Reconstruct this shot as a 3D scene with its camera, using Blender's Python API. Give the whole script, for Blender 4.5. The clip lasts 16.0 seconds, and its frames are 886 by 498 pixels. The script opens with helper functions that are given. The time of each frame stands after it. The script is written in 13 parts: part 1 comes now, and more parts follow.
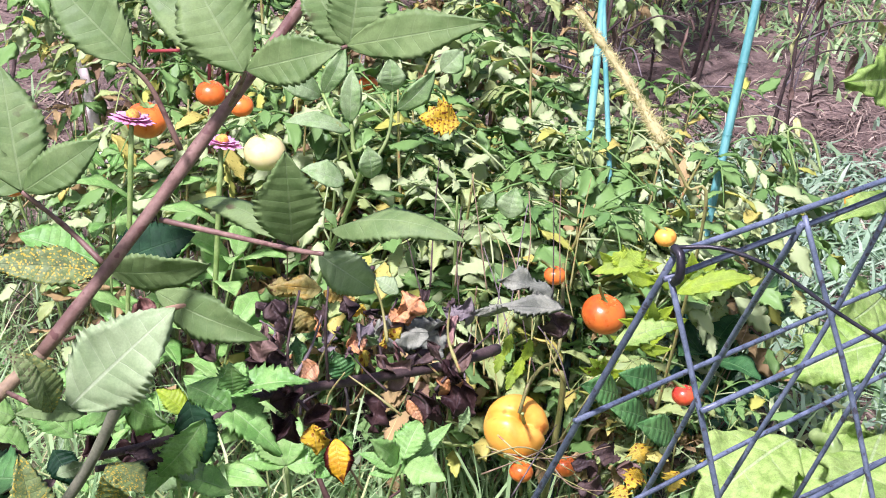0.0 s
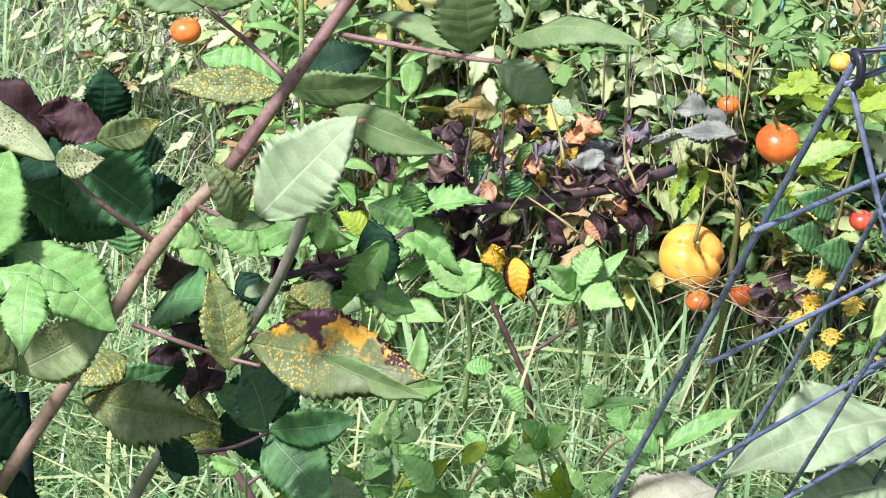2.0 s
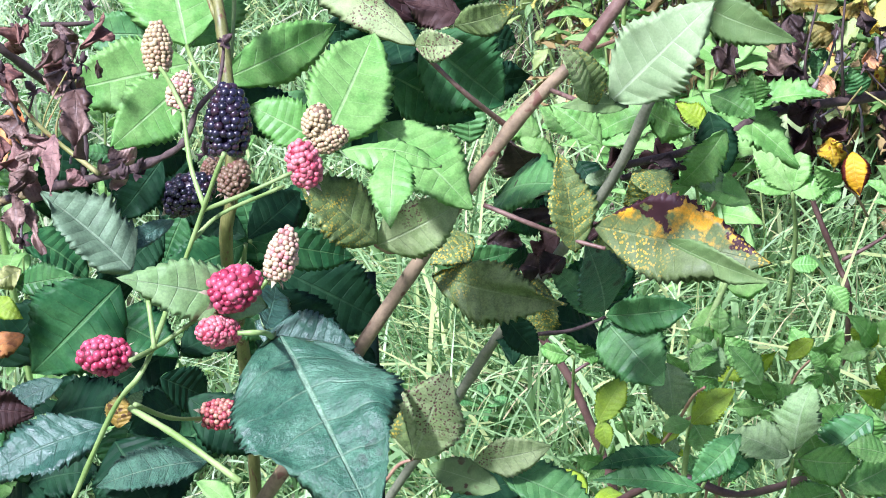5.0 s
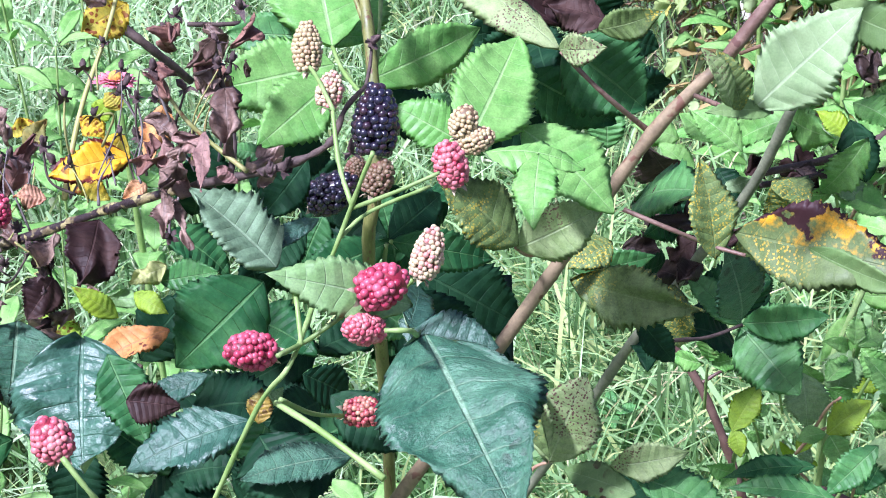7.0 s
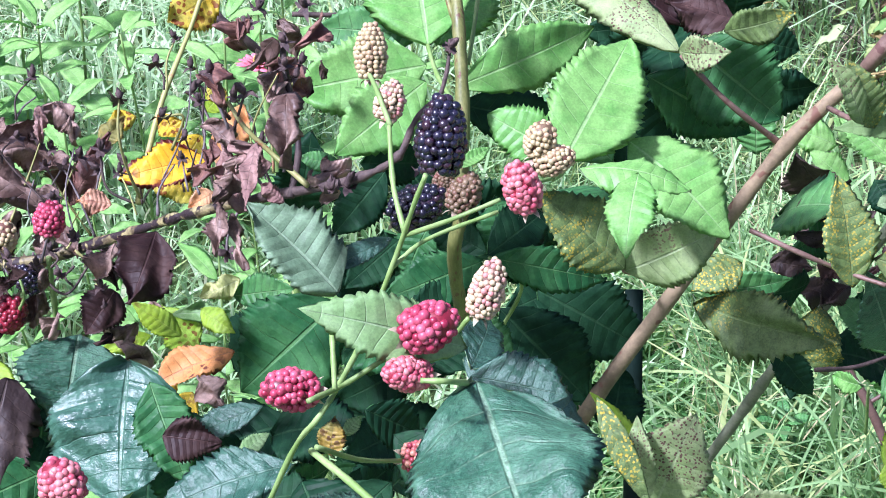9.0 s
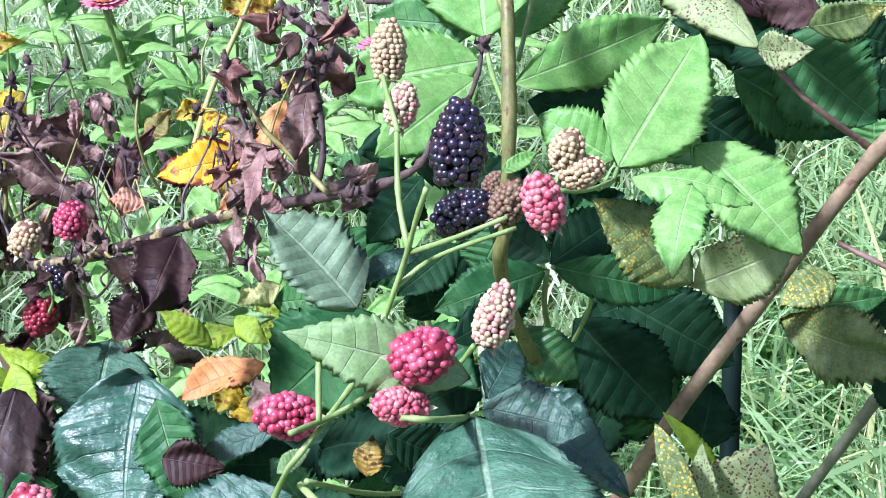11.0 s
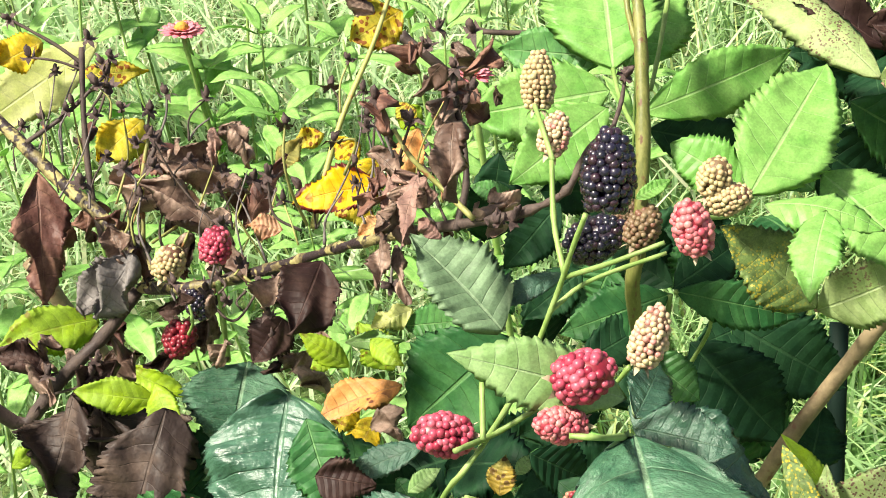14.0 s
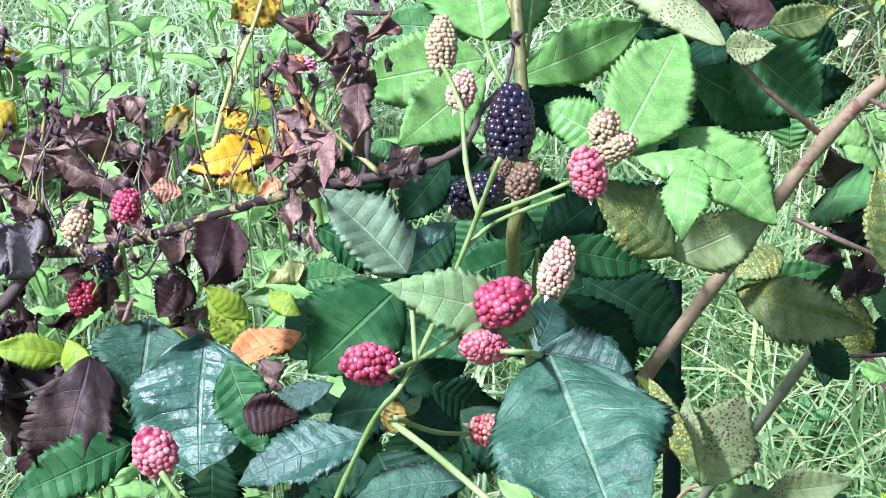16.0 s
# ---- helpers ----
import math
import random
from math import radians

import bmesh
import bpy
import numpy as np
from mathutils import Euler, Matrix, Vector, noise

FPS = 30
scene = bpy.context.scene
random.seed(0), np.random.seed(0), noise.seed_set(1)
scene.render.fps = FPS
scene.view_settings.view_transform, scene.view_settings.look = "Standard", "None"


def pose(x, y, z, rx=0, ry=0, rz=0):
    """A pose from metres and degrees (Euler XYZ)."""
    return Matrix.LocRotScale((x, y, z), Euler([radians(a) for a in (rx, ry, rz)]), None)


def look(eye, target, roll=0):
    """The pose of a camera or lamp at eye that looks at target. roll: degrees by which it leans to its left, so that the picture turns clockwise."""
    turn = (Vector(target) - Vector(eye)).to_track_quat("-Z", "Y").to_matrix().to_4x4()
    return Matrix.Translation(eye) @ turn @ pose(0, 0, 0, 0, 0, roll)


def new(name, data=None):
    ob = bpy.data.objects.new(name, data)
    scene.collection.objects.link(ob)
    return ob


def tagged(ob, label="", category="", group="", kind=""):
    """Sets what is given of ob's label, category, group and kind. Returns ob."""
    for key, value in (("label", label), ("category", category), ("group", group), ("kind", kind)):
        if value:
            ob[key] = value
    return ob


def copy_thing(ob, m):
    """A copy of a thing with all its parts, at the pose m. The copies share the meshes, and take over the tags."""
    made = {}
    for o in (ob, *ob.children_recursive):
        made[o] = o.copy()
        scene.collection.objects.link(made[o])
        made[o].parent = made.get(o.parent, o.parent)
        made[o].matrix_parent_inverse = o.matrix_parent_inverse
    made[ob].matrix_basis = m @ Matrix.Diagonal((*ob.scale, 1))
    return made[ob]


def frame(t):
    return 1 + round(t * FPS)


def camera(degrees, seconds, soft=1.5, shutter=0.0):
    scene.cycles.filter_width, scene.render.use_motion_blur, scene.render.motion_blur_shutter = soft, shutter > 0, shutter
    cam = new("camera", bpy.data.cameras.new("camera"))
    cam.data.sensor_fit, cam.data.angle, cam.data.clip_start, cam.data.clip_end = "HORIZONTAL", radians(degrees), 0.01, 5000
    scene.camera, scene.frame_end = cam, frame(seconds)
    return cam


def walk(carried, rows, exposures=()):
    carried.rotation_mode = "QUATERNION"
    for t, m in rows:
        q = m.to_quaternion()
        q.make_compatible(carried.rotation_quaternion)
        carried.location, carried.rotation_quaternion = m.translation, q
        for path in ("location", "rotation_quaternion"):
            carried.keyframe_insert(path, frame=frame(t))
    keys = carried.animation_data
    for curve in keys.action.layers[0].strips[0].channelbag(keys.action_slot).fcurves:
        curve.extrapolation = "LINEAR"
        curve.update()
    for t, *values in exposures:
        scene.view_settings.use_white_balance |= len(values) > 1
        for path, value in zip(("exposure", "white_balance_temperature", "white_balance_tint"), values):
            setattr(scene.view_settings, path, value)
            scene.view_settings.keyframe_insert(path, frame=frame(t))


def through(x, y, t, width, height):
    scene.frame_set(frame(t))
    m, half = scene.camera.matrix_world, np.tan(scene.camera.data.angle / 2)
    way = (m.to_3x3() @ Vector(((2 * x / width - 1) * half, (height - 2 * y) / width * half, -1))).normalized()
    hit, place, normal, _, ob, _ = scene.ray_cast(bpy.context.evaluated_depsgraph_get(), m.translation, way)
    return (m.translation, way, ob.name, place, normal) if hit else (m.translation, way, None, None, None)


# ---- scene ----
cam = camera(25.40, 16.0, soft=1.0)
PATH = [
    (0, (0.0441, 0.0412, 1.3710), (0.6892, 1.7415, 0.5388), 7.26),
    (0.5, (0.0477, 0.0425, 1.3480), (0.6747, 1.7401, 0.4967), 6.80),
    (1, (0.0442, 0.0402, 1.3431), (0.6385, 1.7321, 0.4576), 6.06),
    (1.5, (0.0409, 0.0337, 1.3469), (0.5827, 1.7191, 0.4163), 4.91),
    (2, (0.0341, 0.0243, 1.3510), (0.5096, 1.7050, 0.3767), 3.69),
    (2.5, (0.0279, 0.0196, 1.3493), (0.4374, 1.6973, 0.3405), 2.54),
    (3, (0.0241, 0.0175, 1.3481), (0.3777, 1.6928, 0.3145), 1.77),
    (3.5, (0.0242, 0.0115, 1.3464), (0.3286, 1.6865, 0.2968), 1.27),
    (4, (0.0166, 0.0080, 1.3455), (0.2807, 1.6853, 0.2886), 0.93),
    (4.5, (0.0062, 0.0037, 1.3465), (0.2262, 1.6857, 0.2870), 0.42),
    (5, (0.0002, 0.0001, 1.3502), (0.1776, 1.6871, 0.2906), -0.05),
    (5.2, (-0.0011, -0.0020, 1.3501), (0.1594, 1.6864, 0.2902), -0.18),
    (7.5, (-0.0106, -0.0033, 1.3496), (0.0095, 1.6983, 0.2988), -1.55),
    (8, (-0.0018, 0.0030, 1.3461), (-0.0285, 1.7018, 0.2908), -1.97),
    (8.5, (0.0228, 0.0374, 1.3366), (-0.0701, 1.7292, 0.2739), -2.63),
    (8.7, (0.0353, 0.0583, 1.3303), (-0.0919, 1.7453, 0.2636), -3.02),
    (10.8, (0.1148, 0.1593, 1.2965), (-0.2530, 1.8008, 0.2147), -6.18),
    (11, (0.1149, 0.1565, 1.2967), (-0.2676, 1.7952, 0.2158), -6.31),
    (11.5, (0.1127, 0.1541, 1.2971), (-0.2971, 1.7851, 0.2145), -6.48),
    (12, (0.1015, 0.1454, 1.2983), (-0.3331, 1.7713, 0.2178), -6.69),
    (12.5, (0.1004, 0.1399, 1.3022), (-0.3509, 1.7637, 0.2253), -6.97),
    (13, (0.1034, 0.1430, 1.3052), (-0.3505, 1.7717, 0.2369), -7.15),
    (13.5, (0.0959, 0.1418, 1.3078), (-0.3521, 1.7777, 0.2481), -7.18),
    (14, (0.0795, 0.1300, 1.3125), (-0.3429, 1.7761, 0.2580), -6.89),
    (14.5, (0.0659, 0.1136, 1.3197), (-0.3079, 1.7725, 0.2670), -6.12),
    (15, (0.0570, 0.0970, 1.3253), (-0.2550, 1.7655, 0.2677), -5.30),
    (15.5, (0.0462, 0.0749, 1.3278), (-0.2054, 1.7530, 0.2692), -4.51),
    (16, (0.0288, 0.0468, 1.3331), (-0.1467, 1.7323, 0.2709), -3.65),
]
walk(cam, [(t, look(eye, target, roll)) for t, eye, target, roll in PATH], exposures=[(0, 0.73, 6080, 37), (1.5, 0.74, 6050, 36), (2.5, 0.8, 5850, 28), (5, 0.92, 5600, 25), (8.7, 0.9, 5450, 26), (11.0, 0.92, 5500, 25), (11.5, 0.93, 5950, 23), (12.0, 0.95, 6350, 17), (12.7, 0.98, 7500, 5), (14.2, 1.02, 7900, 3), (15, 0.95, 5950, 16), (16, 0.92, 5500, 23)])
SUN_UP, SUN_TURN, SUN, SUN_WIDE, SKY = (58, -125, 4.95, 6, 0.089)
# ---------------------------------------------------------------- light
world = bpy.data.worlds.new("sky")
scene.world = world
world.use_nodes = True
wn = world.node_tree
sky = wn.nodes.new("ShaderNodeTexSky")
sky.sky_type, sky.sun_disc = "NISHITA", False
sky.sun_elevation, sky.sun_rotation = radians(SUN_UP), radians(SUN_TURN)
sky.air_density, sky.dust_density, sky.ozone_density = 1.0, 4.0, 1.0
wn.links.new(sky.outputs[0], wn.nodes["Background"].inputs[0])
wn.nodes["Background"].inputs[1].default_value = SKY
sun = new("sun", bpy.data.lights.new("sun", "SUN"))
sun.data.energy, sun.data.angle, sun.data.color = SUN, radians(SUN_WIDE), (0.98, 0.97, 1.0)
sun.matrix_basis = pose(0, 0, 5, 90 - SUN_UP, 0, 180 - SUN_TURN)

# ---------------------------------------------------------------- material helpers
RNG = np.random.default_rng(7)


class Nodes:
    """A material's node tree, with short calls for the nodes used here."""

    def __init__(self, name):
        self.mat = bpy.data.materials.new(name)
        self.mat.use_nodes = True
        self.tree = self.mat.node_tree
        self.tree.nodes.clear()

    def add(self, kind):
        return self.tree.nodes.new(kind)

    def set(self, socket, value):
        if isinstance(value, bpy.types.NodeSocket):
            self.tree.links.new(value, socket)
        elif isinstance(value, tuple) and len(value) == 3 and len(socket.default_value) == 4:
            socket.default_value = (*value, 1)
        else:
            socket.default_value = value

    def math(self, op, a, b=0.0, c=0.0, clamp=False):
        n = self.add("ShaderNodeMath")
        n.operation, n.use_clamp = op, clamp
        for i, v in enumerate((a, b, c)):
            self.set(n.inputs[i], v)
        return n.outputs[0]

    def step(self, value, low, high, to0=0.0, to1=1.0):
        n = self.add("ShaderNodeMapRange")
        n.interpolation_type = "SMOOTHSTEP"
        for i, v in enumerate((value, low, high, to0, to1)):
            self.set(n.inputs[i], v)
        return n.outputs[0]

    def mix(self, a, b, factor):
        n = self.add("ShaderNodeMix")
        n.data_type = "RGBA"
        self.set(n.inputs[0], factor)
        self.set(n.inputs[6], a)
        self.set(n.inputs[7], b)
        return n.outputs[2]

    def noise(self, where, scale, detail=3.0, rough=0.55):
        n = self.add("ShaderNodeTexNoise")
        self.set(n.inputs["Vector"], where)
        self.set(n.inputs["Scale"], scale)
        self.set(n.inputs["Detail"], detail)
        self.set(n.inputs["Roughness"], rough)
        return n.outputs[0]

    def cells(self, where, scale):
        n = self.add("ShaderNodeTexVoronoi")
        self.set(n.inputs["Vector"], where)
        self.set(n.inputs["Scale"], scale)
        return n.outputs["Distance"]

    def place(self):
        return self.add("ShaderNodeTexCoord").outputs["Object"]

    def chance(self):
        return self.add("ShaderNodeObjectInfo").outputs["Random"]

    def island(self):
        return self.add("ShaderNodeNewGeometry").outputs["Random Per Island"]

    def done(self, colour, rough=0.5, bump=None, depth=0.001, through=0.0, metal=0.0, spec=0.5, coat=0.0, glow=None):
        p = self.add("ShaderNodeBsdfPrincipled")
        self.set(p.inputs["Base Color"], colour)
        self.set(p.inputs["Roughness"], rough)
        self.set(p.inputs["Metallic"], metal)
        self.set(p.inputs["Specular IOR Level"], spec)
        self.set(p.inputs["Coat Weight"], coat)
        if bump is not None:
            b = self.add("ShaderNodeBump")
            b.inputs["Strength"].default_value, b.inputs["Distance"].default_value = 1.0, depth
            self.set(b.inputs["Height"], bump)
            self.set(p.inputs["Normal"], b.outputs[0])
        out = p.outputs[0]
        if through:
            t = self.add("ShaderNodeBsdfTranslucent")
            self.set(t.inputs[0], colour)
            m = self.add("ShaderNodeMixShader")
            m.inputs[0].default_value = through
            self.set(m.inputs[1], out)
            self.set(m.inputs[2], t.outputs[0])
            out = m.outputs[0]
        self.set(self.add("ShaderNodeOutputMaterial").inputs[0], out)
        return self.mat


def leaf_look(name, main, other, vein, rough=0.5, spot=None, spots=0.0, blotch=0.5, edge=None, edges=0.0, through=0.25, veins=8.0, fine=0.0006, spec=0.4, spot_size=125.0, crease=0.0, mottled=0.26, patch=55.0, scorch=0.0, folds_at=42.0, folds_by=1.0, wrinkled=0.0):
    """A leaf's surface: two tones in patches, paler ribs, spots and a discoloured rim, each with a shape of its own."""
    n = Nodes(name)
    where = n.place()
    uv = n.add("ShaderNodeUVMap").outputs[0]
    sep = n.add("ShaderNodeSeparateXYZ")
    n.set(sep.inputs[0], uv)
    across = n.math("ABSOLUTE", n.math("SUBTRACT", n.math("MULTIPLY", sep.outputs[0], 2.0), 1.0))
    rib = n.math("ADD", sep.outputs[1], n.math("MULTIPLY", n.math("SUBTRACT", n.noise(where, 45.0, 2.0), 0.5), 0.07))
    wave = n.math("ABSOLUTE", n.math("SUBTRACT", n.math("FRACT", n.math("MULTIPLY", rib, veins)), 0.5))
    ribs = n.math("MULTIPLY", n.step(wave, 0.455, 0.5), n.math("MULTIPLY", n.step(across, 0.95, 0.3, 0.2, 0.8), n.step(n.noise(where, 75.0, 2.0), 0.35, 0.6, 0.35, 1.0)))
    mid = n.step(across, 0.05, 0.018)
    lines = n.math("MAXIMUM", ribs, mid)
    patches = n.noise(where, patch, 4.0, 0.6)
    tone = n.math("ADD", n.math("MULTIPLY", n.math("SUBTRACT", n.chance(), 0.5), 0.16), patches)
    one_side = n.math("MULTIPLY", n.math("SUBTRACT", sep.outputs[0], 0.5), scorch)
    tone = n.math("ADD", tone, one_side)
    colour = n.mix(main, other, n.step(tone, blotch - 0.12, blotch + 0.12))
    grain = n.noise(where, 900.0, 2.0, 0.7)
    colour = n.mix(colour, vein, n.math("MULTIPLY", lines, 0.6 * (1 - 0.6 * crease)))
    dark = n.add("ShaderNodeHueSaturation")
    mottle = n.math("ADD", n.math("MULTIPLY", grain, 0.5), n.math("MULTIPLY", n.noise(where, 190.0, 3.0, 0.65), 0.5))
    n.set(dark.inputs["Value"], n.step(mottle, 0.32, 0.68, 1 - 0.8 * mottled, 1 + 0.6 * mottled))
    n.set(dark.inputs["Color"], colour)
    colour = dark.outputs[0]
    if edge is not None:
        rim = n.math("ADD", n.math("MULTIPLY", n.math("ADD", n.math("MULTIPLY", one_side, 2.0 / abs(scorch)), -0.6) if scorch else across, 0.7), n.math("MULTIPLY", n.noise(where, 48.0 if scorch else 38.0, 4.0, 0.6), 2.3 if scorch else 0.9))
        colour = n.mix(colour, edge, n.step(rim, 1.25 - edges, 1.33 - edges))
    if spot is not None:
        there = n.step(n.noise(where, 28.0, 2.0), 0.72 - 0.4 * spots, 0.8 - 0.3 * spots)
        dots = n.step(n.math("ADD", n.cells(where, spot_size), n.math("MULTIPLY", n.noise(where, spot_size * 1.3), 0.9)), 0.86, 0.76)
        colour = n.mix(colour, spot, n.math("MULTIPLY", there, dots))
    height = n.math("ADD", n.math("MULTIPLY", lines, -0.5 * (1 - 0.75 * crease)), n.math("ADD", n.math("MULTIPLY", n.noise(where, 220.0, 2.0), 0.45), n.math("MULTIPLY", wave, -0.9 * (1 - crease))))
    if crease:
        folds = n.add("ShaderNodeTexNoise")
        folds.noise_type = "RIDGED_MULTIFRACTAL"
        n.set(folds.inputs["Vector"], where)
        n.set(folds.inputs["Scale"], folds_at)
        n.set(folds.inputs["Detail"], 2.5)
        height = n.math("ADD", height, n.math("MULTIPLY", folds.outputs[0], crease * folds_by))
    if wrinkled:
        way = n.add("ShaderNodeMapping")
        n.set(way.inputs[0], n.mix(uv, where, 0.25))
        way.inputs["Scale"].default_value = (7.0, 19.0, 7.0)
        height = n.math("ADD", height, n.math("MULTIPLY", n.noise(way.outputs[0], 1.6, 5.0, 0.62), wrinkled))
    return n.done(colour, n.step(patches, 0.3, 0.7, rough - 0.08, rough + 0.1), height, fine, through, spec=spec)


def plain_look(name, a, b, scale=60.0, rough=0.6, depth=0.0006, through=0.0, metal=0.0, stretch=None, spec=0.4, c=None, cover=0.6):
    n = Nodes(name)
    where = n.place()
    if stretch:
        s = n.add("ShaderNodeMapping")
        n.set(s.inputs[0], where)
        s.inputs["Scale"].default_value = stretch
        where = s.outputs[0]
    big, small = n.noise(where, scale, 4.0, 0.6), n.noise(where, scale * 7, 3.0, 0.6)
    mixed = n.math("ADD", n.math("MULTIPLY", big, 0.7), n.math("MULTIPLY", small, 0.3))
    colour = n.mix(a, b, n.step(mixed, 0.36, 0.64))
    if c:
        colour = n.mix(colour, c, n.step(n.noise(where, scale * 2.3, 2.0), cover, cover + 0.07))
    tint = n.add("ShaderNodeHueSaturation")
    n.set(tint.inputs["Value"], n.step(n.chance(), 0.0, 1.0, 0.85, 1.15))
    n.set(tint.inputs["Color"], colour)
    return n.done(tint.outputs[0], n.step(big, 0.3, 0.7, rough - 0.1, rough + 0.1), mixed, depth, through, metal, spec)


def island_look(name, a, b, c=None, rough=0.5, through=0.25, scale=40.0, spec=0.4, speck=None):
    """For many small pieces in one mesh: each takes a tone of its own."""
    n = Nodes(name)
    where, each = n.place(), n.island()
    colour = n.mix(a, b, n.math("ADD", n.math("MULTIPLY", each, 0.75), n.math("MULTIPLY", n.noise(where, scale), 0.4), clamp=True))
    if c:
        colour = n.mix(colour, c, n.step(n.math("FRACT", n.math("MULTIPLY", each, 17.0)), 0.8, 0.9))
    if speck:
        colour = n.mix(colour, speck, n.step(n.noise(where, 320.0, 2.0), 0.62, 0.68))
    return n.done(colour, rough, n.noise(where, scale * 8), 0.0004, through, spec=spec)


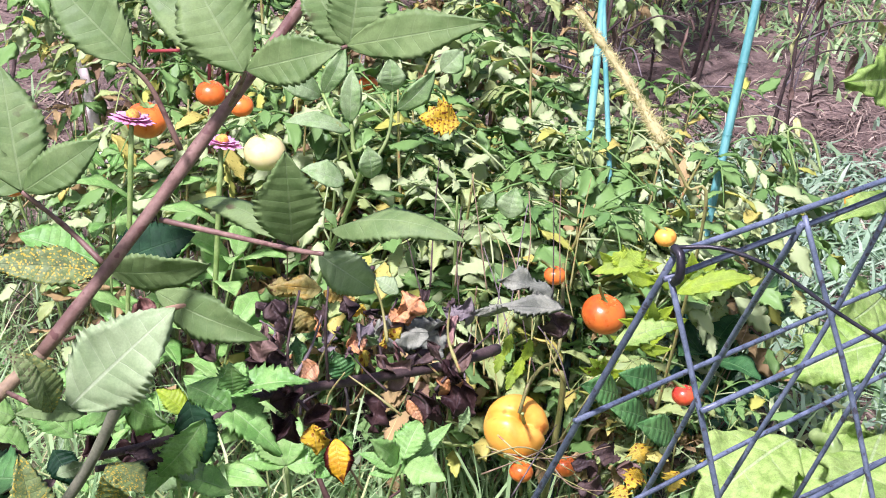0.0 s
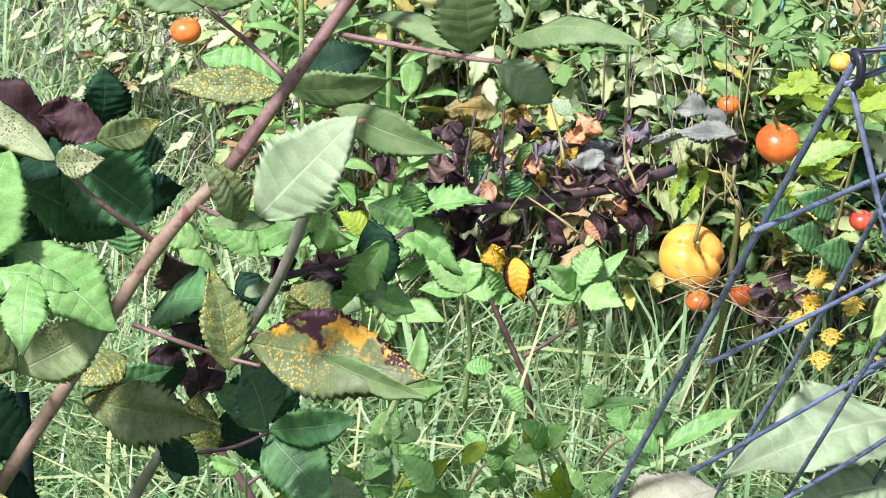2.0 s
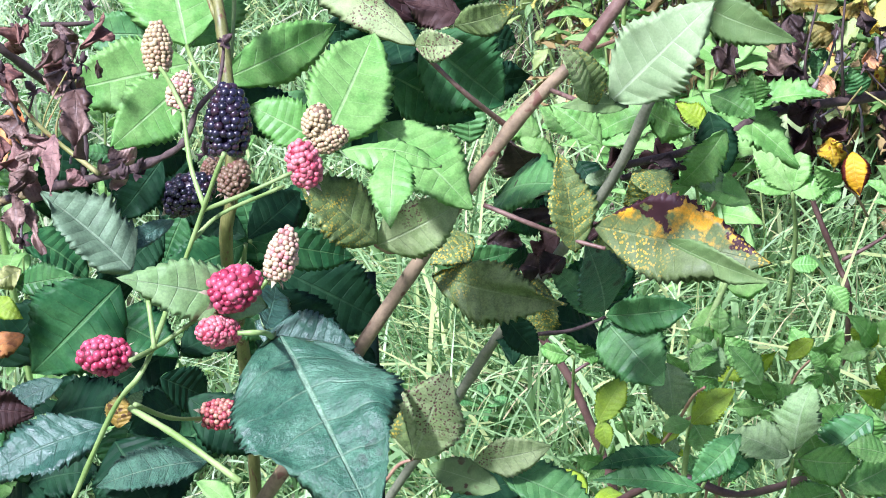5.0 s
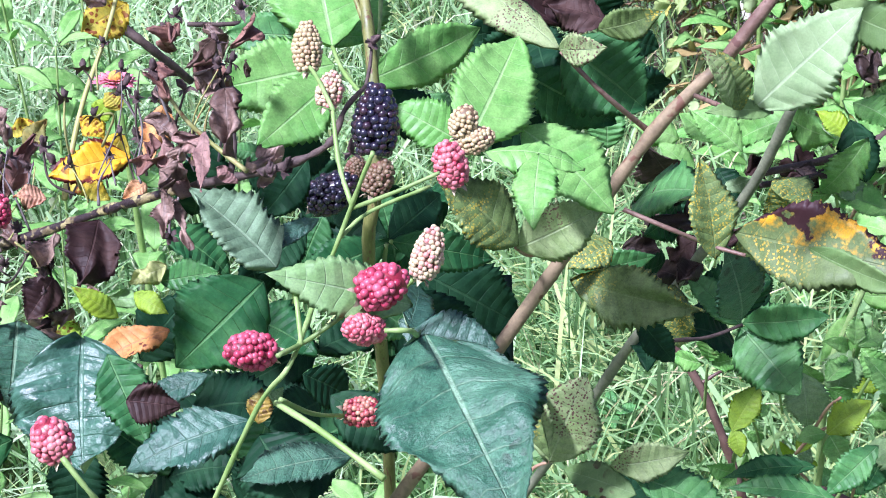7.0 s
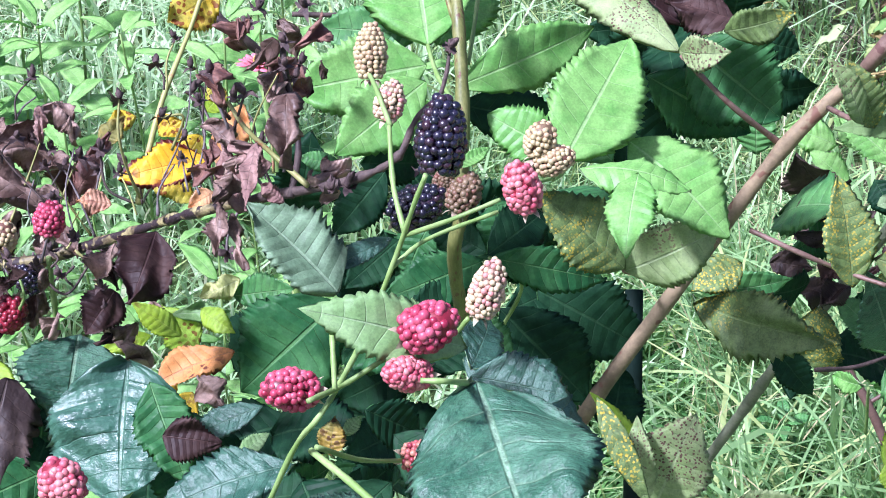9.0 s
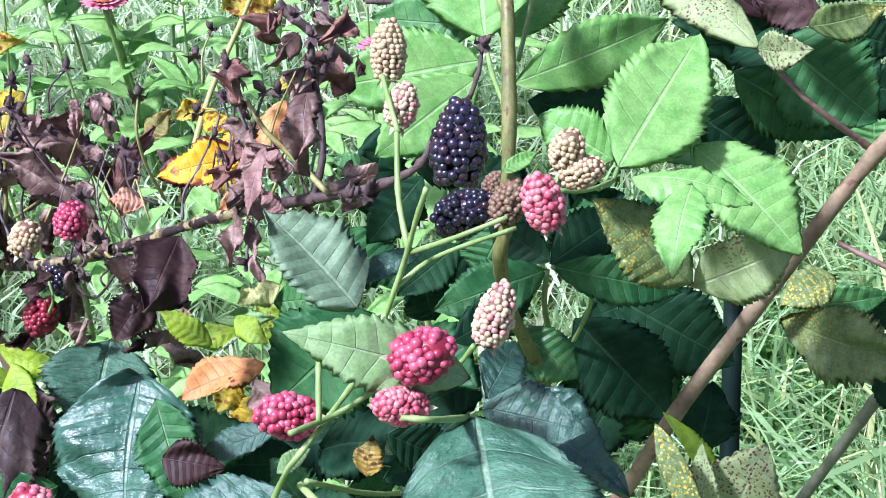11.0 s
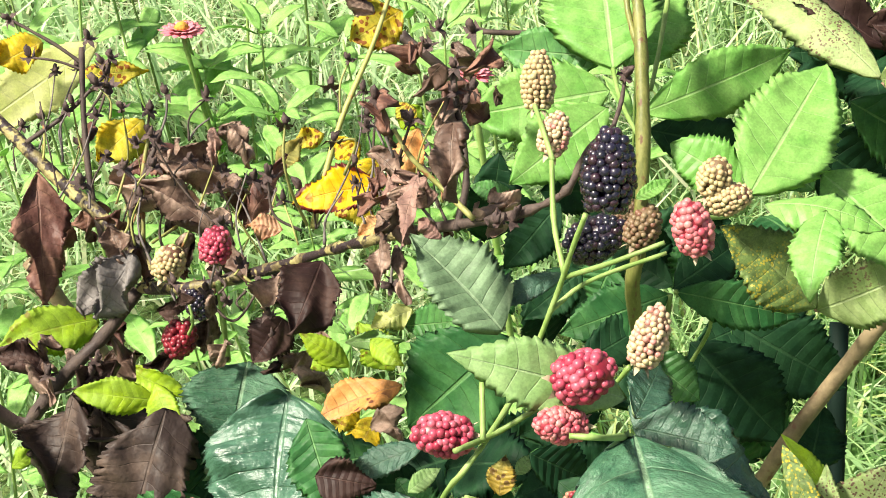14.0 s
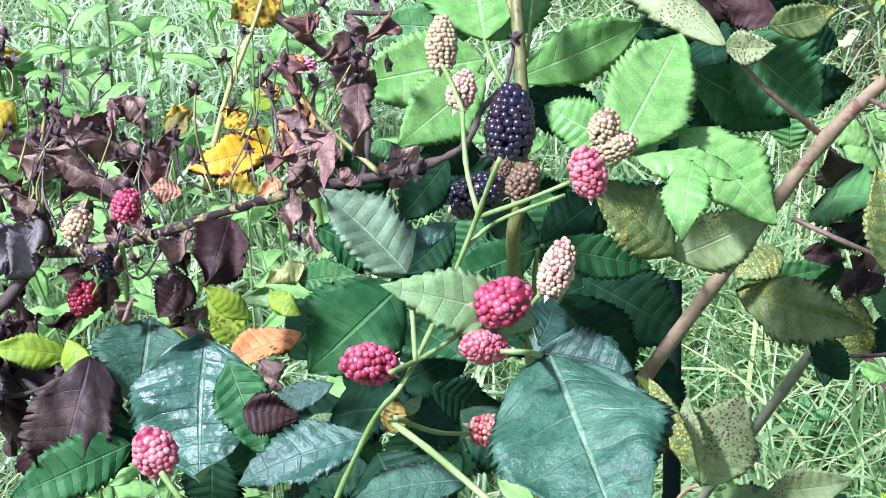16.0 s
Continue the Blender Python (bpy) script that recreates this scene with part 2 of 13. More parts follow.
# ---------------------------------------------------------------- materials
LOOK = {
    "fresh": leaf_look("leaf_fresh_green", (0.16, 0.40, 0.085), (0.25, 0.50, 0.13), (0.42, 0.62, 0.27), 0.5, (0.12, 0.07, 0.02), 0.05, through=0.35, mottled=0.28, fine=0.0005),
    "mid": leaf_look("leaf_mid_green", (0.06, 0.20, 0.055), (0.11, 0.29, 0.08), (0.22, 0.40, 0.16), 0.48, (0.08, 0.05, 0.02), 0.1, fine=0.0009),
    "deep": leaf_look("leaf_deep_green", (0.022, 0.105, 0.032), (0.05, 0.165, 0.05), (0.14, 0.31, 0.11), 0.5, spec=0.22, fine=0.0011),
    # Dark leaves; on filler leaves this near-black green stands for shade in gaps.
    "dark": leaf_look("leaf_dark_green_shaded", (0.009, 0.042, 0.018), (0.019, 0.07, 0.028), (0.045, 0.115, 0.05), 0.6, spec=0.16),
    "teal": leaf_look("leaf_blue_green", (0.042, 0.135, 0.074), (0.078, 0.20, 0.112), (0.28, 0.43, 0.27), 0.42, (0.015, 0.02, 0.012), 0.42, edge=(0.46, 0.44, 0.30), edges=-0.04, spec=0.65, mottled=0.45, spot_size=130.0, fine=0.0014, wrinkled=1.5, veins=6.0),
    "silver": leaf_look("leaf_glossy_wrinkled", (0.03, 0.10, 0.06), (0.06, 0.16, 0.10), (0.16, 0.28, 0.18), 0.34, edge=(0.5, 0.5, 0.4), edges=-0.1, fine=0.0019, spec=0.9, crease=0.6, folds_at=170.0, folds_by=1.0, wrinkled=0.5),
    "dusty": leaf_look("leaf_dusty_green", (0.14, 0.245, 0.075), (0.19, 0.30, 0.10), (0.25, 0.36, 0.15), 0.62, (0.09, 0.06, 0.03), 0.35, through=0.3, mottled=0.15, fine=0.0003),
    "pale": leaf_look("leaf_pale_underside", (0.35, 0.48, 0.24), (0.28, 0.41, 0.19), (0.50, 0.60, 0.38), 0.65, (0.16, 0.09, 0.06), 0.06, through=0.3, mottled=0.15, fine=0.0003),
    "palespot": leaf_look("leaf_pale_spotted", (0.24, 0.34, 0.12), (0.33, 0.42, 0.18), (0.38, 0.46, 0.24), 0.62, (0.13, 0.07, 0.05), 0.68, edge=(0.46, 0.38, 0.30), edges=-0.06, spot_size=620.0, mottled=0.25),
    "yellowspot": leaf_look("leaf_olive_rust_spotted", (0.155, 0.235, 0.07), (0.095, 0.15, 0.045), (0.22, 0.30, 0.11), 0.55, (0.52, 0.41, 0.05), 0.8, blotch=0.56, edge=(0.5, 0.38, 0.03), edges=-0.08, spot_size=620.0, patch=120.0, mottled=0.4),
    "rust": leaf_look("leaf_rust_edged", (0.125, 0.18, 0.06), (0.74, 0.40, 0.02), (0.19, 0.25, 0.10), 0.55, (0.50, 0.36, 0.05), 0.62, blotch=0.58, edge=(0.05, 0.016, 0.02), edges=0.10, spot_size=480.0, patch=110.0, scorch=-0.5),
    "lime": leaf_look("leaf_lime", (0.36, 0.52, 0.03), (0.30, 0.46, 0.05), (0.44, 0.57, 0.10), 0.55, (0.20, 0.12, 0.02), 0.45, through=0.45, fine=0.0003, spot_size=240.0),
    "yellow": leaf_look("leaf_yellow_spotted", (0.70, 0.50, 0.03), (0.52, 0.46, 0.06), (0.70, 0.58, 0.15), 0.6, (0.25, 0.08, 0.01), 0.95, through=0.4, spot_size=280.0),
    "blaze": leaf_look("leaf_yellow_dying", (0.86, 0.52, 0.015), (0.80, 0.42, 0.02), (0.85, 0.6, 0.08), 0.55, (0.16, 0.02, 0.01), 0.9, edge=(0.12, 0.014, 0.008), edges=0.33, through=0.35, spot_size=110.0, mottled=0.2),
    "orange": leaf_look("leaf_orange_tan", (0.68, 0.33, 0.11), (0.72, 0.42, 0.22), (0.45, 0.2, 0.08), 0.65, (0.10, 0.03, 0.02), 0.5, edge=(0.13, 0.05, 0.04), edges=0.05),
    "wither": leaf_look("leaf_withered_purple", (0.13, 0.078, 0.06), (0.43, 0.30, 0.235), (0.46, 0.34, 0.27), 0.5, through=0.3, fine=0.002, crease=0.8),
    "ember": leaf_look("leaf_withered_red", (0.12, 0.05, 0.04), (0.27, 0.14, 0.10), (0.30, 0.16, 0.12), 0.6, edge=(0.5, 0.22, 0.08), edges=-0.04, through=0.2, fine=0.002, crease=0.8),
    "brown": leaf_look("leaf_dry_brown", (0.13, 0.085, 0.06), (0.20, 0.135, 0.10), (0.24, 0.16, 0.12), 0.65, through=0.15, fine=0.002, crease=0.8),
    "umber": leaf_look("leaf_dead_umber", (0.034, 0.021, 0.018), (0.085, 0.056, 0.043), (0.14, 0.10, 0.08), 0.6, through=0.15, fine=0.0016, crease=0.8),
    "amber": leaf_look("leaf_amber_dying", (0.40, 0.28, 0.05), (0.26, 0.25, 0.07), (0.36, 0.30, 0.10), 0.6, (0.12, 0.06, 0.02), 0.6, through=0.35, spot_size=260.0, edge=(0.18, 0.08, 0.03), edges=-0.02),
    "frost": leaf_look("leaf_dry_pale_grey", (0.15, 0.175, 0.125), (0.27, 0.30, 0.215), (0.28, 0.30, 0.23), 0.7, through=0.2, fine=0.002, crease=0.8),
    "salmon": leaf_look("leaf_orange_salmon", (0.62, 0.29, 0.09), (0.62, 0.35, 0.22), (0.5, 0.26, 0.13), 0.65, (0.16, 0.05, 0.03), 0.6, edge=(0.09, 0.03, 0.03), edges=0.06, through=0.3, spot_size=200.0),
    "ash": leaf_look("leaf_dry_grey", (0.14, 0.125, 0.12), (0.22, 0.20, 0.19), (0.26, 0.24, 0.23), 0.6, through=0.12, fine=0.0025, crease=0.85),
    "pink": leaf_look("leaf_dry_pinkish", (0.34, 0.21, 0.17), (0.22, 0.12, 0.10), (0.40, 0.28, 0.22), 0.65, through=0.2, fine=0.002, crease=0.8),
    "purple": leaf_look("leaf_dark_purple", (0.026, 0.0115, 0.0105), (0.062, 0.034, 0.028), (0.10, 0.055, 0.046), 0.6, through=0.15, spec=0.25, fine=0.0009, crease=0.6),
    "squash": leaf_look("leaf_squash_pale", (0.27, 0.46, 0.09), (0.40, 0.58, 0.16), (0.55, 0.70, 0.36), 0.6, through=0.45, veins=4.0, mottled=0.35, fine=0.0012),
    "mint": leaf_look("leaf_mint_green", (0.27, 0.54, 0.14), (0.40, 0.65, 0.22), (0.46, 0.68, 0.30), 0.45, through=0.5, veins=6.0, mottled=0.2),
    "sage": leaf_look("leaf_sage_green", (0.21, 0.36, 0.13), (0.28, 0.43, 0.18), (0.38, 0.52, 0.28), 0.58, (0.16, 0.09, 0.06), 0.06, through=0.3, mottled=0.3, fine=0.0006),
    "slate": leaf_look("leaf_grey_green", (0.12, 0.20, 0.11), (0.17, 0.27, 0.15), (0.28, 0.38, 0.24), 0.55, (0.16, 0.09, 0.06), 0.05, through=0.2, mottled=0.35, fine=0.0007),
    "pepper": leaf_look("leaf_pale_broad", (0.26, 0.44, 0.16), (0.38, 0.54, 0.26), (0.48, 0.62, 0.36), 0.55, (0.4, 0.34, 0.05), 0.1, through=0.4, mottled=0.25, veins=6.0),
    "bleach": leaf_look("leaf_bleached_cream", (0.42, 0.45, 0.25), (0.50, 0.53, 0.34), (0.38, 0.39, 0.22), 0.7, (0.30, 0.18, 0.10), 0.2, edge=(0.42, 0.26, 0.16), edges=-0.1, through=0.3, mottled=0.2, fine=0.0008),
    "paleyellow": leaf_look("leaf_pale_yellow", (0.58, 0.62, 0.24), (0.66, 0.67, 0.32), (0.68, 0.70, 0.40), 0.6, (0.3, 0.22, 0.05), 0.4, through=0.4, mottled=0.2),
}
BARK = {
    "living": plain_look("cane_purple_brown", (0.135, 0.08, 0.06), (0.24, 0.155, 0.115), 60.0, 0.5, 0.0007, c=(0.12, 0.06, 0.048)),
    "tan": plain_look("cane_tan", (0.15, 0.11, 0.065), (0.29, 0.22, 0.125), 50.0, 0.55, 0.0006, c=(0.16, 0.08, 0.05)),
    "stem": plain_look("stem_olive_striped", (0.10, 0.115, 0.028), (0.21, 0.21, 0.065), 160.0, 0.5, 0.0004, stretch=(1, 1, 0.12), c=(0.12, 0.06, 0.03)),
    "green": plain_look("stalk_green", (0.17, 0.28, 0.07), (0.27, 0.38, 0.13), 70.0, 0.5, 0.0003, through=0.15),
    "gold": plain_look("stalk_yellow_green", (0.24, 0.25, 0.07), (0.33, 0.32, 0.12), 60.0, 0.55, 0.0003, c=(0.30, 0.14, 0.06)),
    "dead": plain_look("twig_dead_brown", (0.035, 0.022, 0.02), (0.085, 0.06, 0.05), 120.0, 0.7, 0.0008),
    "grey": plain_look("twig_dead_grey", (0.10, 0.085, 0.085), (0.20, 0.17, 0.16), 120.0, 0.7, 0.0008),
    "mottled": plain_look("cane_dying_mottled", (0.10, 0.075, 0.04), (0.36, 0.31, 0.13), 75.0, 0.55, 0.002, c=(0.028, 0.017, 0.018), cover=0.46),
    "petiole": plain_look("petiole_brown_red", (0.24, 0.13, 0.085), (0.33, 0.22, 0.13), 80.0, 0.55, 0.0003),
    "moss": plain_look("cane_grey_green", (0.13, 0.145, 0.09), (0.24, 0.25, 0.16), 70.0, 0.6, 0.0006),
    "maroon": plain_look("cane_maroon", (0.06, 0.032, 0.025), (0.11, 0.065, 0.05), 60.0, 0.5, 0.0005),
}


def berry_look(name, a, b, c, rough, through=0.0, spec=0.5):
    n = Nodes(name)
    where, each = n.place(), n.chance()
    colour = n.mix(a, b, n.math("FRACT", n.math("MULTIPLY", each, 7.0)))
    colour = n.mix(colour, c, n.step(each, 0.55, 0.95))
    return n.done(colour, rough, None, 0.0, through, spec=spec, coat=0.25 if rough < 0.35 else 0.0)


RIPE = {
    "black": berry_look("berry_black", (0.006, 0.006, 0.014), (0.016, 0.012, 0.03), (0.03, 0.012, 0.02), 0.26, spec=0.7),
    "red": berry_look("berry_red", (0.40, 0.04, 0.085), (0.54, 0.12, 0.17), (0.27, 0.018, 0.045), 0.38, 0.12),
    "darkred": berry_look("berry_dark_red", (0.16, 0.01, 0.02), (0.26, 0.02, 0.035), (0.08, 0.006, 0.012), 0.36),
    "pink": berry_look("berry_pink", (0.56, 0.13, 0.16), (0.64, 0.26, 0.25), (0.46, 0.075, 0.11), 0.42, 0.15),
    "blush": berry_look("berry_cream_blushed", (0.56, 0.47, 0.27), (0.58, 0.40, 0.28), (0.58, 0.25, 0.22), 0.48, 0.15),
    "cream": berry_look("berry_cream", (0.42, 0.34, 0.17), (0.56, 0.46, 0.25), (0.46, 0.31, 0.18), 0.5, 0.15),
    "brown": berry_look("berry_brown", (0.13, 0.08, 0.045), (0.21, 0.15, 0.085), (0.16, 0.07, 0.045), 0.5),
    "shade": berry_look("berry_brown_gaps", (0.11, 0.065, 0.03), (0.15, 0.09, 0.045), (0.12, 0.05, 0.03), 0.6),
    "mixed": berry_look("berry_red_and_tan", (0.40, 0.06, 0.08), (0.48, 0.30, 0.18), (0.26, 0.03, 0.045), 0.42, 0.1),
}
SEPAL = plain_look("sepal_pale", (0.42, 0.40, 0.24), (0.34, 0.24, 0.18), 200.0, 0.7)
HUSK = plain_look("husk_dark", (0.03, 0.018, 0.018), (0.10, 0.065, 0.058), 250.0, 0.75)

# ---------------------------------------------------------------- builders


def part(name, mesh, look_, parent, label=""):
    """One mesh under a thing or a part; its points are given in the world and moved to the thing's base."""
    top = parent
    while top.parent:
        top = top.parent
    mesh.transform(Matrix.Translation(-top.location))
    ob = new(name, mesh)
    ob.parent = parent
    for m in look_ if isinstance(look_, (list, tuple)) else [look_]:
        mesh.materials.append(m)
    return tagged(ob, label)


def thing(name, x, y, z, label, category, group=""):
    ob = new(name)
    ob.location = (x, y, z)
    return tagged(ob, label, category, group)


def mesh_of(name, points, faces, smooth=True):
    me = bpy.data.meshes.new(name)
    me.from_pydata([tuple(p) for p in np.asarray(points, float).tolist()], [], [tuple(int(i) for i in f) for f in faces])
    if smooth:
        me.polygons.foreach_set("use_smooth", [True] * len(me.polygons))
    return me


def smooth_line(points, steps=6):
    """A Catmull-Rom line through the points."""
    p = np.asarray(points, float)
    if len(p) < 3:
        return np.array([p[0] + (p[-1] - p[0]) * k / steps for k in range(steps + 1)])
    q = np.vstack([2 * p[0] - p[1], p, 2 * p[-1] - p[-2]])
    out = []
    for i in range(1, len(q) - 2):
        for k in range(steps):
            s = k / steps
            out.append(0.5 * (2 * q[i] + (q[i + 1] - q[i - 1]) * s + (2 * q[i - 1] - 5 * q[i] + 4 * q[i + 1] - q[i + 2]) * s * s + (3 * q[i] - q[i - 1] - 3 * q[i + 1] + q[i + 2]) * s**3))
    return np.array(out + [p[-1]])


def tube_data(points, radius, end=None, sides=8, steps=6, bumps=0.06, ridges=0.0):
    line = smooth_line(points, steps)
    n = len(line)
    radii = np.linspace(radius, radius if end is None else end, n) * (1 + bumps * RNG.standard_normal(n))
    tangent = np.gradient(line, axis=0)
    tangent /= np.linalg.norm(tangent, axis=1)[:, None] + 1e-9
    ref = np.array([0.31, -0.85, 0.42])
    a = np.cross(tangent, ref)
    a /= np.linalg.norm(a, axis=1)[:, None] + 1e-9
    b = np.cross(tangent, a)
    turn = np.linspace(0, 2 * np.pi, sides, endpoint=False)
    shape = 1 + ridges * (np.arange(sides) % 2)
    ring = (np.cos(turn) * shape)[None, :, None] * a[:, None] + (np.sin(turn) * shape)[None, :, None] * b[:, None]
    pts = (line[:, None] + ring * radii[:, None, None]).reshape(-1, 3)
    faces = [(i * sides + j, i * sides + (j + 1) % sides, (i + 1) * sides + (j + 1) % sides, (i + 1) * sides + j) for i in range(n - 1) for j in range(sides)]
    faces += [tuple(range(sides))[::-1], tuple(range((n - 1) * sides, n * sides))]
    return pts, faces


def joined(pieces):
    points, faces, at = [], [], 0
    for p, f in pieces:
        points.append(np.asarray(p))
        faces += [tuple(i + at for i in face) for face in f]
        at += len(p)
    return np.concatenate(points), faces


def cane(plant, bark, points, radius, end=None, name="cane", sides=10, thorns=0, label="", ridges=0.0, bumps=0.07):
    pieces = [tube_data(points, radius, end, sides, bumps=bumps, ridges=ridges)]
    line = smooth_line(points, 6)
    for _ in range(thorns):
        at = line[RNG.integers(1, len(line) - 1)]
        way = RNG.standard_normal(3)
        way /= np.linalg.norm(way)
        pieces.append(tube_data([at, at + way * radius * 1.3, at + way * radius * 2.2 - (0, 0, radius * 0.6)], radius * 0.4, radius * 0.05, 5, 2))
    return part(name, mesh_of(name, *joined(pieces)), BARK[bark], plant, label)


def leaf_data(base, tip, face, width, fold=0.15, bend=0.1, seed=0, teeth=13, rows=52, half=4, curl=0.0, wave=1.0, shape=0.0, ragged=0.0, tooth=0.14, crumple=0.0, twist=0.0):
    """A serrate leaf from its stalk to its tip: an upper and a lower sheet sharing one rim."""
    rng = np.random.default_rng(seed + 11)
    base, tip, face = (np.array(v, float) for v in (base, tip, face))
    along = tip - base
    length = np.linalg.norm(along)
    along /= length
    face -= along * (face @ along)
    face /= np.linalg.norm(face)
    side = np.cross(along, face)
    v = np.linspace(0, 1, rows + 1)
    profile = np.maximum(v, 1e-4) ** (0.5 + shape) * np.maximum(1 - v, 0) ** (0.94 - 0.3 * shape)
    profile /= profile.max()
    profile *= 1 + 0.05 * np.sin(5.3 * v + rng.uniform(0, 6.28)) + 0.03 * np.sin(12 * v + rng.uniform(0, 6.28))
    u = np.linspace(-1, 1, 2 * half + 1)
    vv, uu = np.meshgrid(v, u, indexing="ij")
    rim_, ahead = np.ones((rows + 1, 2)), np.zeros((rows + 1, 2))
    for k in range(2):
        pos = v * teeth + rng.uniform(0, 1)
        each = rng.uniform(0.55, 1.35, teeth + 2)[pos.astype(int)]
        saw = pos % 1.0
        saw = np.where(saw < 0.75, saw / 0.75, (1 - saw) / 0.25)
        small = (pos * 2.0 + 0.35) % 1.0
        rim_[:, k] = 1 + tooth * ((saw - 0.55) * each + 0.3 * (small - 0.5)) + ragged * rng.standard_normal(rows + 1) * 0.25
        ahead[:, k] = 0.3 * tooth * saw * each
    wide = np.repeat(profile[:, None], 2 * half + 1, 1)
    wide[:, 0] *= rim_[:, 0]
    wide[:, -1] *= rim_[:, 1]
    wide[:, 1] *= 0.5 + 0.5 * rim_[:, 0]
    wide[:, -2] *= 0.5 + 0.5 * rim_[:, 1]
    x = uu * wide * width / 2 * np.where(uu < 0, rng.uniform(0.9, 1.05), rng.uniform(0.9, 1.05))
    y = length * (vv + 0.17 * np.abs(uu) * profile[:, None] * (1 - vv))
    y[:, 0] += ahead[:, 0] * width * 0.5 * profile
    y[:, -1] += ahead[:, 1] * width * 0.5 * profile
    ph = rng.uniform(0, 6.28, 7)
    pleat = np.abs(np.sin(np.pi * 8 * vv))
    z = bend * length * 4 * vv * (1 - vv) + fold * np.abs(x) + curl * (2 * x / width) ** 2 * width
    z += wave * width * (0.017 * rng.uniform(0.6, 1.4) * (1 + 0.5 * np.sin(7 * vv + 3 * uu + ph[3])) * pleat * (np.abs(uu) * (1.05 - np.abs(uu))) ** 0.5 * (1 - vv) ** 0.5 + 0.03 * np.sin(5 * vv + 2.5 * uu + ph[0]) * np.abs(uu) + 0.025 * np.sin(11 * vv - 4 * uu + ph[1]) * uu**2 + 0.02 * np.sin(19 * vv + 7 * uu + ph[2]) * uu**2)
    if crumple:
        for k in range(5):
            fx, fy = rng.uniform(1.0, 5.0 + k, 2)
            amp = crumple * width / (1.5 + k)
            z += amp * np.sin(fx * uu + fy * 2 * vv + ph[k]) * (0.25 + np.abs(uu)) * np.sin(np.pi * np.clip(vv, 0, 1)) ** 0.5
            x += 0.5 * amp * np.sin(fy * 2.2 * vv + fx * uu + ph[-k]) * np.abs(uu)
    if twist:
        a = twist * (vv - 0.3)
        x, z = x * np.cos(a), z + x * np.sin(a)
    top = base + y[..., None] * along + x[..., None] * side + z[..., None] * face
    cols = 2 * half + 1
    grid = np.arange((rows + 1) * cols).reshape(rows + 1, cols)
    low = top - face * 0.0005
    rim = np.zeros((rows + 1, cols), bool)
    rim[:, 0] = rim[:, -1] = rim[0] = rim[-1] = True
    second = np.where(rim, grid, grid + (rows + 1) * cols)
    halves = lambda g: np.concatenate([np.stack([g[:-1, :-1], g[:-1, 1:], g[1:, 1:]], -1).reshape(-1, 3), np.stack([g[:-1, :-1], g[1:, 1:], g[1:, :-1]], -1).reshape(-1, 3)])  # noqa: E731
    faces = np.vstack([halves(grid), halves(second)[:, ::-1]])
    points = np.concatenate([top.reshape(-1, 3), low.reshape(-1, 3)])
    uv = np.stack([(uu + 1) / 2, vv], -1).reshape(-1, 2)
    return points, faces, np.concatenate([uv, uv])


UNDER = {"fresh": "pale", "mid": "pale", "deep": "pale", "dark": "mid", "teal": "pale", "silver": "pale", "lime": "lime", "squash": "squash", "mint": "mint", "sage": "pale", "pepper": "pepper"}


def leaf(plant, look_, base, tip, face, width, fold=0.15, bend=0.1, label="", stalk=None, bark="petiole", **more):
    if look_ in ("dusty", "pale", "palespot", "mint", "lime", "paleyellow", "squash"):
        more = {"tooth": 0.12, **more}
    if np.linalg.norm(np.subtract(tip, base)) > 0.065 and width > 0.035:
        more = {"tooth": 0.115, "teeth": 15, "rows": 75, **more}
    if look_ in ("wither", "brown", "umber", "ember", "ash", "pink", "purple") and "crumple" in more:
        more = {**more, "crumple": 1.35 * more["crumple"], "tooth": 0.16, "half": 6, "wave": 0.35}
    points, faces, uv = leaf_data(base, tip, face, width, fold, bend, seed=int(abs(base[0] * 9173 + base[2] * 5171 + tip[1] * 3371) * 100), **more)
    me = mesh_of("leaf", points, faces)
    layer = me.uv_layers.new(name="UVMap")
    loops = np.empty(len(me.loops), np.int32)
    me.loops.foreach_get("vertex_index", loops)
    layer.data.foreach_set("uv", uv[loops].ravel())
    me.polygons.foreach_set("material_index", np.repeat([0, 1], len(faces) // 2))
    ob = part("leaf", me, [LOOK[look_], LOOK[UNDER.get(look_, look_)]], plant, label)
    if stalk is not None:
        b, s = np.array(base, float), np.array(stalk, float)
        sag = (b + s) / 2 + np.array([0, 0, 0.004])
        part("petiole", mesh_of("petiole", *tube_data([s, sag, b], 0.0013, 0.0009, 6, 4)), BARK[bark], ob)
    return ob


SPHERE = bmesh.new()
bmesh.ops.create_icosphere(SPHERE, subdivisions=2, radius=1.0)
BALL = np.array([v.co for v in SPHERE.verts]), [tuple(v.index for v in f.verts) for f in SPHERE.faces]
SPHERE.free()


def turn_to(axis):
    """Three directions, the last along axis."""
    c = np.array(axis, float) / np.linalg.norm(axis)
    a = np.cross(c, (0.3, 0.9, 0.2))
    a /= np.linalg.norm(a)
    return np.stack([a, np.cross(c, a), c])


def ball_mesh(name, look_):
    me = mesh_of(name, *BALL)
    me.materials.append(look_)
    return me


CORE = {"cream": "shade", "blush": "shade", "brown": "shade", "red": "darkred", "pink": "darkred", "mixed": "darkred"}
DRUPELET = {stage: ball_mesh("drupelet", look_) for stage, look_ in RIPE.items()}


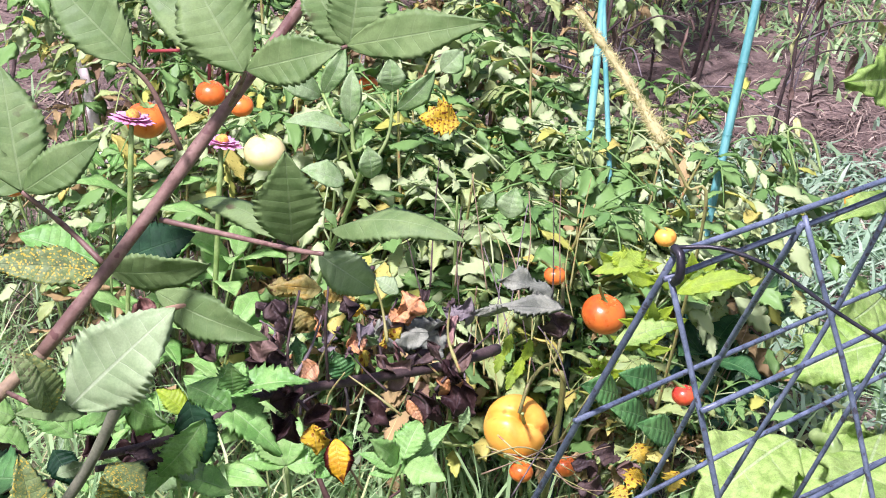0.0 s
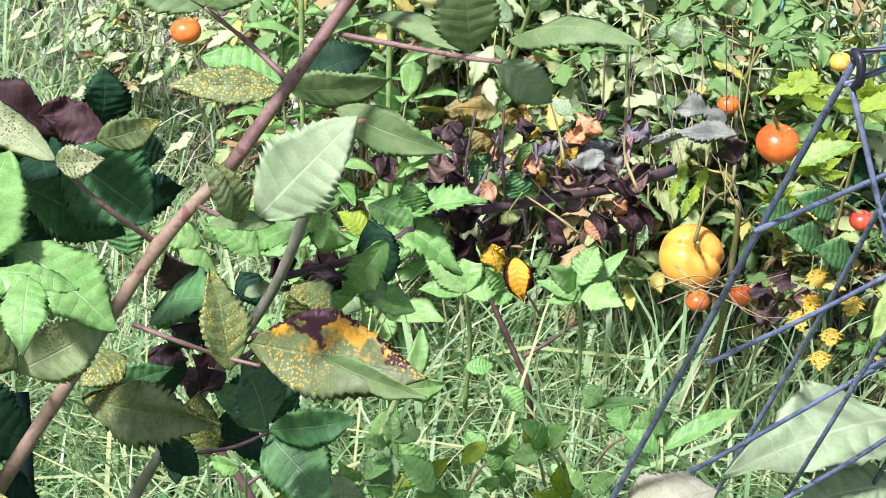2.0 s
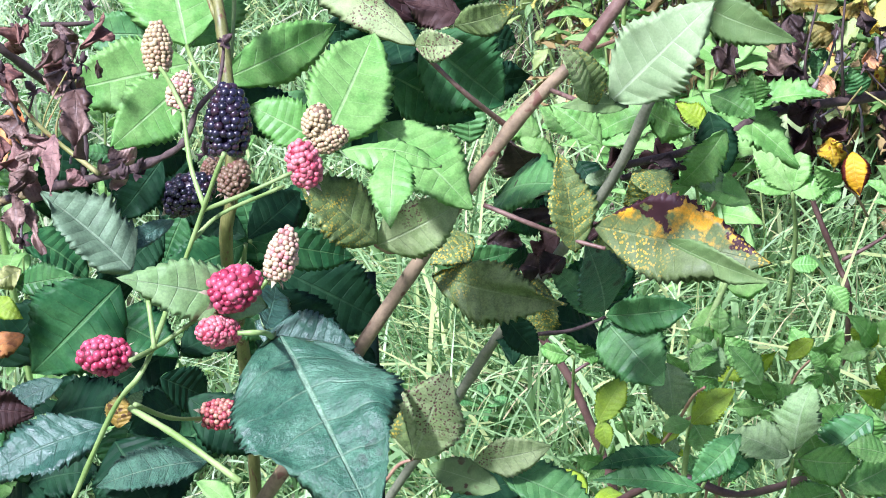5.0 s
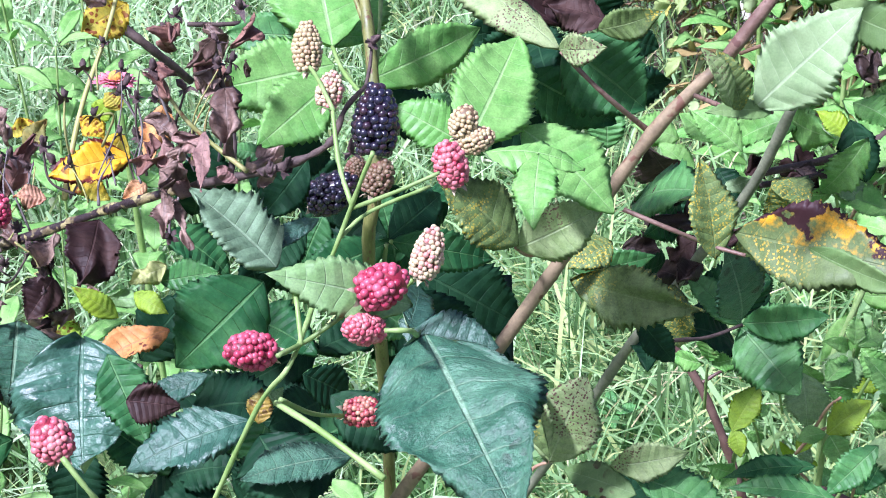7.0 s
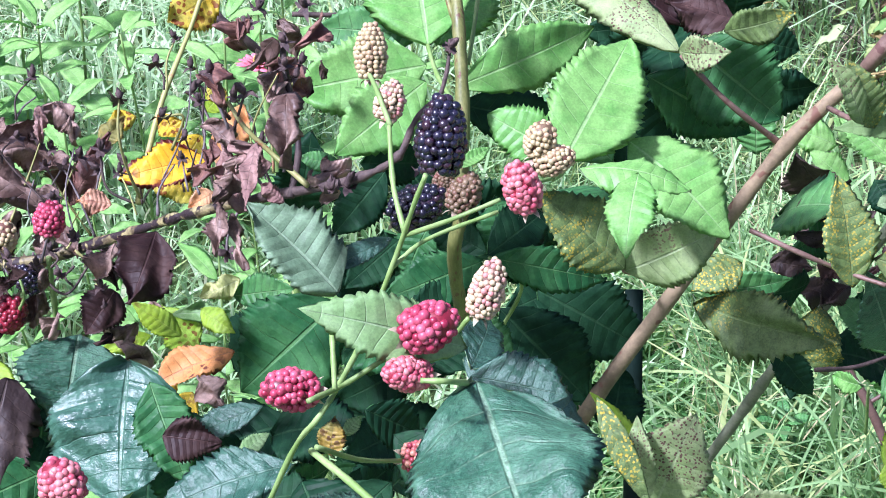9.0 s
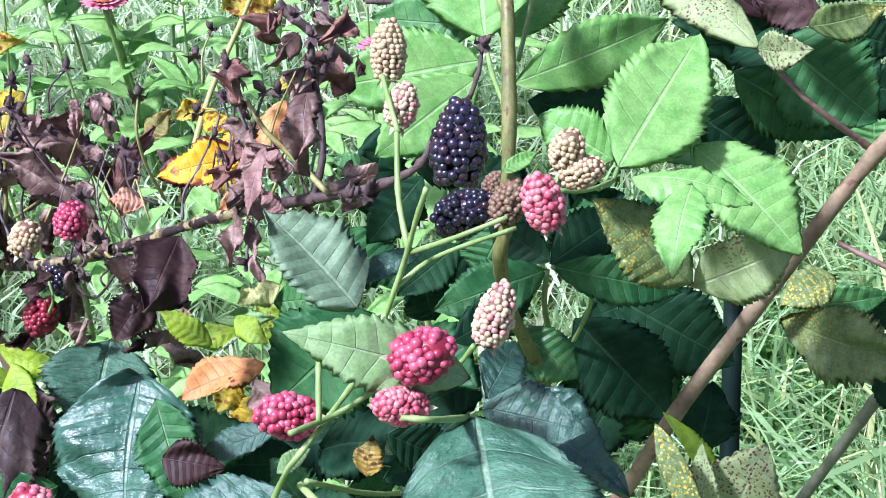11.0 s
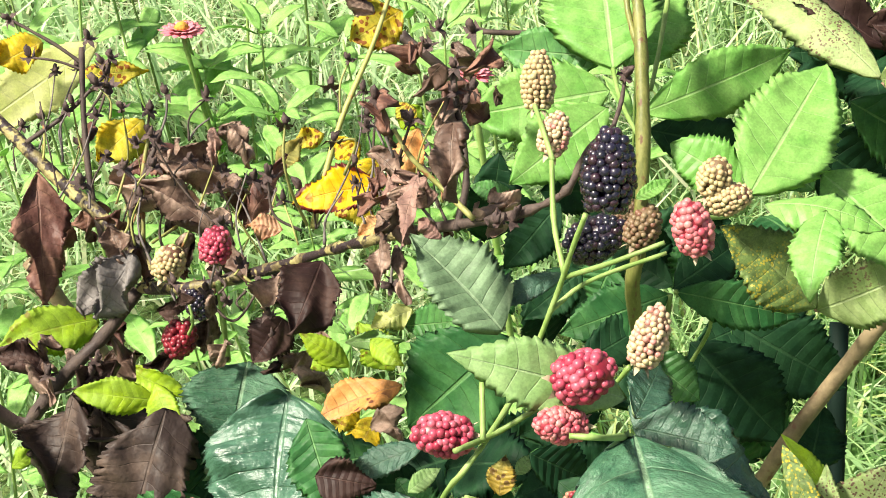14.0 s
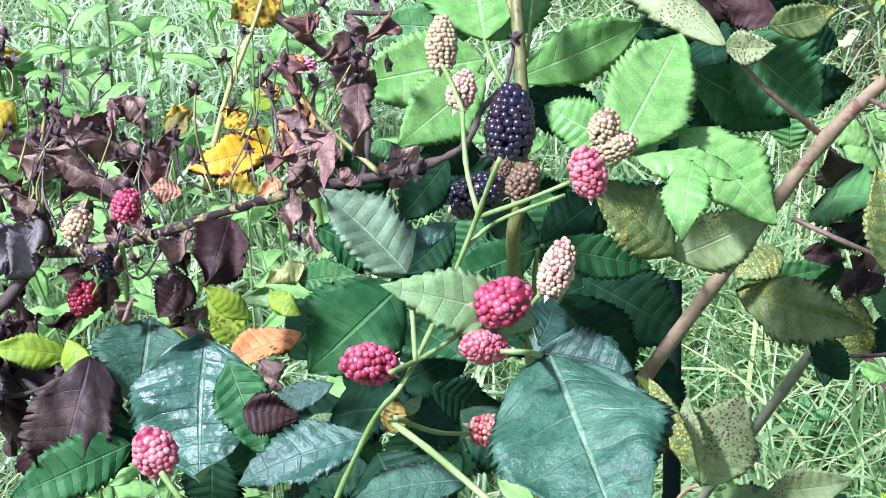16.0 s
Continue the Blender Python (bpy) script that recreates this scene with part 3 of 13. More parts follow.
def berry(plant, stage, stem, tip, width, label="", sepals=True):
    """A blackberry: a core with drupelets packed in rings, from its stem end to its tip."""
    stem, tip = np.array(stem, float), np.array(tip, float)
    frame_ = turn_to(tip - stem)
    length = np.linalg.norm(tip - stem)
    rng = np.random.default_rng(int(abs(stem[0] + stem[2]) * 1e5) % 9999)
    r = width * 0.102
    core = BALL[0] * (width / 2 - r * 0.8, width / 2 - r * 0.8, length / 2 - r * 0.7) + (0, 0, length / 2)
    ob = part("blackberry", mesh_of("blackberry", core @ frame_ + stem, BALL[1]), RIPE[CORE.get(stage, stage)], plant, label)
    rings = max(4, int(round(length / (r * 1.38))))
    for i in range(rings):
        s = (i + 0.35) / (rings - 0.3)
        wide = (width / 2 - r * 0.75) * np.sin(np.pi * np.clip(0.16 + 0.84 * s, 0, 1)) ** 0.55
        if s > 0.93:
            wide = min(wide, r * 1.0)
        count = max(1, int(round(2 * np.pi * wide / (r * 1.56))))
        for j in range(count):
            a = 2 * np.pi * (j + 0.5 * (i % 2)) / count + rng.normal(0, 0.1)
            size = r * (rng.uniform(0.84, 1.02) if stage in ("cream", "blush", "brown", "mixed") else rng.uniform(0.86, 1.2))
            at = (np.array([np.cos(a) * wide, np.sin(a) * wide, s * (length - r)]) + rng.normal(0, r * 0.17, 3)) @ frame_ + stem
            grain = new("drupelet", DRUPELET[stage])
            grain.parent = ob
            grain.location, grain.scale = Vector(at) - plant.location, (size, size, size * rng.uniform(0.92, 1.04))
    if sepals:
        star = []
        for k in range(5):
            a = 2 * np.pi * k / 5 + 0.3
            out = np.array([np.cos(a), np.sin(a), 0])
            across = np.array([-np.sin(a), np.cos(a), 0])
            w = width * 0.1
            rows = [np.array([0, 0, -0.0012]), out * width * 0.2 + (0, 0, -0.001), out * width * 0.29 + (0, 0, -0.0022), out * width * 0.35 + (0, 0, -0.004)]
            pts = [rows[0] - across * w * 0.5, rows[0] + across * w * 0.5, rows[1] - across * w, rows[1] + across * w, rows[2] - across * w * 0.6, rows[2] + across * w * 0.6, rows[3]]
            star.append((np.array(pts) @ frame_ + stem, [(0, 1, 3, 2), (2, 3, 5, 4), (4, 5, 6)]))
        part("calyx", mesh_of("calyx", *joined(star)), SEPAL, ob)
    return ob


def bud(plant, at, size, up=(0, 0, 1)):
    """A spent, dried calyx with its dark core."""
    at = np.array(at, float)
    rng = np.random.default_rng(int(abs(at[0] * 7 + at[2]) * 1e5) % 9999)
    f = turn_to(np.array(up) + rng.normal(0, 0.3, 3))
    pieces = [((BALL[0] * size * (0.26, 0.26, 0.42) + (0, 0, size * 0.4)) * (1 + 0.22 * rng.standard_normal((len(BALL[0]), 1))) @ f + at, BALL[1])]
    for k in range(5):
        a = 2 * np.pi * k / 5 + rng.normal(0, 0.3)
        o, c = np.array([np.cos(a), np.sin(a), 0]), np.array([-np.sin(a), np.cos(a), 0])
        pts = [c * -0.18 * size, c * 0.18 * size, o * 0.5 * size + c * 0.2 * size + (0, 0, -0.1 * size), o * 0.5 * size - c * 0.2 * size + (0, 0, -0.1 * size), o * rng.uniform(0.6, 1.0) * size + (0, 0, rng.uniform(-0.7, 0.6) * size)]
        pieces.append((np.array(pts) @ f + at, [(0, 1, 2, 3), (3, 2, 4)]))
    return part("dried_calyx", mesh_of("dried_calyx", *joined(pieces)), HUSK, plant)


# ---------------------------------------------------------------- ground and grass
SOIL = Nodes("ground_soil_and_turf")
at_ = SOIL.place()
clod = SOIL.noise(at_, 14.0, 6.0, 0.65)
crumb = SOIL.noise(at_, 90.0, 4.0, 0.7)
earth = SOIL.mix((0.09, 0.064, 0.05), (0.225, 0.17, 0.135), SOIL.step(SOIL.math("ADD", SOIL.math("MULTIPLY", clod, 0.5), SOIL.math("MULTIPLY", crumb, 0.5)), 0.36, 0.66))
sep_ = SOIL.add("ShaderNodeSeparateXYZ")
SOIL.set(sep_.inputs[0], at_)
bed = SOIL.math("ADD", SOIL.math("SUBTRACT", sep_.outputs[0], SOIL.math("MULTIPLY", sep_.outputs[1], -0.35)), SOIL.math("MULTIPLY", SOIL.noise(at_, 2.5, 3.0), 0.6))
turf = SOIL.mix((0.05, 0.09, 0.03), (0.13, 0.18, 0.06), crumb)
patchy = SOIL.noise(at_, 0.9, 4.0, 0.6)
inside = SOIL.math("MULTIPLY", SOIL.step(SOIL.math("ADD", sep_.outputs[1], patchy), 1.5, 2.0), SOIL.math("MULTIPLY", SOIL.step(SOIL.math("ADD", sep_.outputs[0], patchy), 5.3, 4.9), SOIL.step(SOIL.math("ADD", sep_.outputs[1], patchy), 8.6, 8.1)))
turf = SOIL.mix(turf, earth, SOIL.step(SOIL.math("ADD", SOIL.math("MULTIPLY", patchy, 0.6), SOIL.math("MULTIPLY", clod, 0.4)), 0.52, 0.64, 0.0, 0.7))
SOIL.done(SOIL.mix(turf, earth, SOIL.math("MULTIPLY", inside, SOIL.step(bed, 1.35, 1.75))), 0.9, SOIL.math("ADD", clod, SOIL.math("MULTIPLY", crumb, 0.4)), 0.02, spec=0.2)


def ground():
    n = 90
    s = np.linspace(-1, 1, n)
    xs, ys = np.meshgrid(60 * np.sign(s) * np.abs(s) ** 3, 60 * np.sign(s) * np.abs(s) ** 3 + 2, indexing="ij")
    zs = np.zeros_like(xs)
    for i in range(n):
        for j in range(n):
            zs[i, j] = 0.02 * noise.noise((xs[i, j] * 2, ys[i, j] * 2, 0)) + 0.01 * noise.noise((xs[i, j] * 9, ys[i, j] * 9, 3))
    g = np.arange(n * n).reshape(n, n)
    faces = np.stack([g[:-1, :-1], g[1:, :-1], g[1:, 1:], g[:-1, 1:]], -1).reshape(-1, 4)
    ob = new("ground", mesh_of("ground", np.stack([xs, ys, zs], -1).reshape(-1, 3), faces))
    ob.data.materials.append(SOIL.mat)
    tagged(ob, "bare brown garden soil turning to rough turf", "ground", kind="structure")


def blades(name, label, count, area, tall, wide, look_, seed, lean=0.5, keep=None, category="grass"):
    """Curved grass blades over a stretch of ground."""
    rng = np.random.default_rng(seed)
    x = rng.uniform(area[0], area[1], count)
    y = rng.uniform(area[2], area[3], count)
    if keep is not None:
        ok = keep(x, y, rng)
        x, y = x[ok], y[ok]
    m = len(x)
    h = rng.uniform(*tall, m) * (0.6 + 0.8 * rng.random(m) ** 2)
    w = rng.uniform(*wide, m)
    a = rng.uniform(0, 2 * np.pi, m)
    out = np.stack([np.cos(a), np.sin(a)], 1)
    bow = rng.uniform(0.1, 1.0, m) * lean * 2
    b = a + np.pi / 2 + rng.normal(0, 0.6, m)
    side = np.stack([np.cos(b), np.sin(b), np.zeros(m)], 1)
    k = 6 if count < 5000 else 4
    pts = np.zeros((m, k, 2, 3))
    for i in range(k):
        s = i / (k - 1)
        bend = bow * s**1.7
        px = x + out[:, 0] * h * bend
        py = y + out[:, 1] * h * bend
        pz = h * s * np.maximum(0.15, 1 - 0.45 * bend * s) - 0.005
        c = np.stack([px, py, pz], 1)
        half = (w * (1 - s**2.2) * 0.5 + 0.0002)[:, None] * side
        pts[:, i, 0], pts[:, i, 1] = c - half, c + half
    one = np.array([(2 * i, 2 * i + 1, 2 * i + 3, 2 * i + 2) for i in range(k - 1)])
    faces = (one[None] + (np.arange(m) * 2 * k)[:, None, None]).reshape(-1, 4)
    ob = new(name, mesh_of(name, pts.reshape(-1, 3), faces))
    ob.data.materials.append(look_)
    return tagged(ob, label, category, kind="stuff")


TURF = island_look("grass_fresh", (0.03, 0.13, 0.025), (0.42, 0.63, 0.28), (0.46, 0.55, 0.22), 0.45, 0.4, 12.0)
# Sunlit copy of the grass: the brightness is put into these paler tones.
MEADOW = island_look("grass_pale_sunlit", (0.22, 0.43, 0.15), (0.63, 0.78, 0.50), (0.64, 0.66, 0.44), 0.45, 0.45, 12.0)
CLOVER = island_look("weed_leaf", (0.03, 0.12, 0.03), (0.16, 0.34, 0.09), (0.32, 0.48, 0.12), 0.5, 0.3, 12.0)
CHICKWEED = island_look("weed_blue_green", (0.12, 0.26, 0.13), (0.42, 0.58, 0.38), (0.24, 0.40, 0.18), 0.5, 0.35, 12.0)
STRAW = island_look("grass_straw", (0.42, 0.36, 0.18), (0.58, 0.52, 0.32), (0.30, 0.36, 0.12), 0.6, 0.3, 12.0)
LITTER = island_look("litter", (0.085, 0.06, 0.045), (0.28, 0.215, 0.16), (0.40, 0.34, 0.24), 0.8, 0.0, 20.0)
ground()
on_turf = lambda x, y, rng: (x + 0.35 * y + 0.25 * rng.standard_normal(len(x)) < 1.35)  # noqa: E731
fading = lambda x, y, rng: on_turf(x, y, rng) & (rng.random(len(x)) < np.clip(1.25 - np.hypot((x + 0.2) / 2.3, (y - 2.2) / 1.7), 0, 1) ** 0.7)  # noqa: E731
blades("grass", "long fresh green grass of the plot", 60000, (-1.0, 1.6, 0.3, 4.2), (0.08, 0.2), (0.002, 0.0056), TURF, 21, 0.7, lambda x, y, rng: fading(x, y, rng) & (x > -0.2 + 0.3 * rng.standard_normal(len(x))))
blades("grass", "long pale green grass beyond the bramble", 42000, (-2.6, 0.8, 0.3, 4.2), (0.08, 0.2), (0.003, 0.0075), MEADOW, 30, 0.7, lambda x, y, rng: fading(x, y, rng) & (x < -0.2 + 0.3 * rng.standard_normal(len(x))))
blades("grass", "pale fresh green grass further back", 40000, (-4.5, 1.6, 2.4, 9.0), (0.07, 0.18), (0.005, 0.011), MEADOW, 22, 0.6, lambda x, y, rng: on_turf(x, y, rng) & (rng.random(len(x)) < np.clip(1.3 - np.hypot((x + 1.2) / 3.0, (y - 5.0) / 3.2), 0, 1)))
blades("grass", "thin rough grass all round the garden", 34000, (-11, 11, -6, 14), (0.06, 0.16), (0.006, 0.013), MEADOW, 28, 0.7, lambda x, y, rng: (np.hypot(x, y - 4) < 3 + 7 * rng.random(len(x))) & ~((x + 0.35 * y > 1.4) & (y > 1.1) & (y < 8.0) & (x < 4.7)))
blades("dry_grass", "thin straw-coloured grass stems", 700, (0.1, 1.3, 1.3, 2.1), (0.1, 0.28), (0.0013, 0.0028), STRAW, 23, 0.6)
blades("short_weeds", "low green weeds sprouting from bare soil", 20000, (0.9, 3.4, 1.7, 5.5), (0.02, 0.08), (0.006, 0.014), TURF, 24, 0.9, lambda x, y, rng: np.sin(3 * x + 1.7 * y) + np.sin(2.3 * y - x) + 0.7 * rng.standard_normal(len(x)) + 1.5 * (y < 2.5) - np.maximum(0, np.hypot((x - 2.0) / 1.3, (y - 3.4) / 1.7) - 0.7) * 4 > 0.4, "weeds")
blades("grass", "tall thin pale grass between the bramble and tomatoes", 3400, (0.15, 1.0, 1.42, 2.05), (0.12, 0.28), (0.003, 0.007), TURF, 26, 0.6)
blades("grass", "broad arching green grass blades in the plot", 240, (0.25, 1.0, 1.35, 1.95), (0.2, 0.36), (0.006, 0.011), TURF, 33, 1.0)
blades("short_weeds", "low blue-green weeds behind the wire cage", 15000, (0.9, 2.8, 1.7, 3.6), (0.03, 0.09), (0.007, 0.014), CHICKWEED, 27, 1.0, lambda x, y, rng: np.hypot((x - 1.75) / 0.75, (y - 2.65) / 0.62) < 0.5 + 0.6 * rng.random(len(x)), "weeds")
blades("short_weeds", "low broad-leaved weeds between grass stems", 5000, (0.0, 1.1, 1.3, 2.05), (0.03, 0.1), (0.008, 0.016), CLOVER, 29, 1.2, category="weeds")
blades("short_weeds", "patches of low blue-green weeds on bare soil", 9000, (1.1, 2.6, 2.3, 3.7), (0.02, 0.07), (0.006, 0.013), CHICKWEED, 35, 1.0, lambda x, y, rng: np.sin(5 * x + 2 * y) + np.sin(4.1 * y - 2 * x) + 0.8 * rng.standard_normal(len(x)) > 0.7, "weeds")
blades("plant_litter", "dry stems and leaf litter on the soil", 26000, (0.3, 3.6, 2.2, 5.5), (0.012, 0.055), (0.002, 0.006), LITTER, 25, 2.4, category="litter")

# ---------------------------------------------------------------- garden plants


def with_uv(name, pieces, uvs):
    me = mesh_of(name, *joined(pieces))
    layer = me.uv_layers.new(name="UVMap")
    loops = np.empty(len(me.loops), np.int32)
    me.loops.foreach_get("vertex_index", loops)
    layer.data.foreach_set("uv", np.concatenate(uvs)[loops].ravel())
    return me


def weed(seed, tall, look_, length=0.075, width=0.03, label="leafy green garden weed with paired pointed leaves"):
    """An upright stem with pairs of pointed leaves."""
    rng = np.random.default_rng(seed)
    ob = thing("weed", 0, 0, 0, label, "weed", "weeds in the grass")
    top = np.array([rng.normal(0, 0.04), rng.normal(0, 0.04), tall])
    line = smooth_line([(0, 0, -0.01), top * 0.5 + (rng.normal(0, 0.02), 0, 0), top], 6)
    part("stem", mesh_of("stem", *tube_data([line[0], line[6], line[-1]], 0.0028, 0.0015, 6, 5)), BARK["green"], ob)
    levels = 5
    for i in range(levels):
        at = line[int((i + 2) / (levels + 1) * (len(line) - 1))]
        a0 = i * 1.57 + rng.normal(0, 0.3)
        size = length * (1.1 - 0.5 * i / levels)
        for a in (a0, a0 + np.pi) if i < levels - 1 else (a0, a0 + 1.57, a0 + np.pi, a0 + 4.71):
            out = np.array([np.cos(a), np.sin(a), rng.uniform(-0.15, 0.45)])
            p, f, uv = leaf_data(at + out * 0.006, at + out * size, (0, 0, 1) + rng.normal(0, 0.2, 3), width * size / length, 0.25, 0.1, int(rng.integers(9999)), 9, 16, 3, tooth=0.05)
            part("leaf", with_uv("leaf", [(p, f)], [uv]), LOOK[look_], ob)
    return ob


def spread(kinds, places):
    """Copies of the plants in kinds, at rows of x, y, turn, size; the first ones stand at the first places."""
    for i, (x, y, turn, size) in enumerate(places):
        m = pose(x, y, 0, 0, 0, turn) @ Matrix.Scale(size, 4)
        if i < len(kinds):
            kinds[i].matrix_basis = m
        else:
            copy_thing(kinds[i % len(kinds)], m)


def scatter(seed, count, area, sizes, apart=0.06):
    rng = np.random.default_rng(seed)
    out = []
    for _ in range(count * 20):
        x, y = rng.uniform(area[0], area[1]), rng.uniform(area[2], area[3])
        if all((x - a) ** 2 + (y - b) ** 2 > apart**2 for a, b, *_ in out):
            out.append((x, y, rng.uniform(0, 360), rng.uniform(*sizes)))
        if len(out) == count:
            break
    return out


spread([weed(1, 0.42, "mint", 0.10, 0.035), weed(2, 0.36, "mint", 0.09, 0.034), weed(3, 0.46, "mint", 0.11, 0.036)], scatter(5, 30, (-1.0, -0.2, 1.55, 2.35), (0.8, 1.15), 0.1))
spread([weed(4, 0.3, "mint", 0.075, 0.032), weed(6, 0.26, "fresh", 0.08, 0.04), weed(7, 0.2, "mid", 0.085, 0.042)], scatter(8, 15, (0.15, 0.85, 1.4, 1.95), (0.45, 0.75), 0.1))
spread([weed(9, 0.3, "lime", 0.07, 0.035), weed(10, 0.34, "mint", 0.08, 0.04)], scatter(11, 12, (-0.55, 0.3, 1.1, 1.5), (0.8, 1.2), 0.1))
spread([weed(12, 0.4, "mint", 0.09, 0.045), weed(13, 0.42, "fresh", 0.1, 0.05)], scatter(14, 4, (0.3, 0.55, 1.9, 2.3), (0.8, 1.0), 0.1))

spread([weed(61, 0.3, "deep", 0.11, 0.06), weed(62, 0.26, "mid", 0.1, 0.055)], [(1.123, 1.954, 10, 1.0), (1.257, 2.172, 80, 1.0), (1.223, 2.074, 130, 0.9)])
VINE = island_look("tomato_leaf", (0.15, 0.28, 0.06), (0.42, 0.53, 0.19), (0.54, 0.50, 0.12), 0.55, 0.38, 30.0, speck=(0.30, 0.30, 0.06))
VINE_PALE = island_look("tomato_leaf_pale", (0.26, 0.41, 0.13), (0.50, 0.62, 0.30), (0.18, 0.33, 0.10), 0.55, 0.4, 30.0)
VINE_GREEN = island_look("tomato_leaf_green", (0.07, 0.20, 0.045), (0.20, 0.38, 0.10), (0.46, 0.50, 0.10), 0.5, 0.35, 30.0)
VINE_DRY = island_look("tomato_leaf_dry", (0.27, 0.19, 0.09), (0.40, 0.30, 0.12), (0.20, 0.13, 0.07), 0.7, 0.2, 30.0)


def tomato_plant(seed, tall, leaves=30):
    """A sprawling tomato plant: stems with leaves of lobed leaflets, some yellowed."""
    rng = np.random.default_rng(seed)
    ob = thing("tomato_plant", 0, 0, 0, "sprawling yellow-green tomato plant with spotted leaves", "tomato plant", "tomato plants in the row")
    lines = []
    for k in range(4):
        a = k * 1.57 + rng.normal(0, 0.4)
        out = np.array([np.cos(a), np.sin(a), 0]) * rng.uniform(0.06, 0.18)
        pts = [(0, 0, -0.01), out * 0.4 + (0, 0, tall * 0.4), out * 0.8 + (0, 0, tall * 0.75), out + (0, 0, tall * rng.uniform(0.85, 1.1))]
        lines.append(smooth_line(pts, 6))
        part("stem", mesh_of("stem", *tube_data(pts, 0.004, 0.0012, 6, 5)), BARK["green" if k % 2 else "gold"], ob)
    for k in range(9):
        a = rng.uniform(0, 6.28)
        out = np.array([np.cos(a), np.sin(a), 0]) * rng.uniform(0.05, 0.2)
        part("twig", mesh_of("twig", *tube_data([out * 0.2, out * 0.6 + (0, 0, tall * 0.3), out + (0, 0, tall * rng.uniform(0.4, 0.9))], 0.0016, 0.0008, 5, 4)), BARK["tan" if k % 3 else "dead"], ob)
    for k in range(leaves):
        line = lines[k % 4]
        high = rng.uniform(0.25, 1.0) ** 0.75
        at = line[int(high * (len(line) - 1))]
        a = rng.uniform(0, 2 * np.pi)
        size = rng.uniform(0.09, 0.17)
        out = np.array([np.cos(a), np.sin(a), rng.uniform(-0.1, 0.7)])
        tip = at + out * size - (0, 0, size * rng.uniform(0.3, 0.9))
        rachis = smooth_line([at, at + out * size * 0.55, tip], 5)
        pieces = [tube_data(rachis[::3], 0.0015, 0.0008, 5, 2)]
        kind = rng.random()
        limp = rng.uniform(0.1, 1.5)
        for j in range(9):
            s = 0.25 + 0.75 * (j // 2) / 4
            c = rachis[min(int(s * (len(rachis) - 1)), len(rachis) - 1)]
            sign = -1 if j % 2 else 1
            side = np.cross(out, (0, 0, 1)) * sign
            way = (out * (0.55 if j < 8 else 1.2) + side * (1 if j < 8 else 0)) + rng.normal(0, 0.2, 3) - (0, 0, limp)
            ln = rng.uniform(0.028, 0.06) * (0.6 if j in (2, 3) else 1.25 if j == 8 else 1.0)
            p, f, _ = leaf_data(c, c + way / np.linalg.norm(way) * ln, (0, 0, 1) + rng.normal(0, 0.3, 3), ln * rng.uniform(0.4, 0.56), rng.uniform(-0.1, 0.45), rng.uniform(-0.05, 0.2), int(rng.integers(9999)), 4, 16, 2, tooth=0.42, crumple=0.09, twist=rng.uniform(-0.7, 0.7), wave=2.0)
            pieces.append((p, f))
        part("leaf", mesh_of("leaf", *joined(pieces)), VINE_DRY if kind < (0.4 if high < 0.55 else 0.05) else VINE_PALE if kind < 0.42 else VINE_GREEN if kind < 0.66 else VINE, ob)
    return ob


spread([tomato_plant(31, 0.5, 36), tomato_plant(32, 0.44, 34), tomato_plant(33, 0.56, 38)], [
    (0.72, 2.2, 0, 1.0), (0.78, 2.25, 50, 1.0), (0.84, 2.0, 140, 1.0), (1.0, 1.98, 200, 0.95), (0.98, 2.3, 300, 1.0), (1.18, 2.1, 20, 0.85),
    (0.58, 2.35, 240, 0.95), (1.12, 2.45, 10, 0.9), (0.8, 2.5, 160, 1.05), (1.05, 1.82, 30, 0.6),
    (0.45, 2.5, 70, 0.8), (0.66, 2.62, 190, 1.0), (1.3, 2.5, 77, 0.8), (0.86, 2.14, 33, 1.1), (1.06, 2.16, 133, 1.0), (0.7, 2.2, 233, 1.05), (0.93, 1.9, 290, 0.9),
    (0.75, 2.9, 10, 1.1), (0.98, 2.75, 120, 1.1), (1.2, 2.9, 220, 1.0), (0.55, 2.85, 20, 0.9), (1.0, 3.1, 200, 1.2), (0.3, 2.75, 75, 0.6), (1.62, 3.5, 40, 0.8), (1.85, 3.8, 140, 0.9), (1.5, 3.9, 250, 1.0), (2.05, 4.1, 310, 0.9)])

FRUIT = {
    "orange": plain_look("tomato_orange", (0.58, 0.10, 0.015), (0.70, 0.18, 0.025), 25.0, 0.28, 0.0002, spec=0.5),
    "red": plain_look("tomato_red", (0.55, 0.03, 0.02), (0.62, 0.10, 0.03), 25.0, 0.28, 0.0002, spec=0.5),
    "gold": plain_look("tomato_gold", (0.78, 0.35, 0.035), (0.83, 0.42, 0.065), 25.0, 0.4, 0.0002, spec=0.4, c=(0.72, 0.24, 0.03)),
    "cream": plain_look("tomato_unripe", (0.50, 0.46, 0.17), (0.58, 0.52, 0.24), 25.0, 0.35, 0.0002, spec=0.5),
}


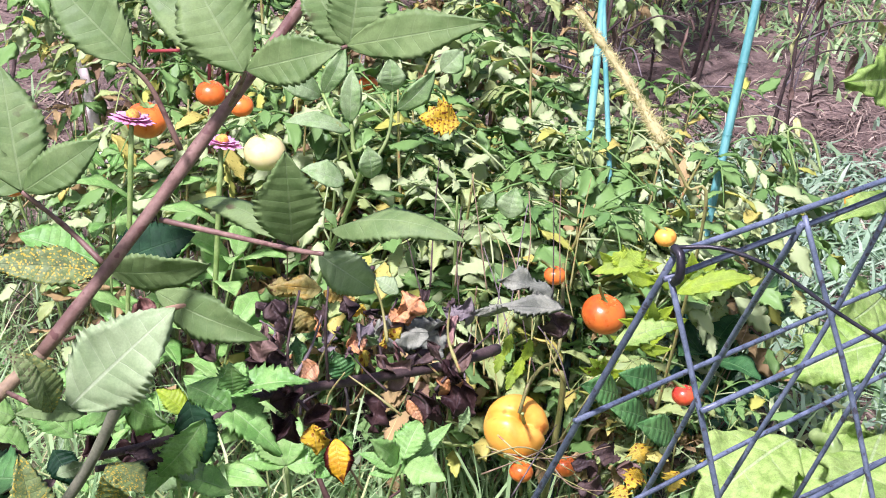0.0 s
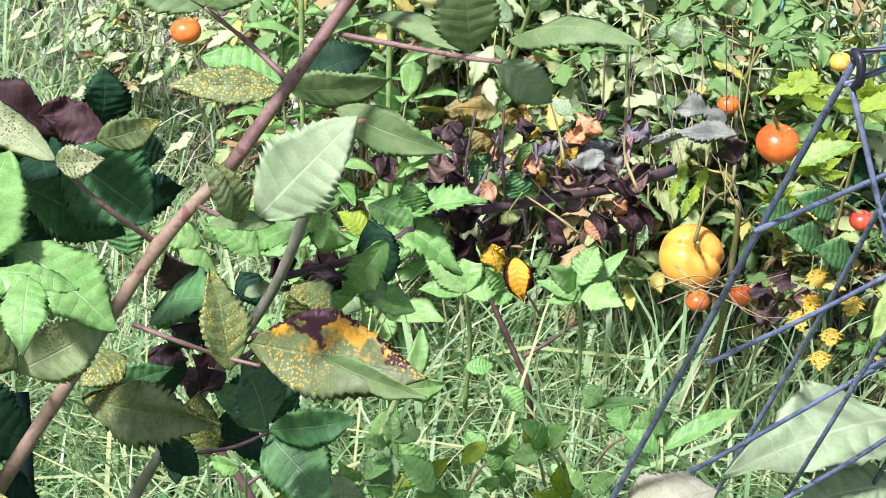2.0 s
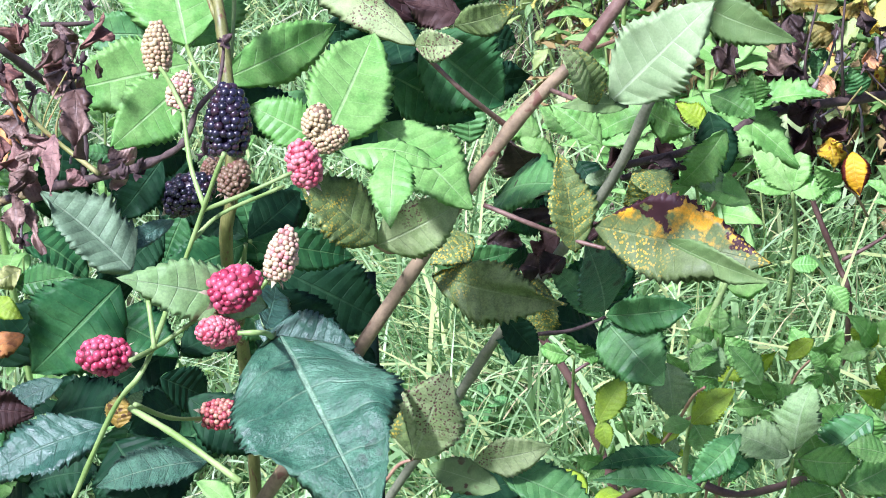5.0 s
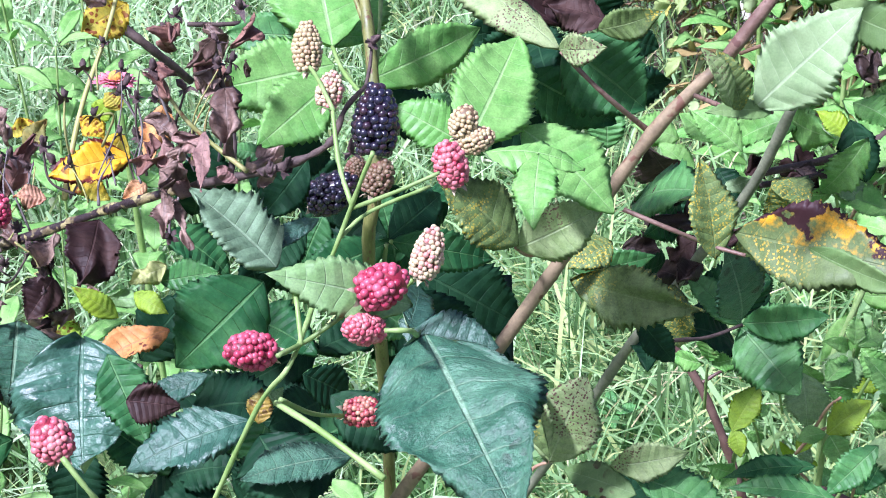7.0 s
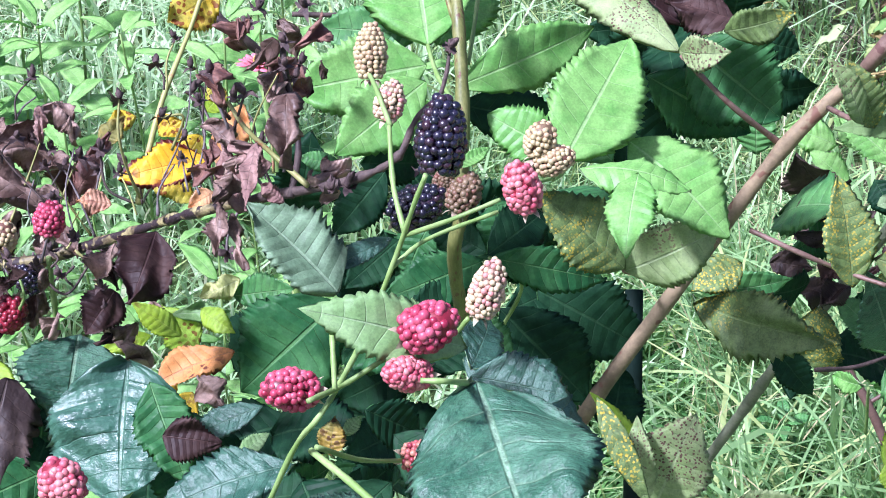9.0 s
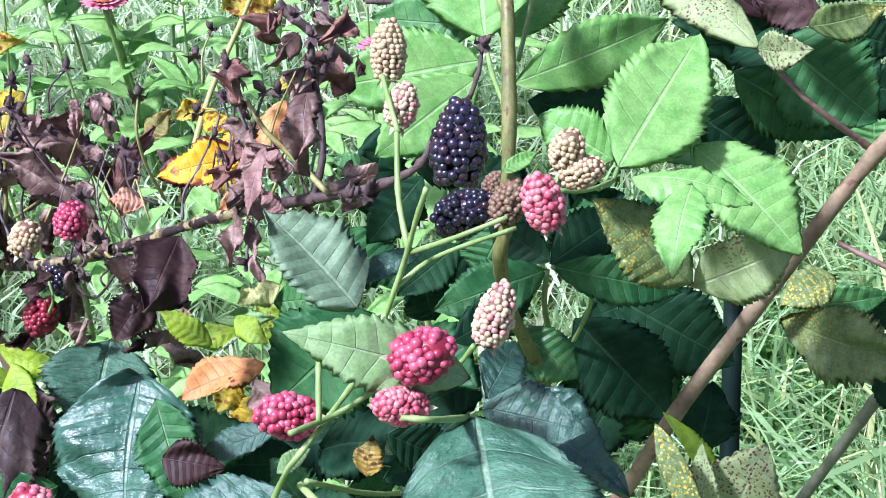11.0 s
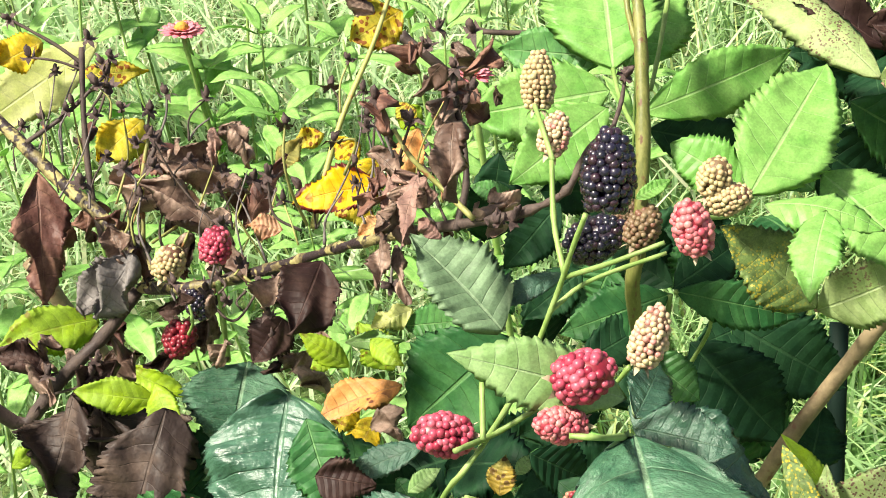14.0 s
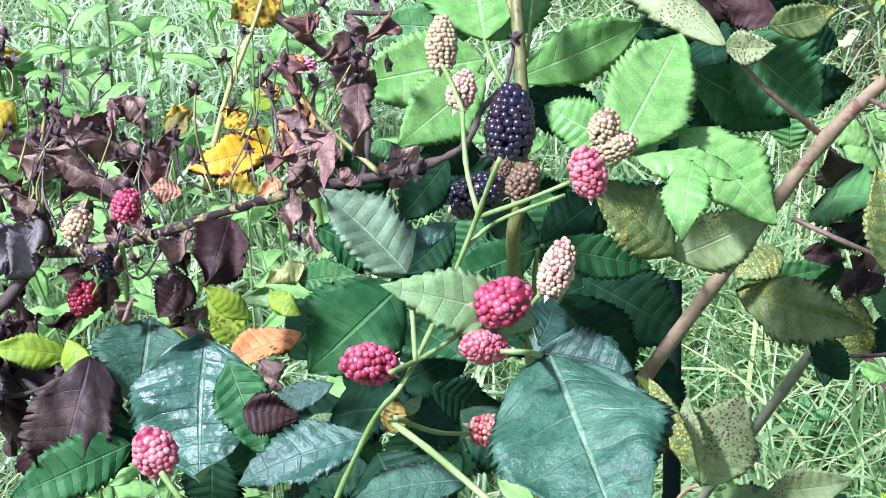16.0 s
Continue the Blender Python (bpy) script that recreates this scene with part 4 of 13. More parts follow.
def tomato(look_, x, y, z, radius, label, ribs=0.0, flat=0.85, lean=(0, 0, 1), cleft=0.0):
    """A ripe fruit with shoulders, a dimple and its green calyx and stalk."""
    ob = thing("tomato", x, y, z, label, "tomato", "tomatoes on the plants")
    f = turn_to(lean)
    n, m = 48, 22
    pts = []
    for i in range(m + 1):
        th = np.pi * i / m
        for j in range(n):
            ph = 2 * np.pi * j / n
            r = 1 - ribs * (0.35 * np.abs(np.cos(2.5 * ph)) ** 8 + np.exp(-(((ph - 4.3) / 0.16) ** 2))) * np.sin(th) ** 0.5 - (0.22 + ribs) * np.exp(-((th / 0.35) ** 2))
            r -= cleft * np.exp(-((np.sin(th) * np.sin(ph) / 0.13) ** 2)) * (np.cos(th) > -0.3)
            pts.append((r * np.sin(th) * np.cos(ph), r * np.sin(th) * np.sin(ph), r * np.cos(th) * flat))
    pts = np.array(pts) * radius @ f + (x, y, z)
    faces = [(i * n + j, (i + 1) * n + j, (i + 1) * n + (j + 1) % n, i * n + (j + 1) % n) for i in range(m) for j in range(n)]
    part("fruit", mesh_of("fruit", pts, faces), FRUIT[look_], ob)
    star = [tube_data(np.array([(0, 0, radius * 0.55), (0.01, 0, radius * 1.0), (0.02, 0.01, radius * 1.8)]) @ f + (x, y, z), 0.0022, 0.0018, 6, 4)]
    for k in range(0 if cleft else 5):
        a = 1.257 * k
        o, c = np.array([np.cos(a), np.sin(a), 0]), np.array([-np.sin(a), np.cos(a), 0])
        z0 = radius * flat * 0.72
        star.append((np.array([c * -0.003 + (0, 0, z0), c * 0.004 + (0, 0, z0), o * radius * 0.3 + c * 0.003 + (0, 0, z0 * 1.18), o * radius * 0.3 - c * 0.003 + (0, 0, z0 * 1.18), o * radius * 0.4 + (0, 0, z0 * 1.25)]) @ f + (x, y, z), [(0, 1, 2, 3), (3, 2, 4)]))
    part("calyx", mesh_of("calyx", *joined(star)), BARK["green"], ob)
    return ob


PETAL = island_look("zinnia_petal", (0.78, 0.34, 0.56), (0.86, 0.52, 0.68), None, 0.55, 0.3, 80.0)
ROSE = island_look("zinnia_petal_rose", (0.74, 0.20, 0.28), (0.80, 0.34, 0.38), None, 0.55, 0.3, 80.0)
DISC = plain_look("zinnia_disc", (0.45, 0.16, 0.04), (0.65, 0.40, 0.06), 300.0, 0.8, 0.001)


def zinnia(x, y, z, size, look_, label, lean=(0.1, 0.12, 1)):
    """A zinnia: stem, paired leaves, rings of petals round a cone."""
    ob = thing("zinnia", x, y, 0, label, "flower", "zinnias in the garden")
    rng = np.random.default_rng(int(abs(x * 1000)))
    head = np.array([x, y, z])
    part("stem", mesh_of("stem", *tube_data([(x + 0.02, y + 0.03, -0.01), (x + 0.01, y + 0.01, z * 0.5), head - (0, 0, 0.004)], 0.0038, 0.003, 7, 5)), BARK["green"], ob)
    f = turn_to(lean)
    pieces = []
    for ring in range(3):
        count = 14 - 2 * ring
        for k in range(count):
            a = 2 * np.pi * (k + 0.5 * ring) / count + rng.normal(0, 0.06)
            o = np.array([np.cos(a), np.sin(a), 0.05 + 0.22 * ring])
            p, fc, _ = leaf_data(o * 0.004, o * size * (1 - 0.2 * ring) * rng.uniform(0.9, 1.08), (0, 0, 1), size * 0.34, -0.2, 0.05, int(rng.integers(9999)), 2, 6, 2, tooth=0.0, shape=0.5)
            pieces.append((p @ f + head, fc))
    part("petals", mesh_of("petals", *joined(pieces)), PETAL if look_ == "pink" else ROSE, ob)
    cone = (BALL[0] * (size * 0.3, size * 0.3, size * 0.28)) * (1 + 0.08 * rng.standard_normal((len(BALL[0]), 1))) + (0, 0, size * 0.2)
    part("disc", mesh_of("disc", cone @ f + head, BALL[1]), DISC, ob)
    for i in range(2, 7):
        at = np.array([x + 0.015, y + 0.02, z * i / 7.5])
        for a in (i * 1.57, i * 1.57 + np.pi):
            o = np.array([np.cos(a), np.sin(a), 0.3])
            p, fc, uv = leaf_data(at, at + o * 0.08, (0, 0, 1), 0.034, 0.2, 0.1, int(rng.integers(9999)), 3, 12, 3, tooth=0.0)
            part("leaf", with_uv("leaf", [(p, fc)], [uv]), LOOK["mint"], ob)
    return ob


# ---------------------------------------------------------------- supports
WIRE = plain_look("wire_coated_blue_grey", (0.055, 0.078, 0.105), (0.125, 0.16, 0.205), 90.0, 0.36, 0.0006, c=(0.045, 0.045, 0.055))
TEAL = plain_look("stake_teal_plastic", (0.06, 0.26, 0.235), (0.13, 0.38, 0.34), 40.0, 0.45, 0.0006, stretch=(1, 1, 0.2))
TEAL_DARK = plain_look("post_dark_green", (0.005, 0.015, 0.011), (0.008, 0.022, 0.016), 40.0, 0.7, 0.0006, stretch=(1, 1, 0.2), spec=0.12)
RED_WIRE = plain_look("wire_red", (0.22, 0.02, 0.025), (0.32, 0.05, 0.05), 60.0, 0.5)
WHITE = plain_look("stake_white_wood", (0.62, 0.55, 0.48), (0.74, 0.68, 0.62), 60.0, 0.7)
PLANK = plain_look("plank_weathered", (0.22, 0.19, 0.18), (0.38, 0.34, 0.33), 60.0, 0.8, 0.002, stretch=(0.15, 1, 1))
TIE = plain_look("tie_black_plastic", (0.012, 0.012, 0.016), (0.03, 0.03, 0.035), 80.0, 0.4)


def rod(thing_, points, radius, look_, name="wire", sides=8):
    return part(name, mesh_of(name, *tube_data(points, radius, None, sides, 4, 0.02)), look_, thing_)


def stake(x, y, dx, dy, tall, radius, look_, label, ribbed=True):
    """A plastic-coated stake with small knobs up its length."""
    ob = thing("garden_stake", x, y, 0, label, "stake", "stakes of the vegetable bed")
    foot, head = np.array([x, y, -0.05]), np.array([x + dx, y + dy, tall])
    part("pole", mesh_of("pole", *tube_data([foot, (foot + head) / 2, head], radius, None, 10, 8, 0.015)), look_, ob)
    if ribbed:
        for k in range(1, 12):
            c = foot + (head - foot) * k / 12
            part("knob", mesh_of("knob", *tube_data([c - (0, 0, radius * 0.5), c, c + (0, 0, radius * 0.5)], radius * 1.12, radius * 1.08, 8, 2)), look_, ob)
    return ob


def foxtail_head(parent, foot, head):
    """A bristly seed head along a slightly bowed axis."""
    rng = np.random.default_rng(41)
    foot, head = np.array(foot), np.array(head)
    side = np.cross(head - foot, (0, 0, 1))
    line = smooth_line([foot, (foot + head) / 2 + side * 0.06, head], 16)
    pieces = [tube_data([line[0], line[len(line) // 2], line[-1]], 0.0055, 0.0028, 10, 14, 0.18)]
    for _ in range(3200):
        s = rng.random()
        c = line[int(s * (len(line) - 1))]
        way = rng.standard_normal(3) + (head - foot) / np.linalg.norm(head - foot) * 1.0
        way /= np.linalg.norm(way)
        across = np.cross(way, rng.standard_normal(3))
        across *= 0.0006 / np.linalg.norm(across)
        far = rng.uniform(0.008, 0.017) * (1 - 0.45 * s)
        pieces.append((np.array([c - across, c + across, c + way * far]), [(0, 1, 2)]))
    part("seed_head", mesh_of("seed_head", *joined(pieces)), FOX, parent, "fuzzy golden seed head")


FOX = island_look("foxtail_gold", (0.50, 0.47, 0.17), (0.68, 0.64, 0.32), None, 0.7, 0.3, 60.0)


def plank(a, b):
    """A short weathered board lying in the weeds."""
    a, b = np.array(a), np.array(b)
    ob = thing("plank", (a[0] + b[0]) / 2, (a[1] + b[1]) / 2, 0, "short weathered grey wooden board in the weeds", "board")
    bm = bmesh.new()
    bmesh.ops.create_cube(bm, size=1.0)
    length = np.linalg.norm((b - a)[:2])
    turn = math.degrees(math.atan2(b[1] - a[1], b[0] - a[0]))
    for v in bm.verts:
        v.co = pose((a[0] + b[0]) / 2, (a[1] + b[1]) / 2, 0.012, 0, 0, turn) @ Vector((v.co.x * length * 1.3, v.co.y * 0.07, v.co.z * 0.024))
    bmesh.ops.bevel(bm, geom=bm.edges[:], offset=0.003, segments=2, affect="EDGES")
    me = bpy.data.meshes.new("board")
    bm.to_mesh(me)
    bm.free()
    part("board", me, PLANK, ob)


def dead_stalk(seed, tall):
    """A dry forked vegetable stalk with a few curled leaves left on it."""
    rng = np.random.default_rng(seed)
    ob = thing("dead_stalk", 0, 0, 0, "dry forked brown vegetable stalk standing in soil", "dead plant", "dry stalks in the soil")
    top = np.array([rng.normal(0, 0.08), rng.normal(0, 0.08), tall])
    main = [(0, 0, -0.02), top * 0.5 + (rng.normal(0, 0.03), 0, 0), top]
    part("stem", mesh_of("stem", *tube_data(main, 0.0038, 0.002, 7, 6, 0.12)), BARK["dead"], ob)
    for k in range(15):
        at = top * rng.uniform(0.15, 0.95)
        way = rng.normal(0, 1, 3) * (1, 1, 0.5) + (0, 0, 0.5)
        end = at + way / np.linalg.norm(way) * rng.uniform(0.08, 0.3)
        part("branch", mesh_of("branch", *tube_data([at, (at + end) / 2 + (0, 0, 0.02), end], 0.002, 0.0009, 5, 4, 0.1)), BARK["dead" if k % 2 else "grey"], ob)
        p, f, uv = leaf_data(end, end + rng.normal(0, 0.02, 3) - (0, 0, 0.04), rng.normal(0, 1, 3), 0.016, 0.2, 0.1, int(rng.integers(9999)), 5, 14, 3, crumple=0.2)
        part("leaf", with_uv("leaf", [(p, f)], [uv]), LOOK["brown" if k % 4 else "paleyellow"], ob)
    return ob


spread([dead_stalk(51, 0.7), dead_stalk(52, 0.85), dead_stalk(53, 0.6)], scatter(54, 34, (1.2, 3.0, 2.7, 4.6), (0.8, 1.2), 0.16) + [(0.2, 3.3, 0, 1.0), (0.45, 3.4, 90, 1.0), (0.0, 3.6, 40, 1.0)])


# ---------------------------------------------------------------- supports and plants, one by one
cage = thing("wire_cage", 0.620, 1.000, 0, "blue-grey coated wire tomato cage tipped over on its side", "wire cage")
rod(cage, [(0.5299, 0.9473, 0.9233), (0.5120, 0.9826, 0.8162), (0.4889, 1.0327, 0.6640), (0.4644, 1.0636, 0.5433), (0.4350, 1.1007, 0.3985)], 0.0022, WIRE, "wire", 8)
rod(cage, [(0.5259, 0.9471, 0.9200), (0.6207, 0.9768, 0.9316), (0.7381, 1.0212, 0.9422)], 0.0019, WIRE, "wire", 8)
rod(cage, [(0.5252, 0.9503, 0.9024), (0.6269, 0.9801, 0.9191), (0.7435, 1.0258, 0.9319)], 0.0019, WIRE, "wire", 8)
rod(cage, [(0.5245, 0.9414, 0.9077), (0.5467, 0.9193, 0.8330), (0.5828, 0.8959, 0.7188), (0.6175, 0.8769, 0.6125)], 0.0018, WIRE, "wire", 8)
rod(cage, [(0.6228, 0.9747, 0.9289), (0.6381, 0.9579, 0.8831), (0.6607, 0.9439, 0.8249), (0.6859, 0.9143, 0.7375), (0.7201, 0.8844, 0.6326)], 0.0018, WIRE, "wire", 8)
rod(cage, [(0.6213, 0.9729, 0.9243), (0.6411, 1.0704, 0.7809), (0.6454, 1.1399, 0.6407), (0.6443, 1.1865, 0.5448), (0.6216, 1.2478, 0.3685), (0.6080, 1.2850, 0.2500)], 0.0022, WIRE, "wire", 8)
rod(cage, [(0.7067, 1.0053, 0.9343), (0.6882, 1.0273, 0.8235), (0.6710, 1.0550, 0.7253), (0.6602, 1.0964, 0.6119), (0.6410, 1.1459, 0.4615)], 0.0019, WIRE, "wire", 8)
rod(cage, [(0.7770, 1.0644, 0.8221), (0.7417, 1.1024, 0.6369), (0.7359, 1.1223, 0.5784), (0.7198, 1.1688, 0.4243)], 0.0019, WIRE, "wire", 8)
rod(cage, [(0.4975, 0.9774, 0.7950), (0.6411, 1.0704, 0.7809), (0.8936, 1.2091, 0.7735)], 0.0019, WIRE, "wire", 8)
rod(cage, [(0.5453, 0.9149, 0.8348), (0.6419, 0.9503, 0.8474), (0.7635, 0.9961, 0.8638)], 0.0019, WIRE, "wire", 8)
rod(cage, [(0.5028, 1.0291, 0.6672), (0.5839, 1.0455, 0.6892), (0.6757, 1.0627, 0.7206), (0.8688, 1.1504, 0.7323)], 0.0019, WIRE, "wire", 8)
rod(cage, [(0.5720, 0.9035, 0.7495), (0.6769, 0.9349, 0.7720), (0.7434, 0.9616, 0.7802)], 0.0019, WIRE, "wire", 8)
rod(cage, [(0.6758, 1.1322, 0.5774), (0.7466, 1.1103, 0.6327), (0.8890, 1.1515, 0.6554)], 0.0019, WIRE, "wire", 8)
rod(cage, [(0.4534, 1.0617, 0.5227), (0.5697, 1.0970, 0.5479), (0.6609, 1.1224, 0.5746), (0.7340, 1.1472, 0.5915)], 0.0019, WIRE, "wire", 8)
rod(cage, [(0.5866, 1.0556, 0.5257), (0.6316, 1.0713, 0.5338), (0.6810, 1.0885, 0.5465), (0.7378, 1.1076, 0.5662)], 0.0019, WIRE, "wire", 8)
rod(cage, [(0.6050, 0.8827, 0.6501), (0.7168, 0.9076, 0.6765), (0.8152, 0.9379, 0.6918)], 0.0019, WIRE, "wire", 8)
rod(cage, [(0.5256, 0.9411, 0.9272), (0.5458, 0.9295, 0.9314), (0.5739, 0.9155, 0.9246), (0.6112, 0.9024, 0.9027), (0.6522, 0.8879, 0.8808)], 0.0013, TIE, "tie", 6)
rod(cage, [(0.5248, 0.9444, 0.9255), (0.5260, 0.9369, 0.9233), (0.5259, 0.9338, 0.9123), (0.5262, 0.9399, 0.9059)], 0.0028, TIE, "tie", 6)
stake(0.973, 1.970, 0.120, 0.397, 0.879, 0.0052, TEAL, "teal plastic-coated garden stake beside the tomatoes")
stake(1.070, 1.934, -0.012, 0.439, 0.868, 0.0034, TEAL, "thin teal garden stake beside the tomatoes")
stake(1.017, 1.836, 0.249, 0.380, 0.942, 0.0056, TEAL, "leaning teal plastic-coated garden stake at the bare soil")
stake(0.849, 1.721, 0.065, 0.164, 0.374, 0.0042, TEAL_DARK, "short dark teal stake among tomato stems")
stake(0.570, 2.590, -0.159, 0.404, 0.689, 0.0080, WHITE, "pale wooden stake leaning in the soil", False)
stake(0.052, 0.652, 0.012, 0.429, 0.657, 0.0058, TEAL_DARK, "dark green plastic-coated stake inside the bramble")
redcage = thing("plant_support", 0.550, 2.400, 0, "thin dark red wire plant support round tomatoes", "plant support")
rod(redcage, [(0.5897, 2.3258, 0.5448), (0.5970, 2.2994, 0.3802)], 0.0022, RED_WIRE, "wire", 8)
rod(redcage, [(0.6064, 2.3206, 0.5467), (0.6138, 2.2910, 0.3756)], 0.0022, RED_WIRE, "wire", 8)
rod(redcage, [(0.6686, 2.3011, 0.5537), (0.6746, 2.2913, 0.4211)], 0.0022, RED_WIRE, "wire", 8)
rod(redcage, [(0.5684, 2.3325, 0.5424), (0.5742, 2.3033, 0.3712)], 0.0022, RED_WIRE, "wire", 8)
rod(redcage, [(0.4959, 2.3520, 0.5279), (0.5830, 2.2960, 0.5509), (0.6663, 2.2981, 0.5459)], 0.0022, RED_WIRE, "ring", 8)
tomato("gold", 0.768, 1.671, 0.365, 0.0349, "large ribbed golden-orange tomato low on its stem", ribs=0.02, flat=0.86, lean=(0.1, -0.72, 0.7), cleft=0.17)
vine = thing("tomato_plant", 0.820, 1.720, 0, "thick green tomato stem with golden fruit at its foot", "tomato plant")
cane(vine, "stem", [(0.7618, 1.6551, 0.3913), (0.7716, 1.6650, 0.4181), (0.7916, 1.6850, 0.4259), (0.8132, 1.7008, 0.4262), (0.8279, 1.7281, 0.4445), (0.8479, 1.7918, 0.4923)], 0.0021, 0.0019, name='stem')
cane(vine, "stem", [(0.8128, 1.6969, 0.4183), (0.8244, 1.6920, 0.3699), (0.8400, 1.7500, -0.0200)], 0.0035, 0.004, name='stem')
cane(vine, "gold", [(0.7693, 1.6123, 0.4568), (0.7737, 1.6306, 0.4965), (0.7811, 1.6477, 0.5361)], 0.0009, 0.0005, name='stem', sides=5)
cane(vine, "dead", [(0.6685, 1.7093, 0.5124), (0.6742, 1.7367, 0.5711), (0.6815, 1.7634, 0.6298)], 0.0012, 0.0005, name='stem', sides=5)
cane(vine, "gold", [(0.8183, 1.6815, 0.4115), (0.8028, 1.7045, 0.4460), (0.7989, 1.7224, 0.4788)], 0.001, 0.0005, name='stem', sides=5)
cane(vine, "grey", [(0.7305, 1.7338, 0.3830), (0.7304, 1.7458, 0.4068), (0.7376, 1.7553, 0.4311)], 0.0011, 0.0005, name='stem', sides=5)
cane(vine, "tan", [(0.8080, 1.7055, 0.5129), (0.8094, 1.7291, 0.5610), (0.8123, 1.7523, 0.6093)], 0.0008, 0.0005, name='stem', sides=5)
cane(vine, "gold", [(0.7307, 1.7140, 0.4041), (0.7333, 1.7299, 0.4378), (0.7373, 1.7454, 0.4715)], 0.0011, 0.0005, name='stem', sides=5)
cane(vine, "dead", [(0.7094, 1.7204, 0.4689), (0.7084, 1.7466, 0.5204), (0.7143, 1.7706, 0.5726)], 0.0007, 0.0005, name='stem', sides=5)
cane(vine, "gold", [(0.8428, 1.7545, 0.4784), (0.8544, 1.7785, 0.5348), (0.8686, 1.8007, 0.5896)], 0.0012, 0.0005, name='stem', sides=5)
cane(vine, "grey", [(0.7683, 1.7314, 0.4716), (0.7782, 1.7534, 0.5227), (0.7891, 1.7744, 0.5726)], 0.0008, 0.0005, name='stem', sides=5)
cane(vine, "tan", [(0.7653, 1.6960, 0.5073), (0.7734, 1.7171, 0.5552), (0.7738, 1.7404, 0.6020)], 0.0008, 0.0005, name='stem', sides=5)
cane(vine, "gold", [(0.7365, 1.7007, 0.4122), (0.7356, 1.7189, 0.4477), (0.7230, 1.7398, 0.4803)], 0.0012, 0.0005, name='stem', sides=5)
cane(vine, "dead", [(0.8008, 1.7127, 0.4006), (0.7936, 1.7286, 0.4270), (0.7890, 1.7429, 0.4521)], 0.001, 0.0005, name='stem', sides=5)
cane(vine, "gold", [(0.7177, 1.6132, 0.4393), (0.7152, 1.6298, 0.4707), (0.7148, 1.6457, 0.5021)], 0.001, 0.0005, name='stem', sides=5)
cane(vine, "grey", [(0.7957, 1.6165, 0.4375), (0.7858, 1.6359, 0.4689), (0.7674, 1.6545, 0.4926)], 0.0008, 0.0005, name='stem', sides=5)
cane(vine, "tan", [(0.7175, 1.6792, 0.5219), (0.7127, 1.7069, 0.5737), (0.7072, 1.7345, 0.6246)], 0.0008, 0.0005, name='stem', sides=5)
cane(vine, "gold", [(0.7357, 1.6676, 0.4633), (0.7468, 1.6763, 0.4888), (0.7591, 1.6824, 0.5100)], 0.0007, 0.0005, name='stem', sides=5)
cane(vine, "dead", [(0.6922, 1.7868, 0.4535), (0.6842, 1.8067, 0.4874), (0.6767, 1.8255, 0.5193)], 0.0009, 0.0005, name='stem', sides=5)
cane(vine, "gold", [(0.7673, 1.6581, 0.4252), (0.7722, 1.6734, 0.4591), (0.7745, 1.6893, 0.4927)], 0.0011, 0.0005, name='stem', sides=5)
cane(vine, "grey", [(0.7240, 1.6305, 0.4651), (0.7220, 1.6542, 0.5108), (0.7290, 1.6750, 0.5575)], 0.0008, 0.0005, name='stem', sides=5)
cane(vine, "tan", [(0.7243, 1.7844, 0.4737), (0.7283, 1.7981, 0.5040), (0.7364, 1.8102, 0.5340)], 0.0009, 0.0005, name='stem', sides=5)
cane(vine, "gold", [(0.7289, 1.6765, 0.4417), (0.7538, 1.6940, 0.4951), (0.7730, 1.7096, 0.5403)], 0.0009, 0.0005, name='stem', sides=5)
cane(vine, "dead", [(0.8122, 1.7240, 0.4747), (0.8153, 1.7507, 0.5303), (0.8175, 1.7777, 0.5857)], 0.0009, 0.0005, name='stem', sides=5)
cane(vine, "gold", [(0.7486, 1.7186, 0.5045), (0.7522, 1.7286, 0.5272), (0.7471, 1.7413, 0.5487)], 0.0007, 0.0005, name='stem', sides=5)
cane(vine, "grey", [(0.7588, 1.6982, 0.4546), (0.7482, 1.7235, 0.4973), (0.7358, 1.7476, 0.5361)], 0.0009, 0.0005, name='stem', sides=5)
cane(vine, "tan", [(0.7509, 1.6668, 0.5036), (0.7483, 1.6882, 0.5444), (0.7330, 1.7123, 0.5812)], 0.0011, 0.0005, name='stem', sides=5)
cane(vine, "gold", [(0.7932, 1.6308, 0.5138), (0.7874, 1.6509, 0.5497), (0.7937, 1.6672, 0.5869)], 0.0008, 0.0005, name='stem', sides=5)
cane(vine, "gold", [(0.7068, 1.6149, 0.3658), (0.7486, 1.5975, 0.3865), (0.7975, 1.5799, 0.3646)], 0.0010, 0.0006, name="stem", sides=5)
cane(vine, "tan", [(0.7096, 1.6071, 0.3519), (0.7537, 1.5924, 0.3800), (0.7899, 1.5968, 0.3932)], 0.0010, 0.0006, name="stem", sides=5)
cane(vine, "gold", [(0.7257, 1.6193, 0.3895), (0.7509, 1.5918, 0.3767), (0.7922, 1.5906, 0.3823)], 0.0010, 0.0006, name="stem", sides=5)
cane(vine, "grey", [(0.7373, 1.5882, 0.3349), (0.7562, 1.5893, 0.3758), (0.7823, 1.6057, 0.4055)], 0.0010, 0.0006, name="stem", sides=5)
cane(vine, "gold", [(0.7147, 1.6179, 0.3779), (0.7639, 1.5831, 0.3691), (0.8204, 1.5617, 0.3450)], 0.0010, 0.0006, name="stem", sides=5)
cane(vine, "gold", [(0.7845, 1.5980, 0.3915), (0.8141, 1.6018, 0.4461), (0.8570, 1.6197, 0.4919)], 0.0010, 0.0006, name="stem", sides=5)
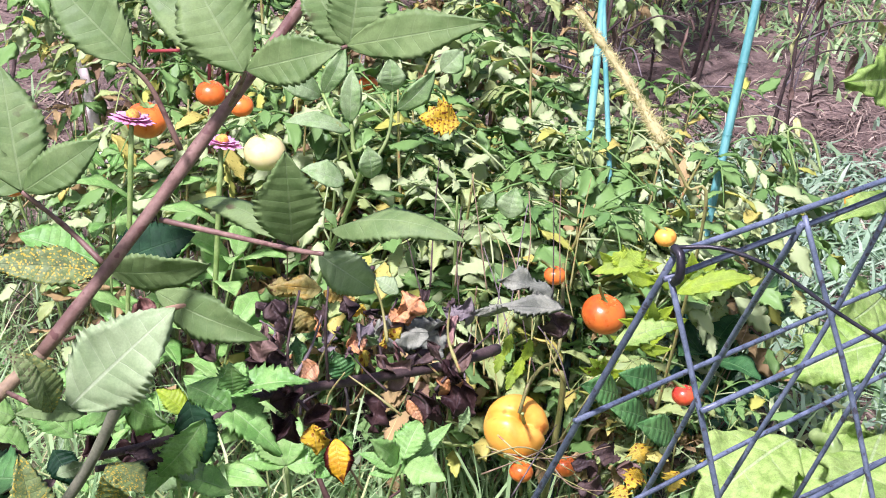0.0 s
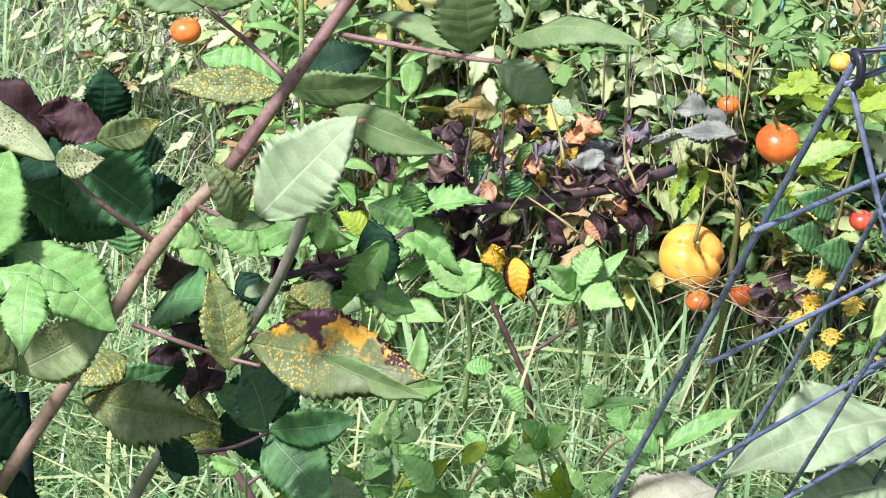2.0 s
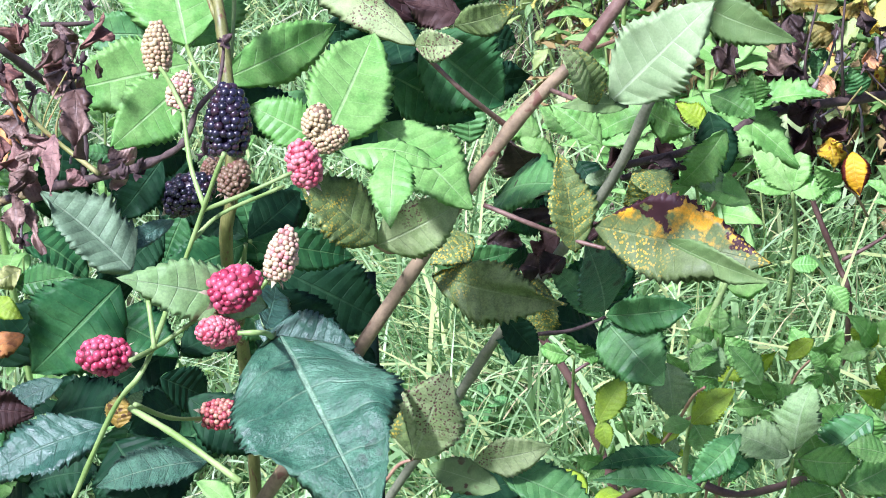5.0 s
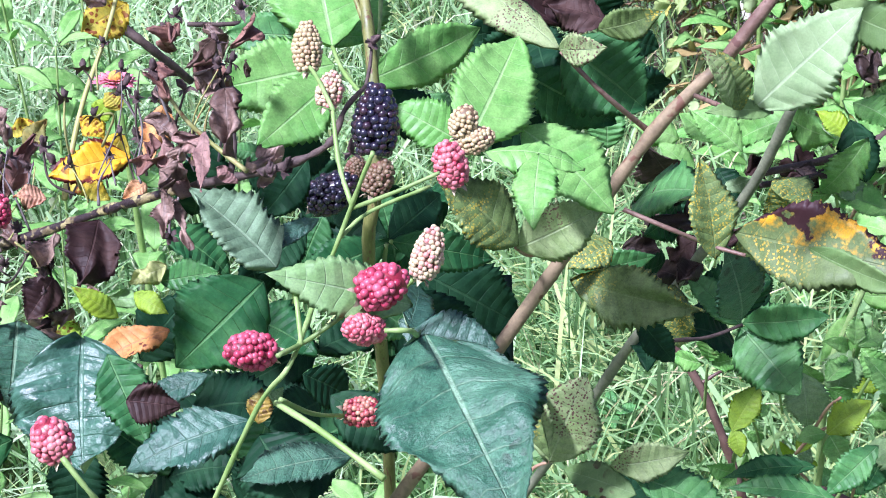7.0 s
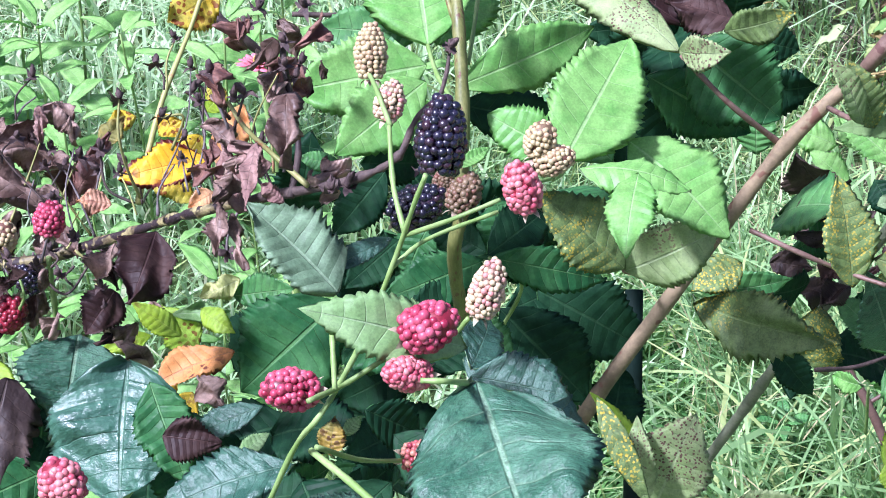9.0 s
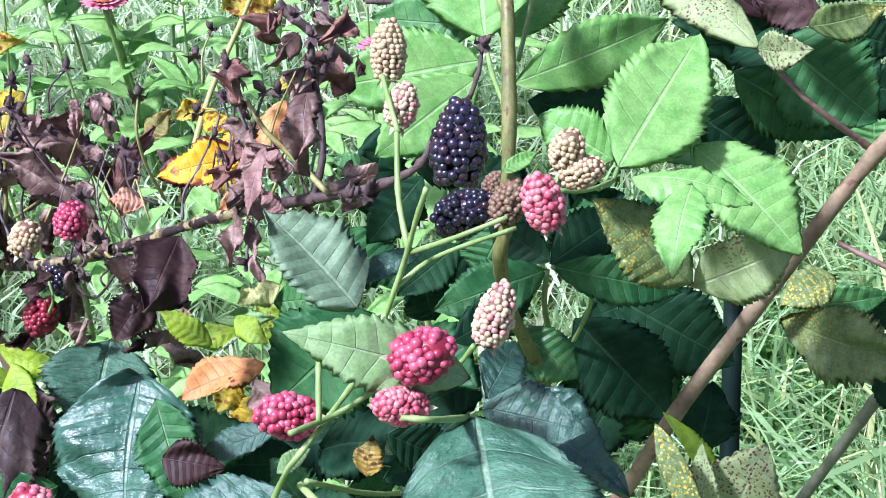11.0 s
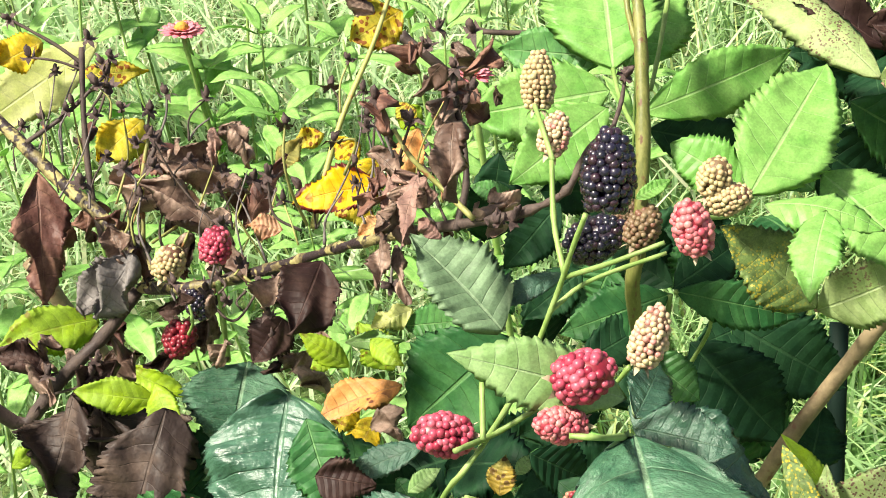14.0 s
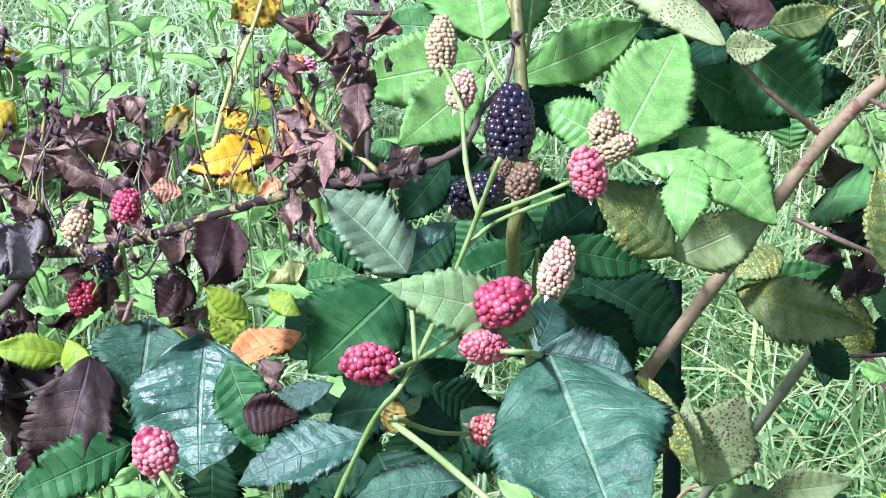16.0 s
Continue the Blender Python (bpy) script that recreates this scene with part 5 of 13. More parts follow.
cane(vine, "tan", [(0.7681, 1.5983, 0.3793), (0.7901, 1.5673, 0.3571), (0.8313, 1.5607, 0.3514)], 0.0010, 0.0006, name="stem", sides=5)
cane(vine, "gold", [(0.7910, 1.6146, 0.4305), (0.8200, 1.6073, 0.4620), (0.8376, 1.6159, 0.4692)], 0.0010, 0.0006, name="stem", sides=5)
cane(vine, "tan", [(0.7199, 1.6137, 0.3735), (0.7776, 1.5832, 0.3799), (0.8325, 1.5802, 0.3923)], 0.0010, 0.0006, name="stem", sides=5)
leaf(vine, "frost", (0.7365, 1.5302, 0.5762), (0.6553, 1.5553, 0.5644), (-0.26, -0.51, 0.82), 0.0200, 0.18, 0.08, crumple=0.35, ragged=0.2, tooth=0.3)
leaf(vine, "frost", (0.7345, 1.5561, 0.5796), (0.6848, 1.5779, 0.5854), (-0.26, -0.51, 0.82), 0.0264, 0.18, 0.08, crumple=0.35, ragged=0.2, tooth=0.3)
leaf(vine, "umber", (0.7383, 1.5363, 0.5420), (0.7317, 1.5524, 0.5697), (-0.03, -0.75, 0.66), 0.0264, 0.18, 0.08, crumple=0.2)
leaf(vine, "lime", (0.7030, 1.5686, 0.5326), (0.6953, 1.5612, 0.5115), (-0.02, -0.69, 0.73), 0.0118, 0.18, 0.08, teeth=4, tooth=0.5, rows=24)
leaf(vine, "lime", (0.7125, 1.5562, 0.5145), (0.7048, 1.5488, 0.4934), (-0.02, -0.69, 0.73), 0.0118, 0.18, 0.08, teeth=4, tooth=0.5, rows=24)
leaf(vine, "lime", (0.6950, 1.5642, 0.5172), (0.6873, 1.5567, 0.4961), (-0.02, -0.69, 0.73), 0.0118, 0.18, 0.08, teeth=4, tooth=0.5, rows=24)
leaf(vine, "lime", (0.7206, 1.5607, 0.5299), (0.7129, 1.5533, 0.5088), (-0.02, -0.69, 0.73), 0.0118, 0.18, 0.08, teeth=4, tooth=0.5, rows=24)
leaf(vine, "lime", (0.7046, 1.5540, 0.5040), (0.6969, 1.5466, 0.4829), (-0.02, -0.69, 0.73), 0.0118, 0.18, 0.08, teeth=4, tooth=0.5, rows=24)
leaf(vine, "umber", (0.8022, 1.6005, 0.3622), (0.8279, 1.5888, 0.3582), (-0.23, -0.39, 0.89), 0.0229, 0.18, 0.08, crumple=0.3, ragged=0.2)
leaf(vine, "umber", (0.8242, 1.5985, 0.3752), (0.8499, 1.5868, 0.3711), (-0.23, -0.39, 0.89), 0.0229, 0.18, 0.08, crumple=0.3, ragged=0.2)
leaf(vine, "brown", (0.8453, 1.5842, 0.3623), (0.8711, 1.5725, 0.3583), (-0.23, -0.39, 0.89), 0.0229, 0.18, 0.08, crumple=0.3, ragged=0.2)
leaf(vine, "umber", (0.8069, 1.5889, 0.3423), (0.8327, 1.5772, 0.3382), (-0.23, -0.39, 0.89), 0.0229, 0.18, 0.08, crumple=0.3, ragged=0.2)
tomato("orange", 0.914, 1.810, 0.419, 0.0249, "smooth orange-red tomato hanging on the plant", lean=(0.1, -0.2, 1))
tomato("orange", 0.515, 2.076, 0.579, 0.0171, "orange tomato hanging in the red support")
tomato("orange", 0.547, 2.060, 0.570, 0.0145, "orange-red tomato hanging in the red support")
tomato("orange", 0.455, 2.130, 0.525, 0.0246, "cracked orange tomato behind pink zinnias", ribs=0.08)
tomato("cream", 0.559, 1.984, 0.545, 0.0235, "unripe cream-coloured tomato on the plant")
tomato("orange", 0.324, 2.283, 0.381, 0.0193, "orange tomato low among dry stems")
tomato("orange", 0.770, 2.298, 0.504, 0.0129, "small orange tomato deep in the foliage")
tomato("gold", 0.910, 1.690, 0.570, 0.0115, "small peach-orange tomato beside the wire cage")
tomato("orange", 0.820, 1.748, 0.501, 0.0118, "small orange tomato half hidden by leaves")
tomato("orange", 0.764, 1.633, 0.335, 0.0125, "orange tomato lying low under dry stems")
tomato("orange", 0.812, 1.633, 0.338, 0.0125, "orange tomato lying low under dry stems")
tomato("red", 0.901, 1.575, 0.450, 0.0123, "small dark red tomato behind the wire cage")
tomato("gold", 1.250, 1.889, 0.513, 0.0106, "small yellow tomato at the bare soil")
pepper = thing("pepper_plant", 0.620, 2.200, 0, "pepper plant with broad upright pale green leaves", "pepper plant")
leaf(pepper, "pepper", (0.6400, 1.9436, 0.5950), (0.6388, 1.9514, 0.6566), (-0.28, -0.95, 0.11), 0.0281, 0.25, 0.12, teeth=5, tooth=0.04, rows=24, half=4)
leaf(pepper, "pepper", (0.6174, 1.9836, 0.6111), (0.5514, 1.9749, 0.6392), (0.31, -0.82, 0.48), 0.0327, 0.25, 0.12, teeth=5, tooth=0.04, rows=24, half=4)
leaf(pepper, "pepper", (0.6187, 1.9843, 0.6135), (0.6383, 1.9816, 0.6695), (-0.21, -0.98, 0.03), 0.0263, 0.25, 0.12, teeth=5, tooth=0.04, rows=24, half=4)
leaf(pepper, "pepper", (0.6917, 1.9626, 0.6239), (0.6830, 1.9624, 0.6642), (-0.23, -0.97, -0.05), 0.0308, 0.25, 0.12, teeth=5, tooth=0.04, rows=24, half=4)
leaf(pepper, "pepper", (0.6408, 1.9398, 0.5880), (0.5619, 1.9292, 0.6027), (0.22, -0.57, 0.79), 0.0252, 0.25, 0.12, teeth=5, tooth=0.04, rows=24, half=4)
leaf(pepper, "pepper", (0.6552, 1.8926, 0.5515), (0.6461, 1.8921, 0.5908), (-0.04, -1.00, -0.02), 0.0306, 0.25, 0.12, teeth=5, tooth=0.04, rows=24, half=4)
leaf(pepper, "pepper", (0.6878, 1.9347, 0.6124), (0.7299, 1.9420, 0.6580), (0.12, -0.99, 0.05), 0.0283, 0.25, 0.12, teeth=5, tooth=0.04, rows=24, half=4)
leaf(pepper, "pepper", (0.6275, 1.8986, 0.5430), (0.5771, 1.9017, 0.5590), (0.18, -0.68, 0.71), 0.0320, 0.25, 0.12, teeth=5, tooth=0.04, rows=24, half=4)
leaf(pepper, "pepper", (0.7746, 1.7882, 0.5487), (0.7806, 1.7920, 0.5841), (-0.40, -0.90, 0.16), 0.0306, 0.25, 0.12, teeth=5, tooth=0.04, rows=24, half=4)
leaf(pepper, "pepper", (0.7470, 1.8021, 0.5561), (0.7582, 1.7969, 0.5774), (-0.27, -0.96, -0.10), 0.0213, 0.25, 0.12, teeth=5, tooth=0.04, rows=24, half=4)
leaf(pepper, "pepper", (0.8319, 1.8153, 0.5744), (0.8475, 1.8003, 0.6030), (-0.43, -0.88, -0.22), 0.0254, 0.25, 0.12, teeth=5, tooth=0.04, rows=24, half=4)
leaf(pepper, "pepper", (0.7616, 2.0104, 0.6298), (0.7865, 2.0140, 0.6553), (-0.15, -0.95, 0.28), 0.0297, 0.25, 0.12, teeth=5, tooth=0.04, rows=24, half=4)
leaf(pepper, "pepper", (0.6120, 2.0629, 0.6242), (0.5767, 2.0824, 0.6372), (-0.27, -0.82, 0.51), 0.0259, 0.25, 0.12, teeth=5, tooth=0.04, rows=24, half=4)
leaf(pepper, "yellow", (0.7473, 1.8909, 0.6159), (0.6982, 1.8893, 0.6234), (0.12, -0.78, 0.61), 0.0398, 0.20, 0.10, teeth=5, tooth=0.35, crumple=0.12)
cane(pepper, "green", [(0.6414, 1.9465, 0.6017), (0.6458, 1.9385, 0.5655), (0.6542, 1.9388, 0.5253), (0.6200, 2.2000, 0.0000)], 0.0022, 0.0032, name='stem')
cane(pepper, "green", [(0.6187, 1.9843, 0.6135), (0.6373, 1.9439, 0.5700), (0.6532, 1.9418, 0.5307)], 0.0016, 0.002, name='stem')
cane(pepper, "green", [(0.6917, 1.9626, 0.6239), (0.6840, 1.9418, 0.5768), (0.6542, 1.9388, 0.5253)], 0.0016, 0.002, name='stem')
zinnia(0.514, 2.002, 0.547, 0.0260, "pink", "magenta-pink zinnia flower on a pale stem")
zinnia(0.430, 2.089, 0.541, 0.0278, "pink", "pale magenta-pink zinnia in front of tomatoes")
zinnia(-0.739, 2.179, 0.308, 0.0288, "rose", "rose-pink zinnia above green foliage")
zinnia(-0.245, 1.555, 0.571, 0.0215, "rose", "rose-pink zinnia standing in the grass")
zinnia(-0.753, 2.224, 0.287, 0.0276, "rose", "rose-pink zinnia above green foliage")
squash = thing("squash_plant", 0.950, 1.450, 0, "squash plant with large pale green leaves in the cage", "squash plant")
leaf(squash, "squash", (0.8314, 1.2589, 0.5923), (0.7264, 1.2161, 0.5470), (-0.23, -0.39, 0.89), 0.0883, 0.10, 0.10, teeth=5, tooth=0.22, shape=-0.2, rows=50, half=6, wave=2.6)
leaf(squash, "squash", (0.8377, 1.2539, 0.5868), (0.7801, 1.1529, 0.5310), (-0.27, -0.34, 0.90), 0.0918, 0.10, 0.10, teeth=5, tooth=0.22, shape=-0.2, rows=50, half=6, wave=2.6)
leaf(squash, "squash", (0.9575, 1.3481, 0.6280), (0.8729, 1.3592, 0.5879), (-0.43, -0.46, 0.78), 0.0716, 0.10, 0.10, teeth=5, tooth=0.22, shape=-0.2, rows=50, half=6, wave=2.6)
leaf(squash, "squash", (1.0125, 1.4430, 0.6229), (0.8971, 1.3648, 0.6168), (0.39, -0.63, 0.67), 0.0575, 0.10, 0.10, teeth=5, tooth=0.22, shape=-0.2, rows=50, half=6, wave=2.6)
leaf(squash, "squash", (0.9014, 1.2391, 0.6043), (0.8205, 1.1343, 0.5705), (-0.25, -0.12, 0.96), 0.0792, 0.10, 0.10, teeth=5, tooth=0.22, shape=-0.2, rows=50, half=6, wave=2.6)
leaf(squash, "squash", (0.8849, 1.5800, 0.5670), (0.9136, 1.5272, 0.6004), (-0.90, -0.41, 0.13), 0.0327, 0.10, 0.10, teeth=5, tooth=0.22, shape=-0.2, rows=50, half=6, wave=2.6)
leaf(squash, "squash", (1.3020, 1.9381, 0.6486), (1.1933, 1.8712, 0.6701), (0.54, -0.77, 0.34), 0.0734, 0.10, 0.10, teeth=5, tooth=0.22, shape=-0.2, rows=50, half=6, wave=2.6)
leaf(squash, "squash", (1.1340, 1.6367, 0.6288), (1.0166, 1.5657, 0.6356), (0.23, -0.29, 0.93), 0.0398, 0.10, 0.10, teeth=5, tooth=0.22, shape=-0.2, rows=50, half=6, wave=2.6)
leaf(squash, "squash", (0.8586, 1.2645, 0.5764), (0.9119, 1.2520, 0.5908), (-0.28, -0.94, 0.21), 0.0610, 0.10, 0.10, teeth=5, tooth=0.22, shape=-0.2, rows=50, half=6, wave=2.6)
leaf(squash, "bleach", (0.5384, 1.0580, 0.5403), (0.4518, 1.0596, 0.5132), (-0.02, -0.41, 0.91), 0.0444, 0.25, 0.08, teeth=9, wave=2.0, shape=-0.2)
cane(squash, "green", [(0.8490, 1.2555, 0.5984), (0.8560, 1.2306, 0.5539), (0.9500, 1.4500, 0.0000)], 0.006, 0.007, name='stem')
cane(squash, "green", [(1.2164, 1.9144, 0.5384), (1.2055, 1.9386, 0.5786), (1.1805, 1.9479, 0.5787), (1.1882, 1.9232, 0.5352)], 0.0018, 0.0012, name='tendril')
leaf(squash, "lime", (0.8285, 1.6049, 0.5753), (0.7931, 1.5963, 0.6025), (-0.00, -0.95, -0.30), 0.0170, 0.20, 0.10, teeth=6, tooth=0.3, rows=28)
leaf(squash, "lime", (0.8285, 1.6049, 0.5753), (0.8146, 1.5925, 0.6108), (0.05, -0.95, -0.31), 0.0167, 0.20, 0.10, teeth=6, tooth=0.3, rows=28)
leaf(squash, "lime", (0.8285, 1.6049, 0.5753), (0.8368, 1.5836, 0.6094), (-0.70, -0.67, -0.25), 0.0161, 0.20, 0.10, teeth=6, tooth=0.3, rows=28)
leaf(squash, "lime", (0.8285, 1.6049, 0.5753), (0.8504, 1.5733, 0.5988), (-0.87, -0.42, 0.25), 0.0162, 0.20, 0.10, teeth=6, tooth=0.3, rows=28)
leaf(squash, "lime", (0.8285, 1.6049, 0.5753), (0.8495, 1.5659, 0.5834), (-0.87, -0.49, -0.10), 0.0182, 0.20, 0.10, teeth=6, tooth=0.3, rows=28)
leaf(squash, "lime", (0.8903, 1.5807, 0.5725), (0.8376, 1.5720, 0.5868), (0.16, -0.99, -0.02), 0.0195, 0.20, 0.10, teeth=6, tooth=0.3, rows=28)
leaf(squash, "lime", (0.8903, 1.5807, 0.5725), (0.8525, 1.5747, 0.6031), (0.31, -0.93, 0.19), 0.0192, 0.20, 0.10, teeth=6, tooth=0.3, rows=28)
leaf(squash, "lime", (0.8903, 1.5807, 0.5725), (0.8777, 1.5697, 0.6118), (-0.26, -0.90, -0.34), 0.0184, 0.20, 0.10, teeth=6, tooth=0.3, rows=28)
leaf(squash, "lime", (0.8903, 1.5807, 0.5725), (0.9026, 1.5592, 0.6091), (-0.84, -0.54, -0.03), 0.0186, 0.20, 0.10, teeth=6, tooth=0.3, rows=28)
leaf(squash, "lime", (0.8903, 1.5807, 0.5725), (0.9167, 1.5475, 0.5962), (-0.67, -0.70, -0.24), 0.0208, 0.20, 0.10, teeth=6, tooth=0.3, rows=28)
leaf(squash, "lime", (0.8526, 1.5741, 0.5316), (0.8079, 1.5626, 0.5461), (0.24, -0.97, -0.02), 0.0158, 0.20, 0.10, teeth=6, tooth=0.3, rows=28)
leaf(squash, "lime", (0.8526, 1.5741, 0.5316), (0.8200, 1.5648, 0.5594), (0.39, -0.91, 0.15), 0.0156, 0.20, 0.10, teeth=6, tooth=0.3, rows=28)
leaf(squash, "lime", (0.8526, 1.5741, 0.5316), (0.8404, 1.5608, 0.5664), (-0.22, -0.88, -0.42), 0.0149, 0.20, 0.10, teeth=6, tooth=0.3, rows=28)
leaf(squash, "lime", (0.8526, 1.5741, 0.5316), (0.8606, 1.5522, 0.5643), (-0.87, -0.48, -0.11), 0.0151, 0.20, 0.10, teeth=6, tooth=0.3, rows=28)
leaf(squash, "lime", (0.8526, 1.5741, 0.5316), (0.8721, 1.5427, 0.5538), (-0.72, -0.64, -0.27), 0.0169, 0.20, 0.10, teeth=6, tooth=0.3, rows=28)
leaf(squash, "lime", (0.8388, 1.5686, 0.5105), (0.8005, 1.5578, 0.5312), (0.18, -0.97, -0.17), 0.0146, 0.20, 0.10, teeth=6, tooth=0.3, rows=28)
leaf(squash, "lime", (0.8388, 1.5686, 0.5105), (0.8161, 1.5572, 0.5414), (0.31, -0.94, -0.12), 0.0144, 0.20, 0.10, teeth=6, tooth=0.3, rows=28)
leaf(squash, "lime", (0.8388, 1.5686, 0.5105), (0.8359, 1.5513, 0.5442), (-0.51, -0.74, -0.43), 0.0138, 0.20, 0.10, teeth=6, tooth=0.3, rows=28)
leaf(squash, "lime", (0.8388, 1.5686, 0.5105), (0.8517, 1.5425, 0.5383), (-0.92, -0.39, 0.06), 0.0139, 0.20, 0.10, teeth=6, tooth=0.3, rows=28)
leaf(squash, "lime", (0.8388, 1.5686, 0.5105), (0.8569, 1.5346, 0.5264), (-0.83, -0.53, -0.19), 0.0156, 0.20, 0.10, teeth=6, tooth=0.3, rows=28)
leaf(squash, "lime", (0.8043, 1.5684, 0.4846), (0.7709, 1.5536, 0.5009), (0.36, -0.93, -0.11), 0.0109, 0.20, 0.10, teeth=6, tooth=0.3, rows=28)
leaf(squash, "lime", (0.8043, 1.5684, 0.4846), (0.7805, 1.5544, 0.5097), (0.49, -0.87, -0.02), 0.0108, 0.20, 0.10, teeth=6, tooth=0.3, rows=28)
leaf(squash, "lime", (0.8043, 1.5684, 0.4846), (0.7950, 1.5511, 0.5137), (-0.28, -0.78, -0.56), 0.0103, 0.20, 0.10, teeth=6, tooth=0.3, rows=28)
leaf(squash, "lime", (0.8043, 1.5684, 0.4846), (0.8084, 1.5448, 0.5112), (-0.92, -0.35, -0.17), 0.0104, 0.20, 0.10, teeth=6, tooth=0.3, rows=28)
leaf(squash, "lime", (0.8043, 1.5684, 0.4846), (0.8151, 1.5384, 0.5032), (-0.82, -0.49, -0.31), 0.0117, 0.20, 0.10, teeth=6, tooth=0.3, rows=28)
leaf(squash, "mid", (0.8232, 1.4970, 0.4737), (0.7683, 1.4730, 0.5027), (0.52, -0.78, 0.34), 0.0322, 0.10, 0.10)
leaf(squash, "mid", (0.7988, 1.5142, 0.4899), (0.7445, 1.4897, 0.5186), (0.53, -0.78, 0.33), 0.0321, 0.10, 0.10)
leaf(squash, "mid", (0.8479, 1.4822, 0.4622), (0.7923, 1.4585, 0.4916), (0.52, -0.78, 0.35), 0.0323, 0.10, 0.10)
leaf(squash, "mid", (0.8345, 1.5078, 0.5035), (0.7792, 1.4835, 0.5317), (0.52, -0.79, 0.33), 0.0322, 0.10, 0.10)
leaf(squash, "lime", (0.7163, 1.2884, 0.7153), (0.7757, 1.2749, 0.7337), (-0.23, -0.39, 0.89), 0.0232, 0.18, 0.08, teeth=6, tooth=0.25)
leaf(squash, "squash", (0.6890, 1.3261, 0.6510), (0.7395, 1.3170, 0.6716), (-0.25, -0.45, 0.86), 0.0239, 0.18, 0.08, teeth=6, tooth=0.25)
leaf(squash, "lime", (0.7275, 1.3611, 0.7043), (0.6811, 1.3729, 0.6924), (-0.26, -0.51, 0.82), 0.0168, 0.18, 0.08, teeth=5, tooth=0.4)
leaf(squash, "lime", (0.7099, 1.3667, 0.7022), (0.7212, 1.3678, 0.7132), (-0.28, -0.57, 0.78), 0.0186, 0.18, 0.08, teeth=5, tooth=0.4)
leaf(squash, "lime", (0.7077, 1.3674, 0.7019), (0.6992, 1.3749, 0.7105), (-0.28, -0.57, 0.78), 0.0158, 0.18, 0.08, teeth=5, tooth=0.4)
leaf(squash, "pale", (0.7684, 1.2115, 0.4728), (0.5835, 1.1491, 0.4804), (-0.07, -0.37, 0.93), 0.0847, 0.15, 0.08, teeth=6, tooth=0.14, shape=-0.2, half=7, wave=2.4)
leaf(squash, "pale", (0.7376, 1.1578, 0.4474), (0.6581, 1.1686, 0.4272), (-0.07, -0.37, 0.93), 0.0628, 0.18, 0.08, teeth=6, tooth=0.14, shape=-0.2, half=7, wave=2.4)
yweed = thing("weed", 0.950, 1.550, 0, "yellowed lobed weed leaves low behind the cage", "weed")
leaf(yweed, "yellow", (0.8330, 1.5288, 0.4268), (0.8317, 1.5018, 0.4189), (-0.49, -0.22, 0.84), 0.0219, 0.10, 0.10, teeth=4, tooth=0.6)
leaf(yweed, "yellow", (0.8347, 1.5173, 0.4050), (0.8154, 1.4960, 0.3953), (-0.00, -0.41, 0.91), 0.0220, 0.10, 0.10, teeth=4, tooth=0.6)
leaf(yweed, "yellow", (0.8709, 1.5047, 0.4067), (0.8538, 1.4828, 0.3972), (-0.06, -0.35, 0.93), 0.0220, 0.10, 0.10, teeth=4, tooth=0.6)
leaf(yweed, "yellow", (0.8160, 1.5158, 0.3882), (0.8123, 1.4897, 0.3805), (-0.41, -0.21, 0.89), 0.0220, 0.10, 0.10, teeth=4, tooth=0.6)
leaf(yweed, "yellow", (0.8465, 1.4989, 0.3770), (0.8374, 1.4746, 0.3688), (-0.26, -0.22, 0.94), 0.0220, 0.10, 0.10, teeth=4, tooth=0.6)
leaf(yweed, "yellow", (0.8354, 1.4926, 0.3562), (0.8263, 1.4683, 0.3482), (-0.25, -0.22, 0.94), 0.0220, 0.10, 0.10, teeth=4, tooth=0.6)
leaf(yweed, "yellow", (0.8999, 1.5018, 0.4221), (0.8902, 1.4774, 0.4134), (-0.28, -0.22, 0.93), 0.0220, 0.10, 0.10, teeth=4, tooth=0.6)
cane(yweed, "green", [(0.8438, 1.5424, 0.4149), (0.8493, 1.5110, 0.3563), (0.9500, 1.6000, 0.0000)], 0.002, 0.002, name='stem')
foxtail = thing("foxtail_grass", 1.000, 1.850, 0, "foxtail grass with one long fuzzy golden seed head", "grass")
foxtail_head(foxtail, (0.8834, 1.6776, 0.6788), (0.8040, 1.7629, 0.7916))
cane(foxtail, "gold", [(0.8834, 1.6776, 0.6788), (0.9122, 1.6692, 0.6360), (0.9376, 1.6674, 0.5798), (1.0000, 1.8500, 0.0000)], 0.0016, 0.0018, name='stalk')
plank((0.9105, 1.6356, 0.4939), (0.9360, 1.5194, 0.5166))
cane_a = thing("blackberry_cane", 0.000, 0.900, 0, "arching purple-brown blackberry cane with spotted leaves", "blackberry plant", "blackberry plants")
cane(cane_a, "living", [(0.3249, 0.9695, 1.0966), (0.3035, 0.9647, 1.0620), (0.2661, 0.9581, 1.0079), (0.2246, 0.9506, 0.9474), (0.1741, 0.9426, 0.8770)], 0.0033, 0.0038, thorns=7)
cane(cane_a, "tan", [(0.1741, 0.9426, 0.8770), (0.1362, 0.9401, 0.8351), (0.0861, 0.9307, 0.7608), (0.0473, 0.9232, 0.7028), (0.0220, 0.9169, 0.6596), (-0.0780, 0.9109, 0.4700), (-0.2200, 0.9000, -0.0200)], 0.0038, 0.0047, thorns=7, label='tan lower cane')
cane(cane_a, "living", [(0.2335, 0.9538, 0.9460), (0.2611, 0.9296, 0.9485), (0.2896, 0.8982, 0.9538), (0.3014, 0.8840, 0.9577)], 0.0016, 0.0012, name='petiole', thorns=2)
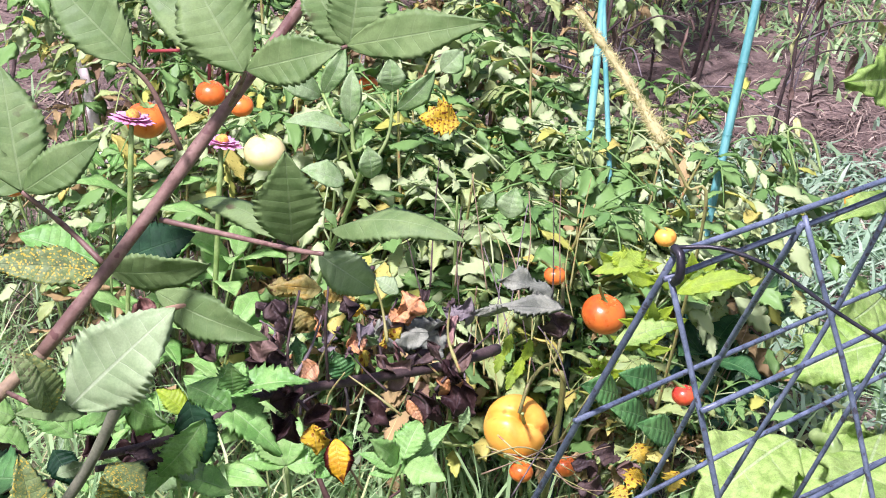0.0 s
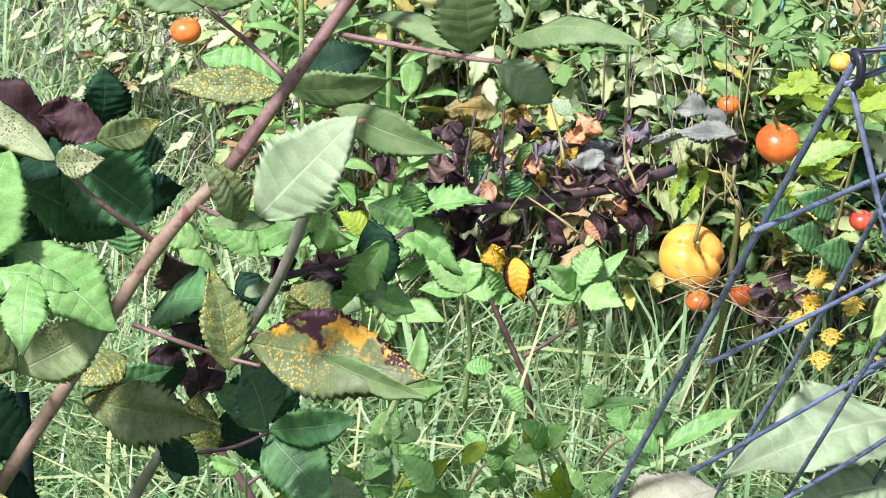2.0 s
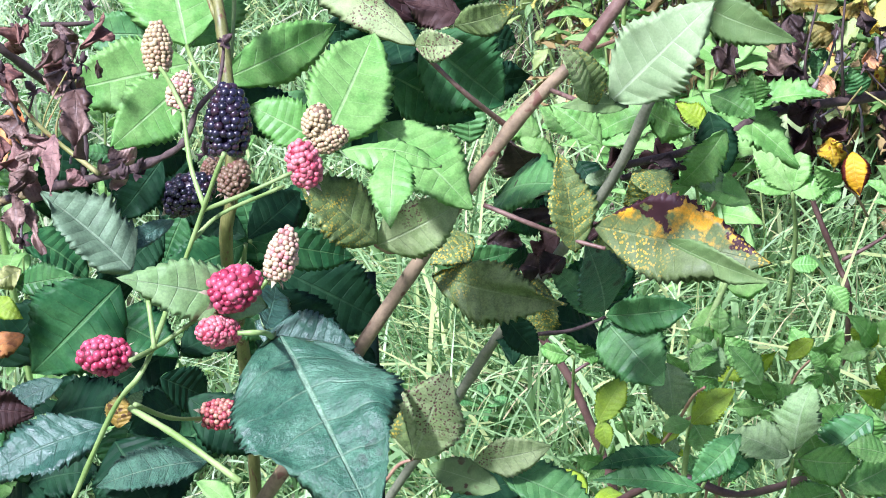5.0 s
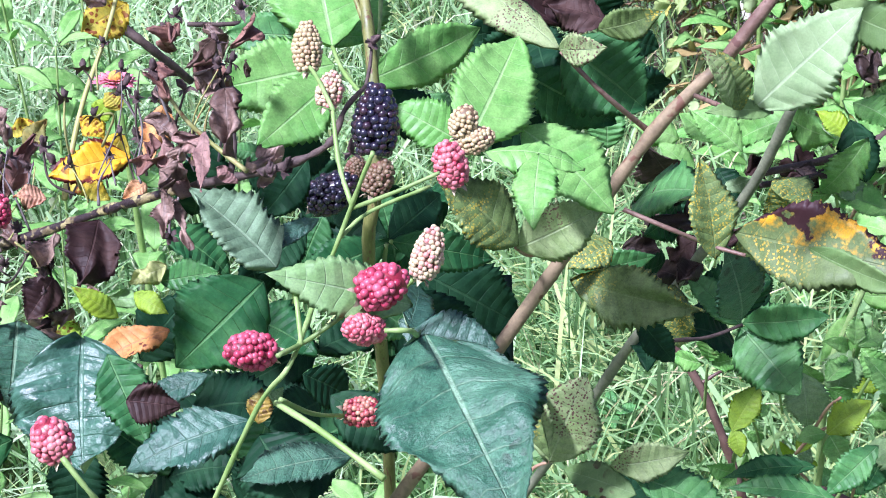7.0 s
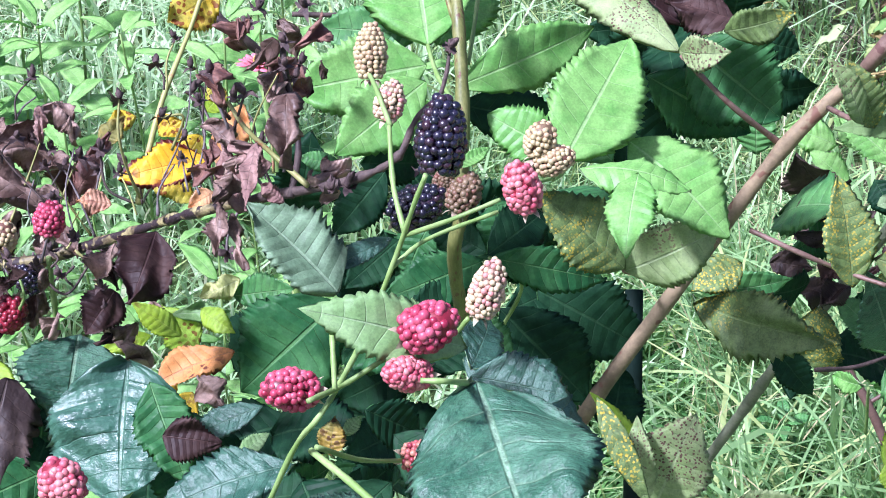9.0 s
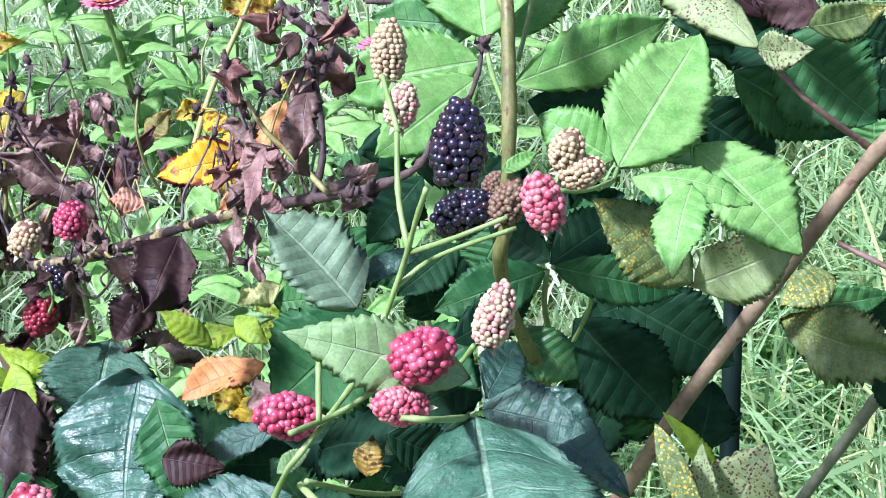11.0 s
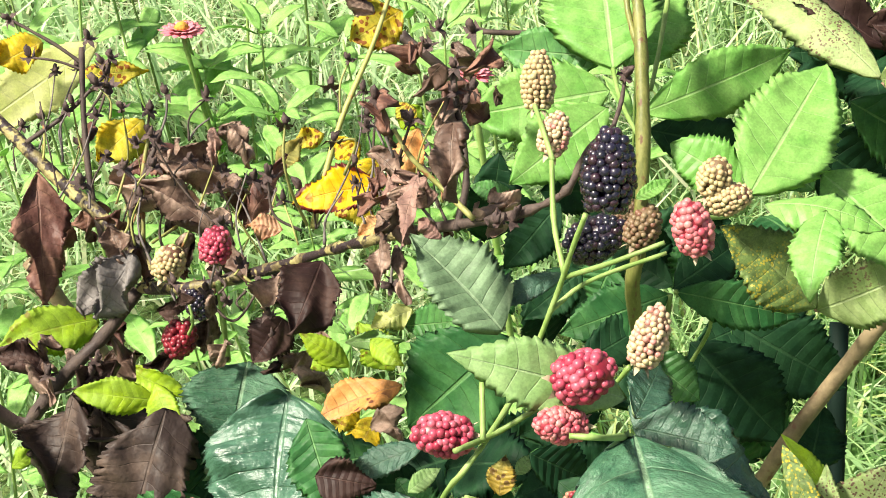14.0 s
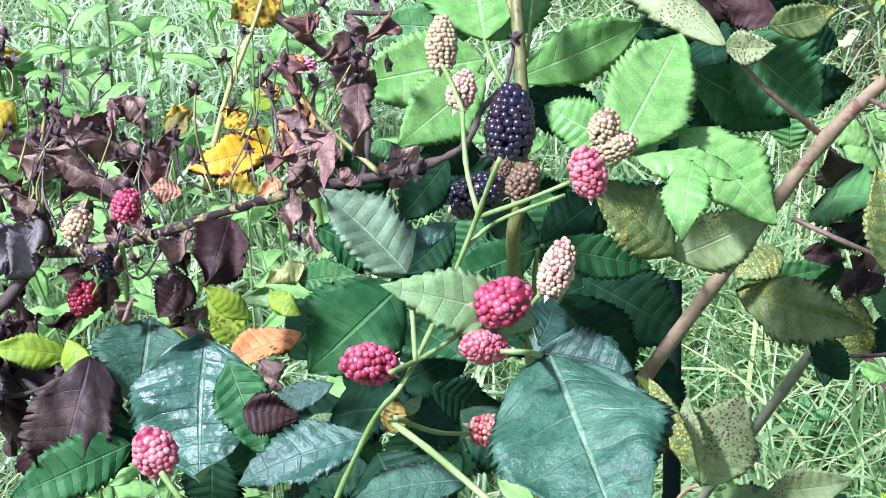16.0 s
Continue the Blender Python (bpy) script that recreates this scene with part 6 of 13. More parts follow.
cane(cane_a, "living", [(0.1994, 0.9233, 0.9373), (0.1828, 0.9363, 0.9512), (0.1599, 0.9321, 0.9730)], 0.0016, 0.0012, name='petiole', thorns=2)
cane(cane_a, "living", [(0.1371, 0.9469, 0.8314), (0.1079, 0.9312, 0.8652), (0.0851, 0.9374, 0.8884)], 0.0017, 0.0013, name='petiole', thorns=2)
cane(cane_a, "living", [(0.1201, 0.9265, 0.7956), (0.1467, 0.9163, 0.7870), (0.1699, 0.9211, 0.7730), (0.1867, 0.9115, 0.7719)], 0.0014, 0.0012, name='petiole', thorns=1)
cane(cane_a, "petiole", [(0.2583, 0.9709, 0.8880), (0.2253, 0.9866, 0.8714), (0.1958, 1.0092, 0.8476)], 0.0015, 0.0012, name='petiole')
leaf(cane_a, "dusty", (0.2897, 0.8991, 0.9558), (0.2775, 0.8849, 1.0124), (-0.15, -0.95, -0.27), 0.0343, 0.12, 0.04)
leaf(cane_a, "dusty", (0.2978, 0.9347, 0.9419), (0.2576, 0.9943, 0.9365), (-0.22, -0.34, 0.91), 0.0173, -0.20, 0.14)
leaf(cane_a, "dusty", (0.3179, 0.9303, 0.9486), (0.3743, 0.8810, 0.9637), (-0.23, -0.39, 0.89), 0.0231, -0.25, 0.16)
leaf(cane_a, "pale", (0.3014, 0.8936, 0.9534), (0.3445, 0.9284, 0.9135), (0.52, -0.84, -0.17), 0.0230, 0.10, 0.06)
leaf(cane_a, "dusty", (0.1599, 0.9321, 0.9730), (0.1517, 0.9623, 1.0270), (-0.13, -0.87, 0.47), 0.0379, 0.12, 0.05)
leaf(cane_a, "dusty", (0.1605, 0.9320, 0.9731), (0.1956, 0.9228, 1.0041), (-0.39, -0.90, 0.17), 0.0236, 0.10, 0.08)
leaf(cane_a, "dusty", (0.1599, 0.9321, 0.9730), (0.1143, 0.9593, 0.9935), (-0.29, -0.84, 0.47), 0.0309, 0.10, 0.08)
leaf(cane_a, "yellowspot", (0.2148, 1.0111, 0.8890), (0.1512, 1.0232, 0.8898), (-0.12, -0.70, 0.71), 0.0249, 0.15, 0.05)
leaf(cane_a, "fresh", (0.2181, 1.0310, 0.8840), (0.1740, 1.0518, 0.8931), (-0.09, -0.55, 0.83), 0.0276, 0.10, 0.05)
leaf(cane_a, "dark", (0.2194, 1.0206, 0.8878), (0.2663, 1.0139, 0.9089), (-0.38, -0.68, 0.63), 0.0300, 0.20, 0.04)
leaf(cane_a, "dusty", (0.2177, 1.0102, 0.8893), (0.2677, 0.9775, 0.9079), (-0.43, -0.84, -0.33), 0.0281, 0.10, 0.06)
leaf(cane_a, "dusty", (0.2403, 0.9888, 0.8868), (0.2963, 0.9503, 0.8747), (-0.51, -0.82, 0.26), 0.0246, 0.20, 0.12)
leaf(cane_a, "dusty", (0.2130, 0.9423, 1.0360), (0.1738, 0.9745, 1.0714), (-0.29, -0.85, 0.45), 0.0296, 0.14, 0.07)
leaf(cane_a, "dusty", (0.2620, 0.9145, 1.0412), (0.2371, 0.9453, 1.0849), (-0.28, -0.85, 0.44), 0.0374, 0.14, 0.07)
leaf(cane_a, "dusty", (0.2628, 0.9149, 1.0426), (0.3015, 0.8873, 1.0644), (-0.63, -0.75, 0.17), 0.0259, 0.14, 0.07)
leaf(cane_a, "dusty", (0.2638, 0.9253, 1.0407), (0.2197, 0.9663, 1.0662), (-0.33, -0.73, 0.60), 0.0257, 0.14, 0.07)
leaf(cane_a, "dusty", (0.3172, 0.9326, 1.0489), (0.3718, 0.8804, 1.0807), (-0.73, -0.67, 0.15), 0.0236, 0.14, 0.07)
leaf(cane_a, "dusty", (0.3188, 0.9317, 1.0483), (0.3229, 0.9382, 1.0888), (-0.30, -0.94, 0.18), 0.0311, 0.14, 0.07)
leaf(cane_a, "dusty", (0.3172, 0.9328, 1.0494), (0.2990, 0.9535, 1.0775), (-0.03, -0.81, 0.58), 0.0272, 0.14, 0.07)
cane(cane_a, "living", [(0.2631, 0.9420, 1.0143), (0.2637, 0.9227, 1.0352), (0.2623, 0.9150, 1.0425)], 0.0014, 0.001, name='petiole')
cane(cane_a, "living", [(0.2748, 0.9451, 1.0297), (0.2978, 0.9359, 1.0407), (0.3180, 0.9323, 1.0490)], 0.0014, 0.001, name='petiole')
cane(cane_a, "living", [(0.2389, 0.9398, 0.9910), (0.2236, 0.9430, 1.0216), (0.2104, 0.9434, 1.0362)], 0.0015, 0.001, name='petiole')
leaf(cane_a, "pale", (0.1758, 0.8624, 0.8904), (0.2217, 0.8493, 0.9492), (-0.52, -0.83, 0.22), 0.0419, 0.10, 0.04, wave=1.5)
leaf(cane_a, "yellowspot", (0.1675, 0.8555, 0.8926), (0.1528, 0.8555, 0.9268), (0.35, -0.92, 0.15), 0.0183, 0.30, 0.10)
leaf(cane_a, "palespot", (0.1606, 0.8483, 0.8983), (0.1440, 0.8480, 0.9315), (0.58, -0.77, 0.28), 0.0151, 0.30, 0.10)
leaf(cane_a, "dusty", (0.1844, 0.8617, 0.8876), (0.1495, 0.8575, 0.8911), (0.15, -0.52, 0.84), 0.0130, 0.20, 0.08)
cane(cane_a, "living", [(0.1526, 0.9065, 0.8751), (0.1678, 0.8734, 0.8832), (0.1844, 0.8617, 0.8876)], 0.0014, 0.0011, name='petiole')
leaf(cane_a, "palespot", (0.0848, 0.9389, 0.8886), (0.0070, 1.0153, 0.9084), (-0.01, -0.29, 0.96), 0.0323, 0.10, 0.10, curl=-0.15)
leaf(cane_a, "palespot", (0.0837, 0.9384, 0.8896), (0.1084, 0.9261, 0.8951), (-0.47, -0.87, 0.15), 0.0190, 0.20, 0.15)
leaf(cane_a, "deep", (0.0918, 0.9845, 0.8702), (0.1377, 0.9765, 0.8312), (0.10, -0.95, 0.31), 0.0520, 0.12, 0.05)
leaf(cane_a, "dark", (0.1185, 1.0014, 0.8658), (0.1486, 1.0118, 0.8520), (0.42, -0.87, 0.26), 0.0257, 0.12, 0.05)
leaf(cane_a, "purple", (0.0880, 0.9717, 0.8867), (0.0298, 0.9974, 0.9130), (0.06, -0.64, 0.77), 0.0266, 0.20, 0.10, crumple=0.15)
leaf(cane_a, "purple", (0.1129, 0.9604, 0.8940), (0.0777, 0.9705, 0.9011), (-0.05, -0.70, 0.72), 0.0243, 0.20, 0.10, crumple=0.15)
leaf(cane_a, "yellowspot", (0.1058, 0.9498, 0.8944), (0.1393, 0.9412, 0.9080), (-0.26, -0.97, 0.02), 0.0198, 0.20, 0.10)
leaf(cane_a, "deep", (0.0701, 0.9967, 0.8463), (0.1244, 1.0011, 0.8100), (0.17, -0.98, 0.13), 0.0393, 0.10, 0.05)
leaf(cane_a, "yellowspot", (0.0936, 0.9486, 0.7379), (0.1662, 0.9118, 0.7356), (-0.40, -0.82, 0.39), 0.0366, 0.30, 0.10, wave=2.2, tooth=0.2, crumple=0.08)
leaf(cane_a, "yellowspot", (0.1198, 0.9645, 0.7507), (0.0923, 0.9513, 0.7420), (-0.01, -0.54, 0.84), 0.0241, 0.20, 0.10, wave=2)
leaf(cane_a, "mid", (0.0976, 0.9761, 0.7259), (0.1485, 0.9824, 0.7297), (0.10, -0.97, 0.24), 0.0212, 0.20, 0.10)
leaf(cane_a, "yellowspot", (0.1714, 0.9182, 0.7659), (0.1629, 0.9408, 0.8185), (0.31, -0.86, 0.42), 0.0293, 0.30, 0.06)
leaf(cane_a, "rust", (0.1817, 0.9250, 0.7794), (0.2660, 0.8589, 0.7901), (-0.56, -0.63, 0.53), 0.0460, 0.20, 0.08, crumple=0.08)
leaf(cane_a, "dusty", (0.2158, 0.8900, 0.7890), (0.2629, 0.8453, 0.7867), (-0.68, -0.72, 0.11), 0.0191, 0.20, 0.05)
leaf(cane_a, "mid", (0.2128, 1.0279, 0.6476), (0.2652, 1.0150, 0.6591), (-0.29, -0.91, 0.30), 0.0304, 0.20, 0.08)
leaf(cane_a, "mid", (0.2135, 1.0348, 0.6399), (0.2453, 0.9909, 0.6159), (-0.33, -0.62, 0.71), 0.0486, 0.12, 0.06)
leaf(cane_a, "teal", (0.2034, 0.9883, 0.6770), (0.1811, 0.9476, 0.7582), (0.43, -0.85, -0.31), 0.0337, 0.10, 0.08)
leaf(cane_a, "mid", (0.2158, 1.0433, 0.6349), (0.1832, 1.0742, 0.6569), (-0.00, -0.58, 0.81), 0.0234, 0.10, 0.08)
cane(cane_a, "dead", [(0.1657, 1.0032, 0.6534), (0.1895, 1.0178, 0.6447), (0.2127, 1.0273, 0.6467)], 0.0014, 0.0011, name='petiole')
leaf(cane_a, "palespot", (0.0712, 0.8307, 0.6967), (0.0906, 0.8369, 0.7492), (-0.24, -0.95, 0.20), 0.0411, 0.12, 0.05, stalk=(0.0559, 0.8342, 0.6795))
leaf(cane_a, "palespot", (0.1053, 0.8413, 0.6841), (0.1481, 0.8398, 0.6925), (-0.09, -0.95, 0.31), 0.0228, 0.20, 0.08)
leaf(cane_a, "dusty", (0.1194, 0.8311, 0.6714), (0.0822, 0.8590, 0.6687), (-0.41, -0.46, 0.79), 0.0220, 0.20, 0.08)
leaf(cane_a, "lime", (0.0674, 0.9040, 0.6659), (0.0394, 0.9025, 0.7131), (0.67, -0.64, 0.38), 0.0131, 0.30, 0.05)
leaf(cane_a, "dark", (0.0982, 0.9019, 0.6082), (0.1552, 0.9261, 0.6041), (0.33, -0.67, 0.67), 0.0304, 0.10, 0.06)
leaf(cane_a, "dark", (0.1382, 0.9812, 0.6872), (0.1623, 0.9796, 0.6530), (0.20, -0.96, 0.18), 0.0205, 0.10, 0.06)
leaf(cane_a, "yellowspot", (0.0439, 0.8213, 0.7708), (0.0685, 0.7956, 0.7260), (-0.19, -0.65, 0.74), 0.0130, 0.18, 0.08, tooth=0.1)
leaf(cane_a, "palespot", (0.0671, 0.8121, 0.7148), (0.0628, 0.8341, 0.7504), (-0.35, -0.62, 0.70), 0.0167, 0.18, 0.08)
cane_b = thing("blackberry_cane", -0.005, 0.860, 0, "upright olive blackberry stem with fresh serrate leaves and berries", "blackberry plant", "blackberry plants")
cane(cane_b, "stem", [(-0.0206, 0.9092, 0.9565), (-0.0166, 0.8851, 0.9363), (-0.0144, 0.8564, 0.9006), (-0.0159, 0.8372, 0.8621), (-0.0205, 0.8447, 0.8191), (-0.0150, 0.9300, 0.6200), (-0.0200, 0.9700, -0.0200)], 0.0027, 0.0032, ridges=0.12, sides=12, name='stem')
cane(cane_b, "stem", [(-0.0164, 0.8812, 0.9303), (-0.0226, 0.8950, 0.9447), (-0.0248, 0.9084, 0.9569)], 0.0015, 0.0012, name='side_stem')
cane(cane_b, "green", [(-0.0126, 0.8787, 0.9154), (-0.0102, 0.9048, 0.9264), (-0.0083, 0.9386, 0.9400)], 0.00104, 0.00110, name='side_stem')
leaf(cane_b, "fresh", (0.0303, 0.8497, 0.8808), (0.0607, 0.9135, 0.9098), (0.31, -0.51, 0.80), 0.0476, 0.10, 0.04)
leaf(cane_b, "fresh", (0.0276, 0.8597, 0.8784), (-0.0046, 0.8724, 0.8929), (-0.06, -0.81, 0.58), 0.0271, 0.10, 0.06, shape=0.1)
leaf(cane_b, "fresh", (0.0370, 0.8272, 0.8894), (0.0861, 0.8223, 0.8805), (0.05, -0.18, 0.98), 0.0251, -0.25, 0.12, wave=1.6)
leaf(cane_b, "fresh", (0.0633, 0.8156, 0.8943), (0.0573, 0.7796, 0.8737), (-0.17, -0.68, 0.72), 0.0245, 0.20, 0.10, wave=1.8)
leaf(cane_b, "fresh", (0.0593, 0.8802, 0.8738), (0.1049, 0.8525, 0.8372), (0.12, -0.53, 0.84), 0.0431, 0.10, 0.08)
leaf(cane_b, "fresh", (-0.0202, 0.9036, 0.8909), (0.0434, 0.9593, 0.8935), (0.60, -0.70, 0.40), 0.0309, 0.10, 0.06)
leaf(cane_b, "fresh", (-0.0357, 0.9293, 0.8995), (-0.0483, 0.9905, 0.9426), (0.08, -0.56, 0.82), 0.0618, 0.10, 0.04)
leaf(cane_b, "fresh", (-0.0343, 0.9665, 0.8808), (-0.0140, 1.0142, 0.9081), (0.33, -0.57, 0.75), 0.0383, 0.10, 0.04)
leaf(cane_b, "fresh", (-0.0342, 0.9062, 0.9009), (-0.0984, 0.8960, 0.8934), (0.09, -0.88, 0.46), 0.0442, 0.10, 0.06)
leaf(cane_b, "fresh", (-0.0338, 0.8931, 0.8994), (-0.0741, 0.8576, 0.8804), (0.36, -0.72, 0.59), 0.0333, 0.10, 0.06)
leaf(cane_b, "mid", (-0.0403, 0.9406, 0.9000), (-0.0923, 0.9506, 0.8996), (-0.17, -0.87, 0.47), 0.0290, 0.10, 0.06)
cane(cane_b, "green", [(-0.0357, 0.9293, 0.8995), (-0.0293, 0.9044, 0.8961), (-0.0162, 0.8618, 0.9002)], 0.00120, 0.00104, name='petiole')
cane(cane_b, "green", [(0.0267, 0.8137, 0.8927), (0.0302, 0.8291, 0.8868), (0.0303, 0.8497, 0.8808)], 0.00100, 0.00090, name='petiole')
leaf(cane_b, "fresh", (-0.0167, 0.8393, 0.8846), (-0.0019, 0.8468, 0.8899), (0.22, -0.81, 0.54), 0.0071, 0.10, 0.06)
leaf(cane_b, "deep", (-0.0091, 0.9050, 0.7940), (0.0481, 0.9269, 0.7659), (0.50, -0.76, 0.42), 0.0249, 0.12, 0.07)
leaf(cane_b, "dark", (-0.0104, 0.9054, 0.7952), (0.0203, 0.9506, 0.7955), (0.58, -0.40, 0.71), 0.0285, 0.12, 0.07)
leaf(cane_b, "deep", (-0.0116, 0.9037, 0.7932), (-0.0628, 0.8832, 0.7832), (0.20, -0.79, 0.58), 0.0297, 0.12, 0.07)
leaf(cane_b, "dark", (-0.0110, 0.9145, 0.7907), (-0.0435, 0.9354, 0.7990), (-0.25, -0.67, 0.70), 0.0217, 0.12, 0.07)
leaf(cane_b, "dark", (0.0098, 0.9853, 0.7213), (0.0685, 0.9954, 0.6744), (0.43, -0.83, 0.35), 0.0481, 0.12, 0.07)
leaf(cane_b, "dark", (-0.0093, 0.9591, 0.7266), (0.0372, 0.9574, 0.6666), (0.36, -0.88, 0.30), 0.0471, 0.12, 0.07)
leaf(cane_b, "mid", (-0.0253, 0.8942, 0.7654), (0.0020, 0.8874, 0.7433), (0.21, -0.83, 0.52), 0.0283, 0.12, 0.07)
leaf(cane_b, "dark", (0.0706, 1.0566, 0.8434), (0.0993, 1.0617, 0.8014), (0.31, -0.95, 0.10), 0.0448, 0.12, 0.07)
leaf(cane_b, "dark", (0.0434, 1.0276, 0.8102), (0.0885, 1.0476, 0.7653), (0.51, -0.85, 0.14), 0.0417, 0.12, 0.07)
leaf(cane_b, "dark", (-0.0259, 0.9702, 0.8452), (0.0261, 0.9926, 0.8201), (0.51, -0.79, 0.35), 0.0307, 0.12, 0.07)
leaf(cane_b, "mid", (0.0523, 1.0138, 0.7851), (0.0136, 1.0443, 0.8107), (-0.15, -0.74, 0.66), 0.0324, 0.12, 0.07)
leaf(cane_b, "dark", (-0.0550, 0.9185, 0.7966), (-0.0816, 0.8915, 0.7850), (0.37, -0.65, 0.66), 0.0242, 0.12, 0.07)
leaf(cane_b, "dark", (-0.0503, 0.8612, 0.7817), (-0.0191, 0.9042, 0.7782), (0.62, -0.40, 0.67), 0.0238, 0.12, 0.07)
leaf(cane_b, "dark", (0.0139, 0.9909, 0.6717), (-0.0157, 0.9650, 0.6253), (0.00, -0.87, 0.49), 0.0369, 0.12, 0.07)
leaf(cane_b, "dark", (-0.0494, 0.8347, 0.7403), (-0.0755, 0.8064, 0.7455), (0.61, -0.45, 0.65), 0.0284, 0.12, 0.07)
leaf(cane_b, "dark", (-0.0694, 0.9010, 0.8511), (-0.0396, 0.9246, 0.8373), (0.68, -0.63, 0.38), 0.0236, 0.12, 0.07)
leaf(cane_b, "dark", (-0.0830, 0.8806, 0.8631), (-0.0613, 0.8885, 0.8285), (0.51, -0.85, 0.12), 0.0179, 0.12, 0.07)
leaf(cane_b, "yellowspot", (0.0577, 0.8715, 0.8086), (0.0153, 0.8746, 0.8501), (0.44, -0.74, 0.51), 0.0334, 0.15, 0.07)
leaf(cane_b, "palespot", (0.0573, 0.8795, 0.8022), (0.1024, 0.8818, 0.8244), (-0.08, -0.96, 0.26), 0.0357, 0.15, 0.08)
cane(cane_b, "petiole", [(0.0825, 0.9235, 0.7729), (0.0689, 0.9407, 0.7597), (0.0573, 0.8798, 0.8026)], 0.0017, 0.0013, name='petiole')
cane(cane_b, "green", [(-0.0116, 0.9037, 0.7932), (-0.0138, 0.9023, 0.7731), (-0.0143, 0.9185, 0.7416)], 0.00128, 0.00144, name='petiole')
cane(cane_b, "green", [(-0.0091, 0.9050, 0.7940), (0.0051, 0.9260, 0.7639), (-0.0104, 0.9510, 0.7147)], 0.00112, 0.00112, name='petiole')
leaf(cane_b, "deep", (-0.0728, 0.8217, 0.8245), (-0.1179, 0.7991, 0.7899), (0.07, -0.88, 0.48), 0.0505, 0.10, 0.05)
leaf(cane_b, "mid", (-0.1287, 0.8551, 0.8054), (-0.0967, 0.8461, 0.8157), (-0.38, -0.80, 0.47), 0.0179, 0.10, 0.05)
leaf(cane_b, "slate", (-0.0613, 0.7578, 0.8719), (-0.1003, 0.7792, 0.9027), (0.41, -0.41, 0.81), 0.0379, 0.30, 0.04, wave=1.6, tooth=0.14, shape=-0.1)
leaf(cane_b, "dark", (-0.0681, 0.7759, 0.8651), (-0.0887, 0.7964, 0.8866), (-0.35, -0.82, 0.45), 0.0211, 0.15, 0.05)
leaf(cane_b, "silver", (-0.0425, 0.7998, 0.8723), (-0.0726, 0.7765, 0.8679), (0.35, -0.58, 0.73), 0.0107, 0.30, 0.10)
leaf(cane_b, "dark", (-0.0477, 0.8323, 0.8869), (-0.0722, 0.8206, 0.8603), (0.04, -0.93, 0.37), 0.0214, 0.15, 0.05)
leaf(cane_b, "mid", (-0.0661, 0.8299, 0.8909), (-0.0868, 0.8370, 0.8919), (-0.24, -0.77, 0.59), 0.0095, 0.15, 0.05)
leaf(cane_b, "sage", (-0.0010, 0.6730, 0.9043), (-0.0603, 0.6613, 0.9302), (0.39, -0.72, 0.57), 0.0254, 0.14, 0.08, wave=1.6)
leaf(cane_b, "teal", (0.0032, 0.6561, 0.9018), (0.0336, 0.5493, 0.8880), (-0.01, -0.44, 0.90), 0.0650, 0.10, 0.03, tooth=0.06, teeth=20, rows=90, half=8, wave=1.8, shape=-0.12, crumple=0.03)
leaf(cane_b, "silver", (-0.0072, 0.7164, 0.8685), (0.0472, 0.6964, 0.8351), (0.24, -0.33, 0.91), 0.0308, 0.10, 0.06, wave=2.0, half=7, crumple=0.03, tooth=0.14)
leaf(cane_b, "silver", (-0.0027, 0.6918, 0.8775), (0.0353, 0.6845, 0.8738), (-0.06, -0.68, 0.74), 0.0262, 0.12, 0.04)
leaf(cane_b, "silver", (-0.0031, 0.7016, 0.8738), (0.0027, 0.7388, 0.8723), (0.56, -0.05, 0.83), 0.0192, 0.12, 0.06)
leaf(cane_b, "dark", (-0.0520, 0.7415, 0.8240), (-0.0309, 0.7557, 0.7992), (0.72, -0.66, 0.23), 0.0206, 0.10, 0.06)
cane(cane_b, "green", [(-0.0937, 0.6537, 0.8101), (-0.0665, 0.6487, 0.8730), (-0.0533, 0.6410, 0.8962), (-0.0484, 0.6593, 0.8962), (-0.0423, 0.6945, 0.8945), (-0.0289, 0.7032, 0.9249), (-0.0207, 0.7009, 0.9481), (-0.0150, 0.6989, 0.9629)], 0.00112, 0.00100, name='fruit_stalk')
cane(cane_b, "green", [(-0.0463, 0.6431, 0.9077), (-0.0478, 0.6561, 0.9193), (-0.0498, 0.6701, 0.9229)], 0.00104, 0.00110, name='fruit_stalk')
cane(cane_b, "green", [(-0.0558, 0.6402, 0.9047), (-0.0459, 0.6575, 0.8988), (-0.0340, 0.6623, 0.9045), (-0.0232, 0.6666, 0.9094)], 0.00110, 0.00090, name='fruit_stalk')
cane(cane_b, "green", [(-0.0130, 0.6228, 0.9265), (-0.0030, 0.6257, 0.9239), (0.0006, 0.6663, 0.8931)], 0.00104, 0.00120, name='fruit_stalk')
cane(cane_b, "green", [(-0.0178, 0.6813, 0.8980), (-0.0079, 0.6843, 0.9012), (-0.0009, 0.6833, 0.9106)], 0.00100, 0.00090, name='fruit_stalk')
cane(cane_b, "green", [(-0.0567, 0.6512, 0.8752), (-0.0452, 0.6810, 0.8454), (-0.0314, 0.7056, 0.8256)], 0.00110, 0.00100, name='fruit_stalk')
cane(cane_b, "green", [(-0.0589, 0.6504, 0.8744), (-0.0397, 0.6289, 0.8748), (-0.0154, 0.6043, 0.8693)], 0.00128, 0.00144, name='fruit_stalk')
cane(cane_b, "green", [(-0.0255, 0.7041, 0.9334), (-0.0068, 0.6950, 0.9459), (0.0118, 0.6960, 0.9538)], 0.00100, 0.00080, name='fruit_stalk')
cane(cane_b, "green", [(-0.0309, 0.7023, 0.9201), (-0.0182, 0.7132, 0.9259), (0.0085, 0.7276, 0.9293)], 0.00090, 0.00080, name='fruit_stalk')
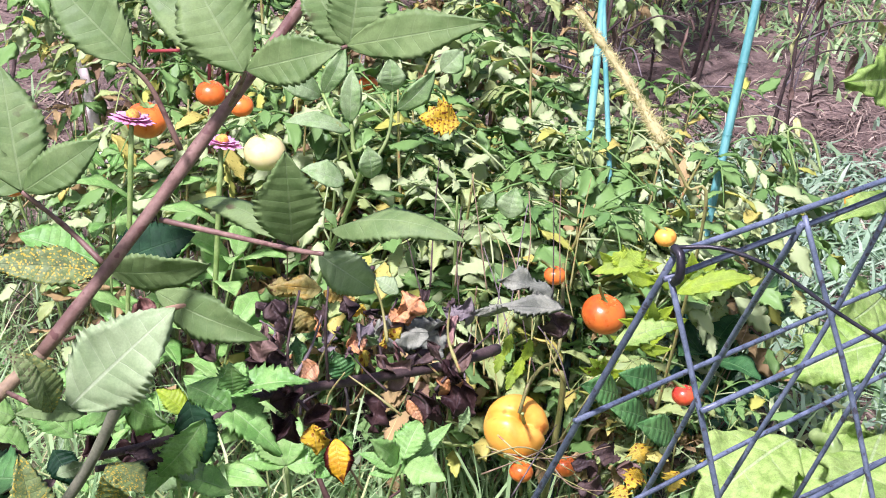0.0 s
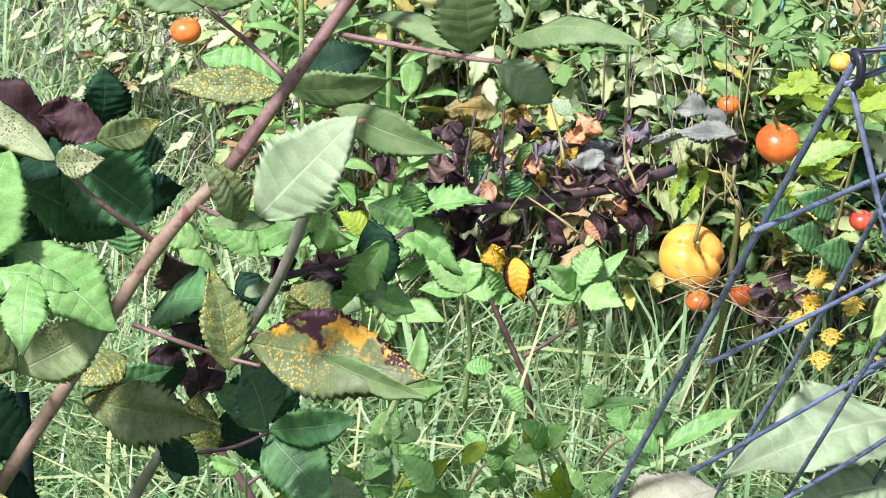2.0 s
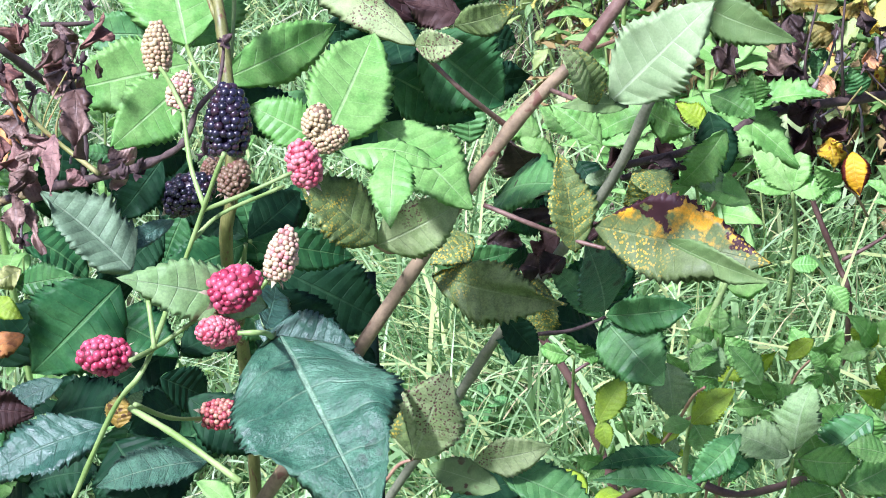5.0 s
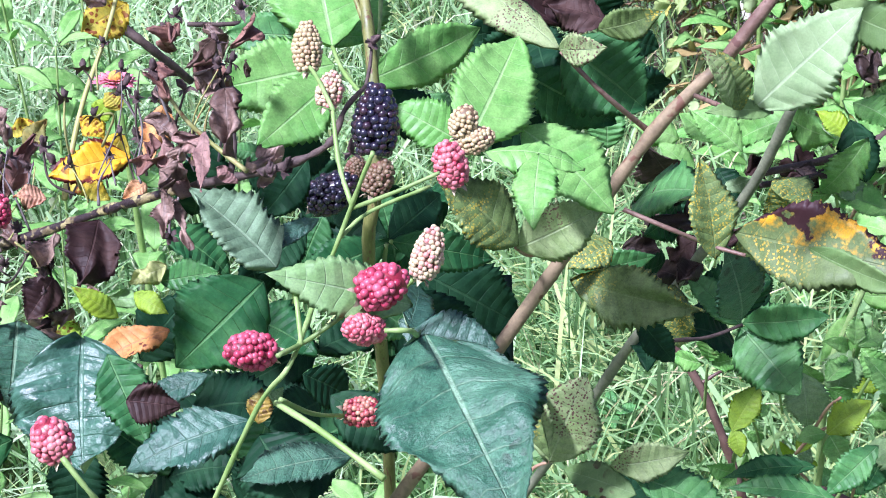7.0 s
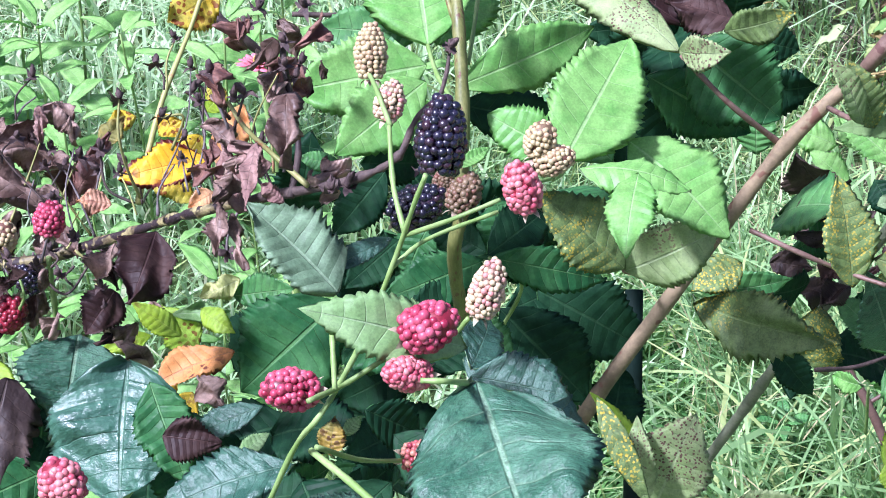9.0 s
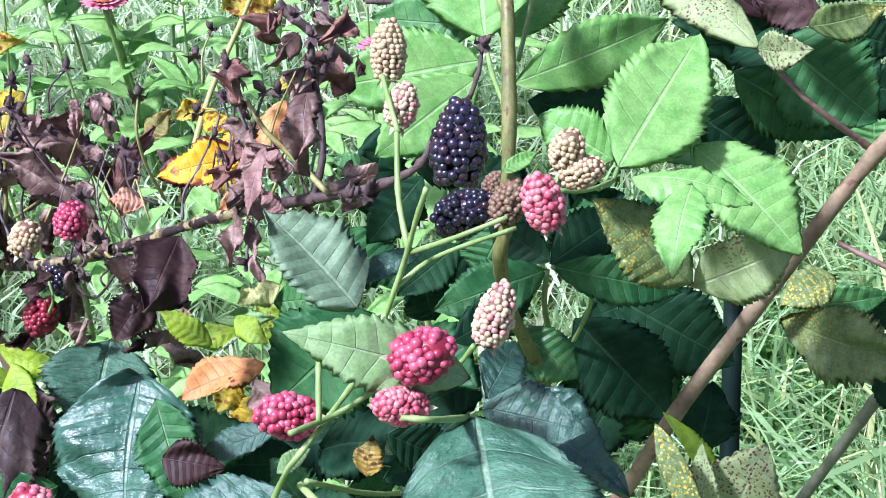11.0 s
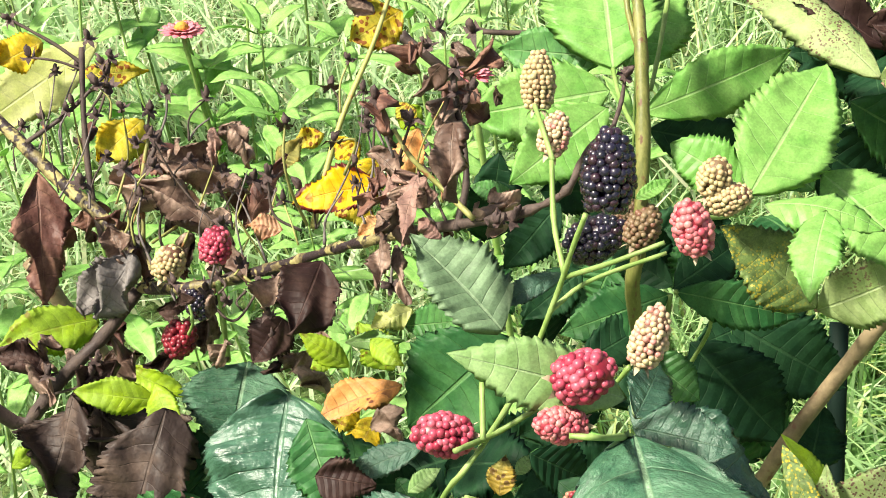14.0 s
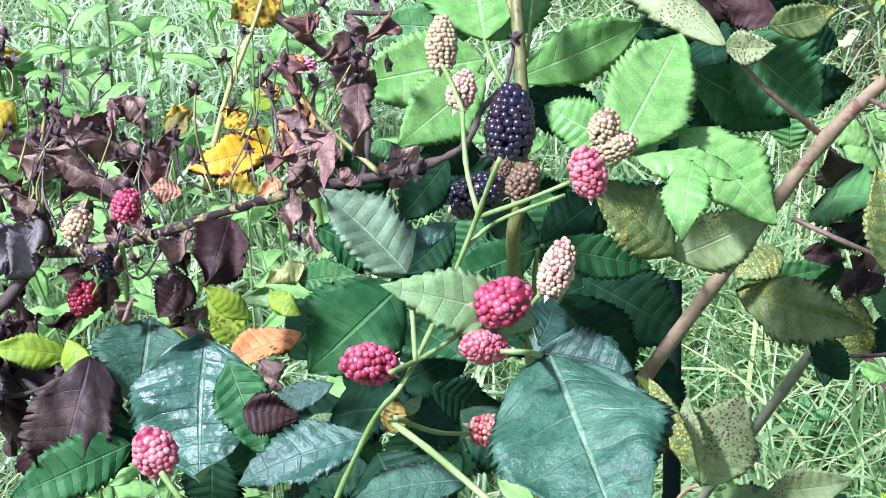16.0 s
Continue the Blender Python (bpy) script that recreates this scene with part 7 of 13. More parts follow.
cane(cane_b, "green", [(-0.0249, 0.7033, 0.9357), (-0.0296, 0.7174, 0.9475), (-0.0316, 0.7335, 0.9641)], 0.00110, 0.00100, name='fruit_stalk')
cane(cane_b, "green", [(-0.0311, 0.7336, 0.9641), (-0.0374, 0.7492, 0.9712), (-0.0412, 0.7610, 0.9716)], 0.00100, 0.00090, name='fruit_stalk')
cane(cane_b, "green", [(0.0145, 0.7934, 0.9043), (0.0232, 0.8039, 0.8979), (0.0307, 0.8295, 0.8871)], 0.00090, 0.00090, name='fruit_stalk')
cane(cane_b, "green", [(-0.1397, 0.6081, 0.8831), (-0.1308, 0.6017, 0.8726), (-0.1239, 0.6043, 0.8577)], 0.00120, 0.00104, name='fruit_stalk')
berry(cane_b, "black", (-0.0149, 0.7444, 0.9374), (-0.0122, 0.7571, 0.9661), 0.0200, label="ripe black blackberry", sepals=False)
berry(cane_b, "black", (-0.0489, 0.8600, 0.8454), (-0.0229, 0.8630, 0.8577), 0.0203, label="ripe black blackberry in shade")
berry(cane_b, "brown", (-0.0176, 0.8349, 0.8644), (-0.0091, 0.8432, 0.8802), 0.0152, label="brownish drying blackberry")
berry(cane_b, "brown", (-0.0282, 0.8671, 0.8546), (-0.0223, 0.8729, 0.8656), 0.0111)
berry(cane_b, "pink", (0.0199, 0.7325, 0.9277), (0.0146, 0.7353, 0.9478), 0.0148, label="half-ripe pink blackberry")
berry(cane_b, "cream", (0.0226, 0.7519, 0.9398), (0.0272, 0.7559, 0.9541), 0.0130, label="unripe cream blackberry")
berry(cane_b, "cream", (0.0229, 0.7501, 0.9366), (0.0387, 0.7506, 0.9414), 0.0122, label="unripe cream blackberry")
berry(cane_b, "cream", (-0.0427, 0.7747, 0.9634), (-0.0426, 0.7851, 0.9832), 0.0134, label="unripe cream blackberry")
berry(cane_b, "blush", (-0.0347, 0.7473, 0.9594), (-0.0302, 0.7543, 0.9737), 0.0118, label="unripe blushed blackberry")
berry(cane_b, "blush", (0.0028, 0.6852, 0.9104), (0.0101, 0.6949, 0.9298), 0.0136, label="unripe blushed blackberry")
berry(cane_b, "red", (-0.0219, 0.6619, 0.9181), (-0.0021, 0.6617, 0.9266), 0.0184, label="red blackberry")
berry(cane_b, "pink", (-0.0157, 0.6590, 0.9026), (-0.0297, 0.6487, 0.9107), 0.0129, label="pink blackberry")
berry(cane_b, "red", (-0.0619, 0.6831, 0.8773), (-0.0810, 0.6753, 0.8840), 0.0166, label="red blackberry")
berry(cane_b, "mixed", (-0.0320, 0.7068, 0.8271), (-0.0119, 0.7033, 0.8278), 0.0140, label="small red and tan blackberry")
bud(cane_b, (-0.0324, 0.6634, 0.9096), 0.0060)
berry(cane_b, "pink", (-0.1443, 0.6275, 0.8690), (-0.1514, 0.6320, 0.8856), 0.0166, label="pink blackberry low on its stalk")
leaf(cane_b, "teal", (-0.1995, 0.8320, 0.7996), (-0.2011, 0.7919, 0.7761), (0.36, -0.48, 0.80), 0.0581, 0.12, 0.08)
leaf(cane_b, "silver", (-0.1526, 0.7507, 0.8430), (-0.1505, 0.6976, 0.8054), (-0.07, -0.58, 0.81), 0.0664, 0.10, 0.03, wave=2.2, crumple=0.035, tooth=0.06, teeth=20, rows=90, half=8)
leaf(cane_b, "deep", (-0.1381, 0.7278, 0.8487), (-0.1200, 0.6961, 0.8204), (0.04, -0.65, 0.76), 0.0271, 0.20, 0.05, wave=1.8)
leaf(cane_b, "silver", (-0.0955, 0.7426, 0.8252), (-0.1301, 0.7309, 0.8138), (-0.06, -0.60, 0.80), 0.0142, 0.20, 0.05)
leaf(cane_b, "silver", (-0.0716, 0.6783, 0.8455), (-0.1256, 0.6640, 0.8316), (0.15, -0.32, 0.94), 0.0287, 0.10, 0.08, wave=1.4, crumple=0.03)
leaf(cane_b, "teal", (-0.0290, 0.6560, 0.8407), (-0.0760, 0.6485, 0.8366), (0.15, -0.32, 0.94), 0.0224, 0.12, 0.08)
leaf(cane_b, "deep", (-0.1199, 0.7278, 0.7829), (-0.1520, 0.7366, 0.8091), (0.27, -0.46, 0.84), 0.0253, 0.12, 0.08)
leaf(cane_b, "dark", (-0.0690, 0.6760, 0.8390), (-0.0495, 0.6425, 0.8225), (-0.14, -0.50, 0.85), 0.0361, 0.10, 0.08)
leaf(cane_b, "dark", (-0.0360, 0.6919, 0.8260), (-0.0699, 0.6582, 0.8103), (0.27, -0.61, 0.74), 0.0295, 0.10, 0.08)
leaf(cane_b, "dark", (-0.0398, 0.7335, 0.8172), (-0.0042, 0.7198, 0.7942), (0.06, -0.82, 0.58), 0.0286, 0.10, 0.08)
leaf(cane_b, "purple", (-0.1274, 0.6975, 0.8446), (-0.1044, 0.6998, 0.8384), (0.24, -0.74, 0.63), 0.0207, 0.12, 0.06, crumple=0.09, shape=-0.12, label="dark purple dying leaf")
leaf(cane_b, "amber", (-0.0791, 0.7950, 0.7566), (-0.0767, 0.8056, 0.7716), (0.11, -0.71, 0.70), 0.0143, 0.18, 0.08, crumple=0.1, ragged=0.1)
# Sunlit bits and a glint on leaves, added as two small pale leaves.
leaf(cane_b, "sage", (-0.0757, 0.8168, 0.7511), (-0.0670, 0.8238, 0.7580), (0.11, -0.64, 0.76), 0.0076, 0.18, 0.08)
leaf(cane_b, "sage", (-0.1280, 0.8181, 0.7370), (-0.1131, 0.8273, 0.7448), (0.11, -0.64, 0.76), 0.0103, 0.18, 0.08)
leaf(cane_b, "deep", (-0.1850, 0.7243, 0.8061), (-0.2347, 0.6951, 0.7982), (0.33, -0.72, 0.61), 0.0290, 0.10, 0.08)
cane_c = thing("blackberry_cane", -0.300, 0.850, 0, "dying mottled blackberry cane with withered purple-brown leaves", "blackberry plant", "blackberry plants")
cane(cane_c, "mottled", [(-0.1023, 0.7974, 0.8939), (-0.1255, 0.8078, 0.8820), (-0.1450, 0.8193, 0.8703), (-0.1754, 0.8353, 0.8511), (-0.2015, 0.8441, 0.8381), (-0.2274, 0.8449, 0.8313), (-0.2552, 0.8563, 0.8230)], 0.0022, 0.003, bumps=0.14, thorns=6)
cane(cane_c, "dead", [(-0.0178, 0.7973, 0.9429), (-0.0274, 0.7853, 0.9379), (-0.0345, 0.7759, 0.9264), (-0.0499, 0.7774, 0.9164), (-0.0669, 0.7807, 0.9097), (-0.1023, 0.7974, 0.8939)], 0.0011, 0.0022, thorns=8, bumps=0.22)
cane(cane_c, "dead", [(-0.2565, 0.8554, 0.8220), (-0.2748, 0.8436, 0.8022), (-0.2913, 0.8308, 0.7895), (-0.3099, 0.8189, 0.7694), (-0.3519, 0.8138, 0.7227), (-0.3800, 0.9000, -0.0200)], 0.0031, 0.0038, thorns=3)
cane(cane_c, "mottled", [(-0.2633, 0.8734, 0.8339), (-0.2819, 0.8871, 0.8440), (-0.3048, 0.9001, 0.8549), (-0.3365, 0.9175, 0.8763), (-0.3734, 0.9418, 0.8916)], 0.0036, 0.0032, thorns=2)
cane(cane_c, "mottled", [(-0.2539, 0.8566, 0.8229), (-0.2515, 0.8614, 0.8292), (-0.2633, 0.8734, 0.8339)], 0.003, 0.0032)
cane(cane_c, "dead", [(-0.2803, 0.8801, 0.8325), (-0.2881, 0.8961, 0.8511), (-0.2942, 0.9186, 0.8790), (-0.2959, 0.9375, 0.9089)], 0.0018, 0.0014, name='twig')
cane(cane_c, "gold", [(-0.1793, 0.8956, 0.8326), (-0.1767, 0.9114, 0.8465), (-0.1695, 0.9349, 0.8703), (-0.1571, 0.9673, 0.8961), (-0.1496, 0.9960, 0.9185)], 0.0017, 0.0011, name='stalk')
cane(cane_c, "gold", [(-0.0733, 0.7796, 0.9108), (-0.0889, 0.7925, 0.9184), (-0.1000, 0.7963, 0.9290), (-0.1081, 0.8053, 0.9368)], 0.0013, 0.0009, name='twig')
cane(cane_c, "gold", [(-0.2581, 0.8745, 0.8333), (-0.2587, 0.8932, 0.8626), (-0.2552, 0.9070, 0.8824)], 0.0014, 0.0008, name='twig')
cane(cane_c, "gold", [(-0.1569, 0.8224, 0.8801), (-0.1580, 0.8124, 0.9029), (-0.1586, 0.8111, 0.9200), (-0.1582, 0.8188, 0.9316)], 0.0007, 0.0005600000000000001, name='twig', sides=6)
bud(cane_c, (-0.1582, 0.8188, 0.9316), 0.0065)
cane(cane_c, "dead", [(-0.1592, 0.8206, 0.8783), (-0.1711, 0.8222, 0.8857), (-0.1738, 0.8308, 0.9002)], 0.0007, 0.0005600000000000001, name='twig', sides=6)
bud(cane_c, (-0.1738, 0.8308, 0.9002), 0.0065)
cane(cane_c, "grey", [(-0.1079, 0.7992, 0.9273), (-0.1112, 0.8002, 0.9396), (-0.1147, 0.8062, 0.9503)], 0.0007, 0.0005600000000000001, name='twig', sides=6)
bud(cane_c, (-0.1147, 0.8062, 0.9503), 0.0065)
cane(cane_c, "dead", [(-0.1057, 0.7996, 0.9270), (-0.1024, 0.8001, 0.9358), (-0.1003, 0.8042, 0.9412)], 0.0007, 0.0005600000000000001, name='twig', sides=6)
bud(cane_c, (-0.1003, 0.8042, 0.9412), 0.0065)
cane(cane_c, "gold", [(-0.1521, 0.8706, 0.8770), (-0.1447, 0.8714, 0.8940), (-0.1544, 0.8695, 0.8950)], 0.0007, 0.0005600000000000001, name='twig', sides=6)
bud(cane_c, (-0.1544, 0.8695, 0.8950), 0.0065)
cane(cane_c, "dead", [(-0.2942, 0.9186, 0.8790), (-0.2844, 0.9295, 0.8916), (-0.2820, 0.9374, 0.9028)], 0.0007, 0.0005600000000000001, name='twig', sides=6)
bud(cane_c, (-0.2820, 0.9374, 0.9028), 0.0065)
cane(cane_c, "grey", [(-0.2953, 0.9347, 0.9043), (-0.2941, 0.9394, 0.9110), (-0.2928, 0.9404, 0.9120)], 0.0007, 0.0005600000000000001, name='twig', sides=6)
bud(cane_c, (-0.2928, 0.9404, 0.9120), 0.0065)
cane(cane_c, "dead", [(-0.2953, 0.9332, 0.9020), (-0.3087, 0.9357, 0.9115), (-0.3302, 0.9380, 0.9241)], 0.001, 0.0008, name='twig', sides=6)
bud(cane_c, (-0.3302, 0.9380, 0.9241), 0.0065)
cane(cane_c, "dead", [(-0.2957, 0.9316, 0.8997), (-0.3073, 0.9315, 0.9044), (-0.3206, 0.9298, 0.9075)], 0.0007, 0.0005600000000000001, name='twig', sides=6)
bud(cane_c, (-0.3206, 0.9298, 0.9075), 0.0065)
cane(cane_c, "dead", [(-0.3212, 0.9072, 0.8727), (-0.3028, 0.9183, 0.8822), (-0.2845, 0.9324, 0.8962)], 0.0012, 0.0009599999999999999, name='twig', sides=6)
bud(cane_c, (-0.2845, 0.9324, 0.8962), 0.0065)
cane(cane_c, "gold", [(-0.3130, 0.9044, 0.8650), (-0.3126, 0.9089, 0.8718), (-0.3134, 0.9147, 0.8810)], 0.0007, 0.0005600000000000001, name='twig', sides=6)
bud(cane_c, (-0.3134, 0.9147, 0.8810), 0.0065)
cane(cane_c, "dead", [(-0.2894, 0.9181, 0.8761), (-0.2844, 0.9280, 0.8893), (-0.2859, 0.9351, 0.9010)], 0.0007, 0.0005600000000000001, name='twig', sides=6)
bud(cane_c, (-0.2859, 0.9351, 0.9010), 0.0065)
cane(cane_c, "grey", [(-0.2562, 0.8981, 0.8690), (-0.2488, 0.9098, 0.8839), (-0.2482, 0.9164, 0.8940)], 0.0007, 0.0005600000000000001, name='twig', sides=6)
bud(cane_c, (-0.2482, 0.9164, 0.8940), 0.0065)
cane(cane_c, "dead", [(-0.2551, 0.9027, 0.8756), (-0.2565, 0.9068, 0.8825), (-0.2559, 0.9105, 0.8881)], 0.0007, 0.0005600000000000001, name='twig', sides=6)
bud(cane_c, (-0.2559, 0.9105, 0.8881), 0.0065)
cane(cane_c, "dead", [(-0.2347, 0.9026, 0.8480), (-0.2393, 0.9015, 0.8672), (-0.2524, 0.9018, 0.8731)], 0.0012, 0.0009599999999999999, name='twig', sides=6)
bud(cane_c, (-0.2524, 0.9018, 0.8731), 0.0065)
cane(cane_c, "dead", [(-0.2619, 0.8722, 0.8315), (-0.2597, 0.8755, 0.8546), (-0.2487, 0.8950, 0.8800)], 0.0013, 0.00104, name='twig', sides=6)
bud(cane_c, (-0.2487, 0.8950, 0.8800), 0.0065)
cane(cane_c, "gold", [(-0.2504, 0.8688, 0.8402), (-0.2336, 0.8882, 0.8441), (-0.2231, 0.8888, 0.8407)], 0.0007, 0.0005600000000000001, name='twig', sides=6)
bud(cane_c, (-0.2231, 0.8888, 0.8407), 0.0065)
cane(cane_c, "dead", [(-0.0820, 0.7841, 0.9026), (-0.0803, 0.8055, 0.9160), (-0.0876, 0.8317, 0.9405), (-0.0878, 0.8366, 0.9483)], 0.0016, 0.00128, name='twig', sides=6)
bud(cane_c, (-0.0878, 0.8366, 0.9483), 0.0065)
cane(cane_c, "dead", [(-0.0874, 0.8255, 0.9309), (-0.0831, 0.8301, 0.9362), (-0.0809, 0.8330, 0.9398)], 0.0007, 0.0005600000000000001, name='twig', sides=6)
bud(cane_c, (-0.0809, 0.8330, 0.9398), 0.0065)
cane(cane_c, "dead", [(-0.0178, 0.7973, 0.9429), (-0.0156, 0.8076, 0.9484), (-0.0143, 0.8132, 0.9565)], 0.001, 0.0008, name='twig', sides=6)
bud(cane_c, (-0.0143, 0.8132, 0.9565), 0.0065)
cane(cane_c, "grey", [(-0.2104, 0.8313, 0.8409), (-0.2047, 0.8307, 0.8564), (-0.2025, 0.8400, 0.8698)], 0.0007, 0.0005600000000000001, name='twig', sides=6)
bud(cane_c, (-0.2025, 0.8400, 0.8698), 0.0065)
cane(cane_c, "dead", [(-0.2153, 0.8303, 0.8414), (-0.2002, 0.8251, 0.8270), (-0.1882, 0.8358, 0.8384)], 0.0007, 0.0005600000000000001, name='twig', sides=6)
bud(cane_c, (-0.1882, 0.8358, 0.8384), 0.0065)
cane(cane_c, "gold", [(-0.1957, 0.8370, 0.8435), (-0.1856, 0.8336, 0.8339), (-0.1828, 0.8245, 0.8187)], 0.0007, 0.0005600000000000001, name='twig', sides=6)
bud(cane_c, (-0.1828, 0.8245, 0.8187), 0.0065)
cane(cane_c, "dead", [(-0.2867, 0.7963, 0.7813), (-0.2614, 0.8000, 0.7764), (-0.2389, 0.8088, 0.7805)], 0.0012, 0.0009599999999999999, name='twig', sides=6)
bud(cane_c, (-0.2389, 0.8088, 0.7805), 0.0065)
cane(cane_c, "dead", [(-0.2955, 0.8208, 0.7852), (-0.2720, 0.8119, 0.7993), (-0.2671, 0.8185, 0.8074)], 0.0007, 0.0005600000000000001, name='twig', sides=6)
bud(cane_c, (-0.2671, 0.8185, 0.8074), 0.0065)
cane(cane_c, "dead", [(-0.1564, 1.0151, 0.8754), (-0.1422, 1.0117, 0.8642), (-0.1209, 1.0233, 0.8352)], 0.003, 0.0024000000000000002, name='twig', sides=6)
cane(cane_c, "dead", [(-0.1250, 1.0687, 0.8505), (-0.1073, 1.0720, 0.8480), (-0.0941, 1.0750, 0.8471)], 0.0016, 0.00128, name='twig', sides=6)
cane(cane_c, "grey", [(-0.1045, 0.7970, 0.8941), (-0.1110, 0.7882, 0.8832), (-0.1119, 0.7830, 0.8756)], 0.0007, 0.0005600000000000001, name='twig', sides=6)
bud(cane_c, (-0.1119, 0.7830, 0.8756), 0.0065)
cane(cane_c, "green", [(-0.2270, 0.8323, 0.8117), (-0.2210, 0.8293, 0.8234), (-0.2237, 0.8343, 0.8323)], 0.0008, 0.00064, name='twig', sides=6)
cane(cane_c, "green", [(-0.2146, 0.8459, 0.7897), (-0.2107, 0.8398, 0.8165), (-0.2101, 0.8413, 0.8373)], 0.0016, 0.00128, name='twig', sides=6)
bud(cane_c, (-0.0255, 0.7839, 0.9161), 0.0070)
bud(cane_c, (-0.0725, 0.8109, 0.9775), 0.0070)
bud(cane_c, (-0.1161, 0.9322, 0.9191), 0.0070)
bud(cane_c, (-0.1210, 0.9270, 0.9131), 0.0070)
bud(cane_c, (-0.0626, 0.7719, 0.9132), 0.0070)
bud(cane_c, (-0.0562, 0.7738, 0.9134), 0.0070)
bud(cane_c, (-0.1872, 0.8559, 0.8313), 0.0070)
bud(cane_c, (-0.2273, 0.8421, 0.8270), 0.0070)
bud(cane_c, (-0.2160, 0.8444, 0.8257), 0.0070)
bud(cane_c, (-0.2884, 0.8107, 0.8043), 0.0070)
bud(cane_c, (-0.2695, 0.8138, 0.8012), 0.0070)
berry(cane_c, "red", (-0.1978, 0.8099, 0.8693), (-0.1947, 0.8167, 0.8837), 0.0141, label="small red blackberry on a dead twig")
berry(cane_c, "cream", (-0.2274, 0.8238, 0.8517), (-0.2212, 0.8281, 0.8664), 0.0145, label="small unripe blackberry on a dead twig")
berry(cane_c, "darkred", (-0.2306, 0.8391, 0.8150), (-0.2325, 0.8269, 0.8028), 0.0161, label="dark red blackberry hanging down")
berry(cane_c, "black", (-0.2241, 0.8467, 0.8300), (-0.2178, 0.8373, 0.8182), 0.0150, label="black blackberry in shade")
leaf(cane_c, "umber", (-0.2237, 0.7882, 0.8045), (-0.2406, 0.7602, 0.7692), (0.31, -0.73, 0.61), 0.0272, 0.18, 0.08, crumple=0.18, ragged=0.1)
leaf(cane_c, "purple", (-0.2382, 0.7595, 0.7856), (-0.2339, 0.7455, 0.7628), (0.11, -0.71, 0.70), 0.0232, 0.18, 0.08, crumple=0.18, ragged=0.1)
leaf(cane_c, "wither", (-0.2271, 0.8906, 0.8452), (-0.2782, 0.8964, 0.8568), (0.08, -0.69, 0.72), 0.0194, 0.25, 0.10, crumple=0.35, ragged=0.2, twist=0.3)
leaf(cane_c, "ember", (-0.2492, 0.9196, 0.8615), (-0.2783, 0.9070, 0.8543), (0.12, -0.69, 0.71), 0.0152, 0.12, 0.10, crumple=0.35, ragged=0.2, twist=1.2)
leaf(cane_c, "ember", (-0.3037, 0.8764, 0.8745), (-0.2989, 0.8431, 0.8211), (0.40, -0.65, 0.65), 0.0243, 0.18, 0.08, crumple=0.2, ragged=0.15)
leaf(cane_c, "umber", (-0.2033, 0.7432, 0.8396), (-0.2186, 0.7074, 0.7919), (0.37, -0.51, 0.78), 0.0391, 0.18, 0.08, crumple=0.16, ragged=0.08)
leaf(cane_c, "ash", (-0.2467, 0.8390, 0.8532), (-0.2632, 0.8192, 0.8300), (0.37, -0.51, 0.78), 0.0202, 0.18, 0.08, crumple=0.25, ragged=0.1)
leaf(cane_c, "wither", (-0.2092, 0.8649, 0.8400), (-0.2555, 0.8742, 0.8727), (0.24, -0.33, 0.91), 0.0167, 0.18, 0.08, crumple=0.2, ragged=0.1)
leaf(cane_c, "wither", (-0.2547, 0.8987, 0.8723), (-0.2129, 0.8969, 0.8527), (0.35, -0.44, 0.83), 0.0205, 0.18, 0.08, crumple=0.2, ragged=0.1)
leaf(cane_c, "ember", (-0.2140, 0.8951, 0.8320), (-0.1941, 0.9191, 0.8600), (-0.08, -0.52, 0.85), 0.0115, 0.18, 0.08, crumple=0.2, ragged=0.1)
leaf(cane_c, "ember", (-0.3013, 0.8897, 0.8373), (-0.3176, 0.8816, 0.8128), (0.21, -0.96, 0.18), 0.0150, 0.12, 0.10, crumple=0.35, ragged=0.2, twist=-0.3)
leaf(cane_c, "ember", (-0.2094, 0.8878, 0.8375), (-0.1919, 0.9081, 0.8611), (-0.08, -0.75, 0.66), 0.0138, 0.18, 0.08, crumple=0.2, ragged=0.1)
leaf(cane_c, "amber", (-0.2024, 0.9218, 0.8489), (-0.1896, 0.9333, 0.8611), (0.29, -0.60, 0.74), 0.0119, 0.18, 0.08, crumple=0.2)
leaf(cane_c, "blaze", (-0.1418, 0.8946, 0.8576), (-0.1830, 0.8817, 0.8548), (0.29, -0.60, 0.74), 0.0238, 0.18, 0.08, crumple=0.1)
leaf(cane_c, "yellow", (-0.1914, 0.9658, 0.8140), (-0.1659, 0.9600, 0.7943), (0.23, -0.81, 0.54), 0.0173, 0.12, 0.10, crumple=0.12)
leaf(cane_c, "yellow", (-0.3346, 1.0819, 0.7896), (-0.3643, 1.0716, 0.7674), (0.13, -0.95, 0.27), 0.0274, 0.12, 0.10, crumple=0.12)
leaf(cane_c, "yellow", (-0.3545, 1.0556, 0.8329), (-0.3175, 1.0645, 0.8310), (0.24, -0.93, 0.28), 0.0144, 0.12, 0.10, crumple=0.12)
leaf(cane_c, "paleyellow", (-0.3650, 1.1096, 0.8263), (-0.4381, 1.0651, 0.7884), (0.33, -0.86, 0.38), 0.0400, 0.12, 0.10, crumple=0.12)
leaf(cane_c, "yellow", (-0.3843, 1.0780, 0.8423), (-0.4092, 1.0659, 0.8341), (0.30, -0.88, 0.37), 0.0265, 0.12, 0.10, crumple=0.12)
leaf(cane_c, "yellow", (-0.1491, 0.9957, 0.8989), (-0.1738, 0.9820, 0.8882), (0.29, -0.85, 0.43), 0.0258, 0.12, 0.10, crumple=0.12)
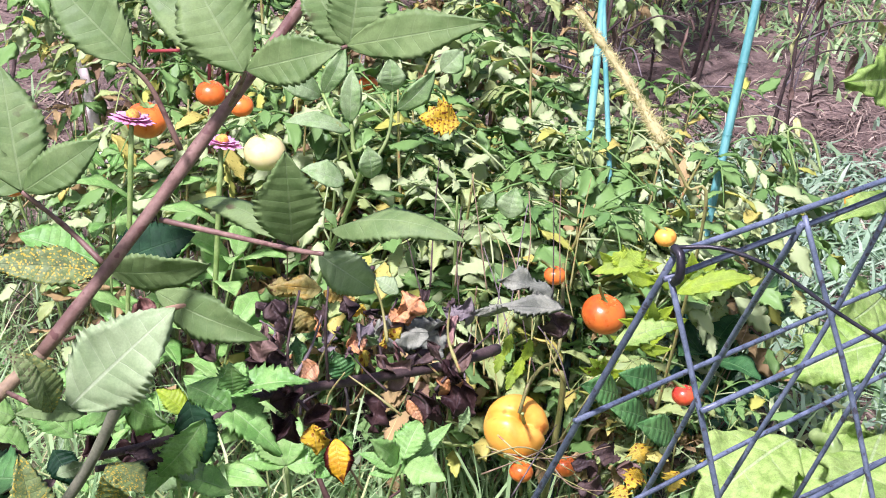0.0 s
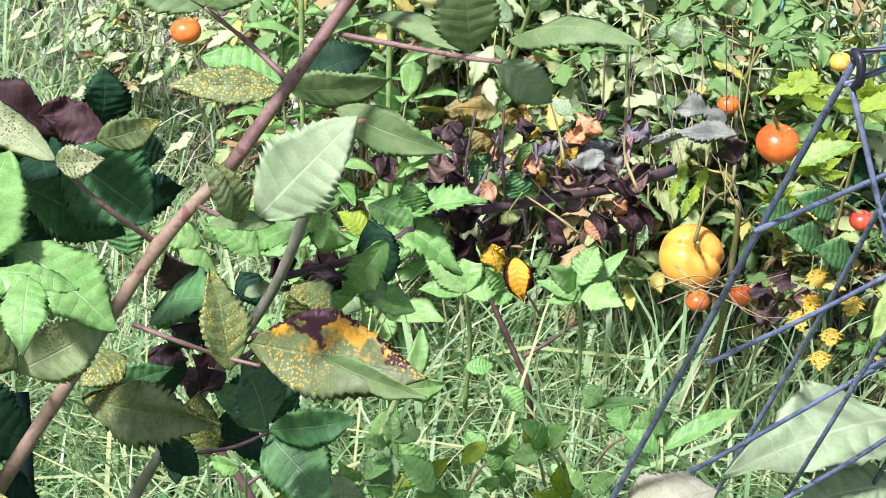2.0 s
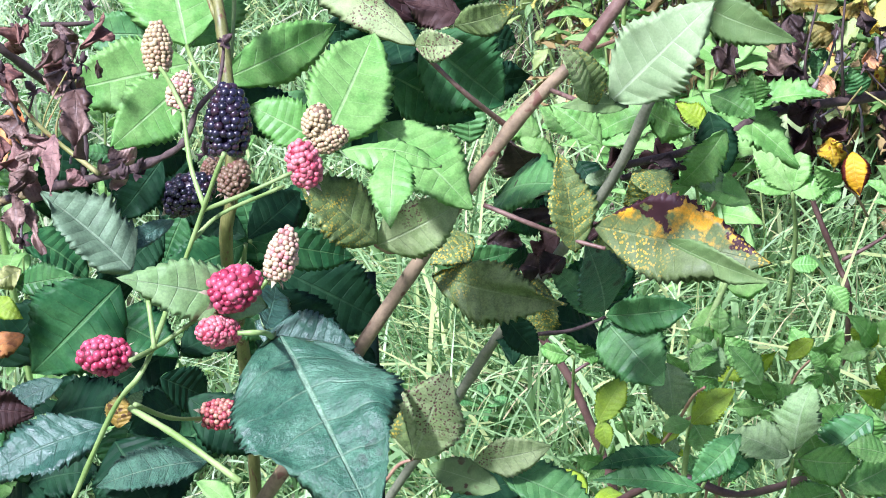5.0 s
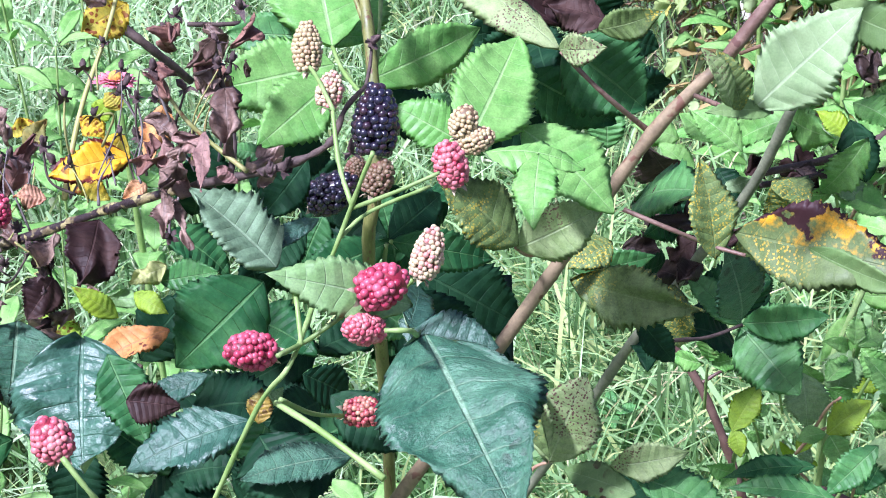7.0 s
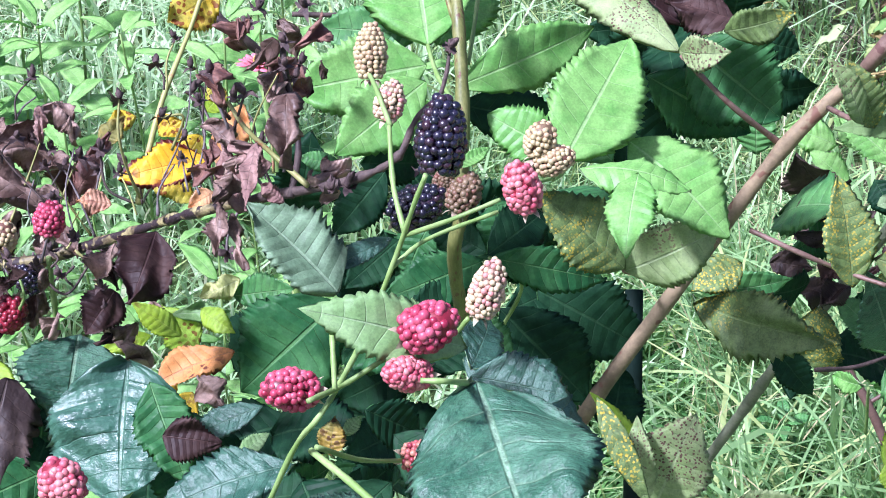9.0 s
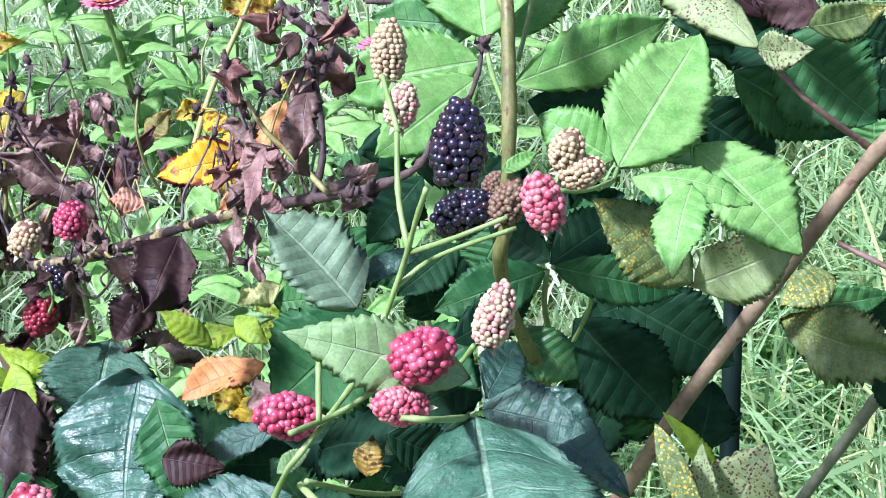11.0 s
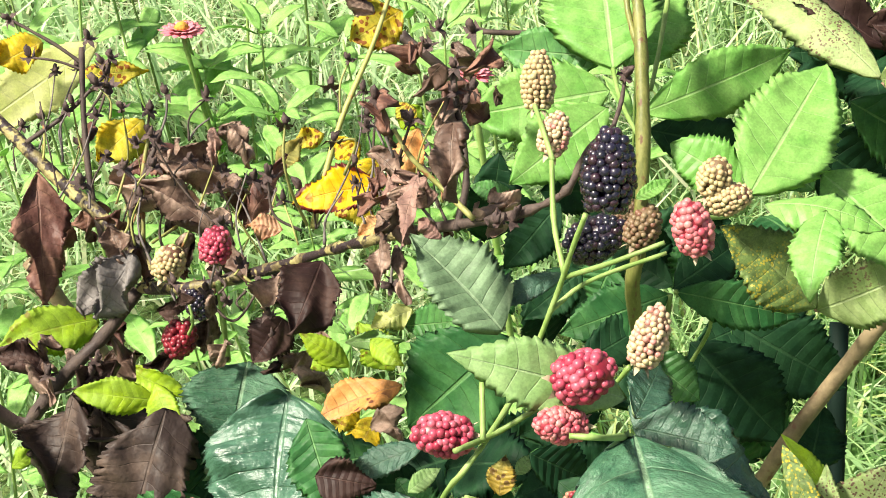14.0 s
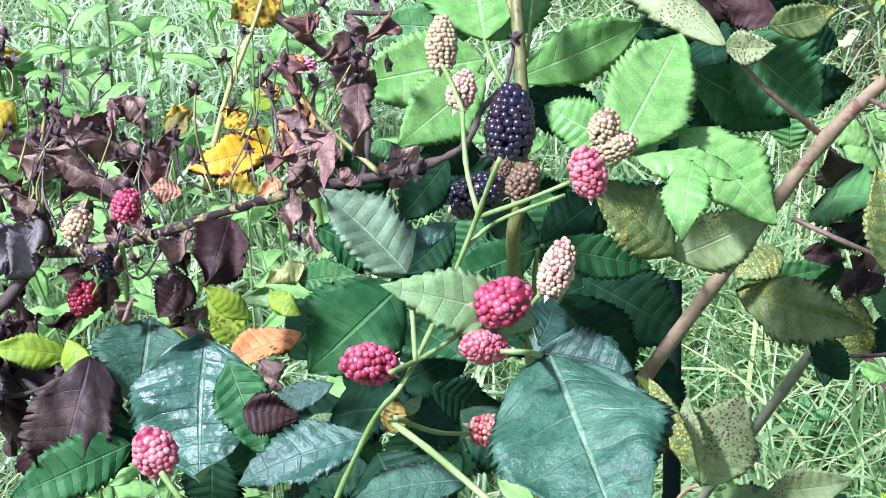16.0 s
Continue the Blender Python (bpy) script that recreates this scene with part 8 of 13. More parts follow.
leaf(cane_c, "wither", (-0.1573, 0.9746, 0.9076), (-0.1735, 0.9773, 0.9185), (0.18, -0.86, 0.48), 0.0119, 0.25, 0.10, crumple=0.35, ragged=0.2, twist=1.2)
leaf(cane_c, "wither", (-0.0816, 0.7990, 0.9442), (-0.0804, 0.7730, 0.9224), (0.06, -0.64, 0.77), 0.0157, 0.25, 0.10, crumple=0.35, ragged=0.2, twist=0.8999999999999999)
leaf(cane_c, "pink", (-0.1144, 0.8093, 0.9174), (-0.1023, 0.7856, 0.8946), (-0.17, -0.73, 0.67), 0.0107, 0.25, 0.10, crumple=0.35, ragged=0.2, twist=0.6)
leaf(cane_c, "wither", (-0.1126, 0.7866, 0.9004), (-0.1126, 0.7648, 0.8856), (0.11, -0.56, 0.82), 0.0122, 0.25, 0.10, crumple=0.35, ragged=0.2, twist=0.8999999999999999)
leaf(cane_c, "wither", (-0.1074, 0.7846, 0.8951), (-0.1007, 0.7639, 0.8792), (-0.16, -0.63, 0.76), 0.0062, 0.25, 0.10, crumple=0.35, ragged=0.2, twist=0.0)
leaf(cane_c, "ember", (-0.1027, 0.8760, 0.9211), (-0.0862, 0.8791, 0.8999), (0.44, -0.87, 0.22), 0.0149, 0.12, 0.10, crumple=0.35, ragged=0.2, twist=-0.6)
leaf(cane_c, "purple", (-0.1478, 0.8075, 0.8721), (-0.1543, 0.7715, 0.8570), (0.42, -0.41, 0.81), 0.0265, 0.12, 0.10, crumple=0.12)
leaf(cane_c, "purple", (-0.1781, 0.8303, 0.8257), (-0.1912, 0.8166, 0.8101), (0.27, -0.82, 0.50), 0.0216, 0.12, 0.10, crumple=0.12)
leaf(cane_c, "wither", (-0.1722, 0.8260, 0.8543), (-0.1815, 0.8147, 0.8408), (0.14, -0.80, 0.58), 0.0130, 0.25, 0.10, crumple=0.35, ragged=0.2, twist=0.8999999999999999)
leaf(cane_c, "ash", (-0.2614, 0.8716, 0.8303), (-0.2828, 0.8442, 0.8160), (0.35, -0.63, 0.69), 0.0198, 0.25, 0.10, crumple=0.35, ragged=0.2, twist=-0.3)
leaf(cane_c, "ash", (-0.2541, 0.8753, 0.8329), (-0.2790, 0.8789, 0.8301), (-0.18, -0.60, 0.78), 0.0116, 0.25, 0.10, crumple=0.35, ragged=0.2, twist=0.0)
leaf(cane_c, "umber", (-0.2577, 0.8525, 0.7615), (-0.2502, 0.7998, 0.7336), (0.35, -0.40, 0.85), 0.0451, 0.25, 0.10, crumple=0.35, ragged=0.2, twist=0.6)
leaf(cane_c, "umber", (-0.2769, 0.8081, 0.7955), (-0.2831, 0.7735, 0.7636), (0.42, -0.65, 0.63), 0.0290, 0.25, 0.10, crumple=0.35, ragged=0.2, twist=0.0)
leaf(cane_c, "umber", (-0.2763, 0.8315, 0.7747), (-0.2728, 0.8061, 0.7339), (0.06, -0.84, 0.53), 0.0232, 0.25, 0.10, crumple=0.35, ragged=0.2, twist=0.0)
leaf(cane_c, "wither", (-0.3010, 0.8298, 0.8013), (-0.2869, 0.8033, 0.7922), (0.17, -0.24, 0.96), 0.0115, 0.25, 0.10, crumple=0.35, ragged=0.2, twist=-1.2)
leaf(cane_c, "lime", (-0.2930, 0.8830, 0.7858), (-0.3326, 0.8506, 0.7903), (0.45, -0.44, 0.78), 0.0255, 0.12, 0.10, crumple=0.12)
leaf(cane_c, "lime", (-0.3099, 0.9333, 0.7196), (-0.2758, 0.9312, 0.7019), (0.20, -0.85, 0.49), 0.0162, 0.12, 0.10, crumple=0.12)
leaf(cane_c, "lime", (-0.3129, 0.7986, 0.7582), (-0.2964, 0.8098, 0.7686), (0.26, -0.83, 0.48), 0.0109, 0.12, 0.10, crumple=0.12)
leaf(cane_c, "wither", (-0.1895, 0.9083, 0.7245), (-0.2089, 0.9002, 0.7578), (0.79, -0.51, 0.34), 0.0136, 0.25, 0.10, crumple=0.35, ragged=0.2, twist=-0.6)
leaf(cane_c, "wither", (-0.1670, 0.9113, 0.7197), (-0.1526, 0.9025, 0.7000), (0.28, -0.78, 0.56), 0.0129, 0.25, 0.10, crumple=0.35, ragged=0.2, twist=0.3)
leaf(cane_c, "lime", (-0.2463, 1.2205, 0.5118), (-0.2713, 1.2342, 0.5435), (0.27, -0.79, 0.55), 0.0310, 0.12, 0.10, crumple=0.12)
leaf(cane_c, "lime", (-0.2593, 1.1568, 0.5713), (-0.2944, 1.1441, 0.5667), (0.16, -0.70, 0.69), 0.0160, 0.12, 0.10, crumple=0.12)
leaf(cane_c, "yellow", (-0.1995, 0.9870, 0.6615), (-0.2146, 0.9737, 0.6472), (0.22, -0.82, 0.54), 0.0175, 0.12, 0.10, crumple=0.12)
leaf(cane_c, "yellow", (-0.0993, 0.9095, 0.6882), (-0.1101, 0.8963, 0.6725), (0.16, -0.81, 0.57), 0.0174, 0.12, 0.10, crumple=0.12)
leaf(cane_c, "yellow", (-0.1715, 1.0778, 0.7899), (-0.1810, 1.0819, 0.8002), (0.20, -0.83, 0.52), 0.0127, 0.12, 0.10, crumple=0.12)
leaf(cane_c, "yellow", (-0.2207, 1.0644, 0.7899), (-0.2391, 1.0572, 0.7866), (0.25, -0.85, 0.46), 0.0127, 0.12, 0.10, crumple=0.12)
leaf(cane_c, "lime", (-0.2025, 1.1597, 0.7406), (-0.1910, 1.1696, 0.7509), (0.27, -0.83, 0.49), 0.0190, 0.12, 0.10, crumple=0.12)
leaf(cane_c, "ember", (-0.2821, 0.8616, 0.7859), (-0.2730, 0.8694, 0.7941), (0.30, -0.84, 0.46), 0.0111, 0.12, 0.10, crumple=0.35, ragged=0.2, twist=-0.8999999999999999)
leaf(cane_c, "wither", (-0.2794, 0.8607, 0.7834), (-0.2712, 0.8564, 0.7733), (0.35, -0.73, 0.59), 0.0111, 0.25, 0.10, crumple=0.35, ragged=0.2, twist=-1.2)
leaf(cane_c, "yellow", (-0.1901, 0.9838, 0.6525), (-0.2020, 0.9693, 0.6352), (0.22, -0.82, 0.53), 0.0191, 0.12, 0.10, crumple=0.12)
leaf(cane_c, "pink", (-0.0955, 0.7950, 0.9062), (-0.1002, 0.8027, 0.9201), (0.54, -0.65, 0.54), 0.0073, 0.25, 0.10, crumple=0.35, ragged=0.2, twist=-1.2)
leaf(cane_c, "wither", (-0.0623, 0.7881, 0.9004), (-0.0734, 0.7820, 0.9145), (0.80, -0.40, 0.45), 0.0111, 0.25, 0.10, crumple=0.35, ragged=0.2, twist=-0.3)
leaf(cane_c, "wither", (-0.0581, 0.7939, 0.9075), (-0.0692, 0.7953, 0.9143), (0.43, -0.46, 0.78), 0.0104, 0.25, 0.10, crumple=0.35, ragged=0.2, twist=0.0)
leaf(cane_c, "ember", (-0.2117, 0.9175, 0.8425), (-0.2241, 0.9163, 0.8270), (-0.01, -1.00, 0.09), 0.0143, 0.12, 0.10, crumple=0.35, ragged=0.2, twist=-1.2)
leaf(cane_c, "orange", (-0.1205, 0.8912, 0.8900), (-0.1301, 0.8649, 0.8687), (0.10, -0.65, 0.76), 0.0162, 0.15, 0.10, crumple=0.2)
leaf(cane_c, "yellow", (-0.1465, 0.9077, 0.8641), (-0.1595, 0.8954, 0.8467), (0.18, -0.86, 0.48), 0.0172, 0.15, 0.10, crumple=0.2)
leaf(cane_c, "yellow", (-0.1697, 0.9203, 0.8690), (-0.1569, 0.9143, 0.8574), (0.11, -0.83, 0.55), 0.0130, 0.15, 0.10, crumple=0.2)
leaf(cane_c, "orange", (-0.1281, 0.8425, 0.8706), (-0.1402, 0.8381, 0.8656), (0.12, -0.87, 0.48), 0.0107, 0.15, 0.10, crumple=0.2)
leaf(cane_c, "salmon", (-0.1808, 0.8581, 0.8554), (-0.1971, 0.8559, 0.8587), (0.29, -0.60, 0.74), 0.0116, 0.18, 0.08, crumple=0.2)
leaf(cane_c, "pink", (-0.0883, 0.7612, 0.9421), (-0.0902, 0.7294, 0.9295), (0.06, -0.37, 0.93), 0.0085, 0.15, 0.10, crumple=0.2)
leaf(cane_c, "pink", (-0.0729, 0.7238, 0.9366), (-0.0819, 0.7268, 0.9428), (0.19, -0.75, 0.63), 0.0065, 0.15, 0.10, crumple=0.2)
leaf(cane_c, "lime", (-0.1452, 0.8147, 0.8105), (-0.1664, 0.8135, 0.8308), (0.41, -0.84, 0.37), 0.0119, 0.15, 0.10, crumple=0.05)
leaf(cane_c, "lime", (-0.1388, 0.8300, 0.8149), (-0.1210, 0.8171, 0.8103), (-0.26, -0.62, 0.74), 0.0115, 0.15, 0.10, crumple=0.05)
leaf(cane_c, "lime", (-0.2300, 0.7915, 0.8065), (-0.2641, 0.7828, 0.8170), (0.36, -0.77, 0.53), 0.0174, 0.15, 0.10, crumple=0.05)
leaf(cane_c, "lime", (-0.2305, 0.7955, 0.8128), (-0.2155, 0.7742, 0.7954), (0.11, -0.58, 0.81), 0.0149, 0.15, 0.10, crumple=0.05)
leaf(cane_c, "paleyellow", (-0.1241, 0.8552, 0.8148), (-0.1436, 0.8494, 0.8087), (0.10, -0.85, 0.52), 0.0112, 0.15, 0.10, crumple=0.2)
leaf(cane_c, "pepper", (-0.1634, 0.8686, 0.7860), (-0.1347, 0.8714, 0.7857), (0.09, -0.83, 0.55), 0.0098, 0.15, 0.10, crumple=0.2)
leaf(cane_c, "salmon", (-0.1194, 0.8047, 0.8091), (-0.1561, 0.7938, 0.7979), (0.15, -0.32, 0.94), 0.0208, 0.18, 0.08, crumple=0.1, ragged=0.12, tooth=0.14)
cane(cane_c, "tan", [(-0.4229, 1.0708, 0.6965), (-0.4070, 1.0741, 0.6572), (-0.3907, 1.0833, 0.6079), (-0.3581, 1.0769, 0.5276), (-0.3390, 1.0745, 0.4781)], 0.0052, 0.006, label='dry tan cane')
cane(cane_c, "dead", [(-0.2331, 0.8685, 0.8719), (-0.2330, 0.8721, 0.8773), (-0.2265, 0.8764, 0.8812)], 0.0006, 0.0004, name="twig", sides=5)
bud(cane_c, (-0.2265, 0.8764, 0.8812), 0.0060)
cane(cane_c, "grey", [(-0.2440, 0.8921, 0.8580), (-0.2486, 0.8985, 0.8696), (-0.2552, 0.9033, 0.8794)], 0.0006, 0.0004, name="twig", sides=5)
bud(cane_c, (-0.2552, 0.9033, 0.8794), 0.0074)
cane(cane_c, "gold", [(-0.2488, 0.8574, 0.8752), (-0.2456, 0.8615, 0.8800), (-0.2402, 0.8653, 0.8837)], 0.0006, 0.0004, name="twig", sides=5)
bud(cane_c, (-0.2402, 0.8653, 0.8837), 0.0064)
cane(cane_c, "grey", [(-0.2410, 0.8415, 0.8846), (-0.2412, 0.8447, 0.8894), (-0.2463, 0.8463, 0.8939)], 0.0006, 0.0004, name="twig", sides=5)
bud(cane_c, (-0.2463, 0.8463, 0.8939), 0.0072)
cane(cane_c, "dead", [(-0.2764, 0.8643, 0.8616), (-0.2741, 0.8722, 0.8726), (-0.2685, 0.8794, 0.8811)], 0.0006, 0.0004, name="twig", sides=5)
bud(cane_c, (-0.2685, 0.8794, 0.8811), 0.0055)
cane(cane_c, "grey", [(-0.2665, 0.8456, 0.8730), (-0.2671, 0.8491, 0.8784), (-0.2707, 0.8513, 0.8832)], 0.0006, 0.0004, name="twig", sides=5)
bud(cane_c, (-0.2707, 0.8513, 0.8832), 0.0070)
cane(cane_c, "dead", [(-0.2122, 0.8763, 0.8436), (-0.2143, 0.8819, 0.8529), (-0.2188, 0.8859, 0.8607)], 0.0006, 0.0004, name="twig", sides=5)
bud(cane_c, (-0.2188, 0.8859, 0.8607), 0.0050)
cane(cane_c, "gold", [(-0.2131, 0.8784, 0.8422), (-0.2086, 0.8865, 0.8526), (-0.2038, 0.8933, 0.8609)], 0.0006, 0.0004, name="twig", sides=5)
bud(cane_c, (-0.2038, 0.8933, 0.8609), 0.0073)
cane(cane_c, "grey", [(-0.1944, 0.8746, 0.8404), (-0.1935, 0.8812, 0.8499), (-0.1936, 0.8864, 0.8578)], 0.0006, 0.0004, name="twig", sides=5)
bud(cane_c, (-0.1936, 0.8864, 0.8578), 0.0056)
cane(cane_c, "grey", [(-0.1934, 0.8722, 0.8419), (-0.1933, 0.8792, 0.8524), (-0.1908, 0.8855, 0.8608)], 0.0006, 0.0004, name="twig", sides=5)
cane(cane_c, "dead", [(-0.1739, 0.8838, 0.8398), (-0.1755, 0.8892, 0.8485), (-0.1814, 0.8927, 0.8561)], 0.0006, 0.0004, name="twig", sides=5)
bud(cane_c, (-0.1814, 0.8927, 0.8561), 0.0074)
cane(cane_c, "grey", [(-0.1741, 0.8844, 0.8395), (-0.1701, 0.8893, 0.8452), (-0.1632, 0.8940, 0.8496)], 0.0006, 0.0004, name="twig", sides=5)
cane(cane_c, "grey", [(-0.1483, 0.8751, 0.8517), (-0.1500, 0.8796, 0.8591), (-0.1510, 0.8833, 0.8651)], 0.0006, 0.0004, name="twig", sides=5)
bud(cane_c, (-0.1510, 0.8833, 0.8651), 0.0050)
cane(cane_c, "grey", [(-0.1560, 0.8975, 0.8380), (-0.1575, 0.9018, 0.8450), (-0.1583, 0.9054, 0.8507)], 0.0006, 0.0004, name="twig", sides=5)
cane(cane_c, "dead", [(-0.1308, 0.8644, 0.8644), (-0.1347, 0.8671, 0.8700), (-0.1380, 0.8693, 0.8746)], 0.0006, 0.0004, name="twig", sides=5)
cane(cane_c, "gold", [(-0.1368, 0.8828, 0.8533), (-0.1349, 0.8899, 0.8633), (-0.1300, 0.8964, 0.8711)], 0.0006, 0.0004, name="twig", sides=5)
bud(cane_c, (-0.1300, 0.8964, 0.8711), 0.0053)
cane(cane_c, "dead", [(-0.2258, 0.8776, 0.8903), (-0.2257, 0.8837, 0.8994), (-0.2182, 0.8902, 0.9061)], 0.0006, 0.0004, name="twig", sides=5)
bud(cane_c, (-0.2182, 0.8902, 0.9061), 0.0059)
cane(cane_c, "grey", [(-0.2266, 0.8793, 0.8893), (-0.2232, 0.8832, 0.8939), (-0.2172, 0.8870, 0.8973)], 0.0006, 0.0004, name="twig", sides=5)
cane(cane_c, "dead", [(-0.1582, 0.8956, 0.8955), (-0.1585, 0.8992, 0.9010), (-0.1621, 0.9015, 0.9059)], 0.0006, 0.0004, name="twig", sides=5)
bud(cane_c, (-0.1621, 0.9015, 0.9059), 0.0067)
cane(cane_c, "gold", [(-0.1518, 0.8773, 0.9053), (-0.1520, 0.8844, 0.9161), (-0.1481, 0.8910, 0.9245)], 0.0006, 0.0004, name="twig", sides=5)
bud(cane_c, (-0.1481, 0.8910, 0.9245), 0.0051)
cane(cane_c, "dead", [(-0.1324, 0.9055, 0.8459), (-0.1351, 0.9097, 0.8533), (-0.1393, 0.9127, 0.8595)], 0.0006, 0.0004, name="twig", sides=5)
bud(cane_c, (-0.1393, 0.9127, 0.8595), 0.0067)
cane(cane_c, "grey", [(-0.1246, 0.8800, 0.8611), (-0.1234, 0.8832, 0.8655), (-0.1185, 0.8866, 0.8686)], 0.0006, 0.0004, name="twig", sides=5)
cane(cane_c, "grey", [(-0.1168, 0.8941, 0.8648), (-0.1187, 0.8971, 0.8700), (-0.1232, 0.8989, 0.8745)], 0.0006, 0.0004, name="twig", sides=5)
bud(cane_c, (-0.1232, 0.8989, 0.8745), 0.0062)
cane(cane_c, "grey", [(-0.1172, 0.8953, 0.8641), (-0.1193, 0.9022, 0.8751), (-0.1279, 0.9063, 0.8849)], 0.0006, 0.0004, name="twig", sides=5)
bud(cane_c, (-0.1279, 0.9063, 0.8849), 0.0064)
cane(cane_c, "dead", [(-0.2678, 0.8902, 0.8947), (-0.2679, 0.8949, 0.9018), (-0.2685, 0.8986, 0.9076)], 0.0006, 0.0004, name="twig", sides=5)
bud(cane_c, (-0.2685, 0.8986, 0.9076), 0.0065)
cane(cane_c, "gold", [(-0.2664, 0.8874, 0.8963), (-0.2664, 0.8922, 0.9036), (-0.2726, 0.8950, 0.9102)], 0.0006, 0.0004, name="twig", sides=5)
bud(cane_c, (-0.2726, 0.8950, 0.9102), 0.0074)
cane(cane_c, "dead", [(-0.1357, 0.8843, 0.8847), (-0.1392, 0.8888, 0.8929), (-0.1407, 0.8928, 0.8995)], 0.0006, 0.0004, name="twig", sides=5)
bud(cane_c, (-0.1407, 0.8928, 0.8995), 0.0072)
cane(cane_c, "grey", [(-0.1355, 0.8837, 0.8850), (-0.1391, 0.8870, 0.8915), (-0.1433, 0.8896, 0.8970)], 0.0006, 0.0004, name="twig", sides=5)
bud(cane_c, (-0.1433, 0.8896, 0.8970), 0.0063)
cane_d = thing("blackberry_cane", 0.350, 1.150, 0, "dead bramble cane hung with dark withered leaves", "blackberry plant", "blackberry plants")
cane(cane_d, "moss", [(0.2358, 1.0292, 0.8068), (0.2173, 1.0480, 0.7373), (0.1859, 1.0682, 0.6670), (0.1515, 1.0877, 0.5946), (0.1257, 1.1018, 0.5350), (0.0692, 1.1358, 0.4045)], 0.0034, 0.0036, name='cane')
cane(cane_d, "dead", [(0.2262, 1.0768, 0.7285), (0.2904, 1.1015, 0.7270), (0.3355, 1.1325, 0.7306), (0.4024, 1.1725, 0.7162), (0.5010, 1.2183, 0.7000), (0.5570, 1.2528, 0.6930)], 0.0026, 0.004)
cane(cane_d, "dead", [(0.2292, 1.0813, 0.7175), (0.2657, 1.0885, 0.7192), (0.2964, 1.1046, 0.7333)], 0.002, 0.0015, name='twig')
cane(cane_d, "dead", [(0.3683, 1.1396, 0.7312), (0.3613, 1.1387, 0.7658), (0.3711, 1.1572, 0.7976)], 0.0011, 0.0008, name='twig')
cane(cane_d, "dead", [(0.4024, 1.1725, 0.7162), (0.3946, 1.1671, 0.7625), (0.3985, 1.1829, 0.7885)], 0.0011, 0.0008, name='twig')
cane(cane_d, "dead", [(0.4541, 1.2050, 0.7051), (0.4517, 1.2183, 0.7255), (0.4719, 1.2487, 0.7411)], 0.0011, 0.0008, name='twig')
cane(cane_d, "dead", [(0.3682, 1.1386, 0.7296), (0.3856, 1.1248, 0.7121), (0.3927, 1.1048, 0.7011)], 0.0014, 0.0012, name='twig')
leaf(cane_d, "dark", (0.2876, 1.0958, 0.7551), (0.2979, 1.0818, 0.7165), (-0.17, -0.94, 0.30), 0.0292, 0.12, 0.10, rows=30, half=3, crumple=0.1)
leaf(cane_d, "purple", (0.3673, 1.1316, 0.7183), (0.3504, 1.1152, 0.7069), (0.06, -0.61, 0.79), 0.0198, 0.12, 0.10, rows=30, half=3, crumple=0.35, ragged=0.2, twist=-1.4)
leaf(cane_d, "purple", (0.3748, 1.1305, 0.7184), (0.3903, 1.1163, 0.7186), (-0.59, -0.63, 0.50), 0.0170, 0.12, 0.10, rows=30, half=3, crumple=0.35, ragged=0.2, twist=0.35)
leaf(cane_d, "blaze", (0.3916, 1.1110, 0.7107), (0.3952, 1.0944, 0.6852), (-0.45, -0.78, 0.44), 0.0194, 0.12, 0.10, rows=30, half=3, crumple=0.1)
leaf(cane_d, "yellow", (0.3773, 1.1182, 0.7184), (0.3797, 1.1068, 0.7009), (-0.28, -0.82, 0.50), 0.0190, 0.12, 0.10, rows=30, half=3, crumple=0.35, ragged=0.2, twist=1.4)
leaf(cane_d, "purple", (0.4429, 1.1802, 0.7007), (0.4342, 1.1588, 0.6836), (-0.19, -0.57, 0.80), 0.0184, 0.12, 0.10, rows=30, half=3, crumple=0.35, ragged=0.2, twist=-0.35)
leaf(cane_d, "purple", (0.4772, 1.1951, 0.6952), (0.4796, 1.1819, 0.6747), (-0.33, -0.81, 0.49), 0.0167, 0.12, 0.10, rows=30, half=3, crumple=0.35, ragged=0.2, twist=0.7)
leaf(cane_d, "purple", (0.5181, 1.2203, 0.6886), (0.5087, 1.1975, 0.6689), (-0.24, -0.58, 0.78), 0.0233, 0.12, 0.10, rows=30, half=3, crumple=0.35, ragged=0.2, twist=1.0499999999999998)
leaf(cane_d, "amber", (0.3721, 1.1694, 0.7795), (0.3822, 1.1588, 0.7652), (-0.28, -0.86, 0.44), 0.0231, 0.12, 0.10, rows=30, half=3, crumple=0.35, ragged=0.2, twist=1.4)
leaf(cane_d, "amber", (0.3916, 1.1726, 0.7894), (0.3542, 1.1792, 0.7905), (-0.13, -0.81, 0.57), 0.0196, 0.12, 0.10, rows=30, half=3, crumple=0.35, ragged=0.2, twist=0.0)
leaf(cane_d, "amber", (0.4256, 1.2003, 0.7663), (0.4028, 1.2069, 0.7709), (-0.18, -0.90, 0.40), 0.0159, 0.12, 0.10, rows=30, half=3, crumple=0.35, ragged=0.2, twist=-0.35)
leaf(cane_d, "brown", (0.4735, 1.2289, 0.7100), (0.4509, 1.2453, 0.7304), (-0.27, -0.87, 0.40), 0.0250, 0.25, 0.10, rows=30, half=3, crumple=0.35, ragged=0.2, twist=0.35)
leaf(cane_d, "frost", (0.4695, 1.2295, 0.7099), (0.5179, 1.2493, 0.7156), (0.24, -0.76, 0.60), 0.0295, 0.25, 0.10, rows=30, half=3, crumple=0.35, ragged=0.2, twist=1.0499999999999998)
